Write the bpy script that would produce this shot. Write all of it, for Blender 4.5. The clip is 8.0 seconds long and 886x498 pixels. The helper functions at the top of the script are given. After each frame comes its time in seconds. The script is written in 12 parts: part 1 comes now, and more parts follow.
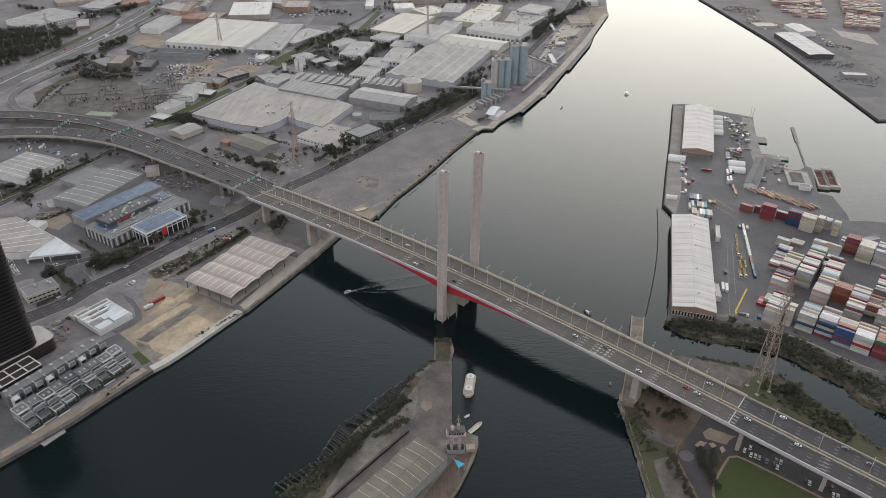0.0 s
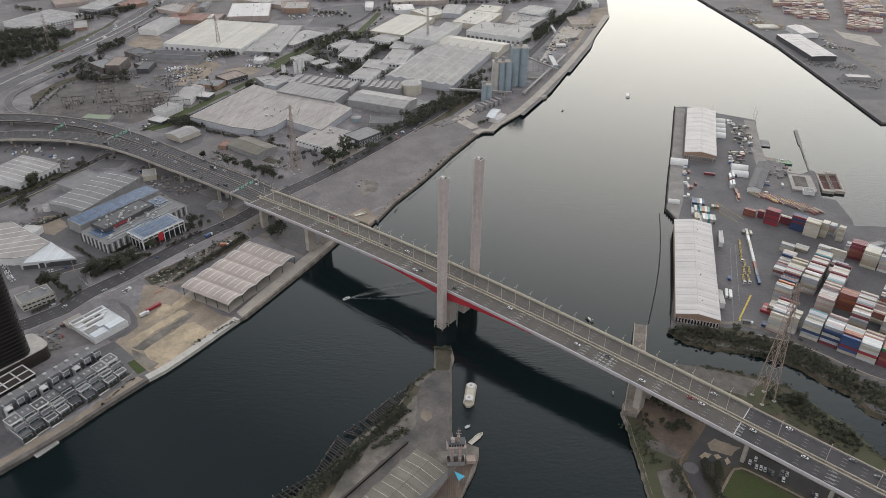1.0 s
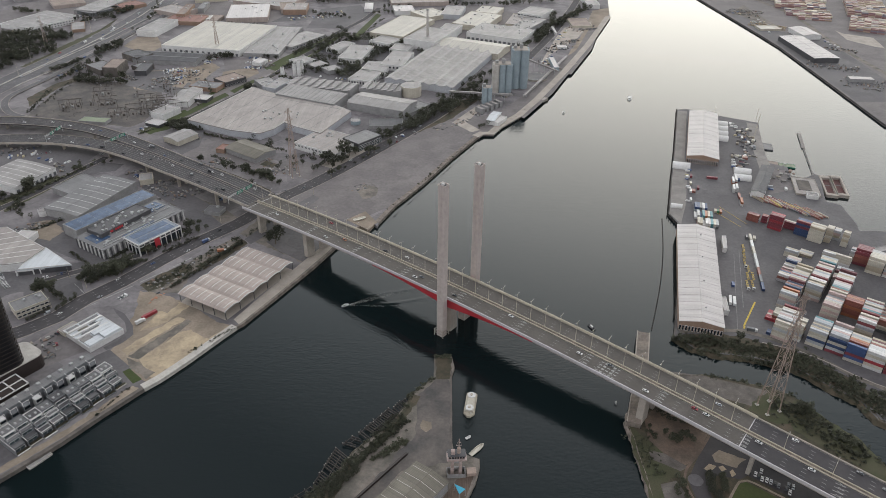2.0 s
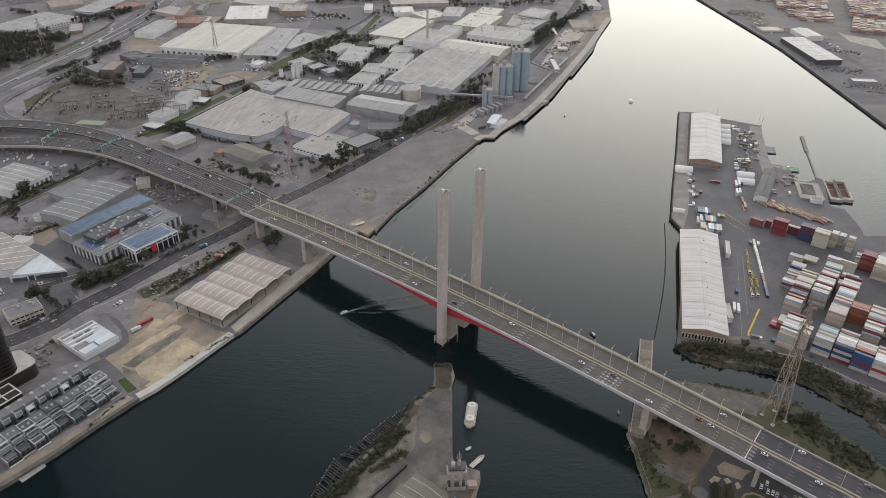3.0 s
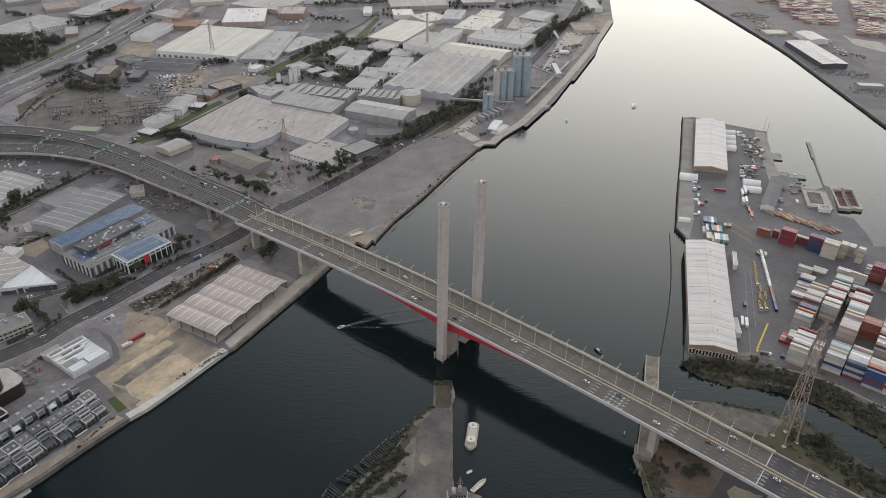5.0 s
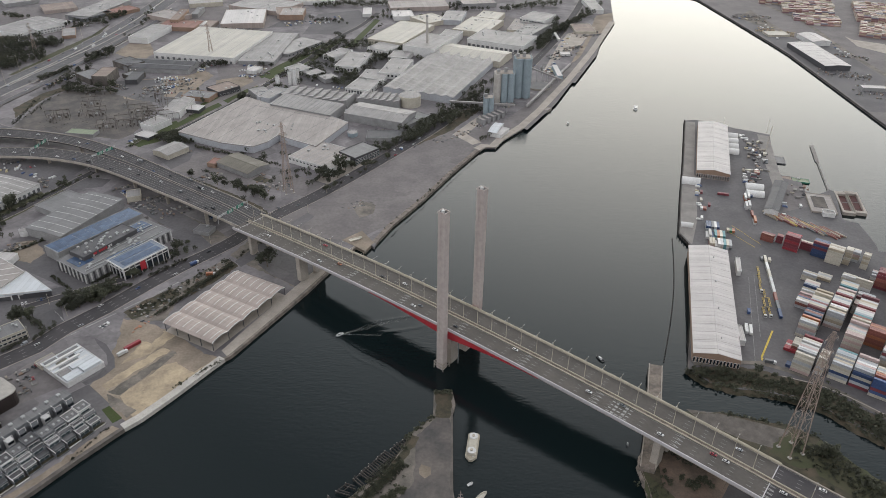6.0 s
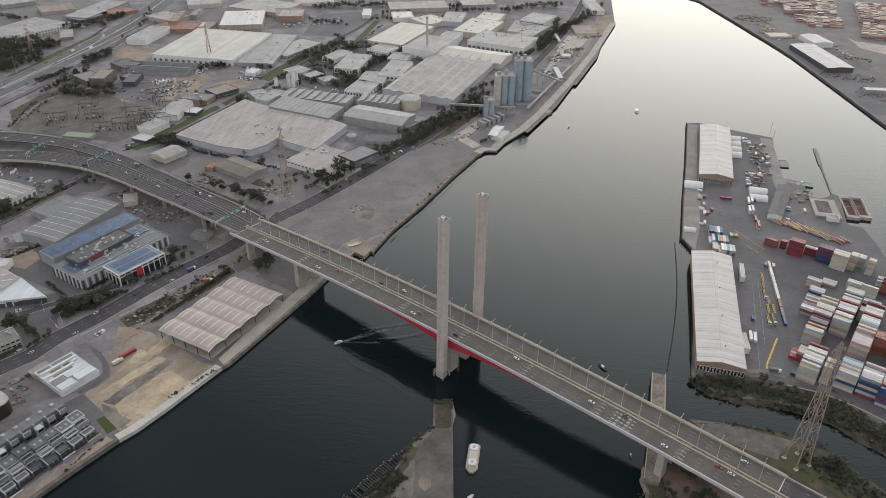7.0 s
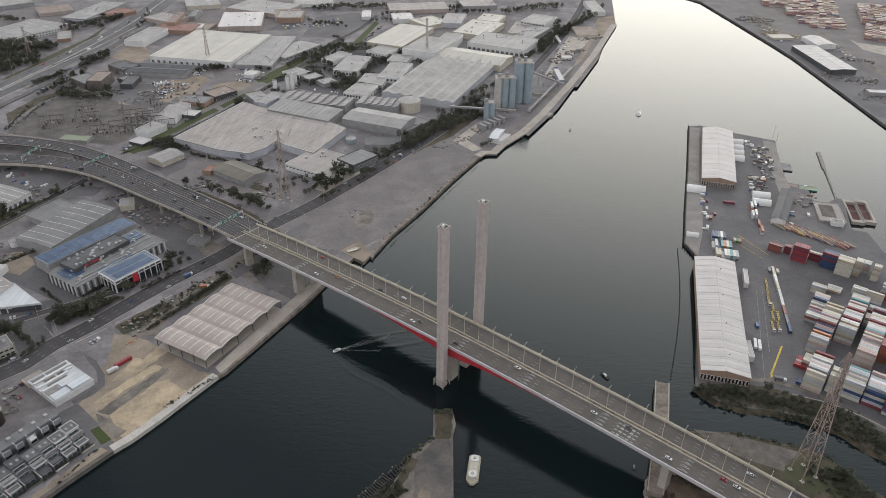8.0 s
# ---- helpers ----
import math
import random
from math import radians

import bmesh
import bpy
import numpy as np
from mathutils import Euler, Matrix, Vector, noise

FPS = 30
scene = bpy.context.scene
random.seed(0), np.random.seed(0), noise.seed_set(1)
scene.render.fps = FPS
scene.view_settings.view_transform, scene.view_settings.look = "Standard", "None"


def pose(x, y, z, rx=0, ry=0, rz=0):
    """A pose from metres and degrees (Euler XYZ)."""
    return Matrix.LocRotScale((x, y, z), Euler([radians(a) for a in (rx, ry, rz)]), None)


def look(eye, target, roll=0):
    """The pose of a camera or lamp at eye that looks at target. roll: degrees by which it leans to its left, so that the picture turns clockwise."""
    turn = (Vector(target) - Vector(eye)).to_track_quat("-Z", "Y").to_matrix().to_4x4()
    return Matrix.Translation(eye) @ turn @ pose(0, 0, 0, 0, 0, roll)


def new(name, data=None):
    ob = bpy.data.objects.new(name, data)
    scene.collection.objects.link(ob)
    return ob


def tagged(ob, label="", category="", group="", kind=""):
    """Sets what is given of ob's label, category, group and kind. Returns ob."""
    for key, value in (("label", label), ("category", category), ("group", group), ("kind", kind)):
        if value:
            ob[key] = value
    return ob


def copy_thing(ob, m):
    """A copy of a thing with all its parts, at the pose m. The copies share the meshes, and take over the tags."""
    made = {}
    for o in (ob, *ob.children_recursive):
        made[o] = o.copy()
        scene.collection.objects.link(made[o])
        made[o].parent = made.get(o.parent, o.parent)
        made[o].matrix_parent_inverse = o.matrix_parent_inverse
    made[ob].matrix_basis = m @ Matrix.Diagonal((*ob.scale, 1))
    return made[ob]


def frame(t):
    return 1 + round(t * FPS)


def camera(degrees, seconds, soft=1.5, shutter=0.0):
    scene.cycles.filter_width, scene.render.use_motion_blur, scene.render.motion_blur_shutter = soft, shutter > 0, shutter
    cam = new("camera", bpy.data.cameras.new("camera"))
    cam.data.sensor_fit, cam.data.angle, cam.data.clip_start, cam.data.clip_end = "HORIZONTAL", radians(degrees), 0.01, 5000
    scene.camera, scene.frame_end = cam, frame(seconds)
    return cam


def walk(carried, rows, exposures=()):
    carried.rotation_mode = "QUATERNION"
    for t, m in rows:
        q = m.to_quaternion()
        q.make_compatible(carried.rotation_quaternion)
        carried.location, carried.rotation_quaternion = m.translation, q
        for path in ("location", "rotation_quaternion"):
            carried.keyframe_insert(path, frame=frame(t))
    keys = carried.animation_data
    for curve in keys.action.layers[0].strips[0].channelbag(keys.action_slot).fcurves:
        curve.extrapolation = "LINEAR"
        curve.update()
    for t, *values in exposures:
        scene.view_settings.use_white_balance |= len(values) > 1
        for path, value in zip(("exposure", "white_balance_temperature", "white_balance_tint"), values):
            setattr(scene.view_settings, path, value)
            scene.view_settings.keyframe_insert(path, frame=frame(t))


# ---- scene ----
cam = camera(62.72, 8.0, soft=0.7)
PITCH, ROLL = -31.85, 0.80
ROWS = [
    (0.0, -0.00, 0.00, 377.00),
    (0.5, -0.05, 5.08, 377.05),
    (1.0, -0.10, 10.14, 377.09),
    (1.5, -0.16, 15.20, 377.14),
    (3.0, -0.31, 30.30, 377.27),
    (3.5, -0.36, 35.31, 377.32),
    (4.0, -0.41, 40.32, 377.37),
    (4.5, -0.46, 45.31, 377.41),
    (6.0, -0.62, 60.22, 377.55),
    (6.5, -0.67, 65.18, 377.59),
    (7.0, -0.72, 70.12, 377.64),
    (7.5, -0.77, 75.05, 377.68),
    (8.0, -0.82, 79.97, 377.72),
]
AHEAD = Vector((0, math.cos(radians(PITCH)), math.sin(radians(PITCH))))
walk(cam, [(t, look((x, y, z), Vector((x, y, z)) + AHEAD, ROLL)) for t, x, y, z in ROWS])


# ---- light ----
SUN_DIR = 17.0          # degrees east of straight ahead
SUN_UP = 25.0
world = bpy.data.worlds.new("evening_sky")
scene.world = world
world.use_nodes = True
wn = world.node_tree.nodes
wn.clear()
sky = wn.new("ShaderNodeTexSky")
sky.sky_type = "NISHITA"
sky.sun_disc = False
sky.sun_elevation = radians(SUN_UP)
sky.sun_rotation = radians(SUN_DIR)
sky.altitude = 0
sky.air_density = 1.0
sky.dust_density = 1.0
sky.ozone_density = 4.0
bg = wn.new("ShaderNodeBackground")
bg.inputs["Strength"].default_value = 0.03
cloud = wn.new("ShaderNodeBackground")      # thin evening cloud: warm and bright over the horizon ahead, cool and dim overhead
sky_co = wn.new("ShaderNodeTexCoord")
sky_dot = wn.new("ShaderNodeVectorMath")
sky_dot.operation = "DOT_PRODUCT"
sky_dot.inputs[1].default_value = (math.sin(radians(15)), math.cos(radians(15)), 0.0)
sky_fall = wn.new("ShaderNodeMapRange")
sky_fall.inputs["From Min"].default_value = -1.0
sky_tint = wn.new("ShaderNodeValToRGB")
SKY_STOPS = ((0.0, (0.30, 0.297, 0.303)), (0.5, (0.262, 0.262, 0.27)), (0.68, (0.150, 0.153, 0.160)), (0.79, (0.074, 0.082, 0.089)), (0.865, (0.435, 0.468, 0.482)),
             (0.935, (0.935, 0.93, 0.885)), (0.97, (1.02, 0.99, 0.895)), (1.0, (0.98, 0.93, 0.805)))
while len(sky_tint.color_ramp.elements) < len(SKY_STOPS):
    sky_tint.color_ramp.elements.new(0.5)
for k, (at, tint) in enumerate(SKY_STOPS):
    sky_tint.color_ramp.elements[k].position = at
    sky_tint.color_ramp.elements[k].color = (*tint, 1)
cloud.inputs["Strength"].default_value = 3.3
world.node_tree.links.new(sky_co.outputs["Generated"], sky_dot.inputs[0])
world.node_tree.links.new(sky_dot.outputs["Value"], sky_fall.inputs["Value"])
world.node_tree.links.new(sky_fall.outputs[0], sky_tint.inputs[0])
world.node_tree.links.new(sky_tint.outputs[0], cloud.inputs["Color"])
both = wn.new("ShaderNodeAddShader")
wo = wn.new("ShaderNodeOutputWorld")
world.node_tree.links.new(sky.outputs[0], bg.inputs[0])
world.node_tree.links.new(bg.outputs[0], both.inputs[0])
world.node_tree.links.new(cloud.outputs[0], both.inputs[1])
world.node_tree.links.new(both.outputs[0], wo.inputs[0])
sun = new("sun", bpy.data.lights.new("sun", "SUN"))
sun.data.energy = 0.55
sun.data.angle = radians(90)
sun.data.color = (1.0, 0.975, 0.94)
sa, se = radians(SUN_DIR), radians(SUN_UP)
sun.matrix_world = look((0, 0, 500), Vector((0, 0, 500)) - Vector((math.sin(sa) * math.cos(se), math.cos(sa) * math.cos(se), math.sin(se))))
scene.view_settings.exposure = 0.09


# ---- materials ----
def surface(name, color, rough=0.8, second=None, scale=0.15, fine=2.0, amount=0.5, bump=0.0, bump_scale=1.5, metal=0.0, ribs=0.0, rib_axis=0, jitter=0.0, cells=0.0, cell_amount=0.2):
    """Base colour broken up by wide stains and fine grain, with relief; ribs: spacing of sheet-metal ribs; jitter: change from object to object."""
    m = bpy.data.materials.new(name)
    m.use_nodes = True
    nt = m.node_tree
    nd, ln = nt.nodes, nt.links.new
    bsdf = nd["Principled BSDF"]
    bsdf.inputs["Roughness"].default_value = rough
    bsdf.inputs["Metallic"].default_value = metal
    co = nd.new("ShaderNodeTexCoord")
    if second is None:
        second = tuple(c * 0.68 for c in color)
    wide = nd.new("ShaderNodeTexNoise")
    wide.inputs["Scale"].default_value, wide.inputs["Detail"].default_value = scale, 6
    wide.inputs["Roughness"].default_value = 0.65
    grain = nd.new("ShaderNodeTexNoise")
    grain.inputs["Scale"].default_value, grain.inputs["Detail"].default_value = fine, 4
    for n in (wide, grain):
        ln(co.outputs["Object"], n.inputs["Vector"])
    ramp = nd.new("ShaderNodeMapRange")
    ramp.inputs["From Min"].default_value, ramp.inputs["From Max"].default_value = 0.36, 0.64
    ln(wide.outputs["Fac"], ramp.inputs["Value"])
    mul = nd.new("ShaderNodeMath")
    mul.operation = "MULTIPLY"
    mul.inputs[1].default_value = amount
    ln(ramp.outputs[0], mul.inputs[0])
    mix = nd.new("ShaderNodeMix")
    mix.data_type = "RGBA"
    mix.inputs[6].default_value = (*color, 1)
    mix.inputs[7].default_value = (*second, 1)
    ln(mul.outputs[0], mix.inputs[0])
    gr = nd.new("ShaderNodeMapRange")
    gr.inputs["From Min"].default_value, gr.inputs["From Max"].default_value = 0.3, 0.7
    gr.inputs["To Min"].default_value, gr.inputs["To Max"].default_value = (0.94, 1.05) if ribs else (0.87, 1.10)
    ln(grain.outputs["Fac"], gr.inputs["Value"])
    val = gr.outputs[0]
    if jitter:
        oi = nd.new("ShaderNodeObjectInfo")
        jr = nd.new("ShaderNodeMapRange")
        jr.inputs["To Min"].default_value, jr.inputs["To Max"].default_value = 1 - jitter, 1 + jitter
        ln(oi.outputs["Random"], jr.inputs["Value"])
        jm = nd.new("ShaderNodeMath")
        jm.operation = "MULTIPLY"
        ln(val, jm.inputs[0])
        ln(jr.outputs[0], jm.inputs[1])
        val = jm.outputs[0]
    if cells:
        vo = nd.new("ShaderNodeTexVoronoi")
        vo.distance = "CHEBYCHEV"
        vo.inputs["Scale"].default_value = cells
        wob = nd.new("ShaderNodeVectorRotate")
        wob.rotation_type = "Z_AXIS"
        wob.inputs["Angle"].default_value = radians(35)
        ln(co.outputs["Object"], wob.inputs["Vector"])
        ln(wob.outputs[0], vo.inputs["Vector"])
        cs = nd.new("ShaderNodeSeparateColor")
        ln(vo.outputs["Color"], cs.inputs[0])
        cr = nd.new("ShaderNodeMapRange")
        cr.inputs["To Min"].default_value, cr.inputs["To Max"].default_value = 1 - cell_amount, 1 + cell_amount
        ln(cs.outputs[0], cr.inputs["Value"])
        cm = nd.new("ShaderNodeMath")
        cm.operation = "MULTIPLY"
        ln(val, cm.inputs[0])
        ln(cr.outputs[0], cm.inputs[1])
        val = cm.outputs[0]
    if ribs:      # sheets laid side by side: each weathers a little differently, with a dirty lap between them
        rs = nd.new("ShaderNodeSeparateXYZ")
        ln(co.outputs["Object"], rs.inputs[0])
        rd = nd.new("ShaderNodeMath")
        rd.operation = "DIVIDE"
        rd.inputs[1].default_value = 4.6
        ln(rs.outputs[rib_axis], rd.inputs[0])
        fl = nd.new("ShaderNodeMath")
        fl.operation = "FLOOR"
        ln(rd.outputs[0], fl.inputs[0])
        wn_ = nd.new("ShaderNodeTexWhiteNoise")
        wn_.noise_dimensions = "1D"
        ln(fl.outputs[0], wn_.inputs["W"])
        sm = nd.new("ShaderNodeMapRange")
        sm.inputs["To Min"].default_value, sm.inputs["To Max"].default_value = 0.92, 1.06
        ln(wn_.outputs["Value"], sm.inputs["Value"])
        fr = nd.new("ShaderNodeMath")
        fr.operation = "FRACT"
        ln(rd.outputs[0], fr.inputs[0])
        lap = nd.new("ShaderNodeMapRange")
        lap.inputs["From Min"].default_value, lap.inputs["From Max"].default_value = 0.05, 0.1
        lap.inputs["To Min"].default_value, lap.inputs["To Max"].default_value = 0.8, 1.0
        ln(fr.outputs[0], lap.inputs["Value"])
        for o in (sm.outputs[0], lap.outputs[0]):
            mm = nd.new("ShaderNodeMath")
            mm.operation = "MULTIPLY"
            ln(val, mm.inputs[0])
            ln(o, mm.inputs[1])
            val = mm.outputs[0]
    sc = nd.new("ShaderNodeVectorMath")
    sc.operation = "SCALE"
    ln(mix.outputs[2], sc.inputs[0])
    ln(val, sc.inputs["Scale"])
    ln(sc.outputs[0], bsdf.inputs["Base Color"])
    height = None
    if ribs:
        sep = nd.new("ShaderNodeSeparateXYZ")
        ln(co.outputs["Object"], sep.inputs[0])
        wv = nd.new("ShaderNodeMath")
        wv.operation = "PINGPONG"
        wv.inputs[1].default_value = ribs / 2
        ln(sep.outputs[rib_axis], wv.inputs[0])
        height = wv.outputs[0]
        bp = nd.new("ShaderNodeBump")
        bp.inputs["Strength"].default_value, bp.inputs["Distance"].default_value = 0.5, 0.3
        ln(height, bp.inputs["Height"])
        ln(bp.outputs[0], bsdf.inputs["Normal"])
    elif bump:
        bn = nd.new("ShaderNodeTexNoise")
        bn.inputs["Scale"].default_value, bn.inputs["Detail"].default_value = bump_scale, 5
        ln(co.outputs["Object"], bn.inputs["Vector"])
        bp = nd.new("ShaderNodeBump")
        bp.inputs["Strength"].default_value, bp.inputs["Distance"].default_value = 0.6, bump
        ln(bn.outputs["Fac"], bp.inputs["Height"])
        ln(bp.outputs[0], bsdf.inputs["Normal"])
    return m


def water_surface():
    m = bpy.data.materials.new("river_water")
    m.use_nodes = True
    nd, ln = m.node_tree.nodes, m.node_tree.links.new
    bsdf = nd["Principled BSDF"]
    bsdf.inputs["Base Color"].default_value = (0.0056, 0.0100, 0.0108, 1)
    bsdf.inputs["Roughness"].default_value = 0.05
    bsdf.inputs["IOR"].default_value = 1.27
    co = nd.new("ShaderNodeTexCoord")
    mp = nd.new("ShaderNodeMapping")
    mp.inputs["Rotation"].default_value = (0, 0, radians(12))
    mp.inputs["Scale"].default_value = (0.45, 1.0, 1)
    ln(co.outputs["Object"], mp.inputs["Vector"])
    a = nd.new("ShaderNodeTexNoise")
    a.inputs["Scale"].default_value, a.inputs["Detail"].default_value = 0.5, 4
    b = nd.new("ShaderNodeTexNoise")
    b.inputs["Scale"].default_value, b.inputs["Detail"].default_value = 1.5, 3
    ln(mp.outputs[0], a.inputs["Vector"])
    ln(mp.outputs[0], b.inputs["Vector"])
    add = nd.new("ShaderNodeMath")
    add.operation = "MULTIPLY_ADD"
    add.inputs[1].default_value = 0.3
    ln(b.outputs["Fac"], add.inputs[0])
    ln(a.outputs["Fac"], add.inputs[2])
    swell = nd.new("ShaderNodeTexNoise")
    swell.inputs["Scale"].default_value, swell.inputs["Detail"].default_value = 0.2, 2
    ln(mp.outputs[0], swell.inputs["Vector"])
    long = nd.new("ShaderNodeMath")
    long.operation = "MULTIPLY_ADD"
    long.inputs[1].default_value = 0.9
    ln(swell.outputs["Fac"], long.inputs[0])
    ln(add.outputs[0], long.inputs[2])
    gust = nd.new("ShaderNodeTexNoise")
    gust.inputs["Scale"].default_value, gust.inputs["Detail"].default_value = 0.012, 3
    ln(co.outputs["Object"], gust.inputs["Vector"])
    gm = nd.new("ShaderNodeMapRange")
    gm.inputs["From Min"].default_value, gm.inputs["From Max"].default_value = 0.35, 0.7
    gm.inputs["To Min"].default_value, gm.inputs["To Max"].default_value = 0.2, 0.44
    ln(gust.outputs["Fac"], gm.inputs["Value"])
    bp = nd.new("ShaderNodeBump")
    bp.inputs["Distance"].default_value = 0.22
    ln(gm.outputs[0], bp.inputs["Strength"])
    ln(long.outputs[0], bp.inputs["Height"])
    ln(bp.outputs[0], bsdf.inputs["Normal"])
    return m


def island_colours(name, stops, rough=0.6):
    """Each loose piece of a mesh takes one of a few colours."""
    m = bpy.data.materials.new(name)
    m.use_nodes = True
    nd, ln = m.node_tree.nodes, m.node_tree.links.new
    geo = nd.new("ShaderNodeNewGeometry")
    ramp = nd.new("ShaderNodeValToRGB")
    ramp.color_ramp.interpolation = "CONSTANT"
    el = ramp.color_ramp.elements
    while len(el) < len(stops):
        el.new(0.5)
    for i, c in enumerate(stops):
        el[i].position = i / len(stops)
        el[i].color = (*c, 1)
    ln(geo.outputs["Random Per Island"], ramp.inputs[0])
    ln(ramp.outputs[0], nd["Principled BSDF"].inputs["Base Color"])
    nd["Principled BSDF"].inputs["Roughness"].default_value = rough
    return m


def glass(name, color=(0.02, 0.025, 0.03), rough=0.08):
    m = bpy.data.materials.new(name)
    m.use_nodes = True
    p = m.node_tree.nodes["Principled BSDF"]
    p.inputs["Base Color"].default_value = (*color, 1)
    p.inputs["Roughness"].default_value = rough
    return m


def lamp_glow(name, color, strength):
    m = bpy.data.materials.new(name)
    m.use_nodes = True
    p = m.node_tree.nodes["Principled BSDF"]
    p.inputs["Base Color"].default_value = (*color, 1)
    p.inputs["Emission Color"].default_value = (*color, 1)
    p.inputs["Emission Strength"].default_value = strength
    return m


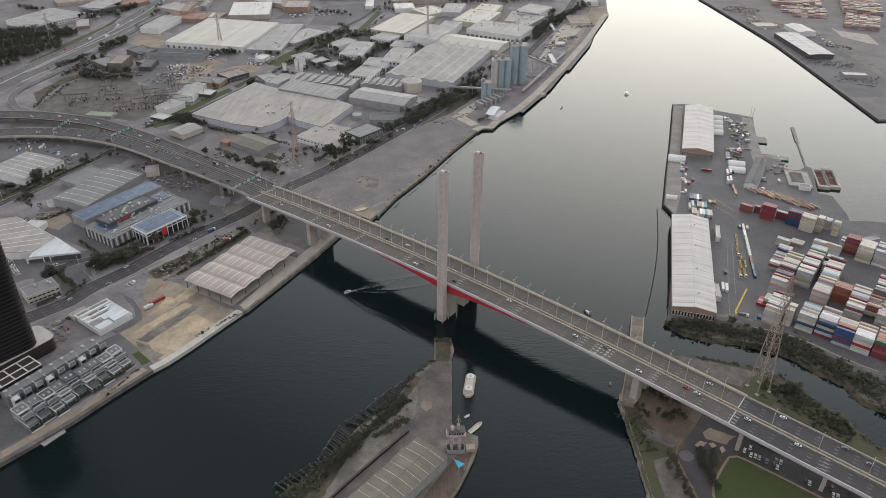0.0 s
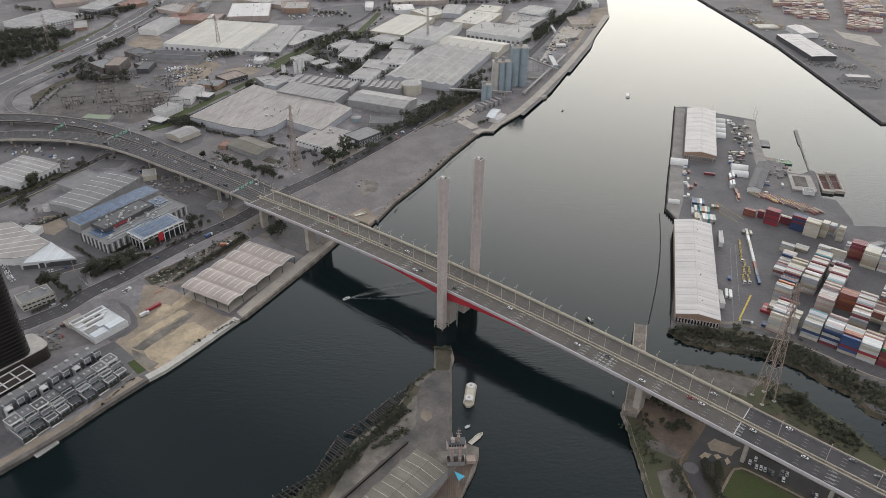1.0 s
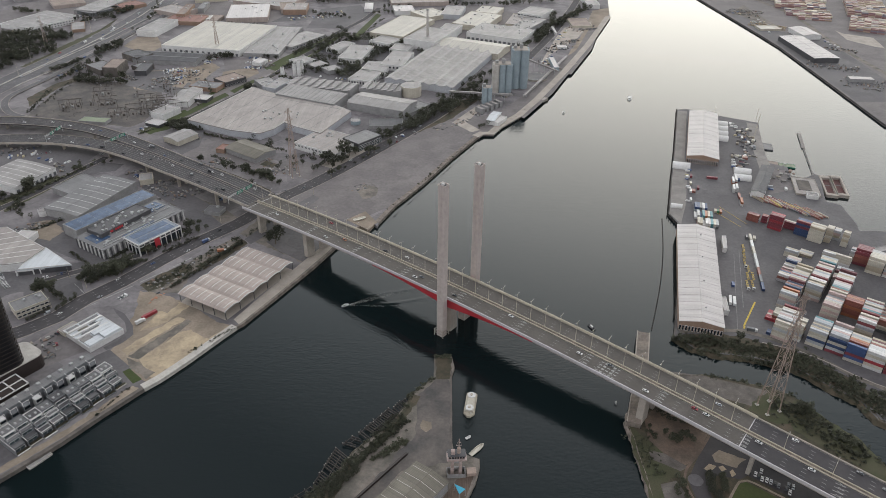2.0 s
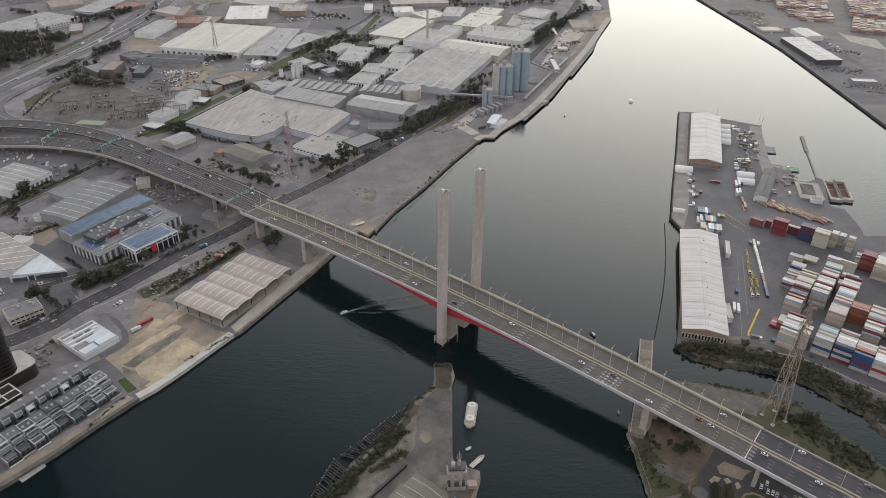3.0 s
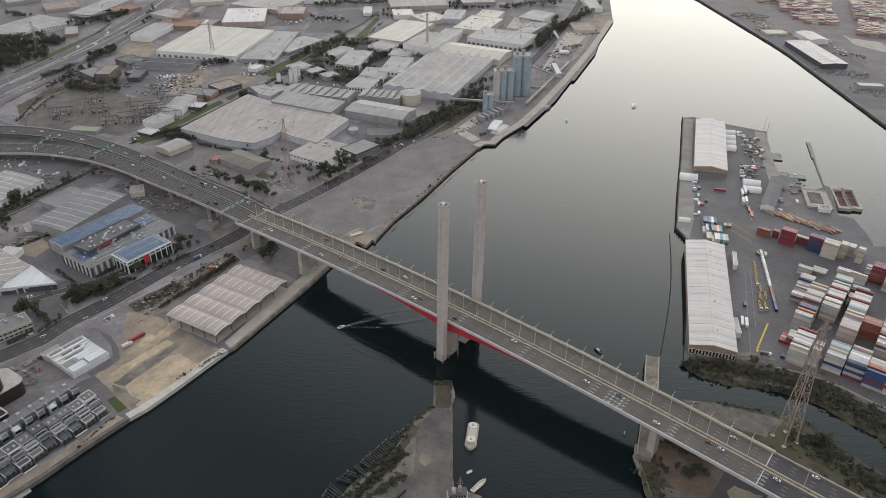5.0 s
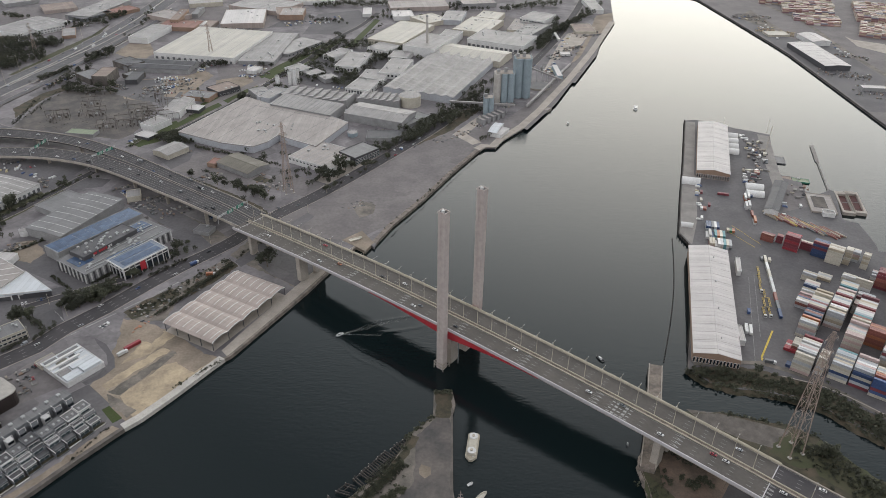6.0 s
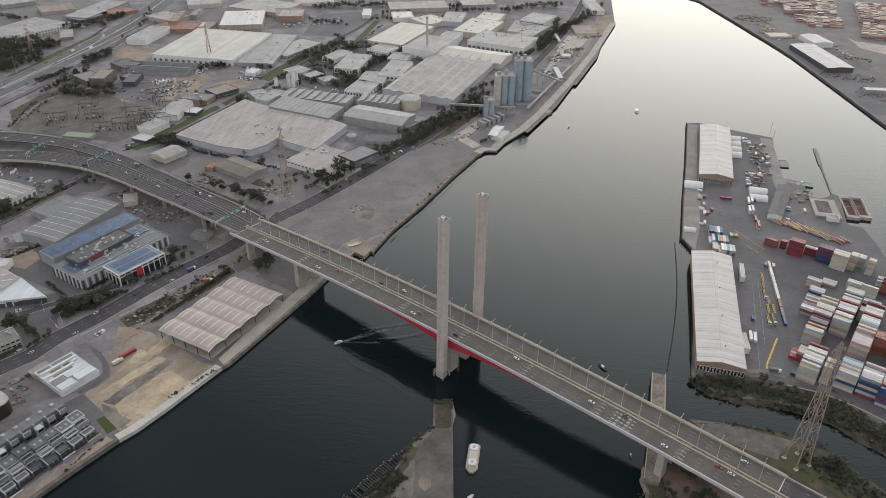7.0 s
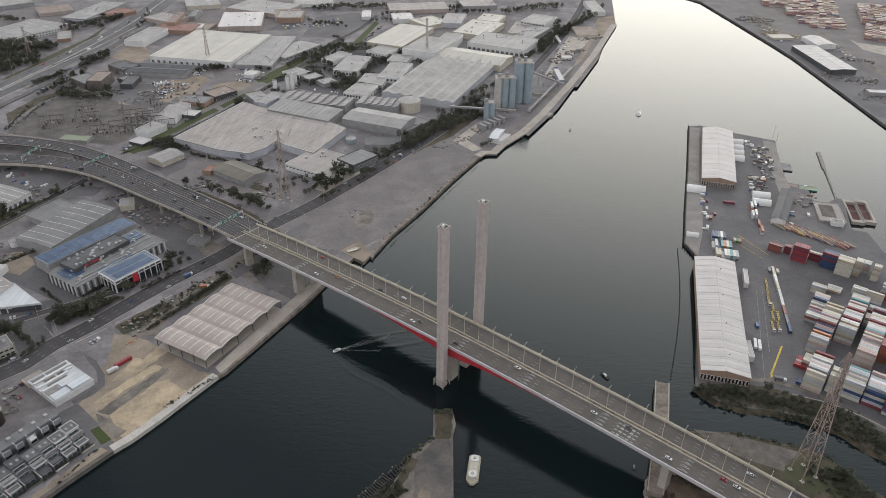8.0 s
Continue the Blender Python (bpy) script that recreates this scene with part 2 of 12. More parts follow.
M = {
    "asphalt": surface("asphalt", (0.055, 0.049, 0.051), 0.9, (0.036, 0.034, 0.036), 0.05, 0.8, 0.9, 0.03),
    "deck": surface("deck_asphalt", (0.098, 0.087, 0.077), 0.9, (0.074, 0.066, 0.058), 0.06, 0.7, 0.9, 0.02),
    "yard": surface("yard_asphalt", (0.118, 0.110, 0.112), 0.85, (0.080, 0.075, 0.078), 0.02, 0.35, 0.9, 0.02, cells=0.05, cell_amount=0.08),
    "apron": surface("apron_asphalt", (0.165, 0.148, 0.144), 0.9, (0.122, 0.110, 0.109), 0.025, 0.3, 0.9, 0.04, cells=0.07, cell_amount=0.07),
    "land": surface("town_ground", (0.198, 0.182, 0.184), 0.95, (0.104, 0.096, 0.099), 0.03, 0.3, 0.9, 0.1, 0.4, cells=0.03, cell_amount=0.2),
    "dirt": surface("bare_earth", (0.27, 0.22, 0.17), 0.95, (0.16, 0.13, 0.10), 0.04, 0.6, 0.9, 0.2, 0.7),
    "sand": surface("sand", (0.42, 0.335, 0.225), 0.95, (0.26, 0.21, 0.15), 0.07, 0.5, 1.0, 0.25, 0.5),
    "planks": surface("old_planks", (0.125, 0.088, 0.066), 0.9, (0.07, 0.052, 0.042), 0.12, 1.0, 1.0, ribs=1.2),
    "stained": surface("stained_wharf_concrete", (0.125, 0.108, 0.096), 0.9, (0.062, 0.058, 0.056), 0.05, 0.5, 1.0, 0.05),
    "rubble": surface("rubble_ground", (0.20, 0.172, 0.148), 0.95, (0.09, 0.083, 0.07), 0.06, 0.5, 1.0, 0.4, 0.5),
    "grass": surface("grass", (0.046, 0.052, 0.022), 0.95, (0.066, 0.058, 0.034), 0.06, 1.0, 0.8, 0.15, 1.5),
    "lawn": surface("lawn", (0.038, 0.056, 0.012), 0.95, (0.052, 0.058, 0.018), 0.05, 0.8, 0.8, 0.1, 2.0),
    "scrub": surface("scrub", (0.085, 0.066, 0.044), 0.95, (0.035, 0.035, 0.020), 0.10, 0.9, 1.0, 0.5, 0.9),
    "concrete": surface("concrete", (0.36, 0.32, 0.275), 0.85, (0.25, 0.22, 0.19), 0.08, 1.2, 0.8, 0.03),
    "tower": surface("tower_concrete", (0.41, 0.355, 0.325), 0.75, (0.36, 0.31, 0.285), 0.03, 0.3, 0.6, jitter=0.03),
    "kerb": surface("pale_concrete", (0.46, 0.43, 0.39), 0.85, (0.33, 0.31, 0.28), 0.12, 1.0, 0.8, 0.03),
    "parapet": surface("parapet_paint", (0.45, 0.425, 0.43), 0.6, (0.36, 0.34, 0.345), 0.08, 1.0, 0.6, 0.0),
    "quay": surface("quay_stone", (0.23, 0.19, 0.16), 0.95, (0.11, 0.095, 0.08), 0.2, 1.0, 1.0, 0.2, 0.8),
    "red": surface("red_paint", (0.42, 0.035, 0.045), 0.5, (0.34, 0.03, 0.04), 0.1, 1.0, 0.6),
    "rail": surface("cream_rail", (0.41, 0.365, 0.285), 0.6, (0.32, 0.285, 0.225), 0.2, 1.0, 0.5),
    "steel": surface("galvanised_steel", (0.42, 0.42, 0.41), 0.5, None, 0.3, 2.0, 0.5, metal=0.4),
    "faint_line": surface("worn_road_paint", (0.25, 0.245, 0.235), 0.8, (0.11, 0.108, 0.105), 0.5, 2.0, 0.9),
    "line": surface("road_paint", (0.34, 0.335, 0.315), 0.8, (0.15, 0.145, 0.14), 0.4, 2.0, 0.8),
    "yellow": surface("yellow_paint", (0.55, 0.40, 0.06), 0.8, (0.35, 0.25, 0.05), 0.4, 2.0, 0.8),
    "pile": surface("wet_timber", (0.048, 0.041, 0.036), 0.85, (0.028, 0.025, 0.023), 0.3, 1.5, 0.9, 0.1),
    "white": surface("white_wall", (0.62, 0.61, 0.59), 0.7, (0.48, 0.47, 0.45), 0.12, 1.0, 0.7),
    "cream": surface("cream_wall", (0.48, 0.44, 0.36), 0.75, (0.36, 0.33, 0.27), 0.12, 1.0, 0.7),
    "grey": surface("grey_wall", (0.28, 0.275, 0.27), 0.75, (0.19, 0.185, 0.18), 0.12, 1.0, 0.7),
    "darkwall": surface("dark_wall", (0.07, 0.068, 0.07), 0.6, (0.045, 0.045, 0.05), 0.12, 1.0, 0.7),
    "brick": surface("brick_wall", (0.29, 0.195, 0.14), 0.9, (0.22, 0.15, 0.11), 0.2, 1.6, 0.8),
    "bluewall": surface("pale_blue_wall", (0.27, 0.325, 0.345), 0.7, (0.21, 0.25, 0.27), 0.1, 1.0, 0.7),
    "r_white": surface("white_roof", (0.44, 0.412, 0.396), 0.55, (0.385, 0.358, 0.343), 0.06, 0.7, 0.8, ribs=1.0),
    "r_light": surface("light_grey_roof", (0.300, 0.283, 0.270), 0.65, (0.205, 0.193, 0.184), 0.05, 0.6, 0.9, ribs=1.0),
    "r_cream": surface("cream_roof", (0.451, 0.423, 0.362), 0.65, (0.367, 0.343, 0.301), 0.05, 0.6, 0.8, ribs=1.0),
    "r_warm": surface("warm_grey_roof", (0.335, 0.302, 0.280), 0.75, (0.25, 0.226, 0.21), 0.05, 0.6, 0.9, ribs=1.0),
    "r_grey": surface("grey_roof", (0.173, 0.169, 0.169), 0.65, (0.122, 0.119, 0.119), 0.06, 0.6, 0.9, ribs=1.0),
    "r_dark": surface("dark_roof", (0.10, 0.098, 0.10), 0.7, (0.065, 0.063, 0.066), 0.08, 0.8, 0.9, ribs=1.0),
    "r_blue": surface("blue_solar_roof", (0.12, 0.145, 0.19), 0.35, (0.09, 0.11, 0.145), 0.1, 0.8, 0.8, ribs=1.0),
    "r_brown": surface("brown_roof", (0.26, 0.20, 0.165), 0.75, (0.18, 0.14, 0.12), 0.06, 0.6, 0.9, ribs=1.0),
    "skylight": surface("translucent_sheet", (0.58, 0.57, 0.53), 0.35, (0.46, 0.45, 0.42), 0.2, 1.0, 0.6),
    "rib": surface("roof_rib", (0.30, 0.295, 0.29), 0.6, None, 0.2, 1.0, 0.5),
    "glass": glass("window_glass"),
    "blueglass": glass("blue_tinted_glass", (0.05, 0.065, 0.07), 0.2),
    # leaf tone raised a little: some far haze is put into the colour
    "leaf": surface("eucalypt_leaf", (0.050, 0.052, 0.029), 0.8, (0.028, 0.031, 0.018), 0.5, 1.2, 0.9, jitter=0.35),
    "bark": surface("bark", (0.15, 0.12, 0.09), 0.95, None, 0.8, 3.0, 0.8),
    "tyre": surface("tyre", (0.02, 0.02, 0.02), 0.9),
    "rust": surface("weathered_lattice_paint", (0.33, 0.25, 0.205), 0.8, (0.25, 0.20, 0.17), 0.4, 1.0, 0.8),
    "sign": surface("green_sign", (0.03, 0.17, 0.11), 0.5),
    "turq": surface("turquoise_cloth", (0.05, 0.34, 0.48), 0.7),
    "glow": lamp_glow("lit_lamp", (1.0, 0.93, 0.8), 6.0),
    "warmglow": lamp_glow("amber_lamp", (1.0, 0.6, 0.25), 8.0),
    "redwall": surface("red_wall", (0.45, 0.03, 0.04), 0.6, (0.36, 0.03, 0.04), 0.2, 1.0, 0.6),
    "r_green": surface("green_roof", (0.22, 0.26, 0.17), 0.7, (0.17, 0.19, 0.13), 0.1, 1.0, 0.7, ribs=1.0),
    "goods": island_colours("mixed_goods", ((0.16, 0.15, 0.14), (0.34, 0.33, 0.31), (0.07, 0.07, 0.072), (0.19, 0.13, 0.10), (0.22, 0.21, 0.19), (0.12, 0.11, 0.105), (0.24, 0.21, 0.17), (0.10, 0.105, 0.11)), 0.8),
    "r_olive": surface("olive_grey_roof", (0.165, 0.15, 0.122), 0.8, (0.12, 0.108, 0.085), 0.05, 0.5, 0.9, ribs=1.0),
    "r_rose": surface("rosy_grey_roof", (0.37, 0.31, 0.275), 0.7, (0.31, 0.26, 0.23), 0.06, 0.6, 0.8, ribs=1.0),
    "tower_glass": glass("black_tower_glass", (0.006, 0.006, 0.007), 0.32),
    "tower_edge": surface("bronze_edge", (0.032, 0.022, 0.019), 0.6, (0.02, 0.015, 0.013), 0.2, 1.0, 0.6),
    "earth": surface("rusty_earth", (0.165, 0.115, 0.085), 0.95, (0.085, 0.065, 0.05), 0.09, 0.8, 1.0, 0.3, 0.8),
    "gravel": surface("dull_gravel", (0.14, 0.122, 0.108), 0.95, (0.075, 0.066, 0.058), 0.12, 1.0, 1.0, 0.3, 0.8),
    "wharf": surface("wharf_concrete", (0.24, 0.222, 0.205), 0.9, (0.165, 0.152, 0.14), 0.06, 0.6, 0.9, 0.04),
    "hold": surface("dark_red_hold", (0.10, 0.032, 0.03), 0.85, (0.06, 0.03, 0.028), 0.2, 1.0, 0.9),
    "freeway": surface("freeway_asphalt", (0.112, 0.107, 0.110), 0.9, (0.08, 0.077, 0.08), 0.03, 0.5, 0.8, 0.02),
    "r_red": surface("terracotta_roof", (0.27, 0.14, 0.11), 0.8, (0.20, 0.11, 0.09), 0.08, 0.7, 0.9, ribs=1.0),
    "palewall": surface("pale_sheet_wall", (0.42, 0.43, 0.45), 0.65, (0.33, 0.335, 0.35), 0.1, 0.8, 0.8),
    "metalwhite": surface("white_metal_roof", (0.53, 0.55, 0.565), 0.5, (0.44, 0.455, 0.465), 0.08, 0.8, 0.7, ribs=1.0),
    "water": water_surface(),
}
PAINTS = {
    "white": (0.55, 0.545, 0.53), "silver": (0.36, 0.37, 0.38), "black": (0.015, 0.015, 0.018), "grey": (0.12, 0.125, 0.13),
    "red": (0.28, 0.035, 0.045), "blue": (0.05, 0.085, 0.19), "orange": (0.36, 0.14, 0.07), "maroon": (0.17, 0.04, 0.05),
    "cream": (0.46, 0.425, 0.355), "teal": (0.08, 0.22, 0.24), "green": (0.04, 0.14, 0.07), "navy": (0.035, 0.06, 0.13), "pink": (0.42, 0.315, 0.29),
    "rustred": (0.235, 0.085, 0.065), "skyblue": (0.10, 0.24, 0.42), "yellow": (0.45, 0.32, 0.07), "tan": (0.36, 0.31, 0.235),
}
PAINT = {k: surface(k + "_paint_coat", c, 0.45, tuple(v * 0.78 for v in c), 0.25, 1.5, 0.7, jitter=0.12) for k, c in PAINTS.items()}


# ---- mesh makers ----
def part(name, bm, material, parent, label=""):
    """Link a bmesh as one mesh object under parent."""
    me = bpy.data.meshes.new(name)
    bm.to_mesh(me)
    bm.free()
    me.materials.append(material)
    ob = new(name, me)
    ob.parent = parent
    if label:
        ob["label"] = label
    return ob


def share(name, mesh, parent, m=None, label=""):
    ob = new(name, mesh)
    ob.parent = parent
    if m is not None:
        ob.matrix_basis = m
    if label:
        ob["label"] = label
    return ob


def thing(name, label, category, x, y, z=0.0, ang=0.0, group="", kind=""):
    ob = new(name)
    ob.empty_display_size = 0.5
    ob.matrix_basis = pose(x, y, z, 0, 0, ang)
    return tagged(ob, label, category, group, kind)


def prism(bm, pts, z0, z1):
    """Upright prism on a plan outline (counter-clockwise)."""
    n = len(pts)
    lo = [bm.verts.new((x, y, z0)) for x, y in pts]
    hi = [bm.verts.new((x, y, z1)) for x, y in pts]
    bm.faces.new(hi)
    bm.faces.new(lo[::-1])
    for i in range(n):
        j = (i + 1) % n
        bm.faces.new((lo[i], lo[j], hi[j], hi[i]))
    return bm


def box(bm, x0, x1, y0, y1, z0, z1):
    return prism(bm, [(x0, y0), (x1, y0), (x1, y1), (x0, y1)], z0, z1)


def rbox(bm, x0, x1, y0, y1, z0, z1, b=0.1):
    """A box with chamfered upright and top edges."""
    o = [(x0 + b, y0), (x1 - b, y0), (x1, y0 + b), (x1, y1 - b), (x1 - b, y1), (x0 + b, y1), (x0, y1 - b), (x0, y0 + b)]
    cx, cy = (x0 + x1) / 2, (y0 + y1) / 2
    i = [(cx + (x - cx) * (1 - 2 * b / (x1 - x0)), cy + (y - cy) * (1 - 2 * b / (y1 - y0))) for x, y in o]
    a = [bm.verts.new((x, y, z0)) for x, y in o]
    c = [bm.verts.new((x, y, z1 - b)) for x, y in o]
    d = [bm.verts.new((x, y, z1)) for x, y in i]
    bm.faces.new(a[::-1])
    bm.faces.new(d)
    for k in range(8):
        j = (k + 1) % 8
        bm.faces.new((a[k], a[j], c[j], c[k]))
        bm.faces.new((c[k], c[j], d[j], d[k]))
    return bm


def extrude(bm, profile, x0, x1, axis=0):
    """A closed (v, z) profile drawn out along x (axis 0) or y (axis 1)."""
    def at(u, v, z):
        return (u, v, z) if axis == 0 else (v, u, z)
    a = [bm.verts.new(at(x0, v, z)) for v, z in profile]
    b = [bm.verts.new(at(x1, v, z)) for v, z in profile]
    n = len(profile)
    bm.faces.new(a)
    bm.faces.new(b[::-1])
    for i in range(n):
        j = (i + 1) % n
        bm.faces.new((a[j], a[i], b[i], b[j]))
    return bm


def tube(bm, p, q, r, r2=None, n=6):
    """A rod from p to q."""
    p, q = Vector(p), Vector(q)
    r2 = r if r2 is None else r2
    d = (q - p).normalized()
    e = d.orthogonal().normalized()
    g = d.cross(e)
    a, b = [], []
    for i in range(n):
        t = 2 * math.pi * i / n
        w = e * math.cos(t) + g * math.sin(t)
        a.append(bm.verts.new(p + w * r))
        b.append(bm.verts.new(q + w * r2))
    bm.faces.new(a[::-1])
    bm.faces.new(b)
    for i in range(n):
        j = (i + 1) % n
        bm.faces.new((a[i], a[j], b[j], b[i]))
    return bm


def ring(cx, cy, rx, ry=None, n=24, a0=0.0):
    ry = rx if ry is None else ry
    return [(cx + rx * math.cos(a0 + 2 * math.pi * i / n), cy + ry * math.sin(a0 + 2 * math.pi * i / n)) for i in range(n)]


def ribbon(bm, line, half_l, half_r, z_of=None, thick=0.0, z=0.0):
    """A band along a plan line of (x, y) or (x, y, z); half widths to the left and right of the way; with thickness."""
    ls, rs = [], []
    n = len(line)
    for i, p in enumerate(line):
        a, b = line[max(0, i - 1)], line[min(n - 1, i + 1)]
        dx, dy = b[0] - a[0], b[1] - a[1]
        k = math.hypot(dx, dy)
        nx, ny = -dy / k, dx / k
        h = p[2] if len(p) > 2 else z
        hl = half_l[i] if isinstance(half_l, (list, tuple)) else half_l
        hr = half_r[i] if isinstance(half_r, (list, tuple)) else half_r
        ls.append((p[0] + nx * hl, p[1] + ny * hl, h))
        rs.append((p[0] - nx * hr, p[1] - ny * hr, h))
    tl, tr = [bm.verts.new(v) for v in ls], [bm.verts.new(v) for v in rs]
    if thick:
        bl = [bm.verts.new((x, y, h - thick)) for x, y, h in ls]
        br = [bm.verts.new((x, y, h - thick)) for x, y, h in rs]
    for i in range(n - 1):
        bm.faces.new((tr[i], tr[i + 1], tl[i + 1], tl[i]))
        if thick:
            bm.faces.new((bl[i], bl[i + 1], br[i + 1], br[i]))
            bm.faces.new((tl[i], tl[i + 1], bl[i + 1], bl[i]))
            bm.faces.new((br[i], br[i + 1], tr[i + 1], tr[i]))
    if thick:
        bm.faces.new((tl[0], bl[0], br[0], tr[0]))
        bm.faces.new((tr[-1], br[-1], bl[-1], tl[-1]))
    return bm


def smooth_line(pts, step=12.0):
    """Catmull-Rom through a few points."""
    out = []
    n = len(pts)
    for i in range(n - 1):
        p0, p1, p2, p3 = (Vector(pts[max(0, min(n - 1, k))]) for k in (i - 1, i, i + 1, i + 2))
        m = max(1, int((p2 - p1).length / step))
        for k in range(m):
            t = k / m
            out.append(tuple(0.5 * ((2 * p1) + (p2 - p0) * t + (2 * p0 - 5 * p1 + 4 * p2 - p3) * t * t + (3 * p1 - p0 - 3 * p2 + p3) * t ** 3)))
    out.append(tuple(pts[-1]))
    return out


def ragged(pts, step, amount, seed):
    """A plan outline cut into short pieces and shaken, as soft ground meets."""
    rng = random.Random(seed)
    out = []
    n = len(pts)
    for i in range(n):
        (x0, y0), (x1, y1) = pts[i], pts[(i + 1) % n]
        m = max(1, int(math.hypot(x1 - x0, y1 - y0) / step))
        for k in range(m):
            t = k / m
            j = amount if k else amount * 0.3
            out.append((x0 + (x1 - x0) * t + rng.uniform(-j, j), y0 + (y1 - y0) * t + rng.uniform(-j, j)))
    return out


SOFT = ("dirt", "stained", "sand", "rubble", "grass", "scrub")


def patch(name, label, pts, z, material, category="ground"):
    """A flat area of the ground's surface, laid just above what lies under it."""
    bm = bmesh.new()
    if sum(a[0] * b[1] - b[0] * a[1] for a, b in zip(pts, pts[1:] + pts[:1])) < 0:
        pts = pts[::-1]
    if any(material == M[k] for k in SOFT):
        pts = ragged(pts, 4.0, 1.1, len(pts) + int(pts[0][0]))
    bm.faces.new([bm.verts.new((x, y, z)) for x, y in pts])
    bm.normal_update()
    bmesh.ops.triangulate(bm, faces=bm.faces[:], ngon_method="EAR_CLIP")
    ob = part(name, bm, material, None)
    return tagged(ob, label, category, kind="structure")


# ---- setting: water and land ----
LAND = 3.0
bm = bmesh.new()
bm.faces.new([bm.verts.new(v) for v in ((-4800, -1500, 0), (4800, -1500, 0), (4800, 4900, 0), (-4800, 4900, 0))])
tagged(part("water", bm, M["water"], None), "dark calm river water with fine ripples, silver towards the far reach", "water", kind="structure")


def land(name, label, pts, material, top=LAND):
    """A land mass with a quay wall down to the river bed."""
    bm = bmesh.new()
    if sum(a[0] * b[1] - b[0] * a[1] for a, b in zip(pts, pts[1:] + pts[:1])) < 0:
        pts = pts[::-1]
    prism(bm, pts, -4, top)
    ob = part(name, bm, material, None)
    return tagged(ob, label, "ground", kind="structure")


def bank(name, label, line, width, z, material, drop=1.0, left=True):
    """A strip along the water: quay coping, beam or stone edge."""
    bm = bmesh.new()
    ribbon(bm, line, width if left else 0.25, 0.25 if left else width, thick=drop, z=z)
    return tagged(part(name, bm, material, None), label, "quay", kind="structure")


def slope_bank(label, line, reach, side, material, top=LAND + 0.01):
    """A natural bank running down into the water beside a land edge, with an uneven foot."""
    rng = random.Random(int(line[0][0] * 3 + line[0][1]))
    fine = []
    for (x0, y0), (x1, y1) in zip(line, line[1:]):
        m = max(1, int(math.hypot(x1 - x0, y1 - y0) / 3.0))
        fine += [(x0 + (x1 - x0) * k / m, y0 + (y1 - y0) * k / m) for k in range(m)]
    fine.append(line[-1])
    bm = bmesh.new()
    rows = []
    n = len(fine)
    for i, (x, y) in enumerate(fine):
        a, b = fine[max(0, i - 2)], fine[min(n - 1, i + 2)]
        k = math.hypot(b[0] - a[0], b[1] - a[1]) or 1.0
        nx, ny = -(b[1] - a[1]) / k * side, (b[0] - a[0]) / k * side
        row = []
        for f, z in ((-0.35, top + 0.12), (0.1, top - 0.2), (0.5, 1.5), (1.0, -1.2)):
            d = reach * f * rng.uniform(0.7, 1.3)
            row.append(bm.verts.new((x + nx * d, y + ny * d, z + rng.uniform(-0.15, 0.15))))
        rows.append(row)
    for p, q in zip(rows, rows[1:]):
        for j in range(3):
            bm.faces.new((p[j], q[j], q[j + 1], p[j + 1]))
    bmesh.ops.recalc_face_normals(bm, faces=bm.faces)
    return tagged(part("bank", bm, material, None), label, "river bank", kind="structure")


# ---- buildings ----
FOOT = []               # plans of the buildings, so that nothing grows through them


def taken(x, y, room=1.5):
    for cx, cy, ang, L, W in FOOT:
        dx, dy = x - cx, y - cy
        if abs(dx) + abs(dy) < L + W:
            c, s = math.cos(radians(ang)), math.sin(radians(ang))
            if abs(c * dx + s * dy) < L / 2 + room and abs(c * dy - s * dx) < W / 2 + room:
                return True
    return False


def strip_on_slope(bm, x0, x1, y0, z0, y1, z1, lift=0.06):
    """A thin raised strip lying on a roof slope between (y0, z0) and (y1, z1)."""
    v = [(x0, y0, z0 + lift), (x1, y0, z0 + lift), (x1, y1, z1 + lift), (x0, y1, z1 + lift)]
    w = [(x, y, z - lift) for x, y, z in v]
    a, b = [bm.verts.new(p) for p in v], [bm.verts.new(p) for p in w]
    bm.faces.new(a)
    for i in range(4):
        j = (i + 1) % 4
        bm.faces.new((b[i], b[j], a[j], a[i]))


def facade(b, L, W, h, side, n, w, t, sill, mat_key, name="window", inset=0.06):
    """n panes along one side of a box-shaped building: s, n, e or w. Each sits in a proud frame."""
    length = L if side in "sn" else W
    me = mf = None
    for i in range(n):
        c = -length / 2 + (i + 0.5) * length / n
        turn = {"s": 0, "e": 90, "n": 180, "w": -90}[side]
        off = W / 2 if side in "sn" else L / 2
        m = pose(0, 0, 0, 0, 0, turn) @ pose(c, -off, sill)
        if me is None:
            bm = bmesh.new()
            box(bm, -w / 2, w / 2, -0.08, 0.05, 0, t)
            o = part(name, bm, M[mat_key], b)
            me = o.data
            bm = bmesh.new()
            for x0, x1, z0, z1 in ((-w / 2 - 0.2, -w / 2, -0.2, t + 0.2), (w / 2, w / 2 + 0.2, -0.2, t + 0.2), (-w / 2, w / 2, -0.2, 0), (-w / 2, w / 2, t, t + 0.2)):
                box(bm, x0, x1, -0.2, 0.05, z0, z1)
            f = part("frame", bm, M["white"] if mat_key != "roller" else M["grey"], o)
            mf = f.data
            o.matrix_basis = m
        else:
            o = share(name, me, b, m)
            share("frame", mf, o)


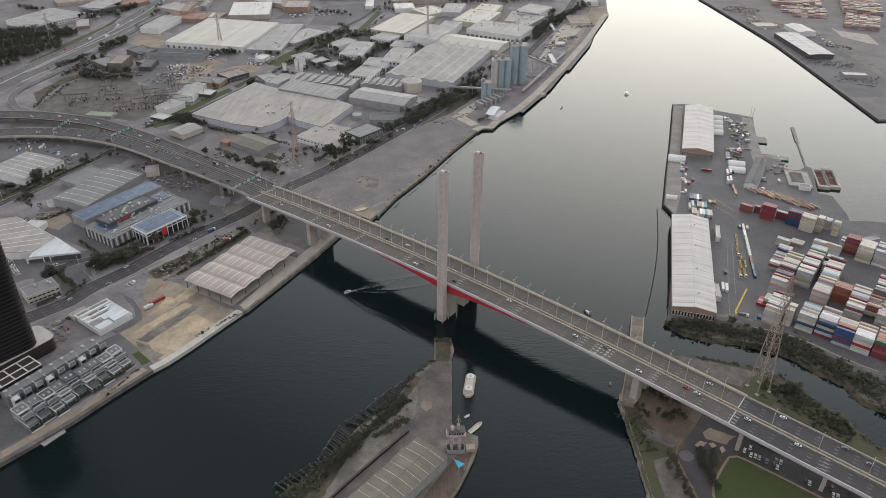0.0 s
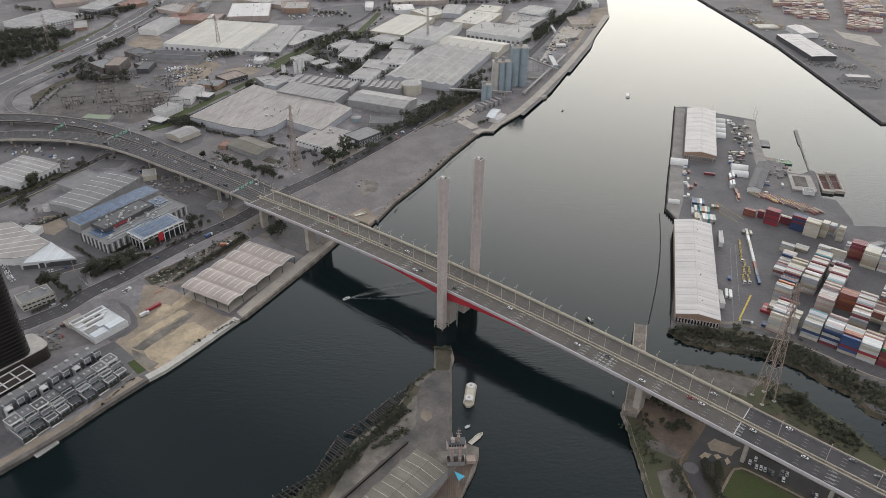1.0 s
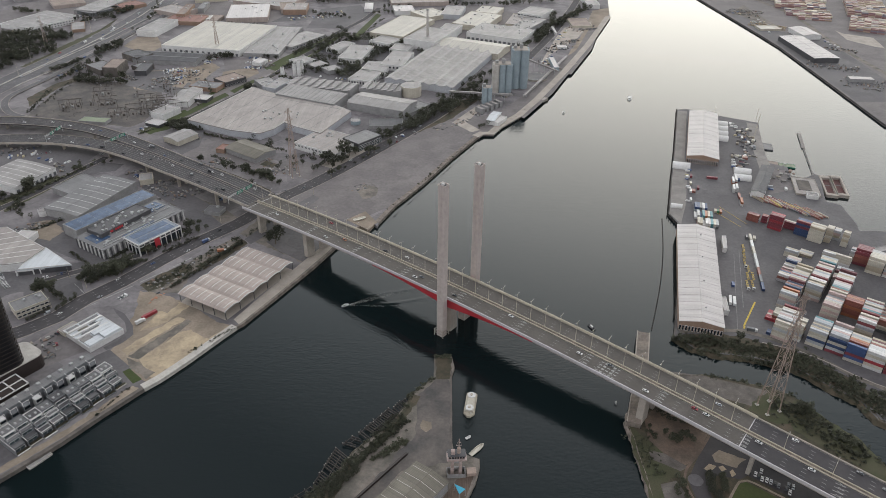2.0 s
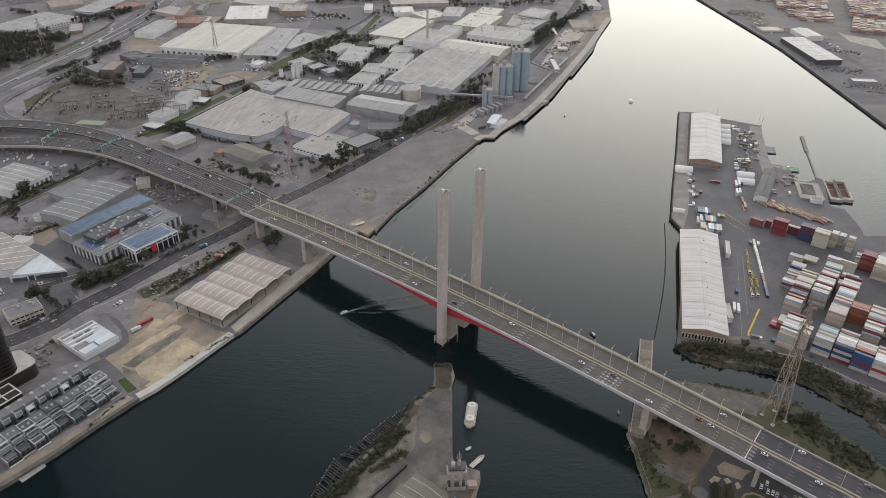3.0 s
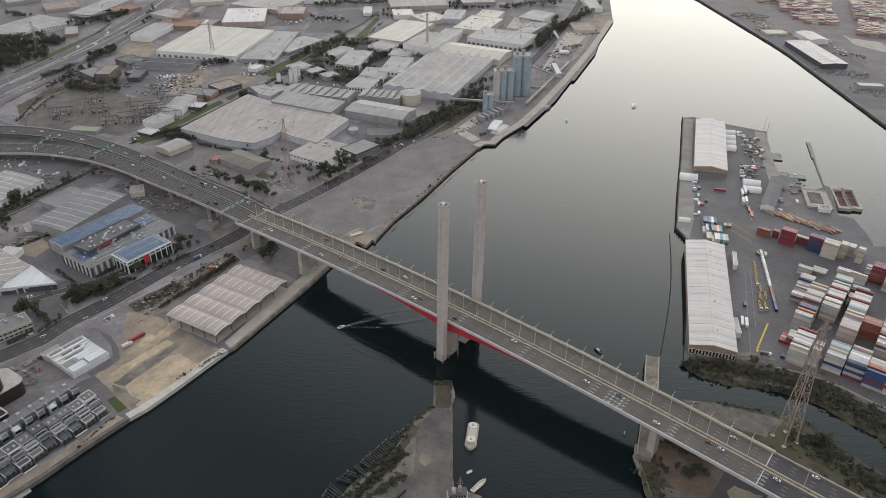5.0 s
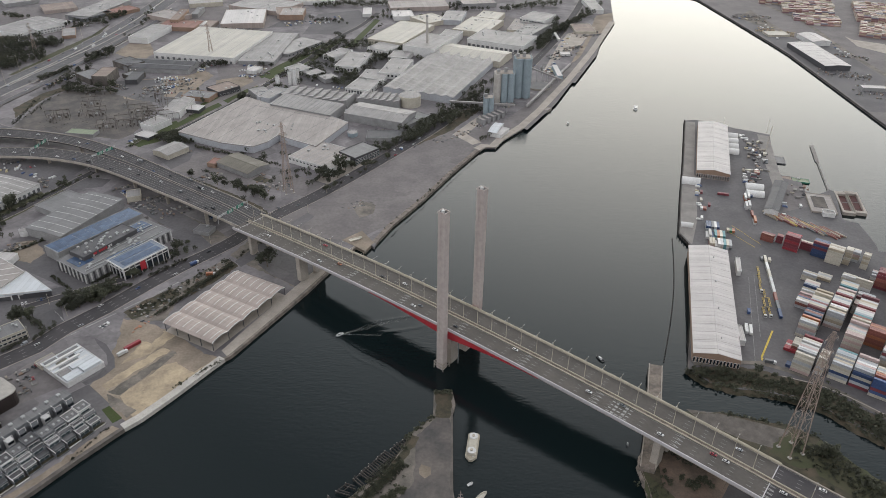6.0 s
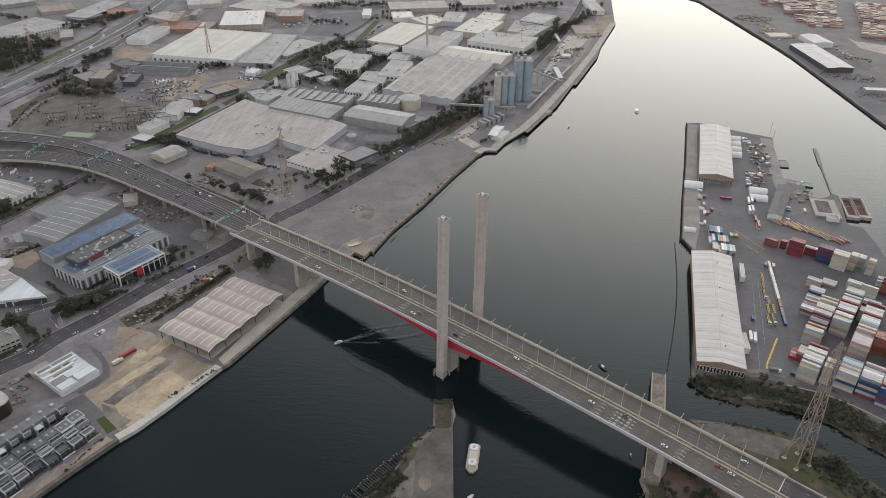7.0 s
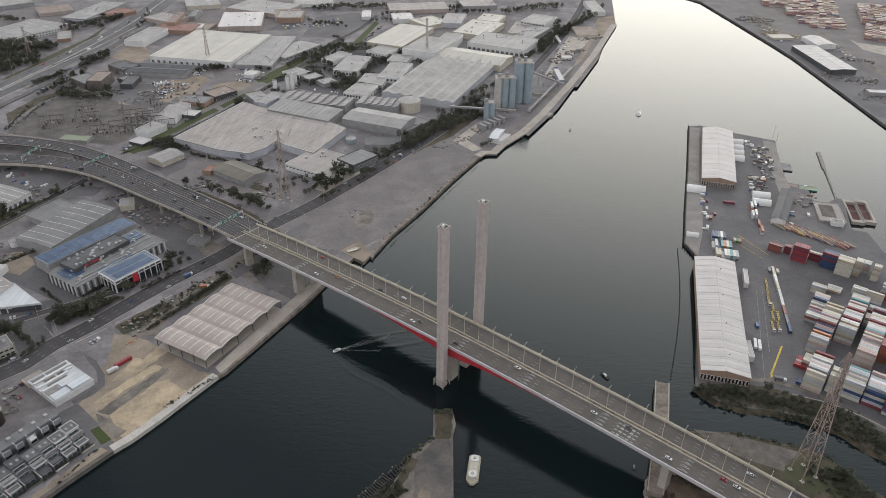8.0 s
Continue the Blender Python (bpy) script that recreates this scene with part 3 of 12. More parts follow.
def roof_units(b, L, W, z, n, seed, size=2.2, mat_key="steel"):
    """Air-handling boxes with a fan ring on a flat roof."""
    rng = random.Random(seed)
    for i in range(n):
        x, y = rng.uniform(-0.42, 0.42) * L, rng.uniform(-0.4, 0.4) * W
        sx, sy, sz = (size * rng.uniform(0.6, 1.5) for _ in range(3))
        bm = bmesh.new()
        rbox(bm, x - sx / 2, x + sx / 2, y - sy / 2, y + sy / 2, z, z + sz * 0.6, 0.12)
        prism(bm, ring(x, y, min(sx, sy) * 0.32, n=10), z + sz * 0.6, z + sz * 0.6 + 0.25)
        part("rooftop_unit", bm, M[mat_key], b)


def flat_building(label, x, y, ang, L, W, h, wall="grey", roof="r_light", seams=0, units=0, seed=0, base=LAND, name="warehouse", category="warehouse", lip=0.5, trim=None, group=""):
    """Parapet building with a low flat roof, joints across the roof and plant on it."""
    b = thing(name, label, category, x, y, base, ang, group)
    FOOT.append((x, y, ang, L, W))
    bm = bmesh.new()
    box(bm, -L / 2, L / 2, -W / 2, W / 2, -0.5, h - 0.3)
    part("wall", bm, M[wall], b)
    bm = bmesh.new()
    box(bm, -L / 2 + 0.3, L / 2 - 0.3, -W / 2 + 0.3, W / 2 - 0.3, h - 0.3, h)
    part("roof", bm, M[roof], b)
    bm = bmesh.new()
    for x0, x1, y0, y1 in ((-L / 2 - 0.1, L / 2 + 0.1, -W / 2 - 0.1, -W / 2 + 0.3), (-L / 2 - 0.1, L / 2 + 0.1, W / 2 - 0.3, W / 2 + 0.1),
                           (-L / 2 - 0.1, -L / 2 + 0.3, -W / 2 + 0.3, W / 2 - 0.3), (L / 2 - 0.3, L / 2 + 0.1, -W / 2 + 0.3, W / 2 - 0.3)):
        box(bm, x0, x1, y0, y1, h - 0.3, h + lip)
    part("parapet", bm, M[trim or wall], b)
    for i in range(seams):
        bm = bmesh.new()
        u = -L / 2 + (i + 1) * L / (seams + 1)
        box(bm, u - 0.25, u + 0.25, -W / 2 + 0.4, W / 2 - 0.4, h, h + 0.14)
        part("roof_seam", bm, M["rib"], b)
    if units:
        roof_units(b, L, W, h, units, seed)
    return b


def shed(label, x, y, ang, L, W, h, rise=2.5, bays=1, wall="grey", roof="r_light", strips=0, strip_w=1.0, strip_mat="skylight", doors=0, door_side="s", base=LAND, name="warehouse",
         category="warehouse", open_end=False, one_slope=False, group="", vents=0):
    """Sheet-metal shed. The ridge runs along L; bays gables side by side across W. strips: translucent strips per slope."""
    b = thing(name, label, category, x, y, base, ang, group)
    FOOT.append((x, y, ang, L, W))
    bw = W / bays
    prof = [(-W / 2, -0.5)]
    for i in range(bays):
        y0 = -W / 2 + i * bw
        ridge = (y0 + bw * 0.97) if one_slope else (y0 + bw / 2)
        if i == 0:
            prof.append((y0, h))
        prof += [(ridge, h + rise), (y0 + bw, h)]
    prof.append((W / 2, -0.5))
    bm = bmesh.new()
    if open_end:
        for s in (-1, 1):
            extrude(bm, [(-W / 2, h - 1.2)] + prof[1:-1] + [(W / 2, h - 1.2)], s * L / 2 - 0.15, s * L / 2 + 0.15)
    else:
        extrude(bm, prof, -L / 2, L / 2)
    part("wall", bm, M[wall], b)
    if open_end:
        for s in (-1, 1):
            for i in range(bays * 2 + 1):
                bm = bmesh.new()
                box(bm, s * (L / 2 - 0.4) - 0.2, s * (L / 2 - 0.4) + 0.2, -W / 2 + i * bw / 2 - 0.2, -W / 2 + i * bw / 2 + 0.2, -0.5, h)
                part("post", bm, M["darkwall"], b)
    e = 0.6
    for i in range(bays):
        y0 = -W / 2 + i * bw
        ym = (y0 + bw * 0.97) if one_slope else (y0 + bw / 2)
        for ya, za, yb, zb in ((y0, h, ym, h + rise), (y0 + bw, h, ym, h + rise)):
            if abs(yb - ya) < 0.05 * bw:
                continue
            ov = 0.5 if (ya == -W / 2 or ya > W / 2 - 0.01) else 0.0
            sgn = 1 if ya < yb else -1
            za2 = za - ov * rise / abs(yb - ya)
            bm = bmesh.new()
            extrude(bm, [(ya - sgn * ov, za2 + 0.05), (yb, zb + 0.05), (yb, zb + 0.3), (ya - sgn * ov, za2 + 0.3)], -L / 2 - e, L / 2 + e)
            bmesh.ops.recalc_face_normals(bm, faces=bm.faces)
            part("roof_slope", bm, M[roof], b)
            for k in range(strips):
                u = -L / 2 + (k + 0.5) * L / strips
                bm = bmesh.new()
                strip_on_slope(bm, u - strip_w / 2, u + strip_w / 2, ya + sgn * 0.3, za + 0.3 + 0.3 * rise / abs(yb - ya), yb - sgn * 0.3, zb + 0.3 - 0.3 * rise / abs(yb - ya))
                bmesh.ops.recalc_face_normals(bm, faces=bm.faces)
                part("roof_strip", bm, M[strip_mat], b)
        bm = bmesh.new()
        extrude(bm, [(ym - 0.5, h + rise + 0.2), (ym + 0.5, h + rise + 0.2), (ym + 0.25, h + rise + 0.48), (ym - 0.25, h + rise + 0.48)], -L / 2 - e, L / 2 + e)
        bmesh.ops.recalc_face_normals(bm, faces=bm.faces)
        part("ridge_cap", bm, M[roof], b)
        for k in range(vents):
            u = -L / 2 + (k + 0.5) * L / vents
            bm = bmesh.new()
            prism(bm, ring(u, ym - bw * 0.1, 0.6, n=8), h + rise - 0.6, h + rise + 0.9)
            part("roof_vent", bm, M["steel"], b)
    if doors:
        facade(b, L, W, h, door_side, doors, 5.0, min(5.0, h - 1.5), 0.0, "roller", "roller_door")
    return b


M["roller"] = surface("roller_shutter", (0.12, 0.12, 0.125), 0.6, None, 0.5, 2.0, 0.5, ribs=0.5, rib_axis=2)


def vault_shed(label, x, y, ang, L, W, h, rise, bays, roof="r_rose", strips=7, base=LAND):
    """Open-sided shed: arched bays side by side across W, every vault running along L, on dark posts, with pale end rims."""
    b = thing("open_shed", label, "shed", x, y, base, ang)
    FOOT.append((x, y, ang, L, W))
    bw = W / bays
    arch = [(-0.5, 0.0), (-0.36, 0.5), (-0.2, 0.98), (0.08, 1.0), (0.34, 0.62), (0.5, 0.06)]
    for i in range(bays):
        c = -W / 2 + (i + 0.5) * bw
        pts = [(c + u * bw * 1.02, h + v * rise) for u, v in arch]
        for k, ((y0, z0), (y1, z1)) in enumerate(zip(pts, pts[1:])):
            bm = bmesh.new()
            extrude(bm, [(y0, z0), (y1, z1), (y1, z1 + 0.22), (y0, z0 + 0.22)], -L / 2, L / 2)
            bmesh.ops.recalc_face_normals(bm, faces=bm.faces)
            part("roof_slope", bm, M[roof], b)
            if k in (1, 2, 3):
                for s in range(strips):
                    u = -L / 2 + (s + 0.5) * L / strips
                    bm = bmesh.new()
                    strip_on_slope(bm, u - 0.3, u + 0.3, y0, z0 + 0.24, y1, z1 + 0.24)
                    bmesh.ops.recalc_face_normals(bm, faces=bm.faces)
                    part("roof_strip", bm, M["skylight"], b)
        for e in (-1, 1):
            bm = bmesh.new()
            ends = [(y0, z0 - 0.35) for y0, z0 in pts] + [(y0, z0 + 0.4) for y0, z0 in pts[::-1]]
            extrude(bm, ends, e * (L / 2 + 0.02), e * (L / 2 + 0.4))
            bmesh.ops.recalc_face_normals(bm, faces=bm.faces)
            part("end_rim", bm, M["white"], b)
    for i in range(bays + 1):
        for s in range(5):
            bm = bmesh.new()
            u, v = -L / 2 + 0.6 + s * (L - 1.2) / 4, -W / 2 + i * bw * 0.99
            box(bm, u - 0.22, u + 0.22, v - 0.22, v + 0.22, -0.3, h + 0.1)
            part("post", bm, M["darkwall"], b)
    bm = bmesh.new()
    box(bm, -L / 2, L / 2, -W / 2, W / 2, 0.08, 0.16)
    part("floor_slab", bm, M["concrete"], b)
    return b


def tank(label, x, y, r, h, wall="cream", base=LAND, name="storage_tank", rail=True, cone=1.0, group="", top="r_light"):
    b = thing(name, label, "tank", x, y, base, 0, group)
    bm = bmesh.new()
    prism(bm, ring(0, 0, r, n=28), -0.4, h)
    part("shell", bm, M[wall], b)
    bm = bmesh.new()
    tube(bm, (0, 0, h), (0, 0, h + cone), r * 0.98, r * 0.15, 28)
    part("roof", bm, M[top], b)
    if rail:
        bm = bmesh.new()
        p = ring(0, 0, r * 0.97, n=20)
        for i in range(20):
            a, c = p[i], p[(i + 1) % 20]
            tube(bm, (*a, h + 1.1), (*c, h + 1.1), 0.12, n=4)
            tube(bm, (*a, h), (*a, h + 1.1), 0.1, n=4)
        part("rail", bm, M["steel"], b)
    return b


# ---- bridge ----
BX, BY, BANG = 212.1, 375.6, -38.1
DECK_W = 34.0


def deck_z(s):
    if s > 0:
        return 26.24 - 0.0625 * s
    return 35.5 - 1.37e-4 * (s + 260) ** 2


bridge = thing("road_bridge", "long concrete road bridge with red haunches and cream railings", "bridge", BX, BY, 0, BANG)
S0, S1, TS = -498.0, 240.0, -240.0


def along(a, b, step):
    n = max(2, int(abs(b - a) / step) + 1)
    return [a + (b - a) * i / (n - 1) for i in range(n)]


def run(name, n0, n1, up, thick, material, a=S0, b=S1, step=10.0, parent=None, label=""):
    """A band that follows the deck between offsets n0 and n1."""
    bm = bmesh.new()
    mid = (n0 + n1) / 2
    ribbon(bm, [(s, mid, deck_z(s) + up) for s in along(a, b, step)], n1 - mid, mid - n0, thick=thick)
    return part(name, bm, material, parent or bridge, label)


run("deck", -DECK_W, 0, 0, 0.5, M["deck"], b=-1.0, label="worn brown-grey asphalt deck")
run("deck", -DECK_W, 0, 0, 0.5, M["asphalt"], a=-1.0, label="dark grey asphalt approach deck")


def haunch(s):
    k = max(0.0, 1 - abs(s - TS) / 95.0)
    return 3.2 + 7.0 * k * k


def girder(name, a, b, n0, n1, material, label=""):
    bm = bmesh.new()
    rows = []
    for s in along(a, b, 6.0):
        z, d = deck_z(s) - 0.5, haunch(s)
        rows.append([bm.verts.new(v) for v in ((s, n0, z), (s, n0 + 0.9, z - d), (s, n1 - 0.9, z - d), (s, n1, z))])
    for p, q in zip(rows, rows[1:]):
        for i in range(3):
            bm.faces.new((p[i], q[i], q[i + 1], p[i + 1]))
    bm.faces.new(rows[0])
    bm.faces.new(rows[-1][::-1])
    bmesh.ops.recalc_face_normals(bm, faces=bm.faces)
    return part(name, bm, material, bridge, label)


for n0, n1 in ((-DECK_W + 0.6, -DECK_W + 14.5), (-14.5, -0.6)):
    girder("girder", S0, TS - 82, n0, n1, M["concrete"])
    girder("haunch", TS - 82, TS + 82, n0, n1, M["red"], "deep red-painted haunched girder beside the towers")
    girder("girder", TS + 82, S1, n0, n1, M["concrete"])
run("fascia", -DECK_W - 0.35, -DECK_W + 0.35, 1.15, 2.4, M["parapet"], label="pale grey concrete edge beam and parapet")
run("fascia", -0.6, 0.6, 1.25, 2.5, M["rail"], b=0.0, label="cream edge beam and parapet")
run("fascia", -0.35, 0.35, 1.0, 2.2, M["concrete"], a=0.0, label="weathered concrete parapet of the approach")
for n in (-18.3, -15.3):
    run("median_barrier", n - 0.22, n + 0.22, 0.9, 0.9, M["rail"], label="low cream median barrier")
run("median_strip", -18.1, -15.5, 0.06, 0.05, M["quay"])
for up in (1.7, 2.1):
    run("rail", -0.16, 0.16, up, 0.16, M["rail"], a=S0 + 6, b=0)
for n in (-33.0, -19.3, -14.3, -1.0):
    run("edge_line", n - 0.1, n + 0.1, 0.03, 0.02, M["line"])
marks = bmesh.new()
for n in (-29.6, -26.2, -22.8, -10.9, -7.6, -4.3):
    s = S0 + 6
    while s < S1 - 6:
        ribbon(marks, [(s, n, deck_z(s) + 0.03), (s + 3.0, n, deck_z(s + 3.0) + 0.03)], 0.11, 0.11, thick=0.02)
        s += 12
for k in range(11):                     # splayed arrows in every lane, and a block of painted letters before the far ramp
    s = -462 + k * 58
    for i in range(4):
        n = -31.2 + i * 3.4
        ribbon(marks, [(s - 5.0, n, deck_z(s - 5.0) + 0.035), (s + 1.0, n + 0.5, deck_z(s + 1.0) + 0.035)], 0.2, 0.2, thick=0.02)
        ribbon(marks, [(s - 2.6, n + 1.3, deck_z(s - 2.6) + 0.038), (s + 1.0, n + 0.7, deck_z(s + 1.0) + 0.038)], 0.22, 0.22, thick=0.02)
for i in range(4):
    for j in range(5):
        s, n = -106.0 + j * 3.2, -31.4 + i * 3.4
        ribbon(marks, [(s, n, deck_z(s) + 0.035), (s + 2.2, n, deck_z(s + 2.2) + 0.035)], 0.9 if j % 2 else 0.5, 0.9 if j % 2 else 0.5, thick=0.02)
tagged(part("lane_paint", marks, M["line"], bridge), "worn white lane dashes and arrows", kind="stuff")
for s in (-492.0, -1.0):
    run("expansion_joint", -DECK_W + 0.4, -0.4, 0.05, 0.04, M["parapet"], a=s - 0.32, b=s + 0.32)


def tower(n):
    t = thing("bridge_tower", "tall slender square pale concrete tower standing clear of the bridge deck", "tower", 0, 0, 0, 0, "towers beside the bridge deck")
    t.matrix_basis = pose(BX, BY, 0, 0, 0, BANG) @ pose(TS, n, 0)
    bm = bmesh.new()
    a, b, h = 3.3, 2.9, 138.6
    c = 0.5
    o = [(-a + c, -b), (-0.5, -b), (-0.5, -b + 0.25), (0.5, -b + 0.25), (0.5, -b), (a - c, -b), (a, -b + c), (a, b - c), (a - c, b), (0.5, b), (0.5, b - 0.25), (-0.5, b - 0.25), (-0.5, b), (-a + c, b), (-a, b - c), (-a, -b + c)]
    prism(bm, o, -3, h - 1.2)
    part("shaft", bm, M["tower"], t)
    bm = bmesh.new()
    for x0, x1, y0, y1 in ((-a, a, -b, -b + 0.5), (-a, a, b - 0.5, b), (-a, -a + 0.5, -b + 0.5, b - 0.5), (a - 0.5, a, -b + 0.5, b - 0.5)):
        box(bm, x0, x1, y0, y1, h - 1.2, h)
    part("rim", bm, M["tower"], t)
    bm = bmesh.new()
    box(bm, -a + 0.7, a - 0.7, -b + 0.7, b - 0.7, h - 1.2, h - 0.9)
    part("cap", bm, M["darkwall"], t, "dark recessed tower roof")
    bm = bmesh.new()
    rbox(bm, -1.3, 0.6, -1.2, 0.8, h - 0.9, h + 0.9, 0.15)
    part("roof_box", bm, M["white"], t, "white equipment box")
    bm = bmesh.new()
    for z in (3.0, 6.0):
        for x0, x1, y0, y1 in ((-a - 1.2, a + 1.2, -b - 1.2, -b - 0.9), (-a - 1.2, a + 1.2, b + 0.9, b + 1.2), (-a - 1.2, -a - 0.9, -b - 0.9, b + 0.9), (a + 0.9, a + 1.2, -b - 0.9, b + 0.9)):
            box(bm, x0, x1, y0, y1, z, z + 0.5)
    for x in (-a - 1.05, a + 1.05):
        for y in (-b - 1.05, b + 1.05):
            tube(bm, (x, y, -3), (x, y, 7), 0.35)
    part("fender", bm, M["concrete"], t)
    return t


tower(-DECK_W - 4.3)
tower(6.5)


def pier(s, n, w, d, foot, name="pier", flare=0.0, top=None):
    z = (deck_z(s) - 0.5 - haunch(s)) if top is None else top
    bm = bmesh.new()
    a = [bm.verts.new((s + x * (w / 2 - flare), n + y * (d / 2 - flare), foot)) for x, y in ((-1, -1), (1, -1), (1, 1), (-1, 1))]
    b = [bm.verts.new((s + x * w / 2, n + y * d / 2, z + 0.2)) for x, y in ((-1, -1), (1, -1), (1, 1), (-1, 1))]
    bm.faces.new(a[::-1])
    bm.faces.new(b)
    for i in range(4):
        j = (i + 1) % 4
        bm.faces.new((a[i], a[j], b[j], b[i]))
    return part(name, bm, M["concrete"], bridge)


for n in (-26.5, -7.5):
    pier(TS, n, 6.5, 8.5, -3)
    pier(-411, n, 5.0, 9.0, LAND - 1)
    pier(-68, n, 5.0, 9.5, -3)
    pier(-480, n, 4.0, 7.0, LAND - 1)
    for s in (8, 62, 116, 170, 224):
        pier(s, n, 2.6, 4.2, LAND - 1)
        bm = bmesh.new()
        extrude(bm, [(n - 2, deck_z(s) - 6), (n + 2, deck_z(s) - 6), (n + 6, deck_z(s) - 3.6), (n - 6, deck_z(s) - 3.6)], s - 1.3, s + 1.3)
        bmesh.ops.recalc_face_normals(bm, faces=bm.faces)
        part("pier_head", bm, M["concrete"], bridge)


# ---- kinds of things ----
def viaduct(name, label, line, material="asphalt", thick=1.6, piers=(), pier_n=(0.0,), lines=(), group="", inner=""):
    """Elevated road: deck, parapets, painted lines, hammerhead piers. line holds (x, y, z, half width)."""
    half_l = half_r = [p[3] for p in line]
    line = [tuple(p[:3]) for p in line]
    v = thing(name, label, "viaduct", 0, 0, 0, 0, group)
    bm = bmesh.new()
    ribbon(bm, line, half_l, half_r, thick=thick)
    part("deck", bm, M[material], v)
    hl = hr = half_l
    for side in "lr":
        low = side == inner
        up = [(x, y, z + (0.5 if low else 0.95)) for x, y, z in line]
        out, back = [h + (0.1 if low else 0.3) for h in half_l], [-h + (0.15 if low else 0.2) for h in half_l]
        bm = bmesh.new()
        ribbon(bm, up, out if side == "l" else back, back if side == "l" else out, thick=0.6 if low else 2.9)
        part("parapet", bm, M["concrete"], v)
    for off in lines:
        bm = bmesh.new()
        ribbon(bm, [(x, y, z + 0.04) for x, y, z in line], off + 0.12, -off + 0.12, thick=0.03)
        part("lane_line", bm, M["faint_line"], v)
    if inner == "r":
        bm = bmesh.new()
        for k in range(10, min(30, len(line) - 1)):
            x, y, z = line[k]
            for f in (0.0, 0.5):
                q = Vector(line[k]).lerp(Vector(line[k + 1]), f)
                d = (Vector(line[k + 1]) - Vector(line[k])).normalized()
                n = Vector((d.y, -d.x, 0)) * (half_l[k] - 3.4)
                p = q + n
                e = p + d * 2.6 + Vector((d.y, -d.x, 0)) * 1.5
                ribbon(bm, [(p.x, p.y, p.z + 0.05), (e.x, e.y, e.z + 0.05)], 0.35, 0.35, thick=0.03)
        tagged(part("gore_paint", bm, M["line"], v), "white painted gore chevrons", kind="stuff")
    for i in piers:
        x, y, z = line[i]
        a, c = line[max(0, i - 1)], line[min(len(line) - 1, i + 1)]
        th = math.atan2(c[1] - a[1], c[0] - a[0])
        for off in pier_n:
            px, py = x - math.sin(th) * off, y + math.cos(th) * off
            bm = bmesh.new()
            rbox(bm, -1.1, 1.1, -1.6, 1.6, LAND - 0.5 - z, -thick - 1.0, 0.2)
            extrude(bm, [(-1.6, -thick - 2.2), (1.6, -thick - 2.2), (5.5, -thick - 0.8), (5.5, -thick + 0.05), (-5.5, -thick + 0.05), (-5.5, -thick - 0.8)], -1.2, 1.2)
            bmesh.ops.recalc_face_normals(bm, faces=bm.faces)
            p = part("pier", bm, M["concrete"], v)
            p.matrix_basis = Matrix.Translation((px, py, z)) @ Matrix.Rotation(th, 4, "Z")
    return v


ROADS = []


def road(name, label, line, half, z=LAND + 0.06, material="asphalt", dashes=(), kerb=True):
    """A street on the ground: surface, kerbs and lane paint."""
    ROADS.append(name)
    z += 0.07 + 0.006 * (len(ROADS) % 8)
    r = thing(name, label, "road", 0, 0, 0, 0, kind="structure")
    flat = [(x, y, z) for x, y in line]
    bm = bmesh.new()
    ribbon(bm, flat, half, half, thick=0.05)
    part("surface", bm, M[material], r)
    if kerb:
        for s in (-1, 1):
            bm = bmesh.new()
            o = s * half
            ribbon(bm, [(x, y, z + 0.12) for x, y in line], o + 0.25, -o + 0.25, thick=0.2)
            part("kerb", bm, M["concrete"], r)
    for off in dashes:
        bm = bmesh.new()
        pts = smooth_line([(x, y) for x, y in line], 3.5)
        for k in range(0, len(pts) - 1, 3):
            ribbon(bm, [(*pts[k], z + 0.03), (*pts[k + 1], z + 0.03)], off + 0.12, -off + 0.12, thick=0.02)
        tagged(part("lane_dashes", bm, M["line"], r), kind="stuff")
    return r


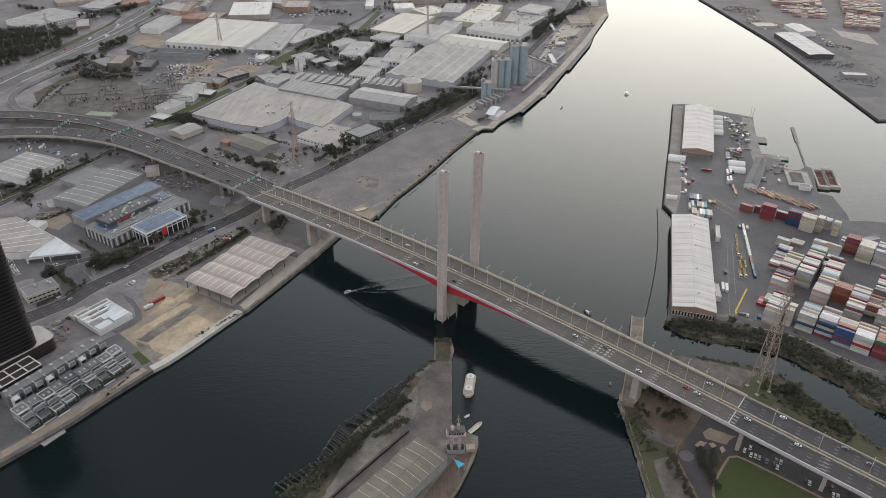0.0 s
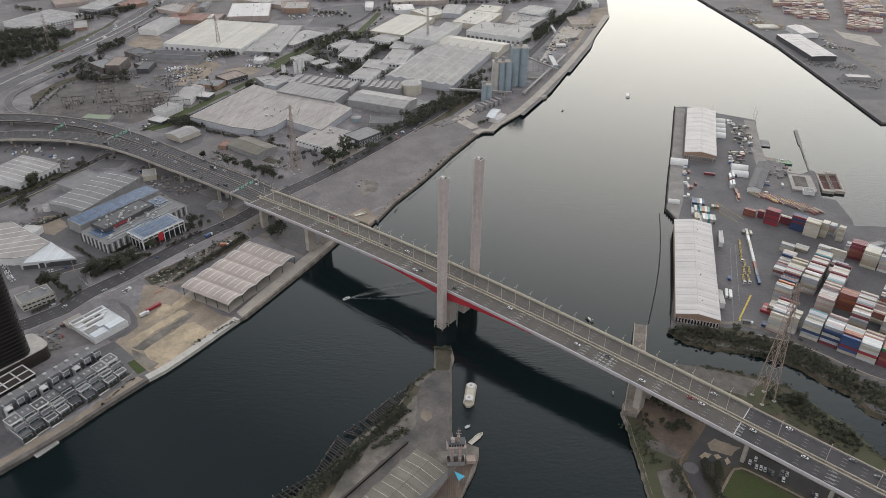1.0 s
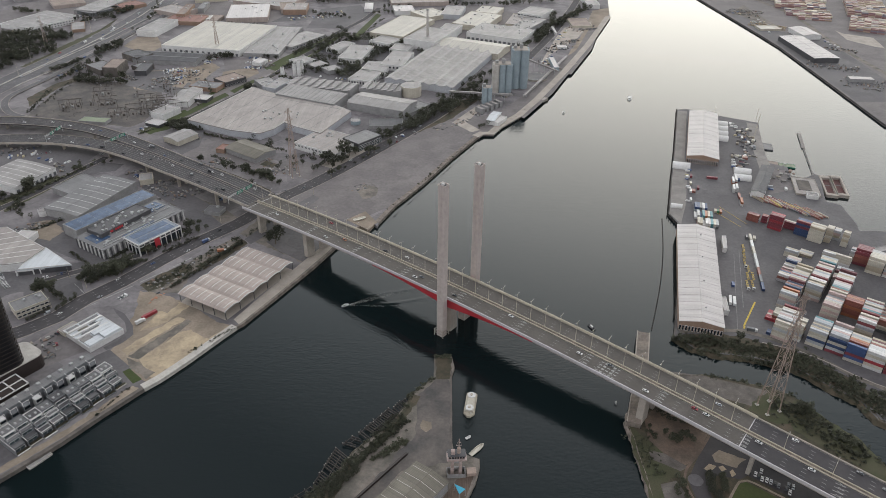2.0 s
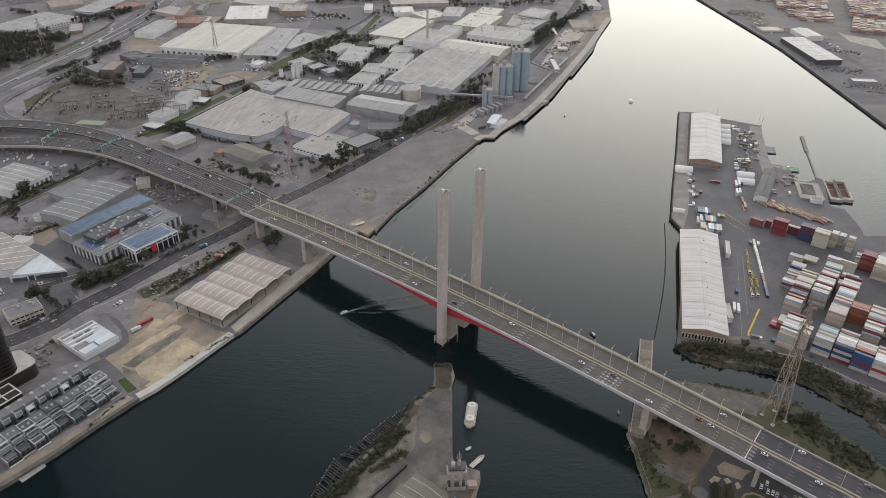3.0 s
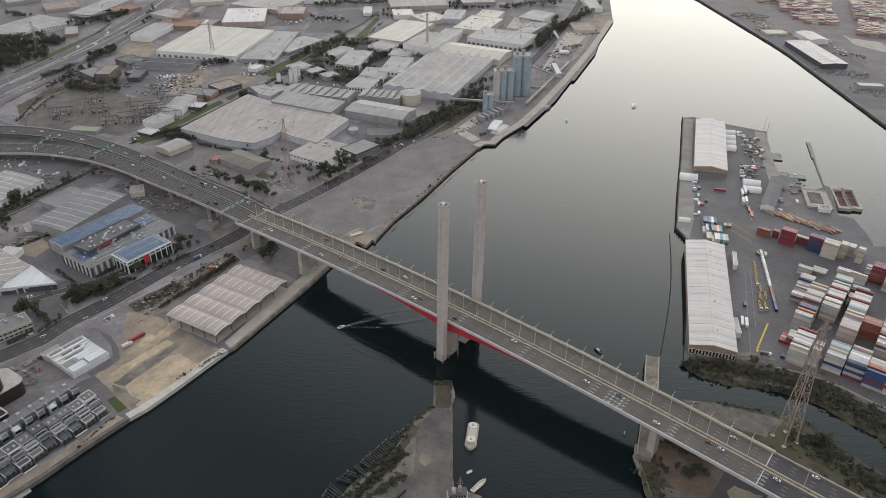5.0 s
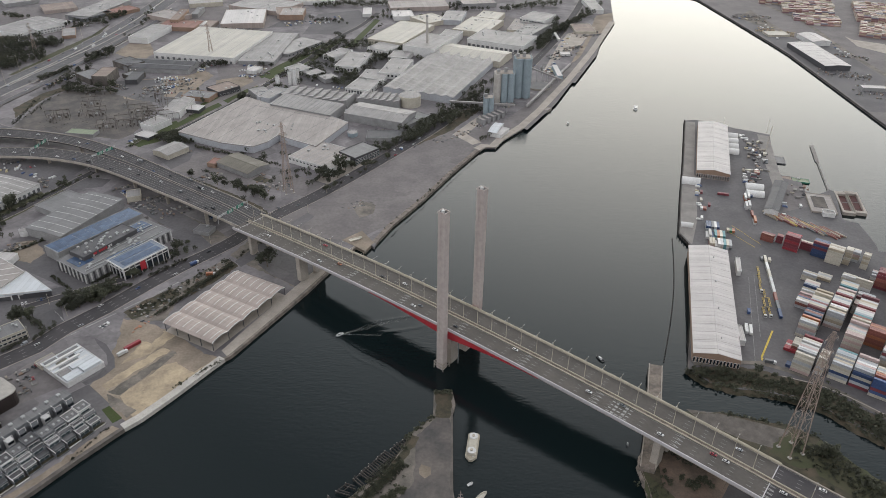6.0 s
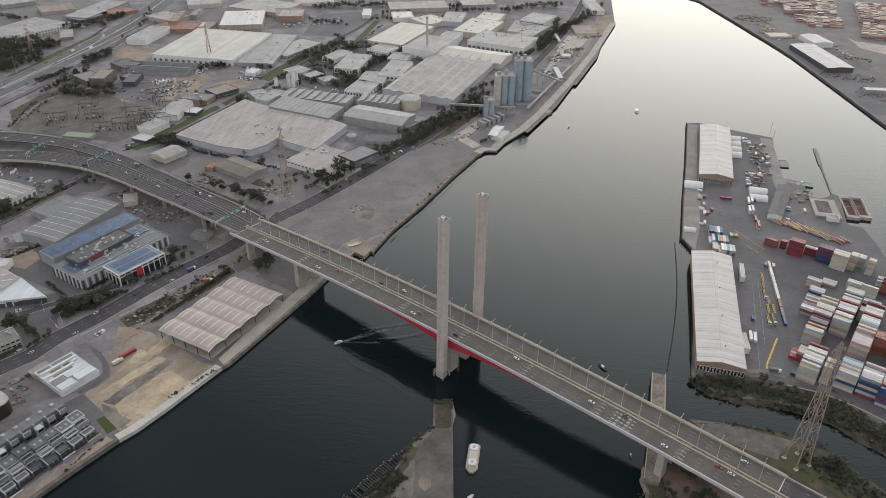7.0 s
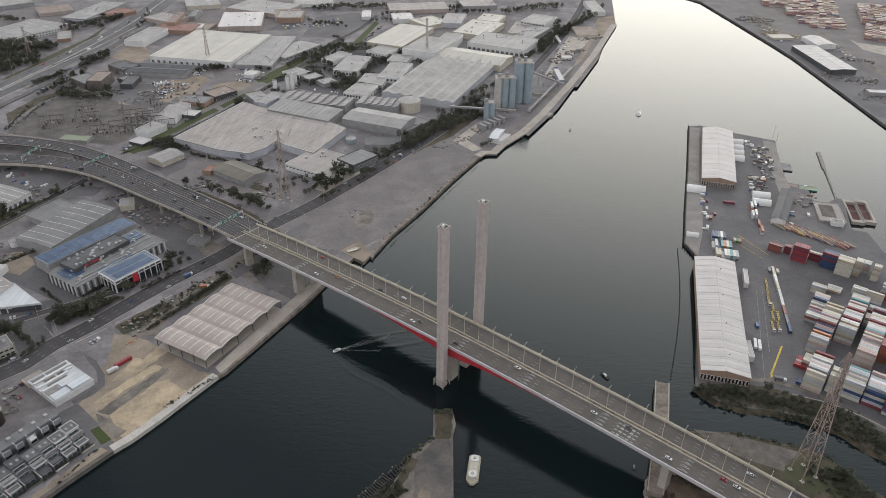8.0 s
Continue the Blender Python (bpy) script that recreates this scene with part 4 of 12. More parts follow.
# cars: one of each paint, then copies
def build_car(paint, kind="car", far=False):
    L, Wd, H = {"car": (4.5, 1.8, 1.45), "van": (5.4, 2.0, 2.2), "truck": (8.5, 2.4, 3.3)}[kind]
    c = thing("car" if kind != "truck" else "truck", "%s %s parked or stopped on asphalt" % (paint, {"car": "saloon car", "van": "delivery van", "truck": "box truck"}[kind]), kind, 0, -3000, 0)
    bm = bmesh.new()
    if far:
        for x in (-L / 2 + 0.85, L / 2 - 0.85):
            tube(bm, (x, -Wd / 2 + 0.02, 0.36), (x, Wd / 2 - 0.02, 0.36), 0.36, n=8)
        if kind == "car":
            rbox(bm, -L / 2 + 1.05, L / 2 - 1.95, -Wd / 2 + 0.24, Wd / 2 - 0.24, H - 0.06, H, 0.05)
    if kind == "car":
        extrude(bm, [(-L / 2, 0.35), (-L / 2 + 0.1, 0.85), (-L / 2 + 0.9, 0.95), (L / 2 - 1.3, 0.92), (L / 2 - 0.15, 0.78), (L / 2, 0.4)], -Wd / 2, Wd / 2, 1)
    elif kind == "van":
        extrude(bm, [(-L / 2, 0.35), (-L / 2, 1.9), (-L / 2 + 0.3, H), (L / 2 - 1.9, H), (L / 2 - 1.1, 1.25), (L / 2, 0.95), (L / 2, 0.4)], -Wd / 2, Wd / 2, 1)
    else:
        box(bm, -L / 2, L / 2 - 2.2, -Wd / 2, Wd / 2, 0.9, H)
    bmesh.ops.recalc_face_normals(bm, faces=bm.faces)
    part("body", bm, PAINT[paint], c)
    bm = bmesh.new()
    if kind == "car":
        x0, x1, y = -L / 2 + 0.55, L / 2 - 1.15, Wd / 2 - 0.12
        lo = [bm.verts.new(v) for v in ((x0, -y, 0.93), (x1, -y, 0.93), (x1, y, 0.93), (x0, y, 0.93))]
        hi = [bm.verts.new(v) for v in ((x0 + 0.55, -y + 0.16, H - 0.04), (x1 - 0.85, -y + 0.16, H - 0.04), (x1 - 0.85, y - 0.16, H - 0.04), (x0 + 0.55, y - 0.16, H - 0.04))]
        for i in range(4):
            j = (i + 1) % 4
            bm.faces.new((lo[i], lo[j], hi[j], hi[i]))
        bm.faces.new(hi)
        part("window", bm, M["glass"], c)
        if far:
            return c
        bm = bmesh.new()
        rbox(bm, x0 + 0.5, x1 - 0.8, -y + 0.12, y - 0.12, H - 0.06, H, 0.05)
        part("roof", bm, PAINT[paint], c)
    elif kind == "van":
        box(bm, L / 2 - 1.75, L / 2 - 1.15, -Wd / 2 - 0.02, Wd / 2 + 0.02, 1.3, 2.0)
        part("window", bm, M["glass"], c)
    else:
        rbox(bm, L / 2 - 2.1, L / 2, -Wd / 2, Wd / 2, 0.5, 2.7, 0.2)
        part("cab", bm, PAINT["white"], c)
        bm = bmesh.new()
        box(bm, L / 2 - 0.7, L / 2 + 0.03, -Wd / 2 + 0.15, Wd / 2 - 0.15, 1.6, 2.4)
        part("window", bm, M["glass"], c)
    wheel = None
    if far:
        return c
    for x in (-L / 2 + 0.85, L / 2 - 0.85):
        for y in (-Wd / 2 + 0.1, Wd / 2 - 0.1):
            if wheel is None:
                bm = bmesh.new()
                tube(bm, (0, -0.12, 0), (0, 0.12, 0), 0.36, n=10)
                wheel = part("wheel", bm, M["tyre"], c)
                wheel.matrix_basis = pose(x, y, 0.36)
            else:
                share("wheel", wheel.data, c, pose(x, y, 0.36))
    return c


CARS = {}


def car(x, y, z, ang, paint="white", kind="car", group="cars on the roads", label=""):
    key = (paint, kind, y > 640)
    m = pose(x, y, z, 0, 0, ang)
    if key not in CARS:
        CARS[key] = c = build_car(paint, kind, key[2])
        c.matrix_basis = m
    else:
        c = copy_thing(CARS[key], m)
    c["group"] = group
    if label:
        c["label"] = label
    return c


MIX = ("white", "white", "white", "silver", "silver", "grey", "black", "black", "blue", "red", "white", "grey")


def park(x, y, ang, n, pitch=2.7, z=LAND + 0.03, fill=0.85, seed=1, turn=90, group="cars parked in rows", label=""):
    """A row of parked cars, some bays empty, along ang."""
    rng = random.Random(seed)
    a = radians(ang)
    for i in range(n):
        if rng.random() < fill:
            d = i * pitch
            car(x + d * math.cos(a) + rng.uniform(-0.2, 0.2), y + d * math.sin(a) + rng.uniform(-0.2, 0.2), z, ang + turn + rng.choice((0, 180)) + rng.uniform(-3, 3), rng.choice(MIX), "van" if rng.random() < 0.12 else "car", group, label)


# trees: a few grown once, then copies
def build_tree(seed, h, r, trunk=0.35, dense=420):
    rng = random.Random(seed)
    t = thing("tree", "dull green eucalypt tree with an open uneven crown", "tree", 0, -3000, 0)
    bm = bmesh.new()
    top = Vector((rng.uniform(-0.5, 0.5), rng.uniform(-0.5, 0.5), h * 0.5))
    tube(bm, (0, 0, -0.5), top, trunk, trunk * 0.55, 7)
    hubs = []
    for i in range(7):
        a = i * 2.4 + rng.uniform(-0.5, 0.5)
        e = Vector((math.cos(a) * r * rng.uniform(0.35, 0.75), math.sin(a) * r * rng.uniform(0.35, 0.75), h * rng.uniform(0.5, 0.86)))
        tube(bm, top * rng.uniform(0.6, 1.0), e, trunk * 0.4, 0.05, 5)
        hubs.append((e, r * rng.uniform(0.32, 0.55)))
    hubs.append((Vector((0, 0, h * 0.82)), r * 0.5))
    part("trunk", bm, M["bark"], t)
    bm = bmesh.new()
    for i in range(dense):
        c, rr = hubs[rng.randrange(len(hubs))]
        d = Vector((rng.gauss(0, 1), rng.gauss(0, 1), rng.gauss(0, 0.75)))
        p = c + d.normalized() * rr * rng.uniform(0.35, 1.1)
        p.z = min(p.z, h * 1.02)
        s = rng.uniform(0.35, 0.8) * max(0.7, r / 5)
        q = Euler((rng.uniform(-0.9, 0.9), rng.uniform(-0.9, 0.9), rng.uniform(0, 6.3))).to_matrix()
        vs = [bm.verts.new(p + q @ Vector(v)) for v in ((-s, -s * 0.6, -0.1 * s), (s * 0.2, -s * 0.8, 0.1), (s, s * 0.1, -0.2 * s), (s * 0.1, s * 0.8, 0.15 * s), (-s * 0.8, s * 0.5, -0.1))]
        bm.faces.new(vs)
    part("crown", bm, M["leaf"], t)
    return t


TREES = []
TREE_SPECS = ((3, 9.5, 4.8), (5, 12.0, 5.4), (8, 8.0, 4.4), (11, 14.0, 6.2), (14, 6.0, 3.4))


def tree(x, y, size=1.0, pick=0, z=LAND, group="street and yard trees", label=""):
    rng = random.Random(int(x * 7 + y * 13))
    if not TREES:
        for s, h, r in TREE_SPECS:
            TREES.append(build_tree(s, h, r))
    src = TREES[pick % len(TREES)]
    m = pose(x, y, z, 0, 0, rng.uniform(0, 360))
    if src.location.y < -2900:
        src.matrix_basis = m
        t = src
    else:
        t = copy_thing(src, m)
    t.scale = (size * rng.uniform(0.9, 1.1), size * rng.uniform(0.9, 1.1), size * rng.uniform(0.85, 1.1))
    t["group"] = group
    if label:
        t["label"] = label
    return t


def tree_row(x0, y0, x1, y1, n, size=1.0, wander=2.0, seed=0, group="street and yard trees", z=LAND):
    rng = random.Random(seed + int(x0) * 3)
    for i in range(n):
        k = (i + rng.uniform(0.1, 0.9)) / n
        x, y = x0 + (x1 - x0) * k + rng.uniform(-wander, wander), y0 + (y1 - y0) * k + rng.uniform(-wander, wander)
        s, p = size * rng.uniform(0.7, 1.2), rng.randrange(5)
        if not taken(x, y, 3.0):
            tree(x, y, s, p, z, group)


def shrubs(name, label, x0, y0, x1, y1, half, n, size=1.2, seed=0, z=LAND):
    """Low bushes and reeds that nobody could count, along a line."""
    rng = random.Random(seed)
    bm = bmesh.new()
    L = math.hypot(x1 - x0, y1 - y0)
    nx, ny = -(y1 - y0) / L, (x1 - x0) / L
    for i in range(n):
        k, o = rng.random(), rng.gauss(0, 0.5) * half
        cx, cy = x0 + (x1 - x0) * k + nx * o, y0 + (y1 - y0) * k + ny * o
        s0 = size * rng.uniform(0.5, 1.5)
        if taken(cx, cy, 0.5):
            continue
        for _ in range(16):
            p = Vector((cx + rng.gauss(0, 0.6) * s0, cy + rng.gauss(0, 0.6) * s0, z + abs(rng.gauss(0.6, 0.4)) * s0))
            s = rng.uniform(0.25, 0.6) * s0
            q = Euler((rng.uniform(-1, 1), rng.uniform(-1, 1), rng.uniform(0, 6.3))).to_matrix()
            bm.faces.new([bm.verts.new(p + q @ Vector(v)) for v in ((-s, -s * 0.5, 0), (s * 0.3, -s, 0.1), (s, s * 0.3, 0), (-s * 0.3, s, 0.1))])
    ob = part(name, bm, M["leaf"], None)
    return tagged(ob, label, "shrubs", kind="stuff")


# shipping containers
BOX_MESH = {}


def container(x, y, z, ang, paint, length=12.19, group="containers in the yard", label=""):
    key = (paint, length)
    if key not in BOX_MESH:
        bm = bmesh.new()
        h, w, d = 2.59, 1.22, 0.07
        a = length / 2
        # corner posts and rails proud of ribbed side panels
        box(bm, -a + 0.12, a - 0.12, -w + d, w - d, 0.12, h - 0.05)
        for s in (-1, 1):
            box(bm, -a, a, min(s * w, s * (w - 0.12)), max(s * w, s * (w - 0.12)), 0.0, 0.16)
            box(bm, -a, a, min(s * w, s * (w - 0.12)), max(s * w, s * (w - 0.12)), h - 0.14, h)
            for e in (-1, 1):
                box(bm, min(e * a, e * (a - 0.18)), max(e * a, e * (a - 0.18)), min(s * w, s * (w - 0.16)), max(s * w, s * (w - 0.16)), 0.16, h - 0.14)
        k = int(length / 0.6)
        for i in range(1, k):
            u = -a + i * length / k
            for s in (-1, 1):
                box(bm, u - 0.14, u + 0.14, min(s * (w - 0.02), s * (w - 0.09)), max(s * (w - 0.02), s * (w - 0.09)), 0.16, h - 0.14)
        me = bpy.data.meshes.new("container_body")
        bm.to_mesh(me)
        bm.free()
        me.materials.append(PAINT[paint])
        bm = bmesh.new()
        rbox(bm, -0.06, 0.06, -1.02, -0.02, 0.2, 2.4, 0.02)
        tube(bm, (0.09, -0.35, 0.2), (0.09, -0.35, 2.4), 0.03, n=4)
        tube(bm, (0.09, -0.75, 0.2), (0.09, -0.75, 2.4), 0.03, n=4)
        rbox(bm, -0.06, 0.06, 0.02, 1.02, 0.2, 2.4, 0.02)
        tube(bm, (0.09, 0.35, 0.2), (0.09, 0.35, 2.4), 0.03, n=4)
        tube(bm, (0.09, 0.75, 0.2), (0.09, 0.75, 2.4), 0.03, n=4)
        dm = bpy.data.meshes.new("container_door")
        bm.to_mesh(dm)
        bm.free()
        dm.materials.append(PAINT[paint])
        BOX_MESH[key] = (me, dm)
    me, dm = BOX_MESH[key]
    c = thing("container", label or "%s corrugated steel shipping container stacked in the yard" % ("dark navy" if paint == "navy" else paint.replace("rustred", "rust red").replace("skyblue", "sky blue")), "container", x, y, z, ang, group)
    share("body", me, c)
    share("doors", dm, c, pose(length / 2 - 0.05, 0, 0))
    return c


CORE = bmesh.new()      # boxes hidden inside the stacks or far back in them


def stack(x, y, ang, across, high, paints, seed=0, length=12.19, pitch=2.62, ragged=0.35, z=LAND + 0.05, group="containers in the yard", shown=5):
    """Containers side by side and on top of each other. x, y is the first one's middle; the row runs to the left of ang."""
    rng = random.Random(seed)
    a = radians(ang)
    c, s = math.cos(a), math.sin(a)
    for i in range(across):
        n = max(1, high - (rng.choice((1, 1, 2)) if rng.random() < ragged else 0))
        run_paint = rng.choice(paints)
        for k in range(n):
            o = rng.uniform(-0.12, 0.12)
            px, py = x - s * i * pitch + c * o, y + c * i * pitch + s * o
            paint = rng.choice(paints) if rng.random() < 0.85 else run_paint
            if i == 0 or (k == n - 1 and i < shown):
                container(px, py, z + k * 2.72, ang + rng.choice((0, 180)), paint, length, group)
            else:
                h = length / 2
                prism(CORE, [(px + c * u - s * v, py + s * u + c * v) for u, v in ((-h, -1.2), (h, -1.2), (h, 1.2), (-h, 1.2))], z + k * 2.72, z + k * 2.72 + 2.55)


def lattice_tower(label, x, y, ang, h, base, group="", arms=True, name="transmission_tower"):
    """Steel lattice mast: four legs, horizontal frames, cross bracing and cross-arms."""
    t = thing(name, label, "pylon", x, y, LAND, ang, group)
    levels = [0, 0.17, 0.32, 0.45, 0.56, 0.66, 0.75, 0.83, 0.90, 0.96, 1.0]

    def half(k):
        return base / 2 * (1 - 0.86 * k)
    C = ((-1, -1), (1, -1), (1, 1), (-1, 1))
    for cx, cy in C:
        bm = bmesh.new()
        rings = []
        for a in levels:
            r = 0.3 * (1.15 - a)
            rings.append([bm.verts.new((cx * half(a) + u * r, cy * half(a) + v * r, a * h)) for u, v in C])
        for p, q in zip(rings, rings[1:]):
            for i in range(4):
                bm.faces.new((p[i], p[(i + 1) % 4], q[(i + 1) % 4], q[i]))
        part("leg", bm, M["rust"], t)
        bm = bmesh.new()
        rbox(bm, cx * half(0) - 1.2, cx * half(0) + 1.2, cy * half(0) - 1.2, cy * half(0) + 1.2, -0.5, 0.8, 0.15)
        part("footing", bm, M["kerb"], t)
    for a, b in zip(levels, levels[1:]):
        rods = []
        for i in range(4):
            (ax, ay), (bx, by) = C[i], C[(i + 1) % 4]
            p, q = (ax * half(a), ay * half(a), a * h), (bx * half(b), by * half(b), b * h)
            r, s = (bx * half(a), by * half(a), a * h), (ax * half(b), ay * half(b), b * h)
            if a > 0:
                rods += [(p, q, 0.12), (r, s, 0.12)]
            rods.append((s, q, 0.13))
            if a == 0:
                m2 = [(u + v) / 2 for u, v in zip(s, q)]
                rods.append((m2, [(u + v) / 2 for u, v in zip(p, s)], 0.12))
                rods.append((m2, [(u + v) / 2 for u, v in zip(r, q)], 0.12))
        if h > 100:
            for u, v, w in rods:
                bm = bmesh.new()
                tube(bm, u, v, w, n=4)
                part("brace", bm, M["rust"], t)
        else:
            bm = bmesh.new()
            for u, v, w in rods:
                tube(bm, u, v, w, n=4)
            tagged(part("bracing", bm, M["rust"], t), kind="stuff")
    if arms:
        for k, w in ((0.72, 0.06), (0.84, 0.055), (0.95, 0.05)):
            for s in (-1, 1):
                bm = bmesh.new()
                tip = (s * w * h, 0, k * h)
                for yy in (-1, 1):
                    tube(bm, (s * half(k), yy * half(k), k * h), tip, 0.15, n=4)
                    tube(bm, (s * half(k), yy * half(k), (k + 0.035) * h), tip, 0.12, n=4)
                for f in (0.3, 0.6):
                    tube(bm, (s * half(k) + (tip[0] - s * half(k)) * f, -half(k) * (1 - f), k * h), (s * half(k) + (tip[0] - s * half(k)) * f, half(k) * (1 - f), k * h), 0.1, n=4)
                arm = part("cross_arm", bm, M["rust"], t)
                bm = bmesh.new()
                for d in range(5):
                    tube(bm, (tip[0], 0, tip[2] - 0.2 - d * 0.5), (tip[0], 0, tip[2] - 0.45 - d * 0.5), 0.22, n=8)
                part("insulator", bm, M["grey"], arm)
    return t


LAMP = []


def street_lamp(x, y, z, ang, h=11.0, arm=2.4, double=True, group="lamps along the bridge", label="slender pale steel street lamp with outstretched arms"):
    """Pole, one or two arms, lamp heads; built once for each size."""
    m = pose(x, y, z, 0, 0, ang)
    for key, src in LAMP:
        if key == (h, arm, double):
            c = copy_thing(src, m)
            c["group"] = group
            return c
    t = thing("street_lamp", label, "street lamp", x, y, z, ang, group)
    bm = bmesh.new()
    tube(bm, (0, 0, -0.3), (0, 0, h), 0.22, 0.12, 8)
    part("pole", bm, M["rail"], t)
    for s in ((-1, 1) if double else (1,)):
        bm = bmesh.new()
        tube(bm, (0, 0, h - 0.2), (0, s * arm, h + 0.4), 0.1, 0.08, 6)
        a = part("arm", bm, M["rail"], t)
        bm = bmesh.new()
        rbox(bm, -0.22, 0.22, min(s * arm, s * (arm + 0.9)), max(s * arm, s * (arm + 0.9)), h + 0.3, h + 0.52, 0.06)
        part("lamp_head", bm, M["steel"], a)
    LAMP.append(((h, arm, double), t))
    return t


def boat(label, x, y, ang, L, W, hull="white", cabin=True, name="boat", group="boats on the river"):
    b = thing(name, label, "boat", x, y, 0, ang, group)
    bm = bmesh.new()
    o = [(-L / 2, -W / 2 * 0.85), (L * 0.15, -W / 2), (L * 0.38, -W * 0.32), (L / 2, 0), (L * 0.38, W * 0.32), (L * 0.15, W / 2), (-L / 2, W / 2 * 0.85)]
    lo = [bm.verts.new((u * 0.92, v * 0.7, -0.4)) for u, v in o]
    hi = [bm.verts.new((u, v, 1.0 + 0.4 * max(0, u / L))) for u, v in o]
    ins = [bm.verts.new((u * 0.88, v * 0.78, 1.0 + 0.4 * max(0, u / L))) for u, v in o]
    fl = [bm.verts.new((u * 0.86, v * 0.75, 0.45)) for u, v in o]
    n = len(o)
    for i in range(n):
        j = (i + 1) % n
        for p, q in ((lo, hi), (hi, ins), (ins, fl)):
            bm.faces.new((p[i], p[j], q[j], q[i]))
    bm.faces.new(fl)
    bm.faces.new(lo[::-1])
    part("hull", bm, PAINT[hull], b)
    if cabin:
        bm = bmesh.new()
        rbox(bm, -L * 0.2, L * 0.18, -W * 0.28, W * 0.28, 0.45, 2.2, 0.25)
        c = part("cabin", bm, PAINT["white"], b)
        bm = bmesh.new()
        box(bm, -L * 0.12, L * 0.185, -W * 0.29, W * 0.29, 1.3, 1.8)
        part("window", bm, M["glass"], c)
    return b


def crates(name, label, x, y, ang, L, W, n, hmax, material, seed=0, z=LAND, smin=0.4, smax=1.9, category="stores"):
    """Loose stores, rubble and stacked goods too many to count."""
    rng = random.Random(seed)
    bm = bmesh.new()
    for i in range(int(n * 1.6)):
        u, v = rng.uniform(-L / 2, L / 2), rng.uniform(-W / 2, W / 2)
        ca, sa = math.cos(radians(ang)), math.sin(radians(ang))
        if taken(x + ca * u - sa * v, y + sa * u + ca * v, 1.5):
            continue
        a, b, h = rng.uniform(smin, smax), rng.uniform(smin, smax) * 0.6, rng.uniform(0.2, 0.8) * hmax
        c, s = math.cos(t := rng.uniform(-0.3, 0.3) + rng.choice((0, 1.57))), math.sin(t)
        prism(bm, [(u + c * p - s * q, v + s * p + c * q) for p, q in ((-a, -b), (a, -b), (a, b), (-a, b))], 0, h)
    ob = part(name, bm, material, None)
    ob.matrix_basis = pose(x, y, z, 0, 0, ang)
    return tagged(ob, label, category, kind="stuff")


M["slate"] = surface("slate_render", (0.15, 0.155, 0.16), 0.7, (0.085, 0.09, 0.096), 0.2, 1.0, 0.7, jitter=0.2)


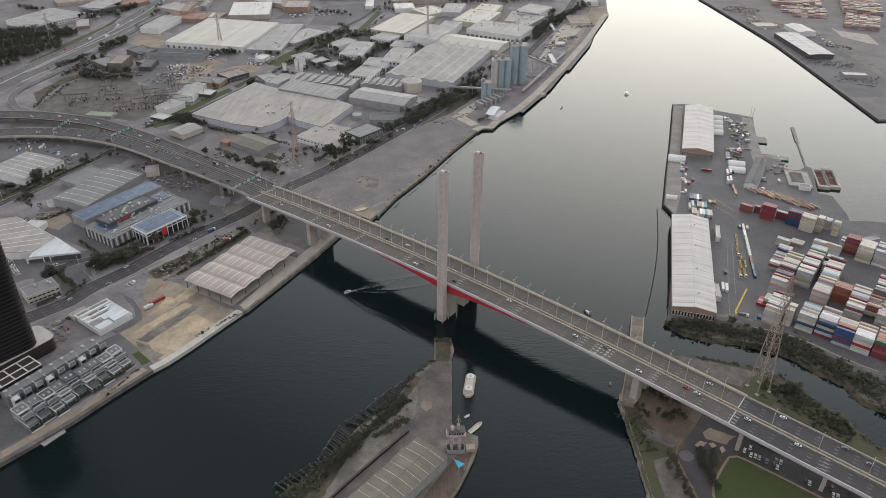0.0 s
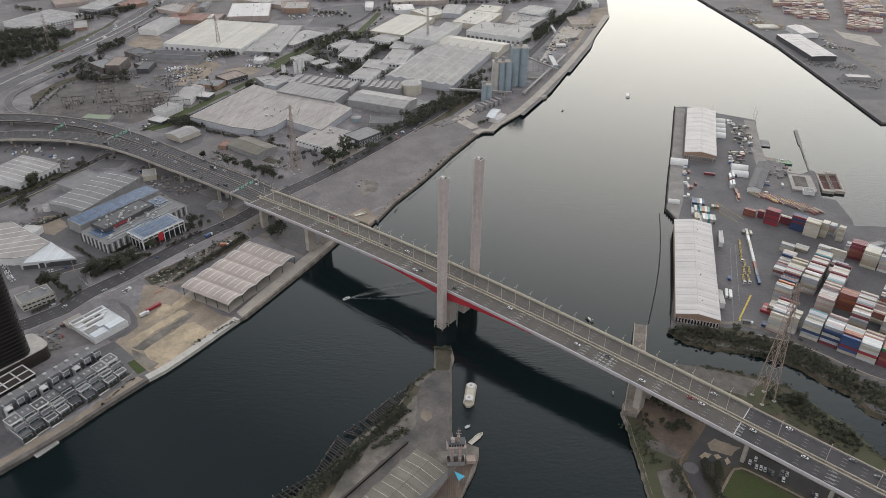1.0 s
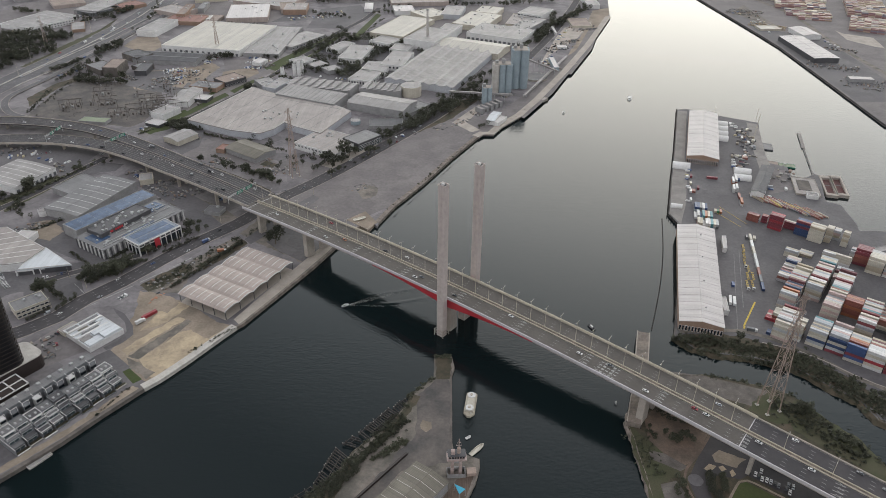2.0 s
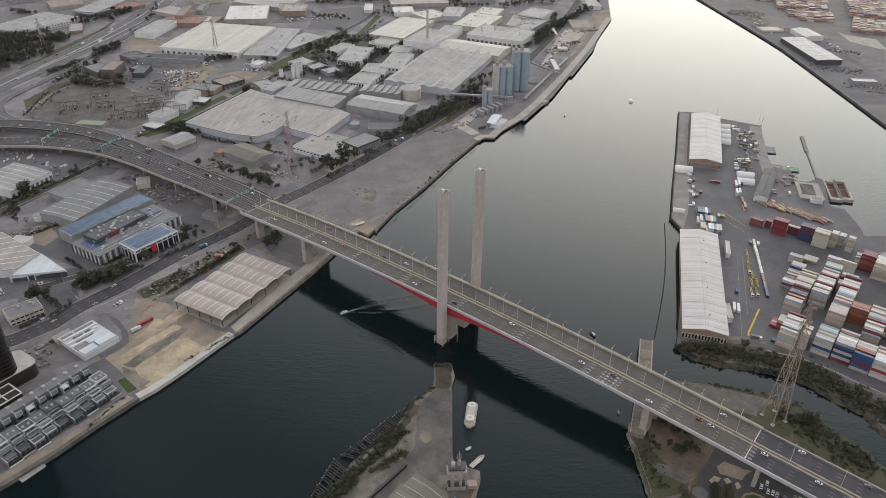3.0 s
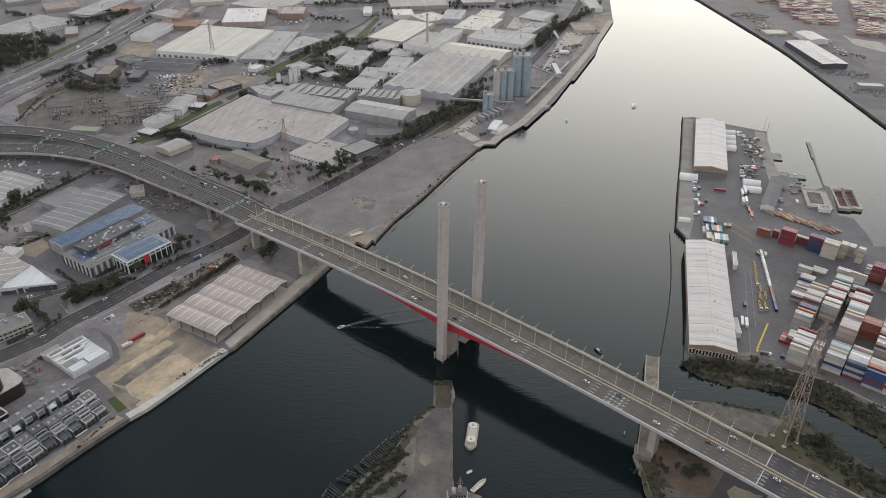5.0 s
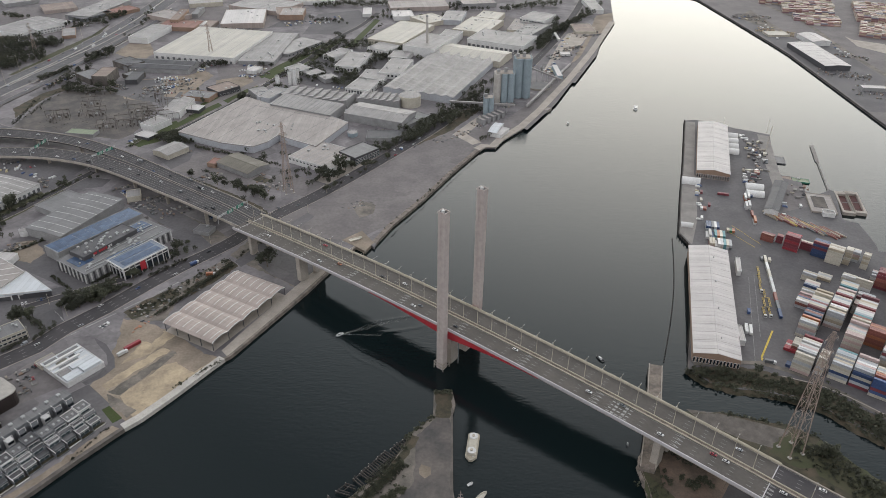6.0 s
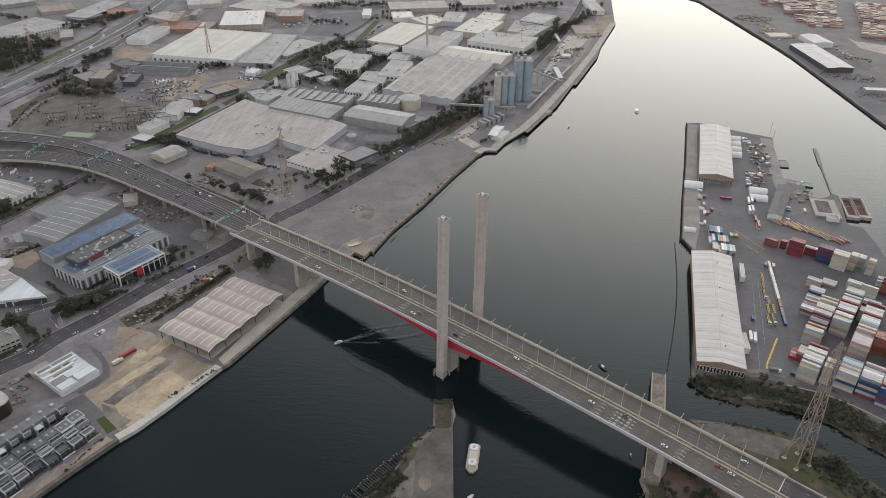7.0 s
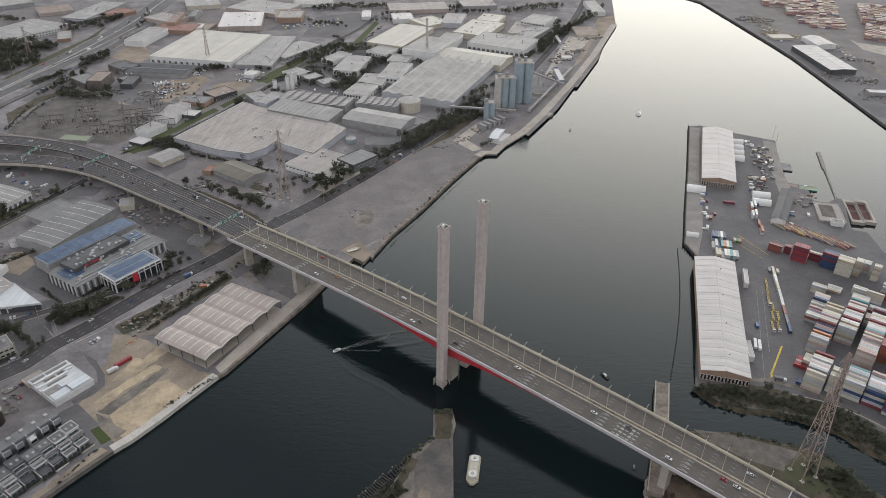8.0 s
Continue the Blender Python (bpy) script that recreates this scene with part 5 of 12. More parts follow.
def townhouse(x, y, ang, w=8.2, group="riverside townhouses", seed=0):
    """Stepped three-storey terrace house: river side is -y. Terraces with white frames, glass fronts, roof slabs."""
    rng = random.Random(seed)
    t = thing("townhouse", "grey stepped riverside townhouse with white-framed roof terrace", "house", x, y, LAND, ang, group)
    tall = rng.choice((10.0, 10.6, 11.2))
    tone = rng.choice(("slate", "slate", "darkwall", "grey", "grey"))
    for name, x0, x1, y0, y1, z1, mat in (("rear_block", -w / 2, w / 2 - 0.25, 6.0, 15.0, tall, tone), ("middle_block", -w / 2 + 0.2, w / 2 - 0.4, 1.0, 6.0, 7.2, "slate"), ("front_block", -w / 2 + 0.2, w / 2 - 1.2, -4.0, 1.0, 4.0, "darkwall")):
        bm = bmesh.new()
        box(bm, x0, x1, y0, y1, -0.3, z1)
        part(name, bm, M[mat], t)
        bm = bmesh.new()
        box(bm, x0 + 0.35, x1 - 0.35, y0 + 0.35, y1 - 0.35, z1 + 0.004, z1 + 0.12)
        part("roof", bm, M[rng.choice(("r_grey", "r_grey", "r_dark"))], t)
        bm = bmesh.new()
        for a, b, c, d in ((x0, x1, y0, y0 + 0.3), (x0, x1, y1 - 0.3, y1), (x0, x0 + 0.3, y0 + 0.3, y1 - 0.3), (x1 - 0.3, x1, y0 + 0.3, y1 - 0.3)):
            box(bm, a, b, c, d, z1, z1 + 0.75)
        part("parapet", bm, M["white" if rng.random() < 0.35 else "slate"], t)
    for z, y0 in ((1.0, -4.0), (4.6, 1.0), (7.6, 6.0)):
        bm = bmesh.new()
        box(bm, -w / 2 + 1.0, w / 2 - 2.0, y0 - 0.1, y0 + 0.05, z, z + 2.2)
        p = part("window", bm, M["blueglass"], t)
        bm = bmesh.new()
        for a, b, c, d in ((-w / 2 + 0.8, -w / 2 + 1.0, z - 0.2, z + 2.4), (w / 2 - 2.0, w / 2 - 1.8, z - 0.2, z + 2.4), (-w / 2 + 1.0, w / 2 - 2.0, z + 2.2, z + 2.4), (-0.6, -0.45, z, z + 2.2)):
            box(bm, a, b, y0 - 0.2, y0 - 0.1, c, d)
        part("frame", bm, M["white"], p)
    a, b, c, d, z = -w / 2 + 0.6, w / 2 - 1.0, 1.6, 5.4, 10.0
    for px in (a, b):
        for py in (c, d):
            bm = bmesh.new()
            box(bm, px - 0.12, px + 0.12, py - 0.12, py + 0.12, 7.2, z)
            part("pergola_post", bm, M["white"], t)
    for py in (c, d):
        bm = bmesh.new()
        box(bm, a - 0.12, b + 0.12, py - 0.15, py + 0.15, z, z + 0.25)
        part("pergola_beam", bm, M["white"], t)
    bm = bmesh.new()
    box(bm, -w / 2 - 0.12, -w / 2 + 0.12, -7.0, 12.0, -0.3, 5.0)
    part("party_wall", bm, M["slate"], t)
    bm = bmesh.new()
    box(bm, -w / 2 - 0.16, -w / 2 + 0.16, -7.04, 12.04, 5.004, 5.3)
    part("wall_cap", bm, M["white"], t)
    bm = bmesh.new()
    for u in (-w / 4, w / 6):
        rbox(bm, u - 0.7, u + 0.7, 9, 10.6, tall + 0.1, tall + 1.1, 0.1)
    part("rooftop_unit", bm, M["steel"], t)
    bm = bmesh.new()
    box(bm, -w / 2 + 0.2, w / 2, -7.2, -7.0, -0.3, 1.0)
    part("garden_wall", bm, M[rng.choice(("white", "kerb", "slate"))], t)
    bm = bmesh.new()
    box(bm, -w / 2 + 0.3, w / 2, -6.9, -4.1, -0.25, 0.3)
    part("planted_bed", bm, M["scrub"], t)
    return t


def slab_block(x, y, ang, L, W, h):
    """Rear terrace: long block with white frames along its sunny side."""
    b = thing("terrace_block", "long grey terrace block with white framed balconies", "apartment block", x, y, LAND, ang)
    bm = bmesh.new()
    box(bm, -L / 2, L / 2, -W / 2, W / 2, -0.3, h)
    part("wall", bm, M["slate"], b)
    bm = bmesh.new()
    box(bm, -L / 2 + 0.3, L / 2 - 0.3, -W / 2 + 0.3, W / 2 - 0.3, h + 0.004, h + 0.15)
    part("roof", bm, M["r_grey"], b)
    n = int(L / 8.5)
    for i in range(n):
        u = -L / 2 + (i + 0.5) * L / n
        bm = bmesh.new()
        box(bm, u - 2.6, u + 2.2, -W / 2 - 4.5, -W / 2, -0.3, h - 2.5)
        k = part("bay", bm, M["white" if i % 3 == 0 else "slate"], b)
        bm = bmesh.new()
        box(bm, u - 2.2, u + 1.8, -W / 2 - 4.6, -W / 2 - 4.45, h - 5.2, h - 3.2)
        part("window", bm, M["glass"], k)
        bm = bmesh.new()
        for px in (u - 2.5, u + 2.1):
            box(bm, px - 0.15, px + 0.15, -W / 2 - 4.4, -W / 2 - 4.1, h - 2.5, h + 1.0)
        box(bm, u - 2.65, u + 2.25, -W / 2 - 4.4, -W / 2 - 4.1, h + 1.0, h + 1.3)
        box(bm, u - 2.65, u - 2.35, -W / 2 - 4.1, -W / 2, h + 1.0, h + 1.3)
        part("balcony_frame", bm, M["white"], b)
    for i in range(n):
        u = -L / 2 + (i + 0.3) * L / n
        bm = bmesh.new()
        rbox(bm, u - 1.2, u + 1.2, 0.5, 3.0, h + 0.1, h + 1.4, 0.15)
        part("rooftop_unit", bm, M["steel"], b)
    return b


def dark_tower(x, y, ang):
    """Tall apartment tower with a rounded corner, dark glass and thin floor edges, on a podium."""
    t = thing("apartment_tower", "black glass apartment tower with bronze-edged balconies", "tower block", x, y, LAND, ang)
    o = []
    for cx, cy, a0 in ((12, -8, -90), (12, 8, 0), (-16, 10, 90), (-16, -10, 180)):
        for k in range(7):
            a = radians(a0 + k * 15)
            r = 8 if cx > 0 else 3
            o.append((cx + r * math.cos(a), cy + r * math.sin(a)))
    bm = bmesh.new()
    prism(bm, [(u * 0.97, v * 0.97) for u, v in o], 12, 128)
    part("glazing", bm, M["tower_glass"], t)
    for k in range(35):
        z = 13 + k * 3.3
        bm = bmesh.new()
        prism(bm, o, z, z + 0.45)
        part("floor_edge", bm, M["tower_edge"], t)
    rng = random.Random(4)
    for k in range(34):
        for a, b in ((20.2, -4), (19.8, 4), (17, -12)):
            if rng.random() < 0.55:
                bm = bmesh.new()
                z = 13.5 + k * 3.3
                rbox(bm, a - 0.9, a + 0.7, b - 1.6, b + 1.6, z, z + 1.1, 0.1)
                part("balcony", bm, M["tower_edge"], t)
    bm = bmesh.new()
    pod = []
    for cx, cy, a0 in ((26, -10, -90), (26, 4, 0), (-30, 8, 90), (-30, -12, 180)):
        for k in range(6):
            a = radians(a0 + k * 18)
            r = 6 if cx > 0 else 2
            pod.append((cx + r * math.cos(a), cy + r * math.sin(a)))
    prism(bm, pod, -0.3, 11.2)
    part("podium_wall", bm, M["tower_edge"], t)
    bm = bmesh.new()
    prism(bm, [(u * 1.01, v * 1.02) for u, v in pod], 11.2, 12.0)
    part("podium_roof", bm, M["kerb"], t)
    bm = bmesh.new()
    box(bm, -32, 8, -34, -17, -0.3, 8)
    lo = part("podium_wing", bm, M["tower_edge"], t)
    bm = bmesh.new()
    for u in (-32, -22, -12, -2, 8):
        box(bm, u - 0.4, u + 0.4, -34.4, -16.8, 8, 8.6)
    for v in (-34, -26, -17):
        box(bm, -32.4, 8.4, v - 0.4, v + 0.4, 8.004, 8.6)
    part("roof_frame", bm, M["white"], lo)
    return t


def ruined_jetty(label, x0, y0, x1, y1, n, reach, seed=0, heading=-28.0):
    """Rotten wharf: a comb of dark cross beams on leaning piles, the deck gone; whitened stumps along its outer edge."""
    rng = random.Random(seed)
    j = thing("ruined_jetty", label, "jetty", 0, 0, 0, 0, "ruined jetties")
    dx, dy = (x1 - x0) / n, (y1 - y0) / n
    for i in range(n + 1):
        if rng.random() < 0.05:
            continue
        a = radians(heading + rng.uniform(-3, 3))
        nx, ny = math.cos(a), math.sin(a)
        o = rng.uniform(-0.7, 0.5)
        x, y = x0 + dx * i + nx * o, y0 + dy * i + ny * o
        r = reach * rng.choice((1.05, 1.0, 0.95, 0.9, 0.7, 1.1)) - o
        z = rng.uniform(1.5, 1.9)
        bm = bmesh.new()
        tube(bm, (x, y, z), (x + nx * r, y + ny * r, z + rng.uniform(-0.4, 0.2)), rng.uniform(0.38, 0.5), n=5)
        part("cross_beam", bm, M["pile"], j)
        for f in (0.04, 0.8):
            bm = bmesh.new()
            u, v = rng.uniform(-0.3, 0.3), rng.uniform(-0.3, 0.3)
            t = z + (rng.uniform(0.3, 1.3) if f < 0.2 else 0)
            px, py = x + nx * r * f, y + ny * r * f
            tube(bm, (px, py, -3), (px + u, py + v, t), 0.3, n=6)
            if f < 0.2 and rng.random() < 0.6:
                pl = part("pile", bm, M["pile"], j)
                bm = bmesh.new()
                tube(bm, (px + u, py + v, t), (px + u, py + v, t + 0.2), 0.34, 0.24, 6)
                part("pile_cap", bm, M["kerb"], pl, "whitened pile top")
            else:
                part("pile", bm, M["pile"], j)
    a = radians(heading)
    for o, k0, k1 in ((0.8, 0.0, 1.0), (reach * 0.45, 0.1, 0.75)):
        q = [(x0 + (x1 - x0) * k + math.cos(a) * o, y0 + (y1 - y0) * k + math.sin(a) * o, 2.2) for k in (k0, k1)]
        bm = bmesh.new()
        tube(bm, q[0], q[1], 0.3, n=5)
        part("waling", bm, M["pile"], j)
    return j


def wave_band(name, label, pts, w, h):
    """A low swell left by a passing boat."""
    bm = bmesh.new()
    line = smooth_line(pts, 4.0)
    n = len(line)
    rows = []
    for i, p in enumerate(line):
        a, b = line[max(0, i - 1)], line[min(n - 1, i + 1)]
        k = math.hypot(b[0] - a[0], b[1] - a[1])
        nx, ny = -(b[1] - a[1]) / k, (b[0] - a[0]) / k
        e = math.sin(math.pi * i / (n - 1)) ** 0.5 if 0 < i < n - 1 else 0.0
        rows.append([bm.verts.new((p[0] + nx * w * q, p[1] + ny * w * q, 0.01 + h * e * z)) for q, z in ((-1, 0), (-0.4, 0.7), (0, 1), (0.4, 0.7), (1, 0))])
    for p, q in zip(rows, rows[1:]):
        for i in range(4):
            bm.faces.new((p[i], q[i], q[i + 1], p[i + 1]))
    ob = part(name, bm, M["water"], None)
    for f in ob.data.polygons:
        f.use_smooth = True
    return tagged(ob, label, "wake", kind="stuff")


def far_rows(label, x, y, ang, L, rows, pitch, high, seed):
    """Distant container blocks, too many to count."""
    rng = random.Random(seed)
    bm = bmesh.new()
    for r in range(rows):
        n = int(L / 12.6)
        for i in range(n):
            if rng.random() < 0.08:
                continue
            for q in range(2):
                for k in range(rng.choice((high - 1, high, high, max(1, high - 2)))):
                    u, v = -L / 2 + i * 12.6, r * pitch + q * 2.6
                    box(bm, u, u + 12.1, v, v + 2.44, k * 2.6, k * 2.6 + 2.55)
    ob = part("container_rows", bm, M["boxes"], None)
    ob.matrix_basis = pose(x, y, LAND, 0, 0, ang)
    return tagged(ob, label, "containers", kind="stuff")


M["boxes"] = island_colours("container_paints", ((0.22, 0.12, 0.11), (0.38, 0.33, 0.26), (0.20, 0.11, 0.12), (0.34, 0.25, 0.19), (0.44, 0.41, 0.36), (0.17, 0.16, 0.19), (0.28, 0.16, 0.14), (0.40, 0.34, 0.25)))
M["yardboxes"] = island_colours("yard_container_paints", ((0.46, 0.42, 0.35), (0.48, 0.47, 0.45), (0.17, 0.045, 0.05), (0.33, 0.34, 0.35), (0.44, 0.40, 0.33), (0.40, 0.31, 0.29), (0.46, 0.45, 0.43), (0.08, 0.11, 0.16),
    (0.42, 0.38, 0.30), (0.21, 0.10, 0.08), (0.50, 0.49, 0.47), (0.36, 0.30, 0.22), (0.28, 0.31, 0.33), (0.44, 0.43, 0.41), (0.13, 0.05, 0.055), (0.09, 0.20, 0.22)))


def grove(label, x0, y0, x1, y1, n, half, size=1.0, seed=0, leaves=130):
    """Far trees standing too close to be told apart."""
    rng = random.Random(seed)
    g = thing("grove", label, "trees", 0, 0, 0, 0, kind="stuff")
    wood, leaf = bmesh.new(), bmesh.new()
    L = math.hypot(x1 - x0, y1 - y0)
    nx, ny = -(y1 - y0) / L, (x1 - x0) / L
    for i in range(n):
        k, o = (i + rng.random()) / n, rng.uniform(-half, half)
        cx, cy = x0 + (x1 - x0) * k + nx * o, y0 + (y1 - y0) * k + ny * o
        h, r = size * rng.uniform(6, 12), size * rng.uniform(2.6, 5.0)
        if taken(cx, cy, 2.5):
            continue
        tube(wood, (cx, cy, LAND - 0.5), (cx, cy, LAND + h * 0.6), 0.3, 0.12, 5)
        for _ in range(leaves):
            d = Vector((rng.gauss(0, 1), rng.gauss(0, 1), rng.gauss(0, 1))).normalized() * rng.uniform(0.5, 1.05)
            p = Vector((cx + d.x * r, cy + d.y * r, LAND + h * 0.62 + d.z * h * 0.36))
            s = rng.uniform(0.5, 1.1) * size * (70 / leaves) ** 0.5
            q = Euler((rng.uniform(-0.9, 0.9), rng.uniform(-0.9, 0.9), rng.uniform(0, 6.3))).to_matrix()
            leaf.faces.new([leaf.verts.new(p + q @ Vector(v)) for v in ((-s, -s * 0.6, 0), (s * 0.3, -s, 0.15), (s, s * 0.3, 0), (-s * 0.3, s, 0.15))])
    for b, m, nm in ((wood, "bark", "trunks"), (leaf, "leaf", "crowns")):
        tagged(part(nm, b, M[m], g), kind="stuff")
    return g


def control_tower(x, y, ang):
    """Old ship's bridge set on two legs at the wharf end."""
    t = thing("control_tower", "faded pinkish steel wheelhouse tower on two legs at the wharf end", "control tower", x, y, LAND, ang)
    for u in (-2.6, 2.6):
        bm = bmesh.new()
        rbox(bm, u - 1.0, u + 1.0, -1.2, 1.2, -0.5, 15.5, 0.2)
        part("leg", bm, M["hullpink"], t)
    for z in (6.0, 11.0):
        bm = bmesh.new()
        box(bm, -1.6, 1.6, -0.6, 0.6, z, z + 0.8)
        part("tie_beam", bm, M["grey"], t)
    bm = bmesh.new()
    rbox(bm, -6.4, 6.4, -3.4, 3.4, 15.5, 16.4, 0.2)
    part("lower_deck", bm, M["hullpink"], t)
    bm = bmesh.new()
    rbox(bm, -5.2, 5.2, -2.6, 2.8, 16.4, 19.3, 0.3)
    c = part("cabin", bm, M["hullpink"], t)
    for u in (-4.2, -2.5, -0.85, 0.85, 2.5, 4.2):
        bm = bmesh.new()
        box(bm, u - 0.62, u + 0.62, -2.7, -2.58, 17.2, 18.6)
        part("window", bm, M["glass"], c)
    bm = bmesh.new()
    rbox(bm, -5.8, 5.8, -3.1, 3.3, 19.3, 19.7, 0.12)
    part("roof", bm, M["darkwall"], t)
    bm = bmesh.new()
    rbox(bm, -3.6, -1.2, -1.6, 1.4, 19.7, 22.0, 0.2)
    part("wheelhouse_top", bm, M["hullpink"], t)
    bm = bmesh.new()
    rbox(bm, 0.4, 2.4, -0.8, 1.2, 19.7, 24.2, 0.3)
    part("funnel", bm, M["rust"], t)
    bm = bmesh.new()
    tube(bm, (1.4, 0.2, 24), (1.4, 0.2, 32), 0.32, 0.12, 8)
    for z, w in ((26, 1.8), (28.5, 1.3)):
        tube(bm, (1.4 - w, 0.2, z), (1.4 + w, 0.2, z), 0.12, n=5)
    for w in (-1.8, 1.8):
        tube(bm, (1.4 + w, 0.2, 26), (1.4, 0.2, 31), 0.05, n=4)
    part("mast", bm, M["hullpink"], t)
    for y2 in (-3.3, 3.3):
        bm = bmesh.new()
        tube(bm, (-6.3, y2, 17.4), (6.3, y2, 17.4), 0.08, n=4)
        for u in (-6.2, -3.1, 0, 3.1, 6.2):
            tube(bm, (u, y2, 16.4), (u, y2, 17.4), 0.08, n=4)
        part("rail", bm, M["steel"], t)
    bm = bmesh.new()
    box(bm, -6, 6, -3.2, -2.9, -0.3, 3.2)
    box(bm, -6, 6, 2.9, 3.2, -0.3, 3.2)
    box(bm, -6, -5.7, -2.9, 2.9, -0.3, 3.2)
    box(bm, 5.7, 6, -2.9, 2.9, -0.3, 3.2)
    part("base_wall", bm, M["grey"], t)
    bm = bmesh.new()
    box(bm, 7.0, 13.0, -2.5, 2.5, -0.3, 2.8)
    part("store_box", bm, M["rust"], t, "rusty red store box")
    return t


M["hullpink"] = surface("faded_hull_paint", (0.42, 0.34, 0.315), 0.75, (0.27, 0.20, 0.175), 0.35, 1.2, 0.9)


def pontoon(x, y, ang):
    p = thing("pontoon", "beige tank barge with two round white hatches", "barge", x, y, 0, ang)
    bm = bmesh.new()
    prism(bm, [(-12, -2.6), (-10.5, -4), (9, -4), (12.5, -1.2), (12.5, 1.2), (9, 4), (-10.5, 4), (-12, 2.6)], -1, 1.8)
    part("hull", bm, M["rail"], p)
    bm = bmesh.new()
    extrude(bm, [(-3.2, 1.8), (3.2, 1.8), (3.2, 3.2), (2.2, 4.3), (-2.2, 4.3), (-3.2, 3.2)], -9.5, 9.0)
    bmesh.ops.recalc_face_normals(bm, faces=bm.faces)
    part("tank", bm, M["cream"], p)
    for u in (-6.5, 6.5):
        bm = bmesh.new()
        prism(bm, ring(u, 0, 2.9, n=18), 4.3, 4.9)
        h = part("hatch", bm, M["white"], p)
        bm = bmesh.new()
        prism(bm, ring(u, 0, 1.0, n=12), 4.9, 5.5)
        part("hatch_lid", bm, M["rail"], h)
    return p


def arch_tent(x, y, ang, L, W, h, group="white arched store tents"):
    t = thing("store_tent", "white fabric arched store tent on the dock", "tent", x, y, LAND, ang, group)
    bm = bmesh.new()
    extrude(bm, [(W / 2 * math.cos(math.pi * i / 10), h * math.sin(math.pi * i / 10)) for i in range(11)], -L / 2, L / 2)
    bmesh.ops.recalc_face_normals(bm, faces=bm.faces)
    part("canopy", bm, M["white"], t)
    return t


def hopper_barge(x, y, ang, L=46, W=15):
    b = thing("hopper_barge", "rust-streaked grey hopper barge moored empty", "barge", x, y, 0, ang, "moored hopper barges")
    bm = bmesh.new()
    for x0, x1, y0, y1 in ((-L / 2, L / 2, -W / 2, -W / 2 + 2), (-L / 2, L / 2, W / 2 - 2, W / 2), (-L / 2, -L / 2 + 5, -W / 2 + 2, W / 2 - 2), (L / 2 - 6, L / 2, -W / 2 + 2, W / 2 - 2)):
        box(bm, x0, x1, y0, y1, -1, 3.4)
    part("hull", bm, M["concrete"], b)
    bm = bmesh.new()
    box(bm, -L / 2 + 5, L / 2 - 6, -W / 2 + 2, W / 2 - 2, -0.8, 0.6)
    part("hold", bm, M["hold"], b)
    bm = bmesh.new()
    for u in (0,):
        box(bm, u - 0.15, u + 0.15, -W / 2 + 2, W / 2 - 2, 2.6, 3.0)
    part("brace", bm, M["grey"], b)
    return b


def beams(label, x, y, ang, n, L, pitch, paints, seed, group="stacks of beams on the dock"):
    """Long steel sections laid out in a skewed row."""
    rng = random.Random(seed)
    t = thing("beam_stack", label, "steel stock", x, y, LAND, ang, group)
    for i in range(n):
        bm = bmesh.new()
        o = rng.uniform(-3, 3)
        l = L * rng.uniform(0.6, 1.05)
        for k in range(2):
            box(bm, -l / 2 + o, l / 2 + o, i * pitch - 0.5, i * pitch + 0.5, 0.1 + k * 0.9, 0.8 + k * 0.9)
        part("beam", bm, PAINT[rng.choice(paints)], t)
    return t


def gantry_sign(x, y, z, ang, span, boards):
    g = thing("gantry_sign", "overhead road gantry with green direction boards", "road sign", x, y, z, ang, "gantries over the road")
    for s in (-1, 1):
        bm = bmesh.new()
        tube(bm, (0, s * span / 2, 0), (0, s * span / 2, 8), 0.3, n=8)
        part("post", bm, M["steel"], g)
    bm = bmesh.new()
    for d in (-0.5, 0.5):
        for h in (7, 8.2):
            tube(bm, (d, -span / 2, h), (d, span / 2, h), 0.14, n=4)
    part("truss", bm, M["steel"], g)
    for o, w in boards:
        bm = bmesh.new()
        box(bm, -0.75, -0.6, o - w / 2, o + w / 2, 5.6, 9.2)
        s = part("sign_board", bm, M["sign"], g, "green board with pale bars of lettering")
        bm = bmesh.new()
        for k, f in enumerate((0.7, 0.5, 0.6)):
            box(bm, -0.79, -0.754, o - w * f / 2, o + w * f / 2, 6.2 + k * 1.0, 6.6 + k * 1.0)
        part("lettering", bm, M["white"], s)
    return g


def solar_array(b, x0, x1, y0, y1, z, nx, ny):
    """Rows of dark blue panels on a roof, each a plate of its own."""
    me = None
    w, d = (x1 - x0) / nx, (y1 - y0) / ny
    for i in range(nx):
        for j in range(ny):
            m = pose(x0 + (i + 0.5) * w, y0 + (j + 0.5) * d, z, 3)
            if me is None:
                bm = bmesh.new()
                box(bm, -w * 0.485, w * 0.485, -d * 0.46, d * 0.46, 0, 0.12)
                o = part("solar_panel", bm, M["panel"], b)
                o.matrix_basis = m
                me = o.data
            else:
                share("solar_panel", me, b, m)


M["panel"] = surface("solar_panel_face", (0.05, 0.082, 0.145), 0.25, (0.04, 0.064, 0.11), 0.2, 1.0, 0.6, jitter=0.25)


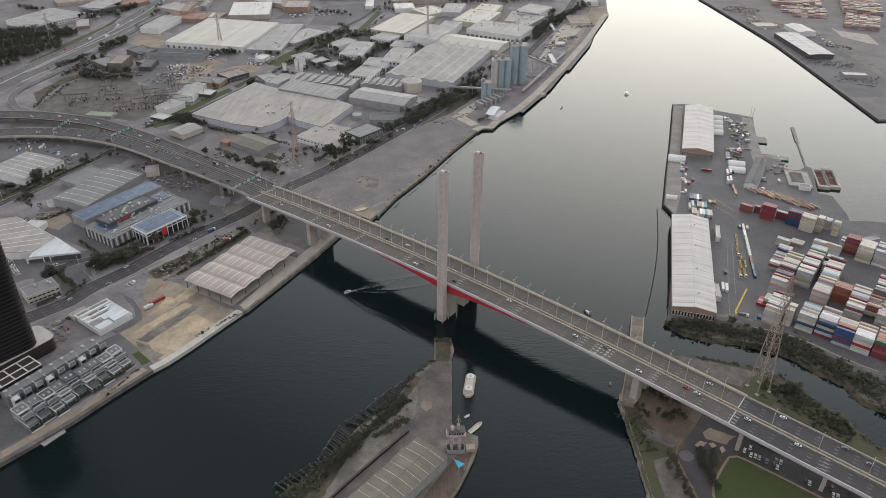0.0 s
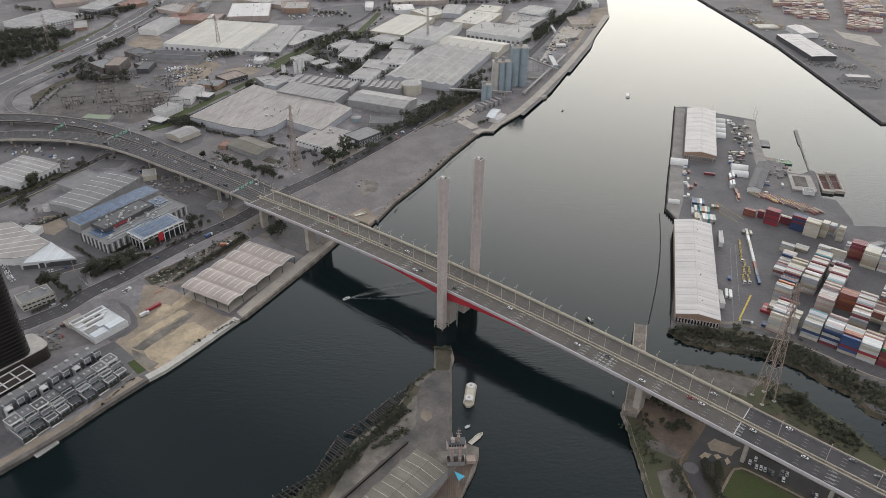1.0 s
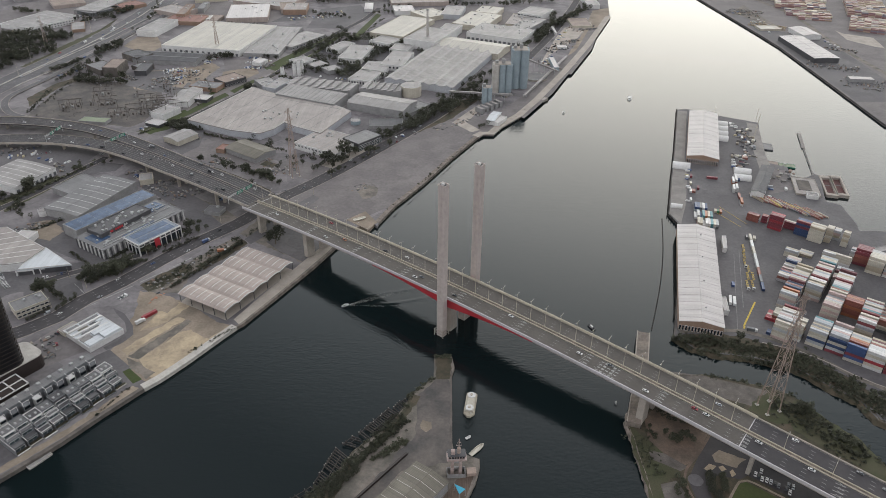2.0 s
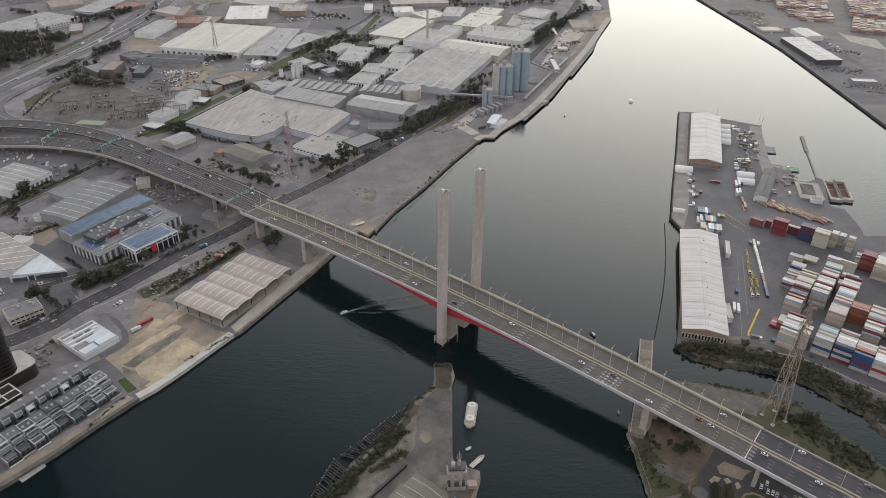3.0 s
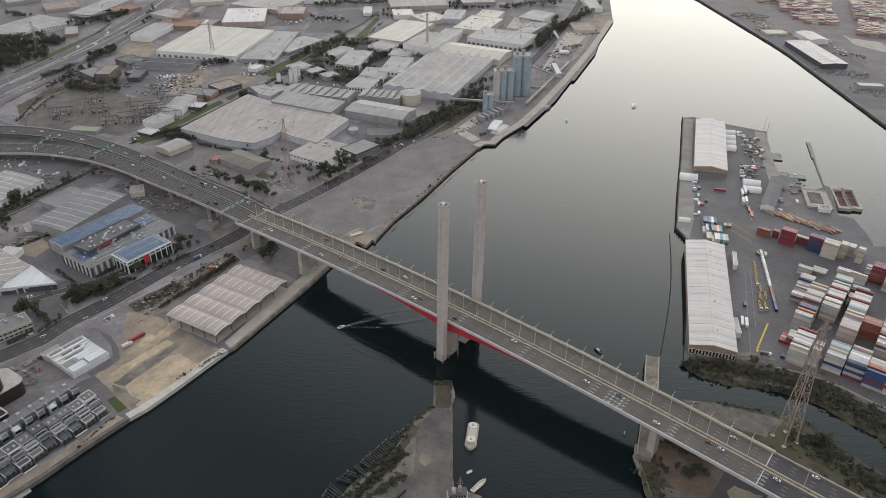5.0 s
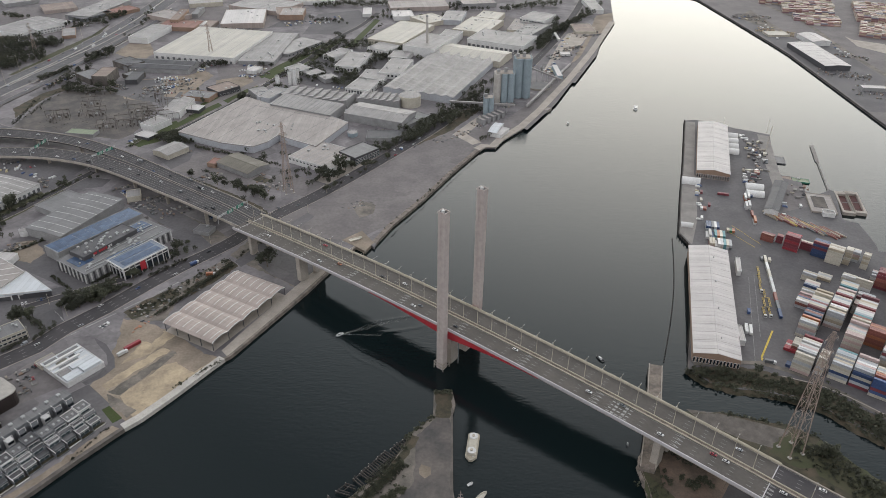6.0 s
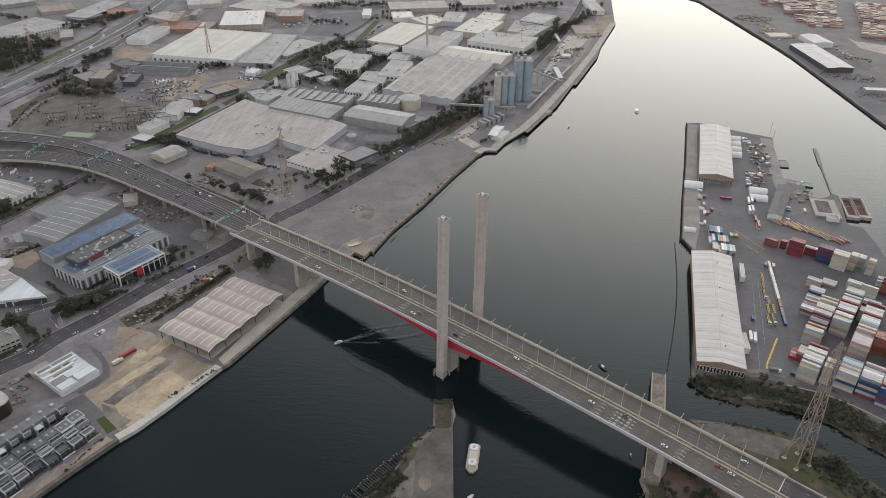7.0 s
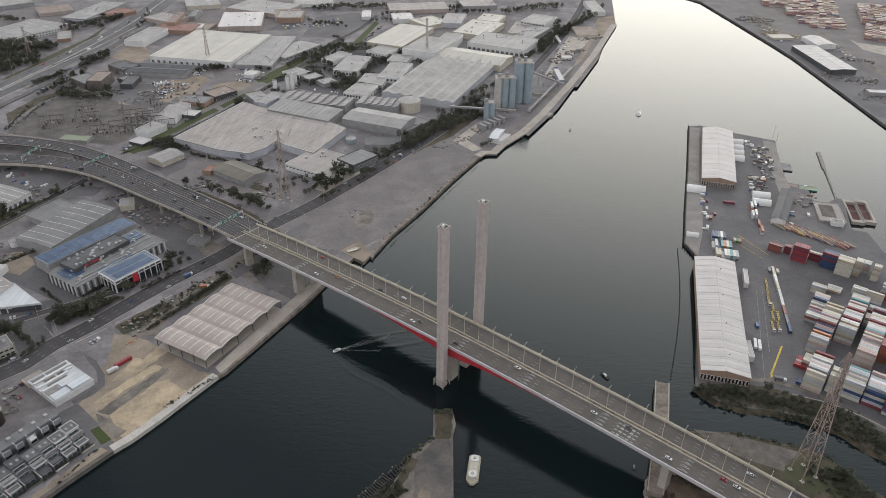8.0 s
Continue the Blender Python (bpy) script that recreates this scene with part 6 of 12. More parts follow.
def fins(b, L, W, h, side, n, mat_a="white", mat_b="darkwall"):
    """Upright panels along a wall, by turns pale and dark."""
    length = L if side in "sn" else W
    turn = {"s": 0, "e": 90, "n": 180, "w": -90}[side]
    off = W / 2 if side in "sn" else L / 2
    for i in range(n):
        bm = bmesh.new()
        w = length / n * 0.5
        rbox(bm, -w / 2, w / 2, -0.5, 0.05, 0.2, h - 0.4, 0.08)
        p = part("wall_panel", bm, M[mat_a if i % 2 else mat_b], b)
        p.matrix_basis = pose(0, 0, 0, 0, 0, turn) @ pose(-length / 2 + (i + 0.5) * length / n, -off, 0)


def frame_grid(b, L, W, h, side, n, depth=0.8):
    """White post-and-beam frame in front of dark glass."""
    length = L if side in "sn" else W
    turn = {"s": 0, "e": 90, "n": 180, "w": -90}[side]
    off = W / 2 if side in "sn" else L / 2
    m = pose(0, 0, 0, 0, 0, turn)
    for i in range(n + 1):
        u = -length / 2 + i * length / n
        bm = bmesh.new()
        box(bm, u - 0.35, u + 0.35, -off - depth, -off - 0.02, -0.3, h)
        p = part("column", bm, M["white"], b)
        p.matrix_basis = m
    for z in (h - 0.6, h - 3.4):
        bm = bmesh.new()
        box(bm, -length / 2, length / 2, -off - depth + 0.15, -off - 0.03, z, z + 0.6)
        p = part("beam", bm, M["white"], b)
        p.matrix_basis = m
    for i in range(n):
        u = -length / 2 + (i + 0.5) * length / n
        bm = bmesh.new()
        box(bm, u - length / n * 0.44, u + length / n * 0.44, -off - 0.08, -off - 0.01, 0.4, h - 3.6)
        p = part("window", bm, M["glass"], b)
        p.matrix_basis = m


def poly_building(label, pts, h, wall="white", roof="r_light", lines=(), line_w=0.6, line_mat="skylight", slab=0.6, over=0.0, name="warehouse", category="warehouse"):
    """Building on an irregular plan: walls, a roof slab with a small overhang, and strips laid on the roof."""
    cx, cy = sum(p[0] for p in pts) / len(pts), sum(p[1] for p in pts) / len(pts)
    b = thing(name, label, category, cx, cy, LAND)
    loc = [(p[0] - cx, p[1] - cy) for p in pts]
    if sum(a[0] * q[1] - q[0] * a[1] for a, q in zip(loc, loc[1:] + loc[:1])) < 0:
        loc = loc[::-1]
    bm = bmesh.new()
    prism(bm, loc, -0.5, h - slab)
    part("wall", bm, M[wall], b)
    bm = bmesh.new()
    r = max(math.hypot(*p) for p in loc)
    prism(bm, [(p[0] * (1 + over / r), p[1] * (1 + over / r)) for p in loc], h - slab, h)
    part("roof", bm, M[roof], b)
    for (ax, ay), (bx, by) in lines:
        n = math.hypot(bx - ax, by - ay)
        ux, uy = (by - ay) / n * line_w / 2, -(bx - ax) / n * line_w / 2
        ax, ay, bx, by = ax - cx, ay - cy, bx - cx, by - cy
        bm = bmesh.new()
        prism(bm, [(ax + ux, ay + uy), (bx + ux, by + uy), (bx - ux, by - uy), (ax - ux, ay - uy)], h + 0.004, h + 0.12)
        part("roof_strip", bm, M[line_mat], b)
    for i, (p, q) in enumerate(zip(loc, loc[1:] + loc[:1])):
        bm = bmesh.new()
        n = math.hypot(q[0] - p[0], q[1] - p[1])
        ux, uy = (q[1] - p[1]) / n, -(q[0] - p[0]) / n
        prism(bm, [(p[0] + ux * 0.1, p[1] + uy * 0.1), (q[0] + ux * 0.1, q[1] + uy * 0.1), (q[0] - ux * 0.3, q[1] - uy * 0.3), (p[0] - ux * 0.3, p[1] - uy * 0.3)], h + 0.002, h + 0.35)
        bmesh.ops.recalc_face_normals(bm, faces=bm.faces[:])
        part("parapet", bm, M["white" if i % 2 else "kerb"], b)
    return b


def portal(b, ax, ay, bx, by, h, w=1.0):
    """White square-section portal standing before a glazed front."""
    n = math.hypot(bx - ax, by - ay)
    ux, uy = (bx - ax) / n, (by - ay) / n
    o = b.matrix_basis.translation
    for s in (0.0, 1.0):
        bm = bmesh.new()
        px, py = ax + (bx - ax) * s - o.x, ay + (by - ay) * s - o.y
        prism(bm, [(px - w / 2, py - w / 2), (px + w / 2, py - w / 2), (px + w / 2, py + w / 2), (px - w / 2, py + w / 2)], -0.3, h)
        part("column", bm, M["white"], b)
    bm = bmesh.new()
    vx, vy = -uy * w / 2, ux * w / 2
    ax, ay, bx, by = ax - o.x + ux * w, ay - o.y + uy * w, bx - o.x - ux * w, by - o.y - uy * w
    prism(bm, [(ax + vx, ay + vy), (bx + vx, by + vy), (bx - vx, by - vy), (ax - vx, ay - vy)], h - w, h - 0.05)
    bmesh.ops.recalc_face_normals(bm, faces=bm.faces[:])
    part("beam", bm, M["white"], b)


def yard_trailer(x, y, ang, cab, group="trailers in the yard"):
    """Yellow skeletal container trailer with a small tractor in front."""
    t = thing("yard_trailer", "yellow skeletal container trailer behind a white tractor", "trailer", x, y, LAND, ang, group)
    bm = bmesh.new()
    for v in (-0.55, 0.55):
        box(bm, -6.4, 6.4, v - 0.14, v + 0.14, 0.95, 1.35)
    for u in (-6.2, -3.0, 0.0, 3.0, 6.2):
        box(bm, u - 0.18, u + 0.18, -1.22, 1.22, 1.06, 1.42)
    part("chassis", bm, PAINT["yellow"], t)
    for u in (-5.2, -3.9, 4.6):
        bm = bmesh.new()
        for v in (-1.0, 0.75):
            tube(bm, (u, v, 0.5), (u, v + 0.3, 0.5), 0.5, n=10)
        part("axle", bm, M["tyre"], t)
    if cab:
        bm = bmesh.new()
        rbox(bm, 6.6, 8.8, -1.2, 1.2, 0.6, 3.1, 0.2)
        c = part("cab", bm, PAINT["white"], t)
        bm = bmesh.new()
        box(bm, 8.3, 8.84, -1.0, 1.0, 1.8, 2.7)
        part("window", bm, M["glass"], c)
    return t


def far_vehicles(label, x0, y0, x1, y1, n, half, seed, z=LAND):
    """Parked cars, vans and trailers in distant yards, too many to count."""
    rng = random.Random(seed)
    L = math.hypot(x1 - x0, y1 - y0)
    nx, ny = -(y1 - y0) / L, (x1 - x0) / L
    a0 = math.atan2(y1 - y0, x1 - x0) + 1.57
    bm = bmesh.new()
    for i in range(n):
        k, o = rng.random(), rng.uniform(-half, half)
        cx, cy = x0 + (x1 - x0) * k + nx * o, y0 + (y1 - y0) * k + ny * o
        if taken(cx, cy, 2.0):
            continue
        t = a0 + rng.uniform(-0.08, 0.08)
        c, s = math.cos(t), math.sin(t)
        l, w, h = rng.choice(((2.2, 0.9, 1.4), (2.2, 0.9, 1.4), (2.7, 1.0, 2.0)))
        low = [(cx + c * p - s * q, cy + s * p + c * q) for p, q in ((-l, -w), (l, -w), (l, w), (-l, w))]
        top = [(cx + c * p - s * q, cy + s * p + c * q) for p, q in ((-l * 0.75, -w * 0.8), (l * 0.5, -w * 0.8), (l * 0.5, w * 0.8), (-l * 0.75, w * 0.8))]
        f = [[bm.verts.new((x, y, zz)) for x, y in ps] for ps, zz in ((low, z), (low, z + h * 0.6), (top, z + h))]
        bm.faces.new(f[2])
        for lo, hi in zip(f, f[1:]):
            for j in range(4):
                bm.faces.new((lo[j], lo[(j + 1) % 4], hi[(j + 1) % 4], hi[j]))
    return tagged(part("parked_vehicles", bm, M["vehicles"], None), label, "vehicles", kind="stuff")


M["vehicles"] = island_colours("vehicle_paints", ((0.52, 0.52, 0.51), (0.50, 0.50, 0.50), (0.10, 0.10, 0.105), (0.36, 0.37, 0.38), (0.03, 0.03, 0.033), (0.48, 0.47, 0.45), (0.20, 0.035, 0.04), (0.06, 0.09, 0.18), (0.55, 0.54, 0.52), (0.42, 0.36, 0.22)), 0.4)


# ---- the place ----
land("ground", "mixed industrial ground of asphalt, bare earth and weeds on the west bank", [(-316, 290), (-288, 328), (-274, 345), (-257, 367), (-240, 393), (-220, 421), (-211, 431), (-197, 452), (-180, 480), (-170, 496), (-166, 500), (-145, 541), (-121, 588), (-102, 631), (-86, 665), (-82, 680), (-68, 665), (-67, 672), (-53, 708), (-24, 762), (10, 835), (43, 899), (50, 909), (63, 909), (75, 934), (106, 977), (136, 1036), (196, 1171), (257, 1320), (332, 1526), (364, 1734), (424, 2234), (664, 4600), (-4500, 4600), (-4500, -900), (-700, -900)], M["land"])
bank("quay", "weathered timber and concrete wharf edge along the west bank", [(-170, 496), (-166, 500), (-145, 541), (-121, 588), (-102, 631), (-86, 665)], 2.0, 3.15, M["quay"], 3.6)
bank("quay", "weathered grey stone seawall along the townhouse bank", [(-316, 290), (-288, 328), (-274, 345), (-257, 367), (-240, 393), (-220, 421)], 3.0, 3.2, M["gravel"], 3.6)
bank("quay", "pale concrete seawall beside the sandy lot", [(-220, 421), (-211, 431), (-197, 452), (-180, 480), (-170, 496)], 6.0, 3.2, M["kerb"], 3.6)
bank("quay", "stone quay edge with a brown verge beside the empty apron", [(-67, 672), (-53, 708), (-24, 762), (10, 835), (43, 899)], 5.0, 3.12, M["quay"], 3.6)
land("ground", "tan timber platform at the end of the apron", [(-101, 677), (-83, 696), (-69, 673), (-76, 657)], M["dirt"], 3.3)
# far bank takes the paler apron asphalt: distance haze put into its colour
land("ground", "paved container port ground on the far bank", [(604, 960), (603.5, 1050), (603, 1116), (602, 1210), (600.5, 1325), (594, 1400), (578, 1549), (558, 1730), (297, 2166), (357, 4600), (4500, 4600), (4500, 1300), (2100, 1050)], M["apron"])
land("ground", "dark asphalt dock peninsula stacked with cargo", [(331, 1008), (292, 874), (266, 789), (245, 717), (240, 701), (246, 671), (224, 599), (209, 550), (198, 515), (191, 492), (203, 477), (222, 470), (244, 467), (272, 457), (279, 451), (288, 440), (297, 430), (309, 418), (313, 399), (324, 391), (357, 355), (700, 330), (1200, 330), (1250, 760), (465, 667), (450, 669), (428, 669), (432, 683), (435, 726), (422, 733), (442, 795), (440, 803), (422, 791), (409, 797), (414, 820), (393, 834), (410, 897), (430, 962), (381, 988), (347, 1011)], M["yard"])
land("ground", "scrubby riverside ground beneath the bridge approach", [(172, 445), (201, 445), (225, 437), (246, 433), (261, 422), (269, 404), (278, 387), (288, 372), (294, 365), (296, 356), (304, 352), (337, 321), (420, 250), (520, -600), (190, -600), (134, 264), (134, 308), (134, 322), (134, 346), (133, 364), (133, 378), (131, 393), (137, 407)], M["scrub"])
land("ground", "narrow paved wharf island with weedy edges", [(-6, 463), (8, 462), (10, 450), (7, 436), (8, 372), (9, 365), (26, 358), (26, 351), (23, 339), (13, 315), (6, 302), (-24, 255), (-40, -300), (-220, -300), (-115, 283), (-98, 304), (-87, 318), (-76, 330), (-68, 342), (-59, 363), (-50, 374), (-37, 385), (-28, 403), (-20, 422), (-6, 437)], M["rubble"])
slope_bank("muddy overgrown creek bank below the yard", [(191, 492), (203, 477), (222, 470), (244, 467), (272, 457), (279, 451), (288, 440), (297, 430), (309, 418), (313, 399), (324, 391), (357, 355)], 5.0, -1, M["scrub"])
slope_bank("muddy overgrown bank of the spit", [(172, 445), (201, 445), (225, 437), (246, 433), (261, 422), (269, 404), (278, 387), (288, 372), (294, 365), (296, 356), (304, 352), (337, 321)], 4.0, 1, M["scrub"])
slope_bank("stony bank of the riverside park", [(134, 264), (134, 308), (134, 322), (134, 346), (133, 364), (133, 378), (131, 393), (137, 407)], 2.5, 1, M["quay"])
slope_bank("dark weedy bank of the island shore", [(-115, 283), (-98, 304), (-87, 318), (-76, 330), (-68, 342), (-59, 363), (-50, 374), (-37, 385), (-28, 403), (-20, 422), (-6, 437)], 2.5, 1, M["scrub"])
b = shed("long white gabled wharf shed with a brick gable end", 233.9, 576.7, 75.6, 165.8, 35.4, 9, rise=3.0, wall='brick', roof='r_white', strips=15, strip_w=0.3, strip_mat='r_light', vents=4)
facade(b, 165.8, 35.4, 9, "w", 14, 1.5, 4.6, 0.6, "glass")
b = shed("far white gabled wharf shed with a brick gable end", 334.5, 900.5, 73.2, 156.5, 36.7, 9, rise=3.0, wall='brick', roof='r_white', strips=10, strip_w=0.3, strip_mat='r_light')
facade(b, 156.5, 36.7, 9, "w", 14, 1.5, 4.6, 0.6, "glass")
vault_shed("open riverside shed with five arched rosy-grey roof bays", -183.1, 555.6, 151.6, 53.0, 88.4, 8.5, 1.7, 5)
b = flat_building("long data hall with a blue solar roof", -341.6, 673.2, 56.4, 92.7, 22.7, 11, roof='r_blue', wall='grey', seams=6)
solar_array(b, -92.7 / 2 + 1.5, 92.7 / 2 - 1.5, -22.7 / 2 + 1.2, 22.7 / 2 - 1.2, 11 + 0.1, 18, 5)
b = flat_building("data hall with ribbed grey walls and roof plant", -311.1, 646.3, 57.6, 94.4, 42.9, 10, roof='r_grey', wall='grey', units=34, seed=6)
for v, u0, u1 in ((-16.5, -44, 40), (-12.0, -40, 10), (-4.0, -20, 44), (3.5, 8, 44), (9.0, 14, 40)):
    bm = bmesh.new()
    rbox(bm, u0, u1, v - 0.28, v + 0.28, 10.4, 10.9, 0.12)
    for u in range(int(u0), int(u1), 9):
        box(bm, u, u + 0.4, v - 0.5, v + 0.5, 10.0, 10.4)
    part("duct", bm, M["steel"], b, "pale pipe run on the roof")
solar_array(b, -94.4 / 2 + 26, 94.4 / 2 - 30, -19.5, -13.5, 10.1, 12, 1)
fins(b, 94.4, 42.9, 10, "s", 30)
fins(b, 94.4, 42.9, 10, "w", 14)
fins(b, 94.4, 42.9, 10, "e", 14)
solar_array(b, 94.4 / 2 - 26, 94.4 / 2 - 4, 2, 42.9 / 2 - 3, 10 + 0.1, 8, 5)
solar_array(b, -94.4 / 2 + 4, -94.4 / 2 + 20, -6, 42.9 / 2 - 8, 10 + 0.1, 6, 5)
b = flat_building("white-framed office with solar panels on its roof", -283.5, 627.9, 54.2, 46.4, 24.1, 12, roof='r_blue', wall='darkwall', trim='white')
frame_grid(b, 46.4, 24.1, 12, "s", 8)
frame_grid(b, 46.4, 24.1, 12, "w", 4)
frame_grid(b, 46.4, 24.1, 12, "e", 4)
solar_array(b, -46.4 / 2 + 4, 46.4 / 2 - 4, -24.1 / 2 + 3, -1, 12 + 0.1, 12, 4)
solar_array(b, -46.4 / 2 + 4, 46.4 / 2 - 4, 1, 24.1 / 2 - 3, 12 + 0.1, 12, 4)
bm = bmesh.new()
box(bm, -46.4 * 0.15, -46.4 * 0.03, -24.1 / 2 - 1.0, -24.1 / 2 - 0.82, 2.0, 11.0)
part("banner", bm, M["redwall"], b, "bright red wall banner")
b = flat_building("long black rooftop plant screen", -322.7, 648.1, 60.2, 59.5, 21.1, 14, roof='r_dark', wall='darkwall', units=22, seed=8)
for k, (u, w, mk) in enumerate(((-18.0, 3.4, "redwall"), (-13.0, 1.6, "redwall"), (-10.6, 1.6, "redwall"), (-8.2, 1.6, "redwall"), (-5.8, 1.6, "redwall"), (-2.6, 1.6, "white"), (-0.4, 1.6, "white"))):
    bm = bmesh.new()
    box(bm, u - w / 2, u + w / 2, -21.1 / 2 - 0.25, -21.1 / 2 - 0.03, 14 - 2.8, 14 - 0.6)
    part("sign_block", bm, M[mk], b)
shed("grey striped-roof factory beside the data hall", -376.8, 708.4, 68.7, 84.0, 45.3, 9, rise=0.9, roof='r_grey', strips=8, strip_w=0.4)
flat_building("low flat grey factory annexe beside the works", -400.4, 734.8, 60.7, 40.9, 41.9, 7, roof='r_grey')
b = shed("pale warehouse with a white front awning", -483.3, 759.7, 67.7, 55.1, 58.6, 8, rise=1.0, roof='r_light', wall='white', strips=6, strip_w=0.5)
facade(b, 55.1, 58.6, 8, "s", 9, 3.0, 4.0, 0.3, "roller")
b = flat_building("two-storey pale office with ribbon windows", -350.3, 516.7, 44.2, 26.0, 17.5, 8, roof='r_grey', wall='cream', units=3)
facade(b, 26.0, 17.5, 8, "s", 7, 2.8, 1.6, 1.2, "glass")
facade(b, 26.0, 17.5, 8, "s", 7, 2.8, 1.6, 4.8, "glass")
facade(b, 26.0, 17.5, 8, "e", 4, 2.8, 1.6, 4.8, "glass")
b = poly_building("very large grey low-roofed factory with a notched front", [(-339.7, 923.1), (-275.7, 890.5), (-235.2, 880.5), (-220.2, 896.1), (-211.1, 918.4), (-198.2, 907.7), (-158.6, 884.0), (-128.3, 962.2), (-156.5, 985.9), (-222.0, 1018.0), (-247.9, 1028.2), (-283.8, 1052.1)], 9.0, wall="palewall", roof="r_warm", lines=(((-267.6, 898.0), (-221.1, 1009.1)), ((-305.0, 903.9), (-256.8, 1032.3)), ((-286.2, 895.5), (-239.4, 1021.7)), ((-247.0, 886.2), (-201.2, 999.1)), ((-190.4, 904.4), (-153.6, 981.8)), ((-175.3, 895.9), (-141.9, 973.9)), ((-263.3, 1018.5), (-142.6, 967.8)), ((-320.9, 916.3), (-274.7, 1040.8))), line_w=0.45, line_mat="r_grey", slab=0.9, over=0.6)
roof_units(b, 60, 60, 9.0, 14, 71)
shed("mono-pitched factory bay with dark roof joints", -191.3, 1018.4, -24.1, 97.3, 38.9, 11, wall="grey", roof="r_light", rise=3.0, strips=13, strip_w=0.7, strip_mat="r_grey", one_slope=True)
shed("row of pale saw-tooth factory bays", -183.0, 1064.7, -106.6, 33.9, 102.6, 10, wall="grey", roof="r_light", rise=2.4, bays=8, strips=2, strip_w=0.5, strip_mat="r_grey", one_slope=True)
shed("second row of saw-tooth factory bays", -92.0, 1056.1, -103.4, 29.8, 61.5, 10, wall="grey", roof="r_light", rise=2.4, bays=6, strips=2, strip_w=0.5, strip_mat="r_grey", one_slope=True)
shed("small grey gabled gatehouse beside the street", -257.6, 1075.3, -18.4, 27.0, 29.4, 6, wall="grey", roof="r_grey", rise=2.0)
flat_building("low grey-roofed office with a terracotta end wall", -355.9, 1069.2, -13.4, 43.5, 26.7, 6, wall="brick", roof="r_grey", units=5, seed=72)
flat_building("low dark tail of the substation hall", -541.8, 1141.7, -39.2, 44.5, 29.1, 9, wall="gravel", roof="r_grey", units=0, seed=73)
flat_building("flat grey depot roof beside the substation hall", -509.3, 1206.4, -36.4, 42.3, 30.9, 9, wall="gravel", roof="r_dark", units=0, seed=74)
flat_building("low grey loading store beside the hall", -482.7, 1154.7, -28.8, 26.4, 22.2, 6, wall="gravel", roof="r_grey", units=0, seed=75)
shed("long factory hall with ridge lights", -88.6, 994.5, -22.2, 86.0, 45.3, 11, rise=3, roof='r_light', strips=8, strip_w=0.35, strip_mat='rib', vents=8)
b = flat_building("pale office with a parapet beside the road", -144.9, 862.7, -30.6, 64.8, 56.2, 8, roof='r_warm', wall='white', units=6, seams=7)
facade(b, 64.8, 56.2, 8, "s", 12, 3.0, 1.6, 4.6, "glass")
b = flat_building("dark glass office block behind the roadside trees", -104.0, 872.3, 49.3, 39.9, 28.6, 10, roof='r_grey', wall='darkwall')
facade(b, 39.9, 28.6, 10, "s", 9, 3.2, 2.2, 1.2, "blueglass")
facade(b, 39.9, 28.6, 10, "s", 9, 3.2, 2.2, 5.2, "blueglass")
shed("small pale gabled shed in a fenced yard", -335.1, 877.3, 56.9, 31.8, 27.4, 6, roof='r_light', wall='cream')
shed("dark weathered gabled shed with a brown roof", -237.9, 838.9, -34.9, 54.0, 33.0, 6, roof='r_olive')
shed("white works building with solar roof", -371.3, 1017.9, 85.5, 55.5, 27.8, 8, roof='r_light', wall='white')
flat_building("white works office with a grey flat roof", -381.2, 959.4, 63.6, 32.0, 23.2, 8, roof='r_light', wall='white')
flat_building("blocky concrete substation hall", -517.5, 1134.5, 90.6, 43.9, 22.9, 15, roof='r_brown', wall='gravel')
shed("long dark twin-gabled depot with grimy roof", -454.3, 1200.2, -5.7, 106.0, 45.6, 7, roof='r_dark', bays=2)
b = flat_building("huge cream-roofed warehouse with white walls", -400.0, 1318.7, -10.9, 141.8, 163.4, 10, roof='r_cream', wall='white', seams=5)
facade(b, 141.8, 163.4, 10, "s", 14, 4.0, 4.0, 0.3, "roller")
flat_building("long pale warehouse with a flat roof", -534.5, 1378.7, 79.7, 86.6, 36.5, 10, roof='r_light', wall='white')
flat_building("flat grey car-park roof over low warehouse", -304.5, 1309.7, -3.5, 60.4, 171.7, 6, roof='r_light', seams=8, units=10, seed=5)
b = flat_building("large flat grey distribution warehouse", -772.5, 1414.9, 67.2, 106.1, 75.5, 8, roof='r_light', wall='white', seams=5)
facade(b, 106.1, 75.5, 8, "s", 14, 4.0, 4.0, 0.3, "roller")
shed("large pale corrugated warehouse with four ridges", -5.2, 1172.0, 68.7, 199.4, 110.7, 9, rise=2.6, bays=6, roof='r_light', wall='palewall')
shed("long pale gabled warehouse with cream walls", 42.4, 1278.9, -24.3, 125.4, 59.2, 10, rise=4, roof='r_cream', wall='cream', strips=14, strip_w=0.35, strip_mat='rib')
b = flat_building("white-banded cold store with loading front", 100.1, 1362.6, -24.6, 104.8, 74.3, 12, roof='r_light', wall='white', units=8)
facade(b, 104.8, 74.3, 12, "s", 12, 5.0, 4.0, 0.3, "roller")
b = flat_building("white office block of several storeys", 178.5, 1505.5, -29.9, 49.2, 62.6, 14, roof='r_light', wall='white')
facade(b, 49.2, 62.6, 14, "s", 8, 4.0, 2.0, 2.0, "glass")
facade(b, 49.2, 62.6, 14, "s", 8, 4.0, 2.0, 6.0, "glass")
facade(b, 49.2, 62.6, 14, "s", 8, 4.0, 2.0, 10.0, "glass")
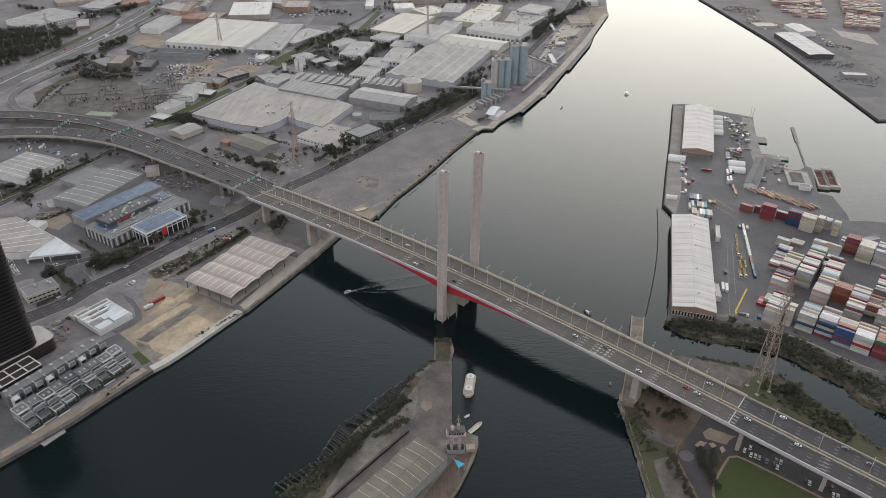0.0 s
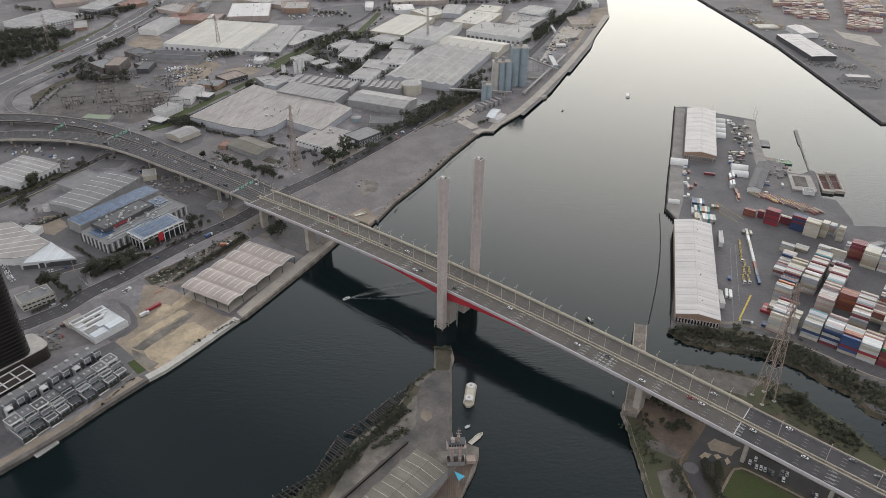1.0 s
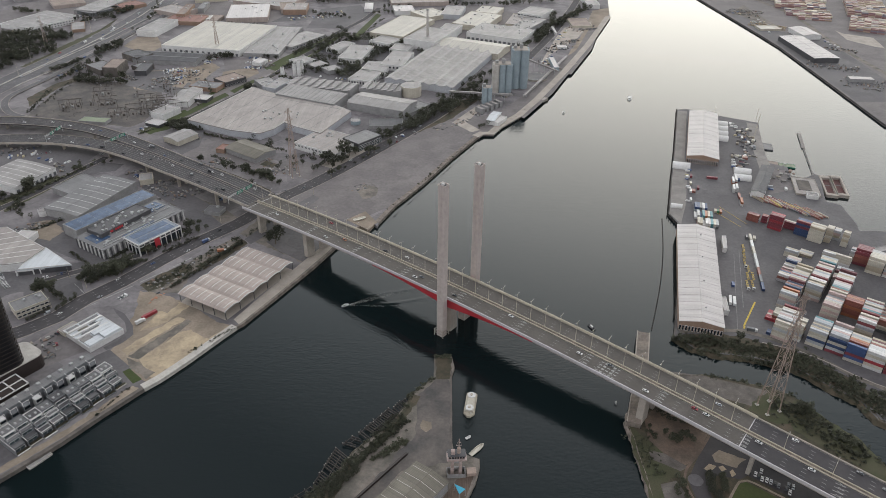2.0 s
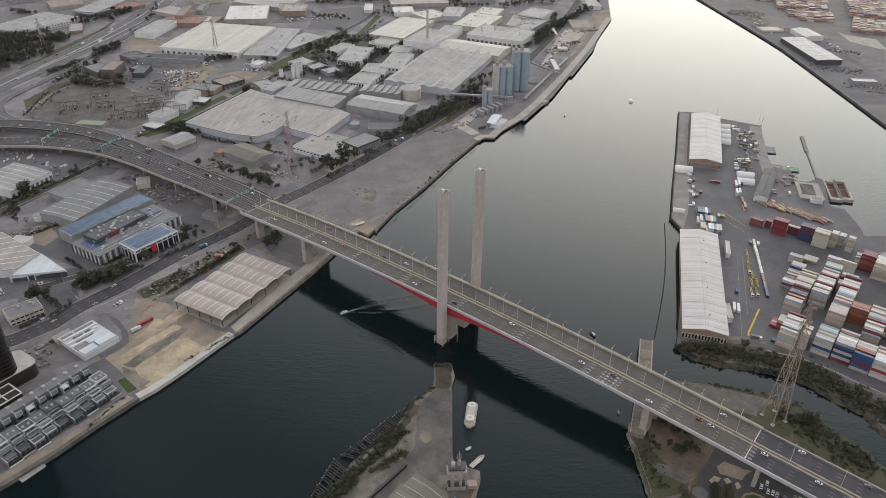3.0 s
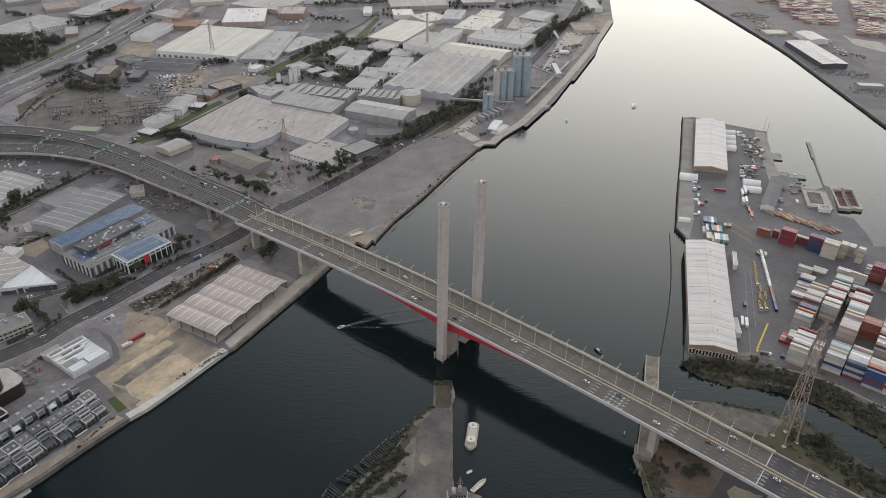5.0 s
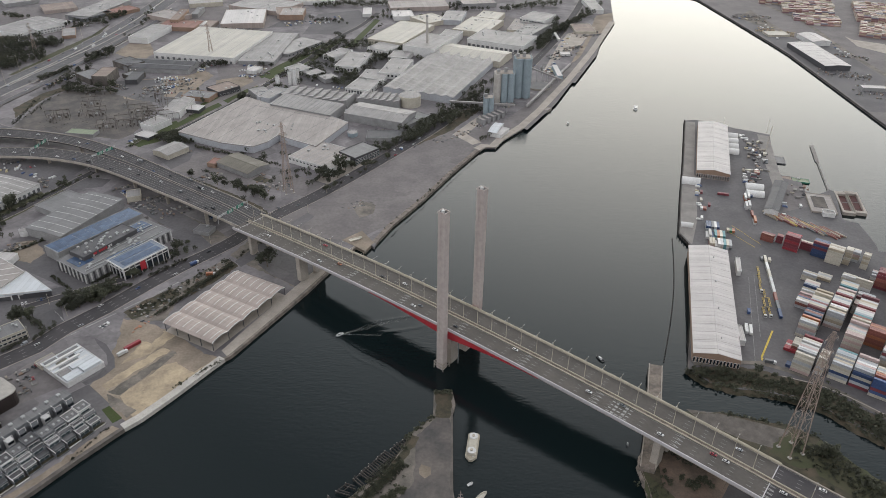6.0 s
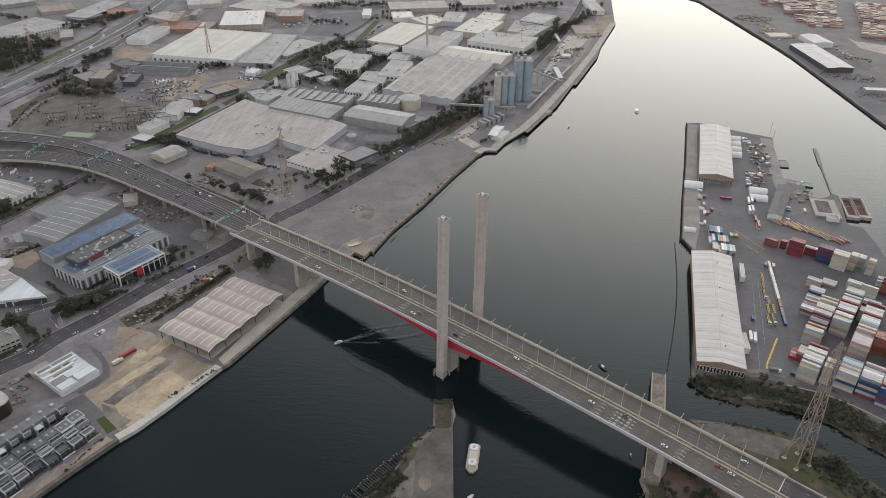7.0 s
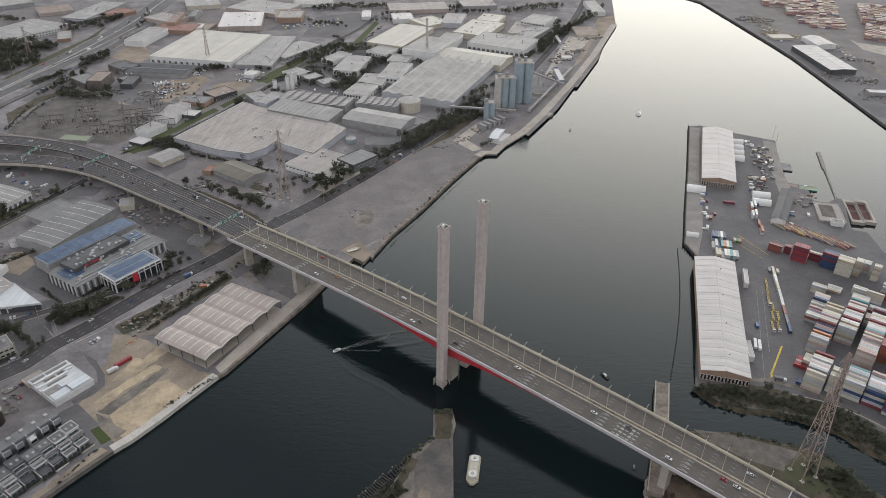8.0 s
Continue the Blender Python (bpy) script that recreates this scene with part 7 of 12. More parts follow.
flat_building("pale windowless factory block with flat roof", -29.0, 1318.9, -25.6, 59.3, 86.0, 16, roof='r_light', wall='white')
flat_building("pale factory with wide roof", -81.5, 1402.3, -22.9, 69.5, 137.2, 9, roof='r_cream', wall='cream')
tank("weathered concrete tank with a roof rail", -50.3, 1053.2, 15, 15)
viaduct("viaduct", "curving concrete approach viaduct with a grey asphalt carriageway", smooth_line([(-189, 664, 27.2, 7.9), (-226, 697, 24.0, 9.4), (-266, 730, 21.0, 10.2), (-308, 762, 18.5, 11.0), (-354, 796, 16.5, 11.4), (-401, 825, 15.0, 11.7), (-447, 843, 14.0, 12.5), (-488, 852, 13.0, 13.0), (-525, 853, 12.5, 13.0), (-559, 850, 12.0, 13.0), (-607, 833, 12.0, 13.0), (-659, 807, 12.0, 13.0)], 14.0), piers=range(4, 34, 4), pier_n=(-4.5, 4.5), lines=(-6.6, -3.3, 0.0, 3.3, 6.6), group="approach viaducts", inner="r")
viaduct("viaduct", "second curving approach viaduct carrying a wide asphalt carriageway", smooth_line([(-181, 681, 27.2, 7.3), (-213, 712, 24.0, 7.5), (-254, 746, 21.0, 7.2), (-296, 779, 18.5, 7.4), (-342, 815, 16.5, 7.8), (-397, 853, 15.0, 9.0), (-455, 885, 14.0, 10.0), (-507, 902, 13.0, 11.0), (-553, 910, 12.5, 12.0), (-591, 911, 12.0, 12.0), (-649, 907, 12.0, 12.0), (-716, 895, 12.0, 12.0)], 14.0), piers=range(4, 34, 4), pier_n=(-4.5, 4.5), lines=(-6.6, -3.3, 0.0, 3.3, 6.6), group="approach viaducts", inner="l")
median = tagged(part("viaduct_median", ribbon(bmesh.new(), *(lambda q: ([p[:3] for p in q], [p[3] for p in q], [p[3] for p in q]))(smooth_line([(-184.9, 672.8, 27.14, 2.3), (-218.9, 705.2, 23.94, 2.0), (-259.1, 739.2, 20.94, 1.8), (-301.0, 772.0, 18.44, 1.7), (-347.0, 807.0, 16.44, 2.1), (-398.8, 840.3, 14.94, 4.3)], 14.0)), thick=1.2), M["asphalt"], None), "dark asphalt strip joining the two viaduct decks", "viaduct", kind="structure")
road("road", "wide grey riverside street running under the bridge approach", smooth_line([(-400, 441), (-364, 472), (-343, 486), (-323, 506), (-311, 530), (-289, 558), (-265, 596), (-237, 635), (-211, 667), (-180, 720), (-148, 761), (-114, 809), (-64, 886), (-21, 955), (10, 1012)], 15.0), 9.0, dashes=(-4.5, 0.0, 4.5))
road("road", "narrow works street between warehouses", smooth_line([(-486, 639), (-473, 680), (-449, 726), (-426, 782), (-408, 822)], 15.0), 5.0, dashes=(0.0,))
road("road", "broad multi-lane freeway across the industrial district", smooth_line([(-687, 867), (-678, 984), (-667, 1059), (-654, 1124), (-640, 1193), (-626, 1266), (-613, 1358), (-602, 1466), (-600, 1584), (-598, 1786)], 25.0), 24.0, dashes=(-19.0, -15.0, -11.0, -7.0, 3.0, 7.0, 11.0, 15.0), material="freeway")
bank("barrier", "pale concrete median barrier of the freeway", smooth_line([(-674, 1020), (-656, 1124), (-628, 1266), (-615, 1358), (-604, 1466), (-602, 1584), (-600, 1786)], 25.0), 1.2, LAND + 1.1, M["kerb"], 1.2)
road("road", "pale curving freeway exit ramp", smooth_line([(-549, 1558), (-574, 1380), (-586, 1275), (-598, 1186), (-609, 1109), (-623, 1048), (-627, 1018), (-619, 990), (-595, 958), (-561, 940), (-513, 925)], 12.0), 5.0, z=LAND + 1.2, material="freeway", dashes=(0.0,))
road("road", "small side street beside the display home", smooth_line([(-357, 559), (-339, 572), (-303, 595), (-289, 604)], 12.0), 4.0)
road("road", "inner estate street with trees", smooth_line([(-361, 916), (-338, 969), (-311, 1027), (-288, 1084), (-269, 1141), (-248, 1207), (-223, 1285), (-204, 1373), (-164, 1472), (-140, 1570)], 15.0), 5.5)
road("road", "port side street along the far wharf", smooth_line([(78, 1058), (136, 1229), (199, 1392), (265, 1594), (304, 1731)], 15.0), 7.0, dashes=(0.0,))
patch("apron", "empty weathered wharf apron of patched asphalt", [(-176, 701), (-155, 743), (-113, 797), (-63, 875), (2, 984), (38, 907), (-24, 775), (-59, 707), (-87, 678), (-111, 678)], LAND + 0.012, M["apron"])
patch("apron", "bare paved strip beneath the bridge end", [(-204, 646), (-190, 683), (-139, 649), (-110, 628), (-128, 587), (-140, 601), (-188, 633)], LAND + 0.018, M["rubble"])
patch("sand_lot", "sandy cleared building lot with tyre tracks", [(-263, 458), (-257, 476), (-262, 521), (-268, 545), (-255, 543), (-220, 529), (-188, 502), (-175, 498), (-198, 456), (-220, 426), (-244, 444)], LAND + 0.012, M["dirt"])
patch("sand_lot", "pale sand bank on the cleared lot", [(-235, 453), (-213, 489), (-184, 497), (-175, 496), (-199, 458), (-218, 432)], LAND + 0.018, M["sand"])
patch("sand_lot", "pale sand strip on the cleared lot", [(-253, 464), (-244, 479), (-222, 509), (-215, 505), (-232, 482), (-247, 458)], LAND + 0.024, M["sand"])
patch("sand_lot", "pale tyre-marked sand on the cleared lot", [(-248, 488), (-240, 521), (-224, 532), (-217, 525), (-229, 501)], LAND + 0.030, M["sand"])
patch("yard", "dark grey yard between the townhouses", [(-337, 422), (-298, 429), (-263, 465), (-237, 443), (-235, 425), (-279, 356), (-295, 340)], LAND + 0.030, M["yard"])
patch("sand_lot", "grey gravel strip across the sandy lot", [(-246, 457), (-218, 498), (-213, 505), (-209, 502), (-214, 492), (-236, 454)], LAND + 0.036, M["rubble"])
patch("sand_lot", "rubble-strewn earth beside the street", [(-268, 547), (-261, 561), (-221, 619), (-207, 641), (-197, 633), (-231, 567), (-232, 543), (-252, 543)], LAND + 0.024, M["rubble"])
patch("yard", "grey paved forecourt of the works", [(-332, 463), (-319, 487), (-312, 492), (-277, 465), (-288, 457), (-304, 443), (-322, 453)], LAND + 0.036, M["apron"])
patch("lawn", "small square of green lawn beside the sandy lot", [(-243, 439), (-239, 443), (-225, 431), (-230, 426)], LAND + 0.036, M["lawn"])
patch("pavement", "tan paved riverside promenade", [(-293, 338), (-279, 355), (-261, 377), (-244, 403), (-230, 424), (-222, 421), (-241, 396), (-259, 371), (-276, 349), (-290, 332)], LAND + 0.042, M["dirt"])
patch("substation_yard", "gravel switchyard with weeds", [(-568, 951), (-574, 1031), (-560, 1096), (-443, 1087), (-405, 1026), (-403, 937), (-415, 916), (-490, 933)], LAND + 0.012, M["stained"])
patch("verge", "grassy freeway verge", [(-660, 1218), (-651, 1286), (-637, 1376), (-632, 1392), (-637, 1417), (-656, 1322), (-670, 1250)], LAND + 0.012, M["grass"])
patch("verge", "green verge of the works street", [(-467, 693), (-447, 740), (-427, 792), (-421, 818), (-414, 812), (-422, 773), (-439, 730), (-459, 683)], LAND + 0.012, M["grass"])
patch("verge", "green verge around the white works offices", [(-402, 902), (-382, 931), (-360, 959), (-355, 949), (-364, 924), (-379, 899)], LAND + 0.018, M["grass"])
patch("verge", "bright green verge beside the estate street", [(-363, 960), (-348, 1004), (-325, 1050), (-316, 1041), (-340, 987), (-357, 950)], LAND + 0.085, M["lawn"])
patch("verge", "bright green verge beside the estate street", [(-320, 1059), (-310, 1081), (-298, 1109), (-283, 1125), (-286, 1109), (-303, 1074), (-311, 1050)], LAND + 0.091, M["lawn"])
patch("verge", "bright green verge beside the estate street", [(-285, 1165), (-261, 1206), (-236, 1249), (-224, 1241), (-248, 1183), (-269, 1152)], LAND + 0.097, M["lawn"])
patch("verge", "bright green verge beside the estate street", [(-233, 1259), (-215, 1333), (-198, 1392), (-186, 1377), (-203, 1313), (-221, 1247)], LAND + 0.103, M["lawn"])
patch("verge", "bright green verge beside the estate street", [(-373, 972), (-362, 980), (-354, 970), (-358, 958), (-367, 960)], LAND + 0.109, M["lawn"])
patch("verge", "overgrown green verge by the estate street", [(-281, 1150), (-256, 1211), (-239, 1251), (-201, 1371), (-193, 1353), (-224, 1252), (-251, 1181), (-270, 1136)], LAND + 0.012, M["grass"])
patch("yard", "grey works yard of worn asphalt", [(-321, 832), (-303, 881), (-257, 859), (-181, 798), (-210, 774), (-249, 796)], LAND + 0.012, M["apron"])
patch("yard", "pale concrete yard behind the big factory", [(-154, 799), (-132, 838), (-106, 860), (-71, 880), (-150, 776)], LAND + 0.018, M["concrete"])
patch("yard", "vehicle storage yard of dusty asphalt", [(-495, 1135), (-405, 1168), (-385, 1193), (-364, 1169), (-378, 1074), (-412, 1048), (-464, 1061)], LAND + 0.018, M["dirt"])
patch("yard", "wide dark delivery yard", [(-493, 856), (-552, 831), (-582, 810), (-564, 778), (-521, 825), (-449, 790), (-426, 815), (-421, 835)], LAND + 0.018, M["yard"])
patch("yard", "wide dark car park of a distant retail block", [(-265, 1408), (-259, 1554), (-181, 1593), (-150, 1523), (-184, 1412)], LAND + 0.012, M["yard"])
patch("yard", "dark sawn yard among distant warehouses", [(-354, 1445), (-353, 1549), (-273, 1563), (-279, 1462)], LAND + 0.012, M["yard"])
patch("wharf_deck", "pale concrete river wharf below the silos", [(10, 952), (44, 903), (63, 911), (88, 955), (136, 1040), (197, 1177), (258, 1327), (330, 1526), (298, 1502), (206, 1249), (132, 1085), (74, 987)], LAND + 0.018, M["apron"])
patch("wharf_deck", "tan distant wharf hardstand", [(206, 1249), (262, 1415), (304, 1572), (343, 1599), (333, 1540), (261, 1345)], LAND + 0.024, M["dirt"])
patch("wharf_deck", "grey concrete wharf deck on the dock edge", [(330, 1004), (292, 874), (266, 789), (245, 717), (241, 702), (247, 678), (265, 724), (289, 806), (295, 839), (343, 1002)], LAND + 0.024, M["wharf"])
patch("verge", "scrubby creek bank below the yard", [(193, 494), (203, 479), (222, 472), (245, 469), (273, 459), (289, 442), (309, 419), (325, 392), (334, 411), (317, 436), (294, 466), (280, 477), (252, 490), (234, 495)], LAND + 0.012, M["scrub"])
patch("spit", "grey rubble spit beneath the bridge", [(177, 448), (200, 444), (228, 434), (244, 428), (232, 409), (207, 420), (185, 436)], LAND + 0.024, M["gravel"])
patch("verge", "green grass round the pylon foot", [(222, 408), (235, 422), (248, 426), (256, 415), (251, 396), (238, 394)], LAND + 0.030, M["grass"])
patch("wharf_deck", "stained concrete wharf deck of the island", [(-3, 436), (5, 446), (7, 423), (7, 372), (8, 356), (-23, 348), (-34, 348), (-31, 361), (-18, 377), (-17, 397), (-17, 419)], LAND + 0.012, M["stained"])
patch("road", "grey service lane on the island", [(-16, 372), (-11, 364), (-50, 314), (-65, 294), (-73, 299), (-51, 328), (-27, 361)], LAND + 0.018, M["stained"])
PALE = ("cream", "cream", "white", "tan", "silver", "silver", "cream", "pink")
MIXED = ("cream", "maroon", "white", "silver", "navy", "pink", "white", "cream", "teal", "rustred", "grey", "silver")
REDS = ("maroon", "rustred", "maroon", "cream", "pink", "grey")
stack(276.1, 489.6, -36.5, 12, 6, PALE + ("grey", "silver"), 1, ragged=0.25, length=13.72)
stack(289.6, 488.3, -36.5, 6, 6, PALE, 2, ragged=0.3, length=6.06)
stack(301.3, 481.4, -36.5, 8, 6, ("silver", "tan", "grey", "navy", "cream"), 3, ragged=0.2, length=13.72)
stack(313.4, 473.0, -36.5, 9, 6, MIXED, 4, ragged=0.25, length=13.72)
stack(323.2, 462.5, -36.5, 7, 6, ("maroon", "blue", "rustred", "maroon", "orange", "cream"), 5, ragged=0.2, length=13.72)
stack(334.5, 454.0, -36.5, 8, 6, ("white", "red", "cream", "rustred", "white"), 6, ragged=0.2, length=13.72)
stack(347.0, 446.2, -36.5, 9, 6, ("rustred", "green", "orange", "red", "maroon"), 7, ragged=0.2, length=13.72)
stack(359.0, 437.8, -36.5, 9, 6, REDS + PALE, 8, ragged=0.2, length=13.72)
stack(297.6, 533.0, -36.5, 22, 6, PALE + ("pink", "orange"), 9, ragged=0.3, length=13.72)
stack(326.1, 546.5, -36.5, 22, 6, PALE, 10, ragged=0.25, length=13.72)
stack(327.1, 516.3, -36.5, 26, 6, PALE + ("pink", "pink"), 11, ragged=0.25, length=13.72)
stack(348.8, 522.0, -36.5, 4, 6, ("green", "orange", "rustred"), 12, ragged=0.1, length=13.72)
stack(345.5, 493.6, -36.5, 16, 6, PALE, 13, ragged=0.3, length=13.72)
stack(365.1, 501.2, -36.5, 9, 4, REDS, 14, ragged=0.2, length=13.72)
stack(370.8, 488.5, -36.5, 10, 4, PALE, 15, ragged=0.3, length=13.72)
stack(381.7, 517.6, -36.5, 12, 6, REDS, 16, ragged=0.3, length=13.72)
stack(358.0, 564.6, -36.5, 9, 4, ("maroon", "pink", "cream", "white"), 17, ragged=0.4, length=13.72)
stack(324.4, 591.1, -36.5, 7, 3, MIXED, 18, ragged=0.4)
stack(312.5, 573.8, -36.5, 6, 3, MIXED + ("teal", "blue"), 19, ragged=0.4)
stack(335.9, 616.7, -36.5, 4, 3, PALE, 20, ragged=0.4)
stack(350.7, 618.1, -36.5, 4, 1, PALE, 46, ragged=0.4)
stack(371.5, 646.7, -36.5, 4, 6, ("cream", "tan", "cream"), 21, ragged=0.1, length=13.72)
stack(383.8, 645.9, -36.5, 3, 6, ("cream", "tan"), 22, ragged=0.1, length=6.06)
stack(394.9, 650.8, -36.5, 3, 4, PALE, 23, ragged=0.2, length=6.06)
stack(397.0, 638.2, -36.5, 3, 6, ("cream", "tan"), 24, ragged=0.1, length=6.06)
stack(324.0, 687.0, -36.5, 2, 3, ("rustred", "cream", "maroon"), 25, ragged=0.1)
stack(335.0, 684.1, -36.5, 2, 3, ("maroon", "rustred"), 26, ragged=0.1, length=6.06)
stack(340.3, 670.0, -36.5, 3, 6, ("red", "maroon"), 27, ragged=0.1, length=13.72)
stack(355.7, 671.6, -36.5, 2, 3, ("maroon", "cream"), 28, ragged=0.1)
stack(362.9, 658.4, -36.5, 3, 6, ("navy", "navy", "maroon"), 29, ragged=0.1, length=13.72)
stack(397.8, 614.0, -36.5, 4, 3, PALE, 30, ragged=0.2)
stack(397.1, 603.8, -36.5, 5, 6, ("maroon", "maroon", "rustred"), 31, ragged=0.1, length=13.72)
stack(402.2, 589.3, -36.5, 7, 6, ("cream", "tan", "cream"), 32, ragged=0.1, length=13.72)
stack(414.5, 581.5, -36.5, 8, 6, PALE, 33, ragged=0.1, length=13.72)
stack(370.8, 613.3, -36.5, 4, 3, PALE, 34, ragged=0.4)
stack(379.3, 603.5, -36.5, 4, 4, PALE + ("maroon",), 35, ragged=0.4, length=13.72)
stack(279.8, 514.4, -36.5, 5, 1, ("maroon", "pink", "red"), 36, ragged=0.4)
stack(285.0, 513.2, -36.5, 4, 3, ("cream", "rustred"), 37, ragged=0.3)
stack(273.4, 493.9, -36.5, 2, 1, ("navy",), 38, ragged=0.1)
stack(282.6, 674.2, 76, 8, 2, MIXED, 40, ragged=0.2, length=12.19)
stack(281.8, 691.6, 76, 7, 2, MIXED + ("orange", "pink"), 41, ragged=0.2, length=12.19)
stack(281.6, 709.7, 76, 5, 2, ("navy", "grey", "maroon", "white"), 42, ragged=0.2, length=12.19)
stack(337.4, 779.3, 76, 1, 2, ("orange", "white", "rustred", "white"), 70, ragged=0.2, length=12.19)
stack(331.2, 758.3, 76, 1, 2, ("orange", "white", "rustred", "white"), 71, ragged=0.2, length=12.19)
stack(328.7, 741.1, 76, 1, 2, ("orange", "white", "rustred", "white"), 72, ragged=0.2, length=12.19)
stack(333.0, 776.2, 76, 1, 2, ("orange", "white", "rustred", "white"), 73, ragged=0.2, length=12.19)
stack(327.4, 756.8, 76, 1, 2, ("orange", "white", "rustred", "white"), 74, ragged=0.2, length=12.19)
stack(325.1, 724.4, 76, 1, 2, ("orange", "white", "rustred", "white"), 75, ragged=0.2, length=12.19)
stack(288.9, 790.1, 75, 1, 1, ("white", "cream", "maroon"), 80, ragged=0.2, length=6.06)
stack(283.1, 771.6, 75, 1, 1, ("white", "cream", "maroon"), 81, ragged=0.2, length=6.06)
stack(277.8, 752.3, 75, 1, 1, ("white", "cream", "maroon"), 82, ragged=0.2, length=6.06)
stack(271.9, 731.0, 75, 1, 1, ("white", "cream", "maroon"), 83, ragged=0.2, length=6.06)
stack(288.4, 759.9, 75, 1, 1, ("white", "cream", "maroon"), 84, ragged=0.2, length=6.06)
stack(312.1, 786.2, -15, 1, 1, ("maroon",), 86, ragged=0.2, length=12.19)
container(309.0, 650.2, LAND + 0.1, -102.7, "cream", 12.19, "boxes along the siding", "cream steel container on the yard siding")
container(306.2, 637.9, LAND + 0.1, -102.7, "white", 12.19, "boxes along the siding", "white steel container on the yard siding")
container(303.5, 625.5, LAND + 0.1, -102.7, "cream", 12.19, "boxes along the siding", "cream steel container on the yard siding")
container(300.7, 613.1, LAND + 0.1, -102.7, "white", 12.19, "boxes along the siding", "white steel container on the yard siding")
container(297.9, 600.7, LAND + 0.1, -102.7, "white", 12.19, "boxes along the siding", "white steel container on the yard siding")
container(295.1, 588.3, LAND + 0.1, -102.7, "rustred", 12.19, "boxes along the siding", "rust red steel container on the yard siding")
container(292.3, 575.9, LAND + 0.1, -102.7, "grey", 12.19, "boxes along the siding", "grey steel container on the yard siding")
container(289.6, 563.5, LAND + 0.1, -102.7, "navy", 12.19, "boxes along the siding", "navy steel container on the yard siding")
container(305.9, 651.6, LAND + 0.1, 74, "grey", 6.06, "boxes along the siding", "grey steel container standing beside the siding")
container(312.7, 649.5, LAND + 0.1, 74, "cream", 6.06, "boxes along the siding", "cream steel container standing beside the siding")
container(253.4, 542.2, LAND + 0.1, 74, "white", 12.19, "boxes along the siding", "white steel container standing beside the siding")
container(256.4, 540.5, LAND + 0.1, 74, "white", 12.19, "boxes along the siding", "white steel container standing beside the siding")
container(263.8, 566.5, LAND + 0.1, 74, "blue", 6.06, "boxes along the siding", "blue steel container standing beside the siding")
lattice_tower("tall rust-brown steel lattice transmission tower on the spit", 237.6, 409.8, 20, 102, 10.9, "transmission towers")
lattice_tower("tall pale lattice transmission tower behind the viaduct", -172.8, 778.3, 30, 82, 9.0, "transmission towers")
lattice_tower("far lattice transmission tower among warehouses", -393.1, 1263.6, 30, 55, 6.4, "transmission towers")
lattice_tower("far lattice transmission tower beside the freeway", -692.9, 1273.2, 30, 50, 5.8, "transmission towers")
for k in range(37):
    s = -488 + k * 13.2
    q = pose(BX, BY, 0, 0, 0, BANG) @ Vector((s, -15.4, deck_z(s)))
    street_lamp(q.x, q.y, q.z, BANG, 18.5, 1.8)
for k in range(3):
    s = 22 + k * 30.0
    q = pose(BX, BY, 0, 0, 0, BANG) @ Vector((s, -16.0, deck_z(s)))
    street_lamp(q.x, q.y, q.z, BANG, 13.0, 2.6)
townhouse(-283.2, 362.3, 56.8, 9.39, seed=1)
townhouse(-279.0, 370.8, 56.8, 9.39, seed=2)
townhouse(-272.4, 377.7, 56.8, 9.39, seed=3)
townhouse(-268.2, 386.2, 56.8, 9.39, seed=4)
townhouse(-263.9, 394.6, 56.8, 9.39, seed=5)
townhouse(-256.6, 401.1, 56.8, 9.39, seed=6)
townhouse(-253.0, 409.9, 56.8, 9.39, seed=7)
townhouse(-247.2, 417.3, 56.8, 9.39, seed=8)
townhouse(-242.9, 425.7, 56.8, 9.39, seed=9)
townhouse(-300.1, 336.5, 56.8, 8.30, seed=31)
townhouse(-304.6, 329.6, 56.8, 8.30, seed=32)
townhouse(-309.2, 322.6, 56.8, 8.30, seed=33)
townhouse(-313.7, 315.7, 56.8, 8.30, seed=34)
townhouse(-318.3, 308.8, 56.8, 8.30, seed=35)
townhouse(-322.8, 301.8, 56.8, 8.30, seed=36)
townhouse(-327.4, 294.9, 56.8, 8.30, seed=37)
slab_block(-288.4, 412.7, 56.8, 77.8, 9.0, 11.0)
slab_block(-339.9, 334.1, 56.8, 50.0, 9.0, 11.0)
dark_tower(-333.6, 428.2, 56.8)
j = flat_building("small grey floating landing stage", -266.5, 354.1, 56.8, 16.0, 6.0, 1.2, base=0.0, name="landing_stage", category="jetty", lip=0.1, wall="kerb", roof="r_light")
shed("low pale wharf warehouse with white roof joints", -26.5, 313.2, 51.2, 67.3, 26.4, 8, rise=1.6, bays=1, roof='r_olive', strips=9, strip_w=0.32, strip_mat='kerb', wall='grey', name='wharf_warehouse')
control_tower(10.3, 345.1, 4)
pontoon(21.4, 410.9, 262)
patch("verge", "dark overgrown island shore", [(-20, 419), (-15, 417), (-24, 397), (-32, 380), (-49, 360), (-60, 342), (-68, 318), (-76, 298), (-97, 298), (-80, 323), (-68, 342), (-55, 360), (-37, 385), (-27, 403)], LAND + 0.024, M["scrub"])
patch("verge", "square of rough grass on the island tip", [(-5, 460), (8, 460), (6, 436), (-4, 436)], LAND + 0.03, M["scrub"])
patch("path", "pale kerb stones along the island quay", [(7, 446), (8, 446), (8, 367), (6, 367)], LAND + 0.03, M["gravel"])
patch("yard", "rubble heaps and broken slabs beside the hoarding", [(-32, 371), (-26, 368), (-35, 355), (-48, 335), (-59, 316), (-67, 305), (-72, 305), (-56, 335), (-43, 358)], LAND + 0.03, M["rubble"])
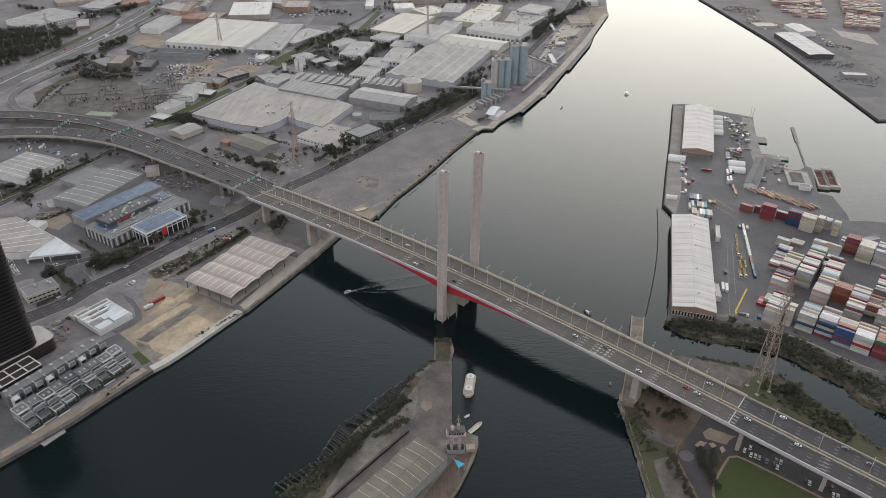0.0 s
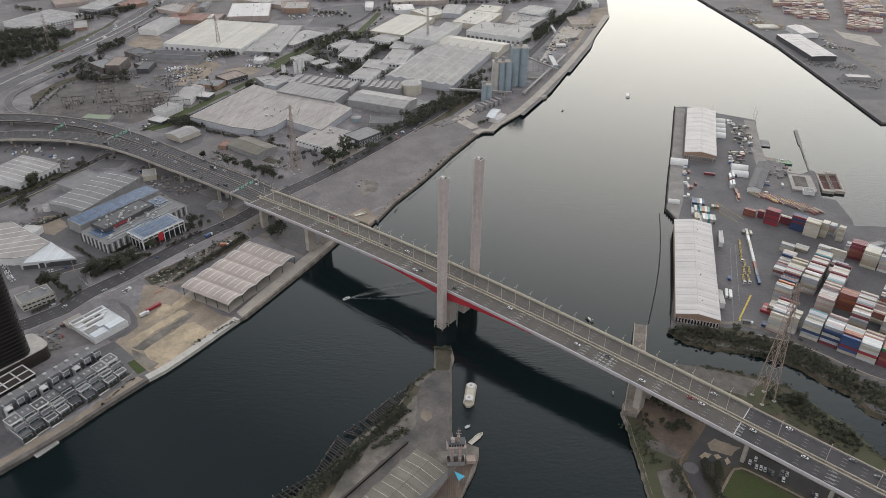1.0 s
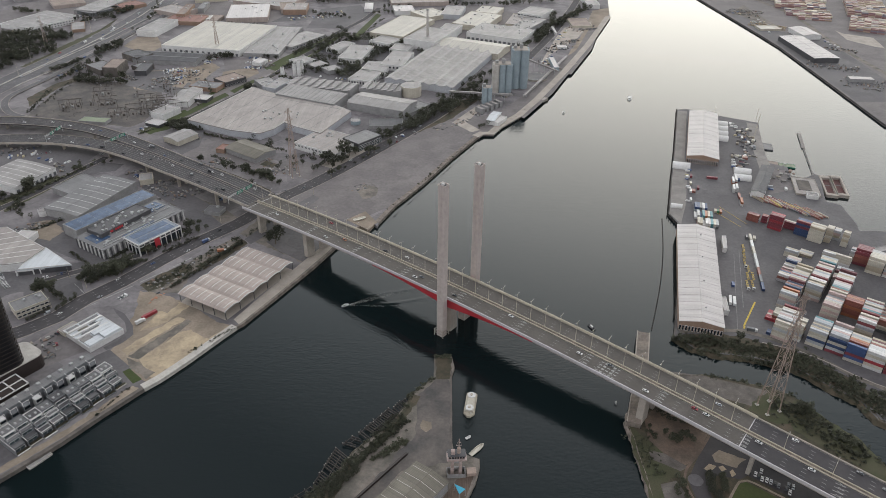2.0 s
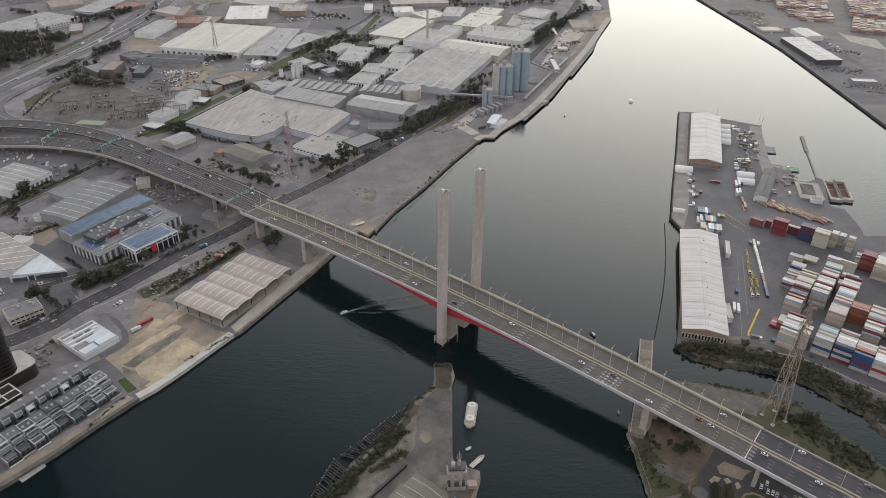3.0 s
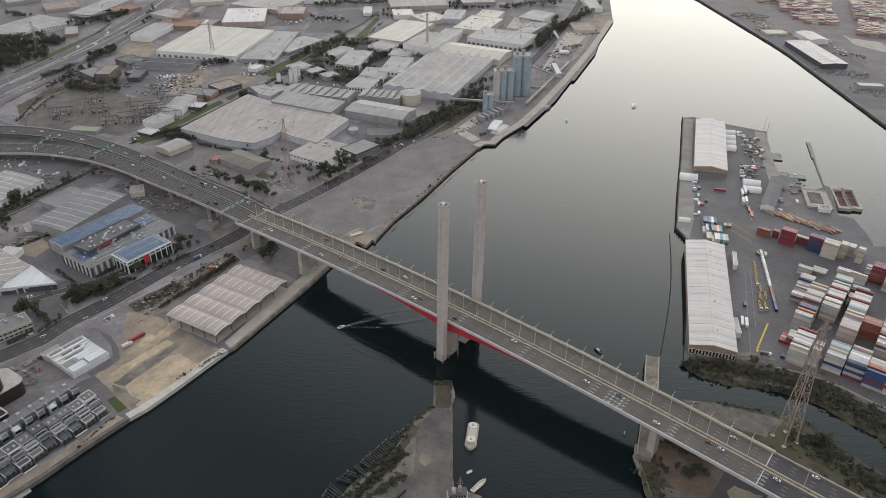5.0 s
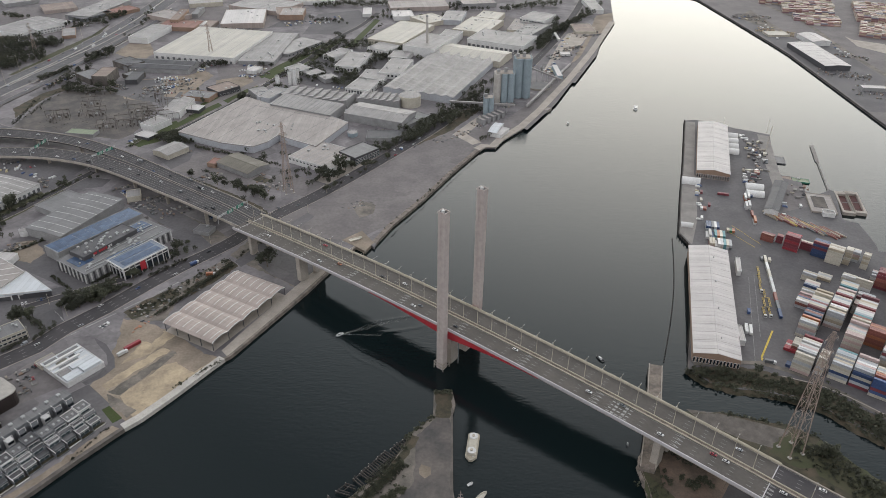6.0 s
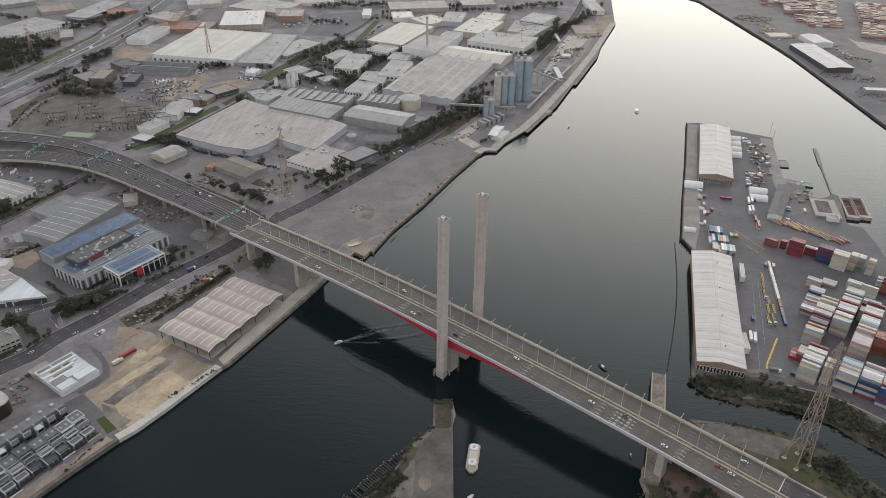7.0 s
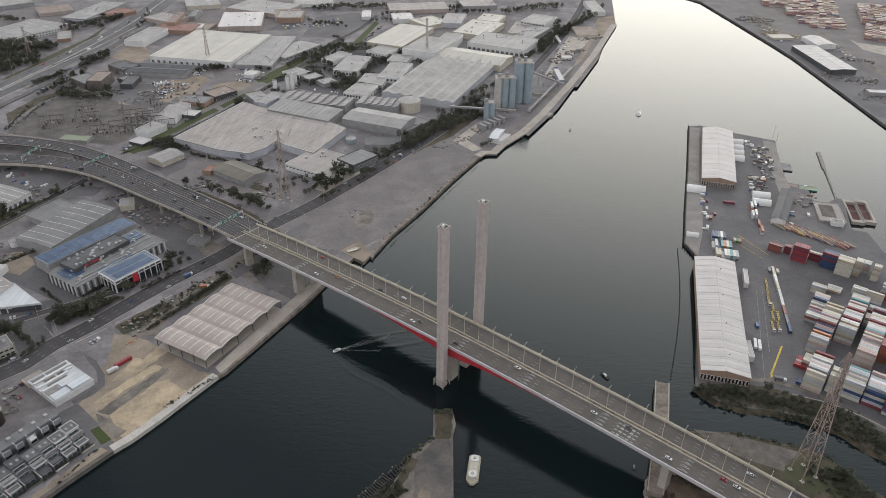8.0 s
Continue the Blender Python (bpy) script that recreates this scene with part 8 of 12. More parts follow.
patch("yard", "broad rust stain on the island deck", [(-13, 393), (-7, 391), (-6, 385), (-10, 381), (-14, 385)], LAND + 0.036, M["dirt"])
grove("dark bushes crowding the island shore", -27, 397, -49, 360, 30, 2.2, 0.34, 901, 170)
grove("dark bushes crowding the island shore", -49, 360, -74, 320, 40, 2.6, 0.36, 902, 170)
sail = thing("shade_sail", "bright turquoise triangular shade sail over the wharf", "shade sail", 0, 0, 0)
bm = bmesh.new()
prism(bm, [(9, 332), (16, 328), (12, 324)][::-1], 9.0, 9.12)
part("cloth", bm, M["turq"], sail)
for x, y in [(9, 332), (16, 328), (12, 324)]:
    bm = bmesh.new()
    tube(bm, (x, y, LAND - 0.3), (x, y, 9.3), 0.15)
    part("post", bm, M["steel"], sail)
patch("wharf_deck", "old brown timber wharf planking", [(11, 341), (22, 344), (13, 316), (5, 303), (-12, 303)], LAND + 0.030, M["planks"])
ruined_jetty("short rotten timber jetty with bare cross beams", -20.7, 422.3, -34.9, 406.9, 9, 7.8, 1, -51)
ruined_jetty("long rotten timber jetty with bare cross beams", -38.2, 405.6, -56.8, 381.2, 16, 15.0, 2, -40)
ruined_jetty("rotten timber jetty stumps beside the island", -61.3, 377.7, -66.9, 371.0, 4, 9.0, 3, -20)
ruined_jetty("wide rotten timber jetty with fallen beams", -71.3, 367.6, -81.6, 337.2, 15, 16.6, 4, -39)
ruined_jetty("broken black jetty remains at the island end", -83.4, 334.2, -107.6, 313.3, 9, 8.4, 5, -33)
for s0, n0, s1, n1 in ((-68.8, -36.9, -84.0, 4.1), (-84.8, 6.6, -108.5, 62.1)):
    f = thing("pier_fender", "long weathered concrete fender wall round the bridge pier", "fender", 0, 0, 0, 0, "pier fenders")
    f.matrix_basis = pose(BX, BY, 0, 0, 0, BANG)
    bm = bmesh.new()
    ribbon(bm, [(s0, n0, 7.0), (s1, n1, 7.0)], 5.0, 5.0, thick=10.0)
    part("wall", bm, M["quay"], f)
    bm = bmesh.new()
    ribbon(bm, [(s0, n0, 7.7), (s1, n1, 7.7)], 5.2, -4.4, thick=0.7)
    ribbon(bm, [(s0, n0, 7.7), (s1, n1, 7.7)], -4.4, 5.2, thick=0.7)
    part("coping", bm, M["concrete"], f)
    for k in range(12):
        t = (k + 0.5) / 12
        for o in (-5.3, 5.3):
            bm = bmesh.new()
            x, y = s0 + (s1 - s0) * t + o, n0 + (n1 - n0) * t
            tube(bm, (x, y, -3), (x, y, 6.4), 0.35, n=6)
            part("pile", bm, M["pile"], f)
boom = thing("floating_boom", "curved line of dark floats across the dock mouth", "boom", 0, 0, 0)
bm = bmesh.new()
tube(bm, (0, -0.9, 0.2), (0, 0.9, 0.2), 0.55, n=8)
first = part("float", bm, M["pile"], boom)
for k in range(56):
    t = k / 55
    m = pose(231.4 + (-55.8) * t + 4.5 * math.sin(math.pi * t), 693.1 + (-189.5) * t, 0, 0, 0, -17)
    if k == 0:
        first.matrix_basis = m
    else:
        share("float", first.data, boom, m)
boat("small white motor boat trailing a wake", -84.8, 531.0, 215, 7, 2.6, "white", True)
boat("white launch under way in the far reach", 273.8, 1058.1, 255, 20, 6, "white", True)
boat("small white boat far up the river", 167.5, 996.3, 255, 9, 3, "white", True)
boat("dark tender near the bridge pier", 125.2, 505.4, 120, 9, 3, "black", True)
boat("white dinghy moored beside the wharf", 19.1, 379.4, 35, 4.5, 2, "white", False)
# the cream hull below stands in for a small wharf pontoon
boat("pale boat hull standing in for a small pontoon at the wharf", 24.8, 368.5, 48, 14, 4, "cream", False)
boat("small dark workboat at the mooring", 21.5, 402.1, 85, 5, 2.2, "grey", True)
boat("white sloop hull moored by the pier", 128.3, 415.3, 80, 4, 1.6, "grey", True)
# broken white water behind the motor boat
rng = random.Random(77)
bm = bmesh.new()
for (x0, y0), (x1, y1), spread, n in (((-81, 533), (-30, 556), 1.3, 300), ((-82, 532), (-48, 532), 0.6, 90), ((-80, 534), (-52, 552), 0.6, 90)):
    for i in range(n):
        k = rng.random() ** 1.4
        x, y = x0 + (x1 - x0) * k + rng.gauss(0, spread * (0.4 + k)), y0 + (y1 - y0) * k + rng.gauss(0, spread * (0.4 + k))
        prism(bm, [(x + r * 2.0 * math.cos(q), y + r * 0.7 * math.sin(q)) for q, r in ((a + 0.3, rng.uniform(0.06, 0.24)) for a in (0.0, 1.3, 2.5, 3.8, 5.0))], 0.05, 0.12)
tagged(part("foam", bm, M["line"], None), "broken white foam behind the motor boat", "foam", kind="stuff")
wave_band("wake", "low spreading swell behind the motor boat", [(-87, 533), (-63, 533), (-30, 540), (5, 553)], 3.0, 0.10)
wave_band("wake", "low spreading swell behind the motor boat", [(-82, 530), (-65, 517), (-40, 501), (-23, 483)], 2.4, 0.04)
wave_band("wake", "low spreading swell behind the motor boat", [(-84, 527), (-67, 511), (-41, 494), (-24, 476)], 2.2, 0.04)
wave_band("wake", "low spreading swell behind the motor boat", [(-86, 524), (-69, 504), (-43, 487), (-24, 469)], 2.0, 0.04)
wave_band("wake", "low spreading swell behind the motor boat", [(-85, 544), (-47, 553), (-10, 564), (27, 579)], 2.2, 0.07)
shed("grey gabled dock store with a white end", 365.9, 773.7, 61.5, 77.1, 14.0, 7, rise=1.4, wall='white', roof='r_dark')
arch_tent(375.5, 953.2, -14, 17, 12.5, 5)
arch_tent(370.1, 936.0, -14, 17, 12.5, 5)
arch_tent(364.9, 919.2, -14, 17, 12.5, 5)
arch_tent(359.9, 902.9, -14, 17, 12.5, 5)
arch_tent(353.9, 804.8, -14, 19, 12, 5)
arch_tent(348.1, 787.3, -14, 19, 12, 5)
arch_tent(284.6, 817.1, -14, 20, 13, 6)
arch_tent(252.0, 715.5, -14, 12, 6, 4)
stack(360.2, 825.6, -14, 4, 2, ("rustred", "maroon", "tan", "grey"), seed=801, length=6.06, group="containers on the dock")
stack(369.6, 840.8, -14, 3, 1, ("rustred", "pink", "tan"), seed=802, length=6.06, group="containers on the dock")
stack(340.1, 781.7, -14, 4, 1, ("navy", "white", "grey"), seed=803, length=6.06, group="containers on the dock")
stack(296.2, 704.4, 76, 3, 1, ("orange", "green", "tan"), seed=804, length=6.06, group="containers on the dock")
stack(281.5, 751.6, 76, 2, 1, ("maroon", "rustred"), seed=805, length=6.06, group="containers on the dock")
hopper_barge(442.3, 772.7, 76, 52, 13)
hopper_barge(454.5, 773.0, 76, 52, 13)
flat_building("flat grey slipway barge with a rust hold", 413.1, 766.8, 76, 44, 26, 1.6, roof="r_warm", wall="concrete", name="slipway", category="barge")
flat_building("dark sunken pit of the slipway", 412.0, 769.0, 76, 26, 14, 1.9, roof="gravel", wall="darkwall", name="slipway_pit", category="slipway", lip=0.1)
flat_building("small white wharf office", 410.2, 742.2, -14, 12, 9, 4, roof="r_light", wall="white", units=2, name="wharf_office", category="office")
pier_walk = thing("mooring_walkway", "narrow dark walkway out to a mooring head", "jetty", 0, 0, 0)
bm = bmesh.new()
ribbon(bm, [(459.7, 882.4, 0.8), (437.9, 800.1, 0.8)], 1.0, 1.0, thick=0.25)
part("deck", bm, M["wharf"], pier_walk)
for k in range(12):
    t = k / 11
    bm = bmesh.new()
    for o in (-0.6, 0.6):
        x, y = 459.7 + (-21.9) * t + o, 882.4 + (-82.3) * t
        tube(bm, (x, y, -3), (x, y, 1.6), 0.14, n=6)
    part("pile", bm, M["pile"], pier_walk)
bm = bmesh.new()
ribbon(bm, [(474.0, 932.7, 1.2), (459.7, 882.4, 1.2)], 2.2, 2.2, thick=0.6)
part("mooring_head", bm, M["wharf"], pier_walk)
DOCK_EDGE = [(331, 1008), (292, 874), (266, 789), (245, 717), (240, 701), (246, 671), (224, 599), (209, 550), (198, 515)]
bm = bmesh.new()
for p, q in zip(DOCK_EDGE, DOCK_EDGE[1:]):
    n = max(1, int(math.dist(p, q) / 5.0))
    for k in range(n):
        x, y = p[0] + (q[0] - p[0]) * k / n - 1.0, p[1] + (q[1] - p[1]) * k / n
        tube(bm, (x, y, -2.0), (x, y, 4.1), 0.55, n=6)
tagged(part("fender_piles", bm, M["pile"], None), "close row of dark timber fender piles along the dock", "fender", kind="stuff")
flat_building("small dark steel pontoon moored off the dock", 414.9, 885.5, 76, 20, 11, 1.6, base=-0.4, wall="darkwall", roof="r_grey", name="pontoon", category="pontoon", lip=0.15)
flat_building("green and white work pontoon beside the dock", 417.0, 829.3, -14, 19, 10, 1.8, base=-0.4, wall="sign", roof="r_green", units=2, seed=4, name="pontoon", category="pontoon", lip=0.2)
flat_building("open timber landing frame at the dock", 400.9, 833.5, -14, 14, 12, 2.2, base=-0.4, wall="pile", roof="r_brown", name="landing_stage", category="jetty", lip=0.2)
beams("row of rusty and yellow steel beams on the dock", 346.1, 737.4, -62, 6, 17, 2.3, ("rustred", "rustred", "yellow", "tan", "maroon", "grey"), 0)
beams("short stack of brown steel sections on the dock", 352.2, 732.2, -62, 6, 17, 2.3, ("rustred", "rustred", "yellow", "tan", "maroon", "grey"), 1)
beams("row of rusty and yellow steel beams on the dock", 358.3, 727.0, -62, 6, 17, 2.3, ("rustred", "rustred", "yellow", "tan", "maroon", "grey"), 2)
beams("short stack of brown steel sections on the dock", 364.3, 721.9, -62, 6, 17, 2.3, ("rustred", "rustred", "yellow", "tan", "maroon", "grey"), 3)
beams("row of rusty and yellow steel beams on the dock", 370.2, 716.8, -62, 6, 17, 2.3, ("rustred", "rustred", "yellow", "tan", "maroon", "grey"), 4)
beams("short stack of brown steel sections on the dock", 376.1, 711.8, -62, 6, 17, 2.3, ("rustred", "rustred", "yellow", "tan", "maroon", "grey"), 5)
beams("row of rusty and yellow steel beams on the dock", 381.9, 706.9, -62, 6, 17, 2.3, ("rustred", "rustred", "yellow", "tan", "maroon", "grey"), 6)
beams("short stack of brown steel sections on the dock", 387.6, 702.0, -62, 6, 17, 2.3, ("rustred", "rustred", "yellow", "tan", "maroon", "grey"), 7)
beams("row of rusty and yellow steel beams on the dock", 393.3, 697.1, -62, 6, 17, 2.3, ("rustred", "rustred", "yellow", "tan", "maroon", "grey"), 8)
street_lamp(374.5, 980.9, LAND, 0, 14.0, 1.8, True, "dock light masts")
street_lamp(428.4, 967.8, LAND, 0, 18.0, 1.8, True, "dock light masts")
crane = thing("crawler_crane", "pale lattice crane with its jib raised", "crane", 398.3, 894.5, LAND, 62)
bm = bmesh.new()
rbox(bm, -3, 3, -2, 2, 0.9, 3.6, 0.3)
part("cab", bm, PAINT["cream"], crane)
bm = bmesh.new()
for s in (-1.8, 1.8):
    rbox(bm, -3.6, 3.6, s - 0.5, s + 0.5, 0, 1.0, 0.2)
part("track", bm, M["darkwall"], crane)
bm = bmesh.new()
for a, b in ((-0.6, -0.6), (0.6, -0.6), (0.6, 0.6), (-0.6, 0.6)):
    tube(bm, (2 + a, b, 3), (14 + a * 0.4, b * 0.4, 34), 0.12, n=4)
for k in range(12):
    t0, t1 = k / 12, (k + 1) / 12
    tube(bm, (2 + 12 * t0 - 0.6, -0.6, 3 + 31 * t0), (2 + 12 * t1 + 0.5, 0.5, 3 + 31 * t1), 0.08, n=4)
    tube(bm, (2 + 12 * t0 + 0.6, 0.6, 3 + 31 * t0), (2 + 12 * t1 - 0.5, -0.5, 3 + 31 * t1), 0.08, n=4)
part("jib", bm, M["rail"], crane)
flat_building("low white dock lean-to store", 277.4, 635.1, -15.4, 3.8, 24.8, 5, roof='r_white', wall='white', name='lean_to')
flat_building("small white dock annexe store", 244.4, 531.4, -10.0, 4.3, 20.9, 5, roof='r_white', wall='white', name='lean_to')
flat_building("small grey roofed store in the yard", 424.3, 624.6, -71.0, 7.9, 26.3, 5, roof='r_light', wall='grey', name='yard_store')
road("yard_line", "faded white yard marking", [(283, 621), (246, 500)], 0.22, LAND + 0.1, "faint_line", kerb=False)
road("yard_line", "faded white yard marking", [(290, 627), (262, 533)], 0.22, LAND + 0.1, "faint_line", kerb=False)
road("yard_line", "faded yellow yard marking", [(291, 705), (308, 674)], 0.22, LAND + 0.1, "yellow", kerb=False)
road("yard_line", "faded yellow yard marking", [(299, 718), (316, 680)], 0.22, LAND + 0.1, "yellow", kerb=False)
road("yard_line", "pale concrete kerb line between the container yard and the creek", [(261, 485), (285, 476), (302, 463), (318, 447), (330, 437), (339, 431)], 0.45, LAND + 0.1, "concrete", kerb=False)
road("yard_line", "bright yellow yard barrier line", [(275, 541), (253, 506)], 0.7, LAND + 0.12, "yellow", kerb=False)
road("yard_line", "bright yellow yard barrier line", [(254, 506), (252, 503)], 0.7, LAND + 0.12, "yellow", kerb=False)
road("road", "tan gravel perimeter track beside the yard", smooth_line([(197, 498), (250, 500), (269, 491), (296, 470), (320, 442), (341, 425), (373, 382)], 12.0), 2.2, LAND + 0.08, "rubble", kerb=False)
yard_trailer(277.1, 566.8, -103, True)
yard_trailer(282.3, 580.5, -103, False)
yard_trailer(287.3, 593.6, -103, False)
yard_trailer(281.9, 566.9, -103, True)
yard_trailer(287.1, 580.6, -103, False)
yard_trailer(287.5, 603.9, -103, True)
yard_trailer(291.6, 617.7, -103, False)
yard_trailer(295.4, 630.9, -103, False)
car(257.5, 499.8, LAND + 0.1, -14, "grey", "truck", "yard tractors", "grey flatbed truck beside the yard track")
# solid dark wall replaces the open side; inner shade is put into its colour
shed("long white striped transit shed on the far wharf", 639.3, 1303.5, -86.4, 134.8, 43.7, 8, wall="darkwall", roof="r_white", rise=1.2, strips=9, strip_w=0.6, strip_mat="r_grey")
shed("white gabled store on the far wharf", 675.5, 1404.6, -83.6, 55.0, 34.9, 8, wall="white", roof="r_white", rise=2.5)
flat_building("low white canopy on the far wharf", 656.9, 1144.6, -94.8, 15.5, 37.1, 5, wall="grey", roof="r_white", units=0, seed=81)
flat_building("pale timber stack under cover on the far wharf", 624.2, 1449.0, -86.2, 27.0, 41.8, 3, wall="cream", roof="r_cream", units=0, seed=82)
road("road", "curving tan port road on the far bank", smooth_line([(688, 1697), (717, 1548), (711, 1398), (711, 1282), (719, 1165), (722, 1035)], 20.0), 5.0, LAND + 0.08, "rubble", kerb=False)
patch("yard", "pale gravel port hardstand", [(753, 1445), (758, 1423), (803, 1396), (790, 1327), (774, 1339), (746, 1379)], LAND + 0.024, M["concrete"])
patch("yard", "brown stores ground on the far wharf", [(587, 1564), (643, 1641), (645, 1577), (653, 1456), (630, 1426), (613, 1454)], LAND + 0.012, M["rubble"])
bank("quay", "dark piled edge of the far wharf", [(604, 960), (603.5, 1050), (603, 1116), (602, 1210), (600.5, 1325), (594, 1400), (578, 1549), (558, 1730)], 0.9, 3.05, M["stained"], 2.0, left=False)
bank("quay", "timber fender edge of the dock peninsula", [(331, 1008), (292, 874), (266, 789), (245, 717), (240, 701), (246, 671), (224, 599), (209, 550), (198, 515), (191, 492)], 0.8, 3.05, M["stained"], 2.4)
rng = random.Random(77)
car(-106.7, 618.0, deck_z(-400.5) + 0.02, 141.9, "red", "car", "cars on the bridge", "red saloon car on the bridge deck")
car(-162.4, 638.1, deck_z(-456.7) + 0.02, -38.1, "white", "car", "cars on the bridge", "white saloon car on the bridge deck")
car(-107.9, 591.1, deck_z(-384.8) + 0.02, -38.1, "white", "car", "cars on the bridge", "white saloon car on the bridge deck")
car(-89.9, 585.7, deck_z(-367.4) + 0.02, -38.1, "orange", "car", "cars on the bridge", "orange saloon car on the bridge deck")
car(-51.5, 566.3, deck_z(-325.1) + 0.02, 141.9, "black", "car", "cars on the bridge", "black saloon car on the bridge deck")
car(-31.7, 555.1, deck_z(-302.7) + 0.02, 141.9, "white", "car", "cars on the bridge", "white saloon car on the bridge deck")
car(-23.5, 524.9, deck_z(-277.5) + 0.02, -38.1, "white", "car", "cars on the bridge", "white saloon car on the bridge deck")
car(-17.8, 524.8, deck_z(-273.0) + 0.02, -38.1, "grey", "car", "cars on the bridge", "grey saloon car on the bridge deck")
car(9.9, 498.7, deck_z(-235.1) + 0.02, -38.1, "black", "car", "cars on the bridge", "black saloon car on the bridge deck")
car(100.6, 431.9, deck_z(-122.5) + 0.02, -38.1, "white", "car", "cars on the bridge", "white saloon car on the bridge deck")
car(141.0, 395.9, deck_z(-68.5) + 0.02, -38.1, "white", "car", "cars on the bridge", "white saloon car on the bridge deck")
car(171.0, 381.2, deck_z(-35.8) + 0.02, -38.1, "red", "car", "cars on the bridge", "red saloon car on the bridge deck")
car(177.3, 376.2, deck_z(-27.8) + 0.02, -38.1, "white", "car", "cars on the bridge", "white saloon car on the bridge deck")
car(188.9, 386.3, deck_z(-24.8) + 0.02, 141.9, "silver", "car", "cars on the bridge", "silver saloon car on the bridge deck")
car(205.2, 354.3, deck_z(7.8) + 0.02, -38.1, "white", "car", "cars on the bridge", "white saloon car on the bridge deck")
car(230.6, 357.6, deck_z(25.7) + 0.02, 141.9, "white", "car", "cars on the bridge", "white saloon car on the bridge deck")
car(231.3, 333.9, deck_z(40.8) + 0.02, -38.1, "white", "car", "cars on the bridge", "white saloon car on the bridge deck")
car(261.7, 333.3, deck_z(65.1) + 0.02, 141.9, "grey", "car", "cars on the bridge", "grey saloon car on the bridge deck")
car(272.1, 321.1, deck_z(80.9) + 0.02, 141.9, "grey", "car", "cars on the bridge", "grey saloon car on the bridge deck")
car(53.3, 473.4, deck_z(-185.4) + 0.02, -38.1, "white", "car", "cars on the bridge", "white saloon car on the bridge deck")
car(121.2, 420.2, deck_z(-99.0) + 0.02, -38.1, "grey", "car", "cars on the bridge", "grey saloon car on the bridge deck")
# the park and car park below the bridge
patch("verge", "rough olive grass on the spit", [(250, 409), (263, 420), (273, 404), (291, 379), (294, 360), (300, 349), (288, 341), (279, 354), (263, 372), (248, 388)], LAND + 0.045, M["grass"])
patch("yard", "pale wharf concrete under the dock cranes", [(414, 963), (427, 956), (401, 857), (394, 817), (377, 808), (394, 887)], LAND + 0.036, M["wharf"])
patch("verge", "rough olive grass by the shore", [(134, 392), (143, 376), (162, 357), (155, 345), (142, 340), (145, 300), (134, 300), (132, 343), (130, 366)], LAND + 0.012, M["grass"])
patch("path", "bare rust-brown earth between the bushes", [(145, 400), (160, 411), (189, 388), (171, 361), (161, 354), (150, 366), (143, 378)], LAND + 0.018, M["earth"])
patch("path", "pale sandy track across the grass", [(141, 368), (151, 365), (164, 354), (158, 350), (148, 356), (141, 360)], LAND + 0.024, M["gravel"])
patch("path", "pale gravel strip beside the park road", [(142, 339), (153, 342), (158, 327), (158, 300), (143, 300), (142, 322)], LAND + 0.024, M["gravel"])
patch("car_park", "dark asphalt car park under the bridge", [(185, 380), (197, 383), (217, 364), (257, 348), (319, 291), (289, 263), (250, 306), (220, 332), (201, 347), (195, 344), (181, 347), (175, 341), (172, 332), (173, 308), (174, 272), (162, 272), (164, 309), (162, 328), (161, 341), (164, 348), (174, 364)], LAND + 0.03, M["asphalt"])
road("road", "narrow tan kerb path beside the park road", smooth_line([(188.8, 385.2), (174.9, 366.2), (162.5, 352.4), (158.5, 343.3), (160.1, 327.0), (162.3, 309.0), (161.7, 272.3)], 6.0), 0.9, LAND - 0.04, "earth", kerb=False)
patch("traffic_island", "round paved turning circle on the park road", ring(165.7, 342.9, 5.0, n=20), LAND + 0.036, M["yard"])
patch("planted_bed", "tan gravel bed among the parking bays", [(183, 364), (189, 369), (205, 361), (196, 353), (183, 358)], LAND + 0.042, M["dirt"])
patch("planted_bed", "pale sandy planting square by the kerb", [(174, 353), (179, 357), (183, 355), (176, 350)], LAND + 0.036, M["sand"])
patch("planted_bed", "pale sandy planting square by the kerb", [(184, 354), (187, 355), (189, 352), (185, 350)], LAND + 0.042, M["sand"])
patch("planted_bed", "pale sandy planting square by the kerb", [(190, 350), (193, 352), (194, 348), (190, 346)], LAND + 0.048, M["sand"])
patch("lawn", "mown green sports lawn beside the car park", [(175, 313), (178, 320), (193, 340), (198, 342), (207, 335), (232, 315), (263, 290), (241, 259), (166, 258)], LAND + 0.024, M["lawn"])
road("road", "tan gravel path round the lawn", smooth_line([(169.0, 276.2), (174.2, 312.7), (177.1, 319.9), (193.8, 342.0), (199.5, 343.1), (209.3, 336.4), (232.9, 317.3), (265.0, 290.4)], 5.0), 0.8, LAND - 0.03, "dirt", kerb=False)
grove("dark trees beside the lawn and the road", 175, 347, 175, 314, 16, 2.5, 0.62, 903, 170)
grove("dark trees beside the lawn and the road", 183, 347, 182, 332, 10, 1.5, 0.55, 904, 170)
grove("dark bushes on the bare ground", 155, 404, 183, 391, 26, 4.8, 0.49, 910, 150)
grove("dark bushes on the bare ground", 155, 378, 174, 381, 16, 4.8, 0.53, 911, 150)
grove("dark bushes on the bare ground", 144, 389, 149, 378, 8, 3.2, 0.38, 912, 150)
grove("dark bushes on the bare ground", 154, 344, 154, 322, 12, 3.2, 0.47, 913, 150)
grove("dark bushes on the bare ground", 156, 322, 159, 305, 8, 2.4, 0.42, 914, 150)
grove("dark bushes on the bare ground", 145, 407, 167, 418, 8, 3.2, 0.47, 915, 150)
shrubs("shrubs", "low weeds on the shore grass", 136, 383, 142, 346, 9, 110, 0.6, 5)
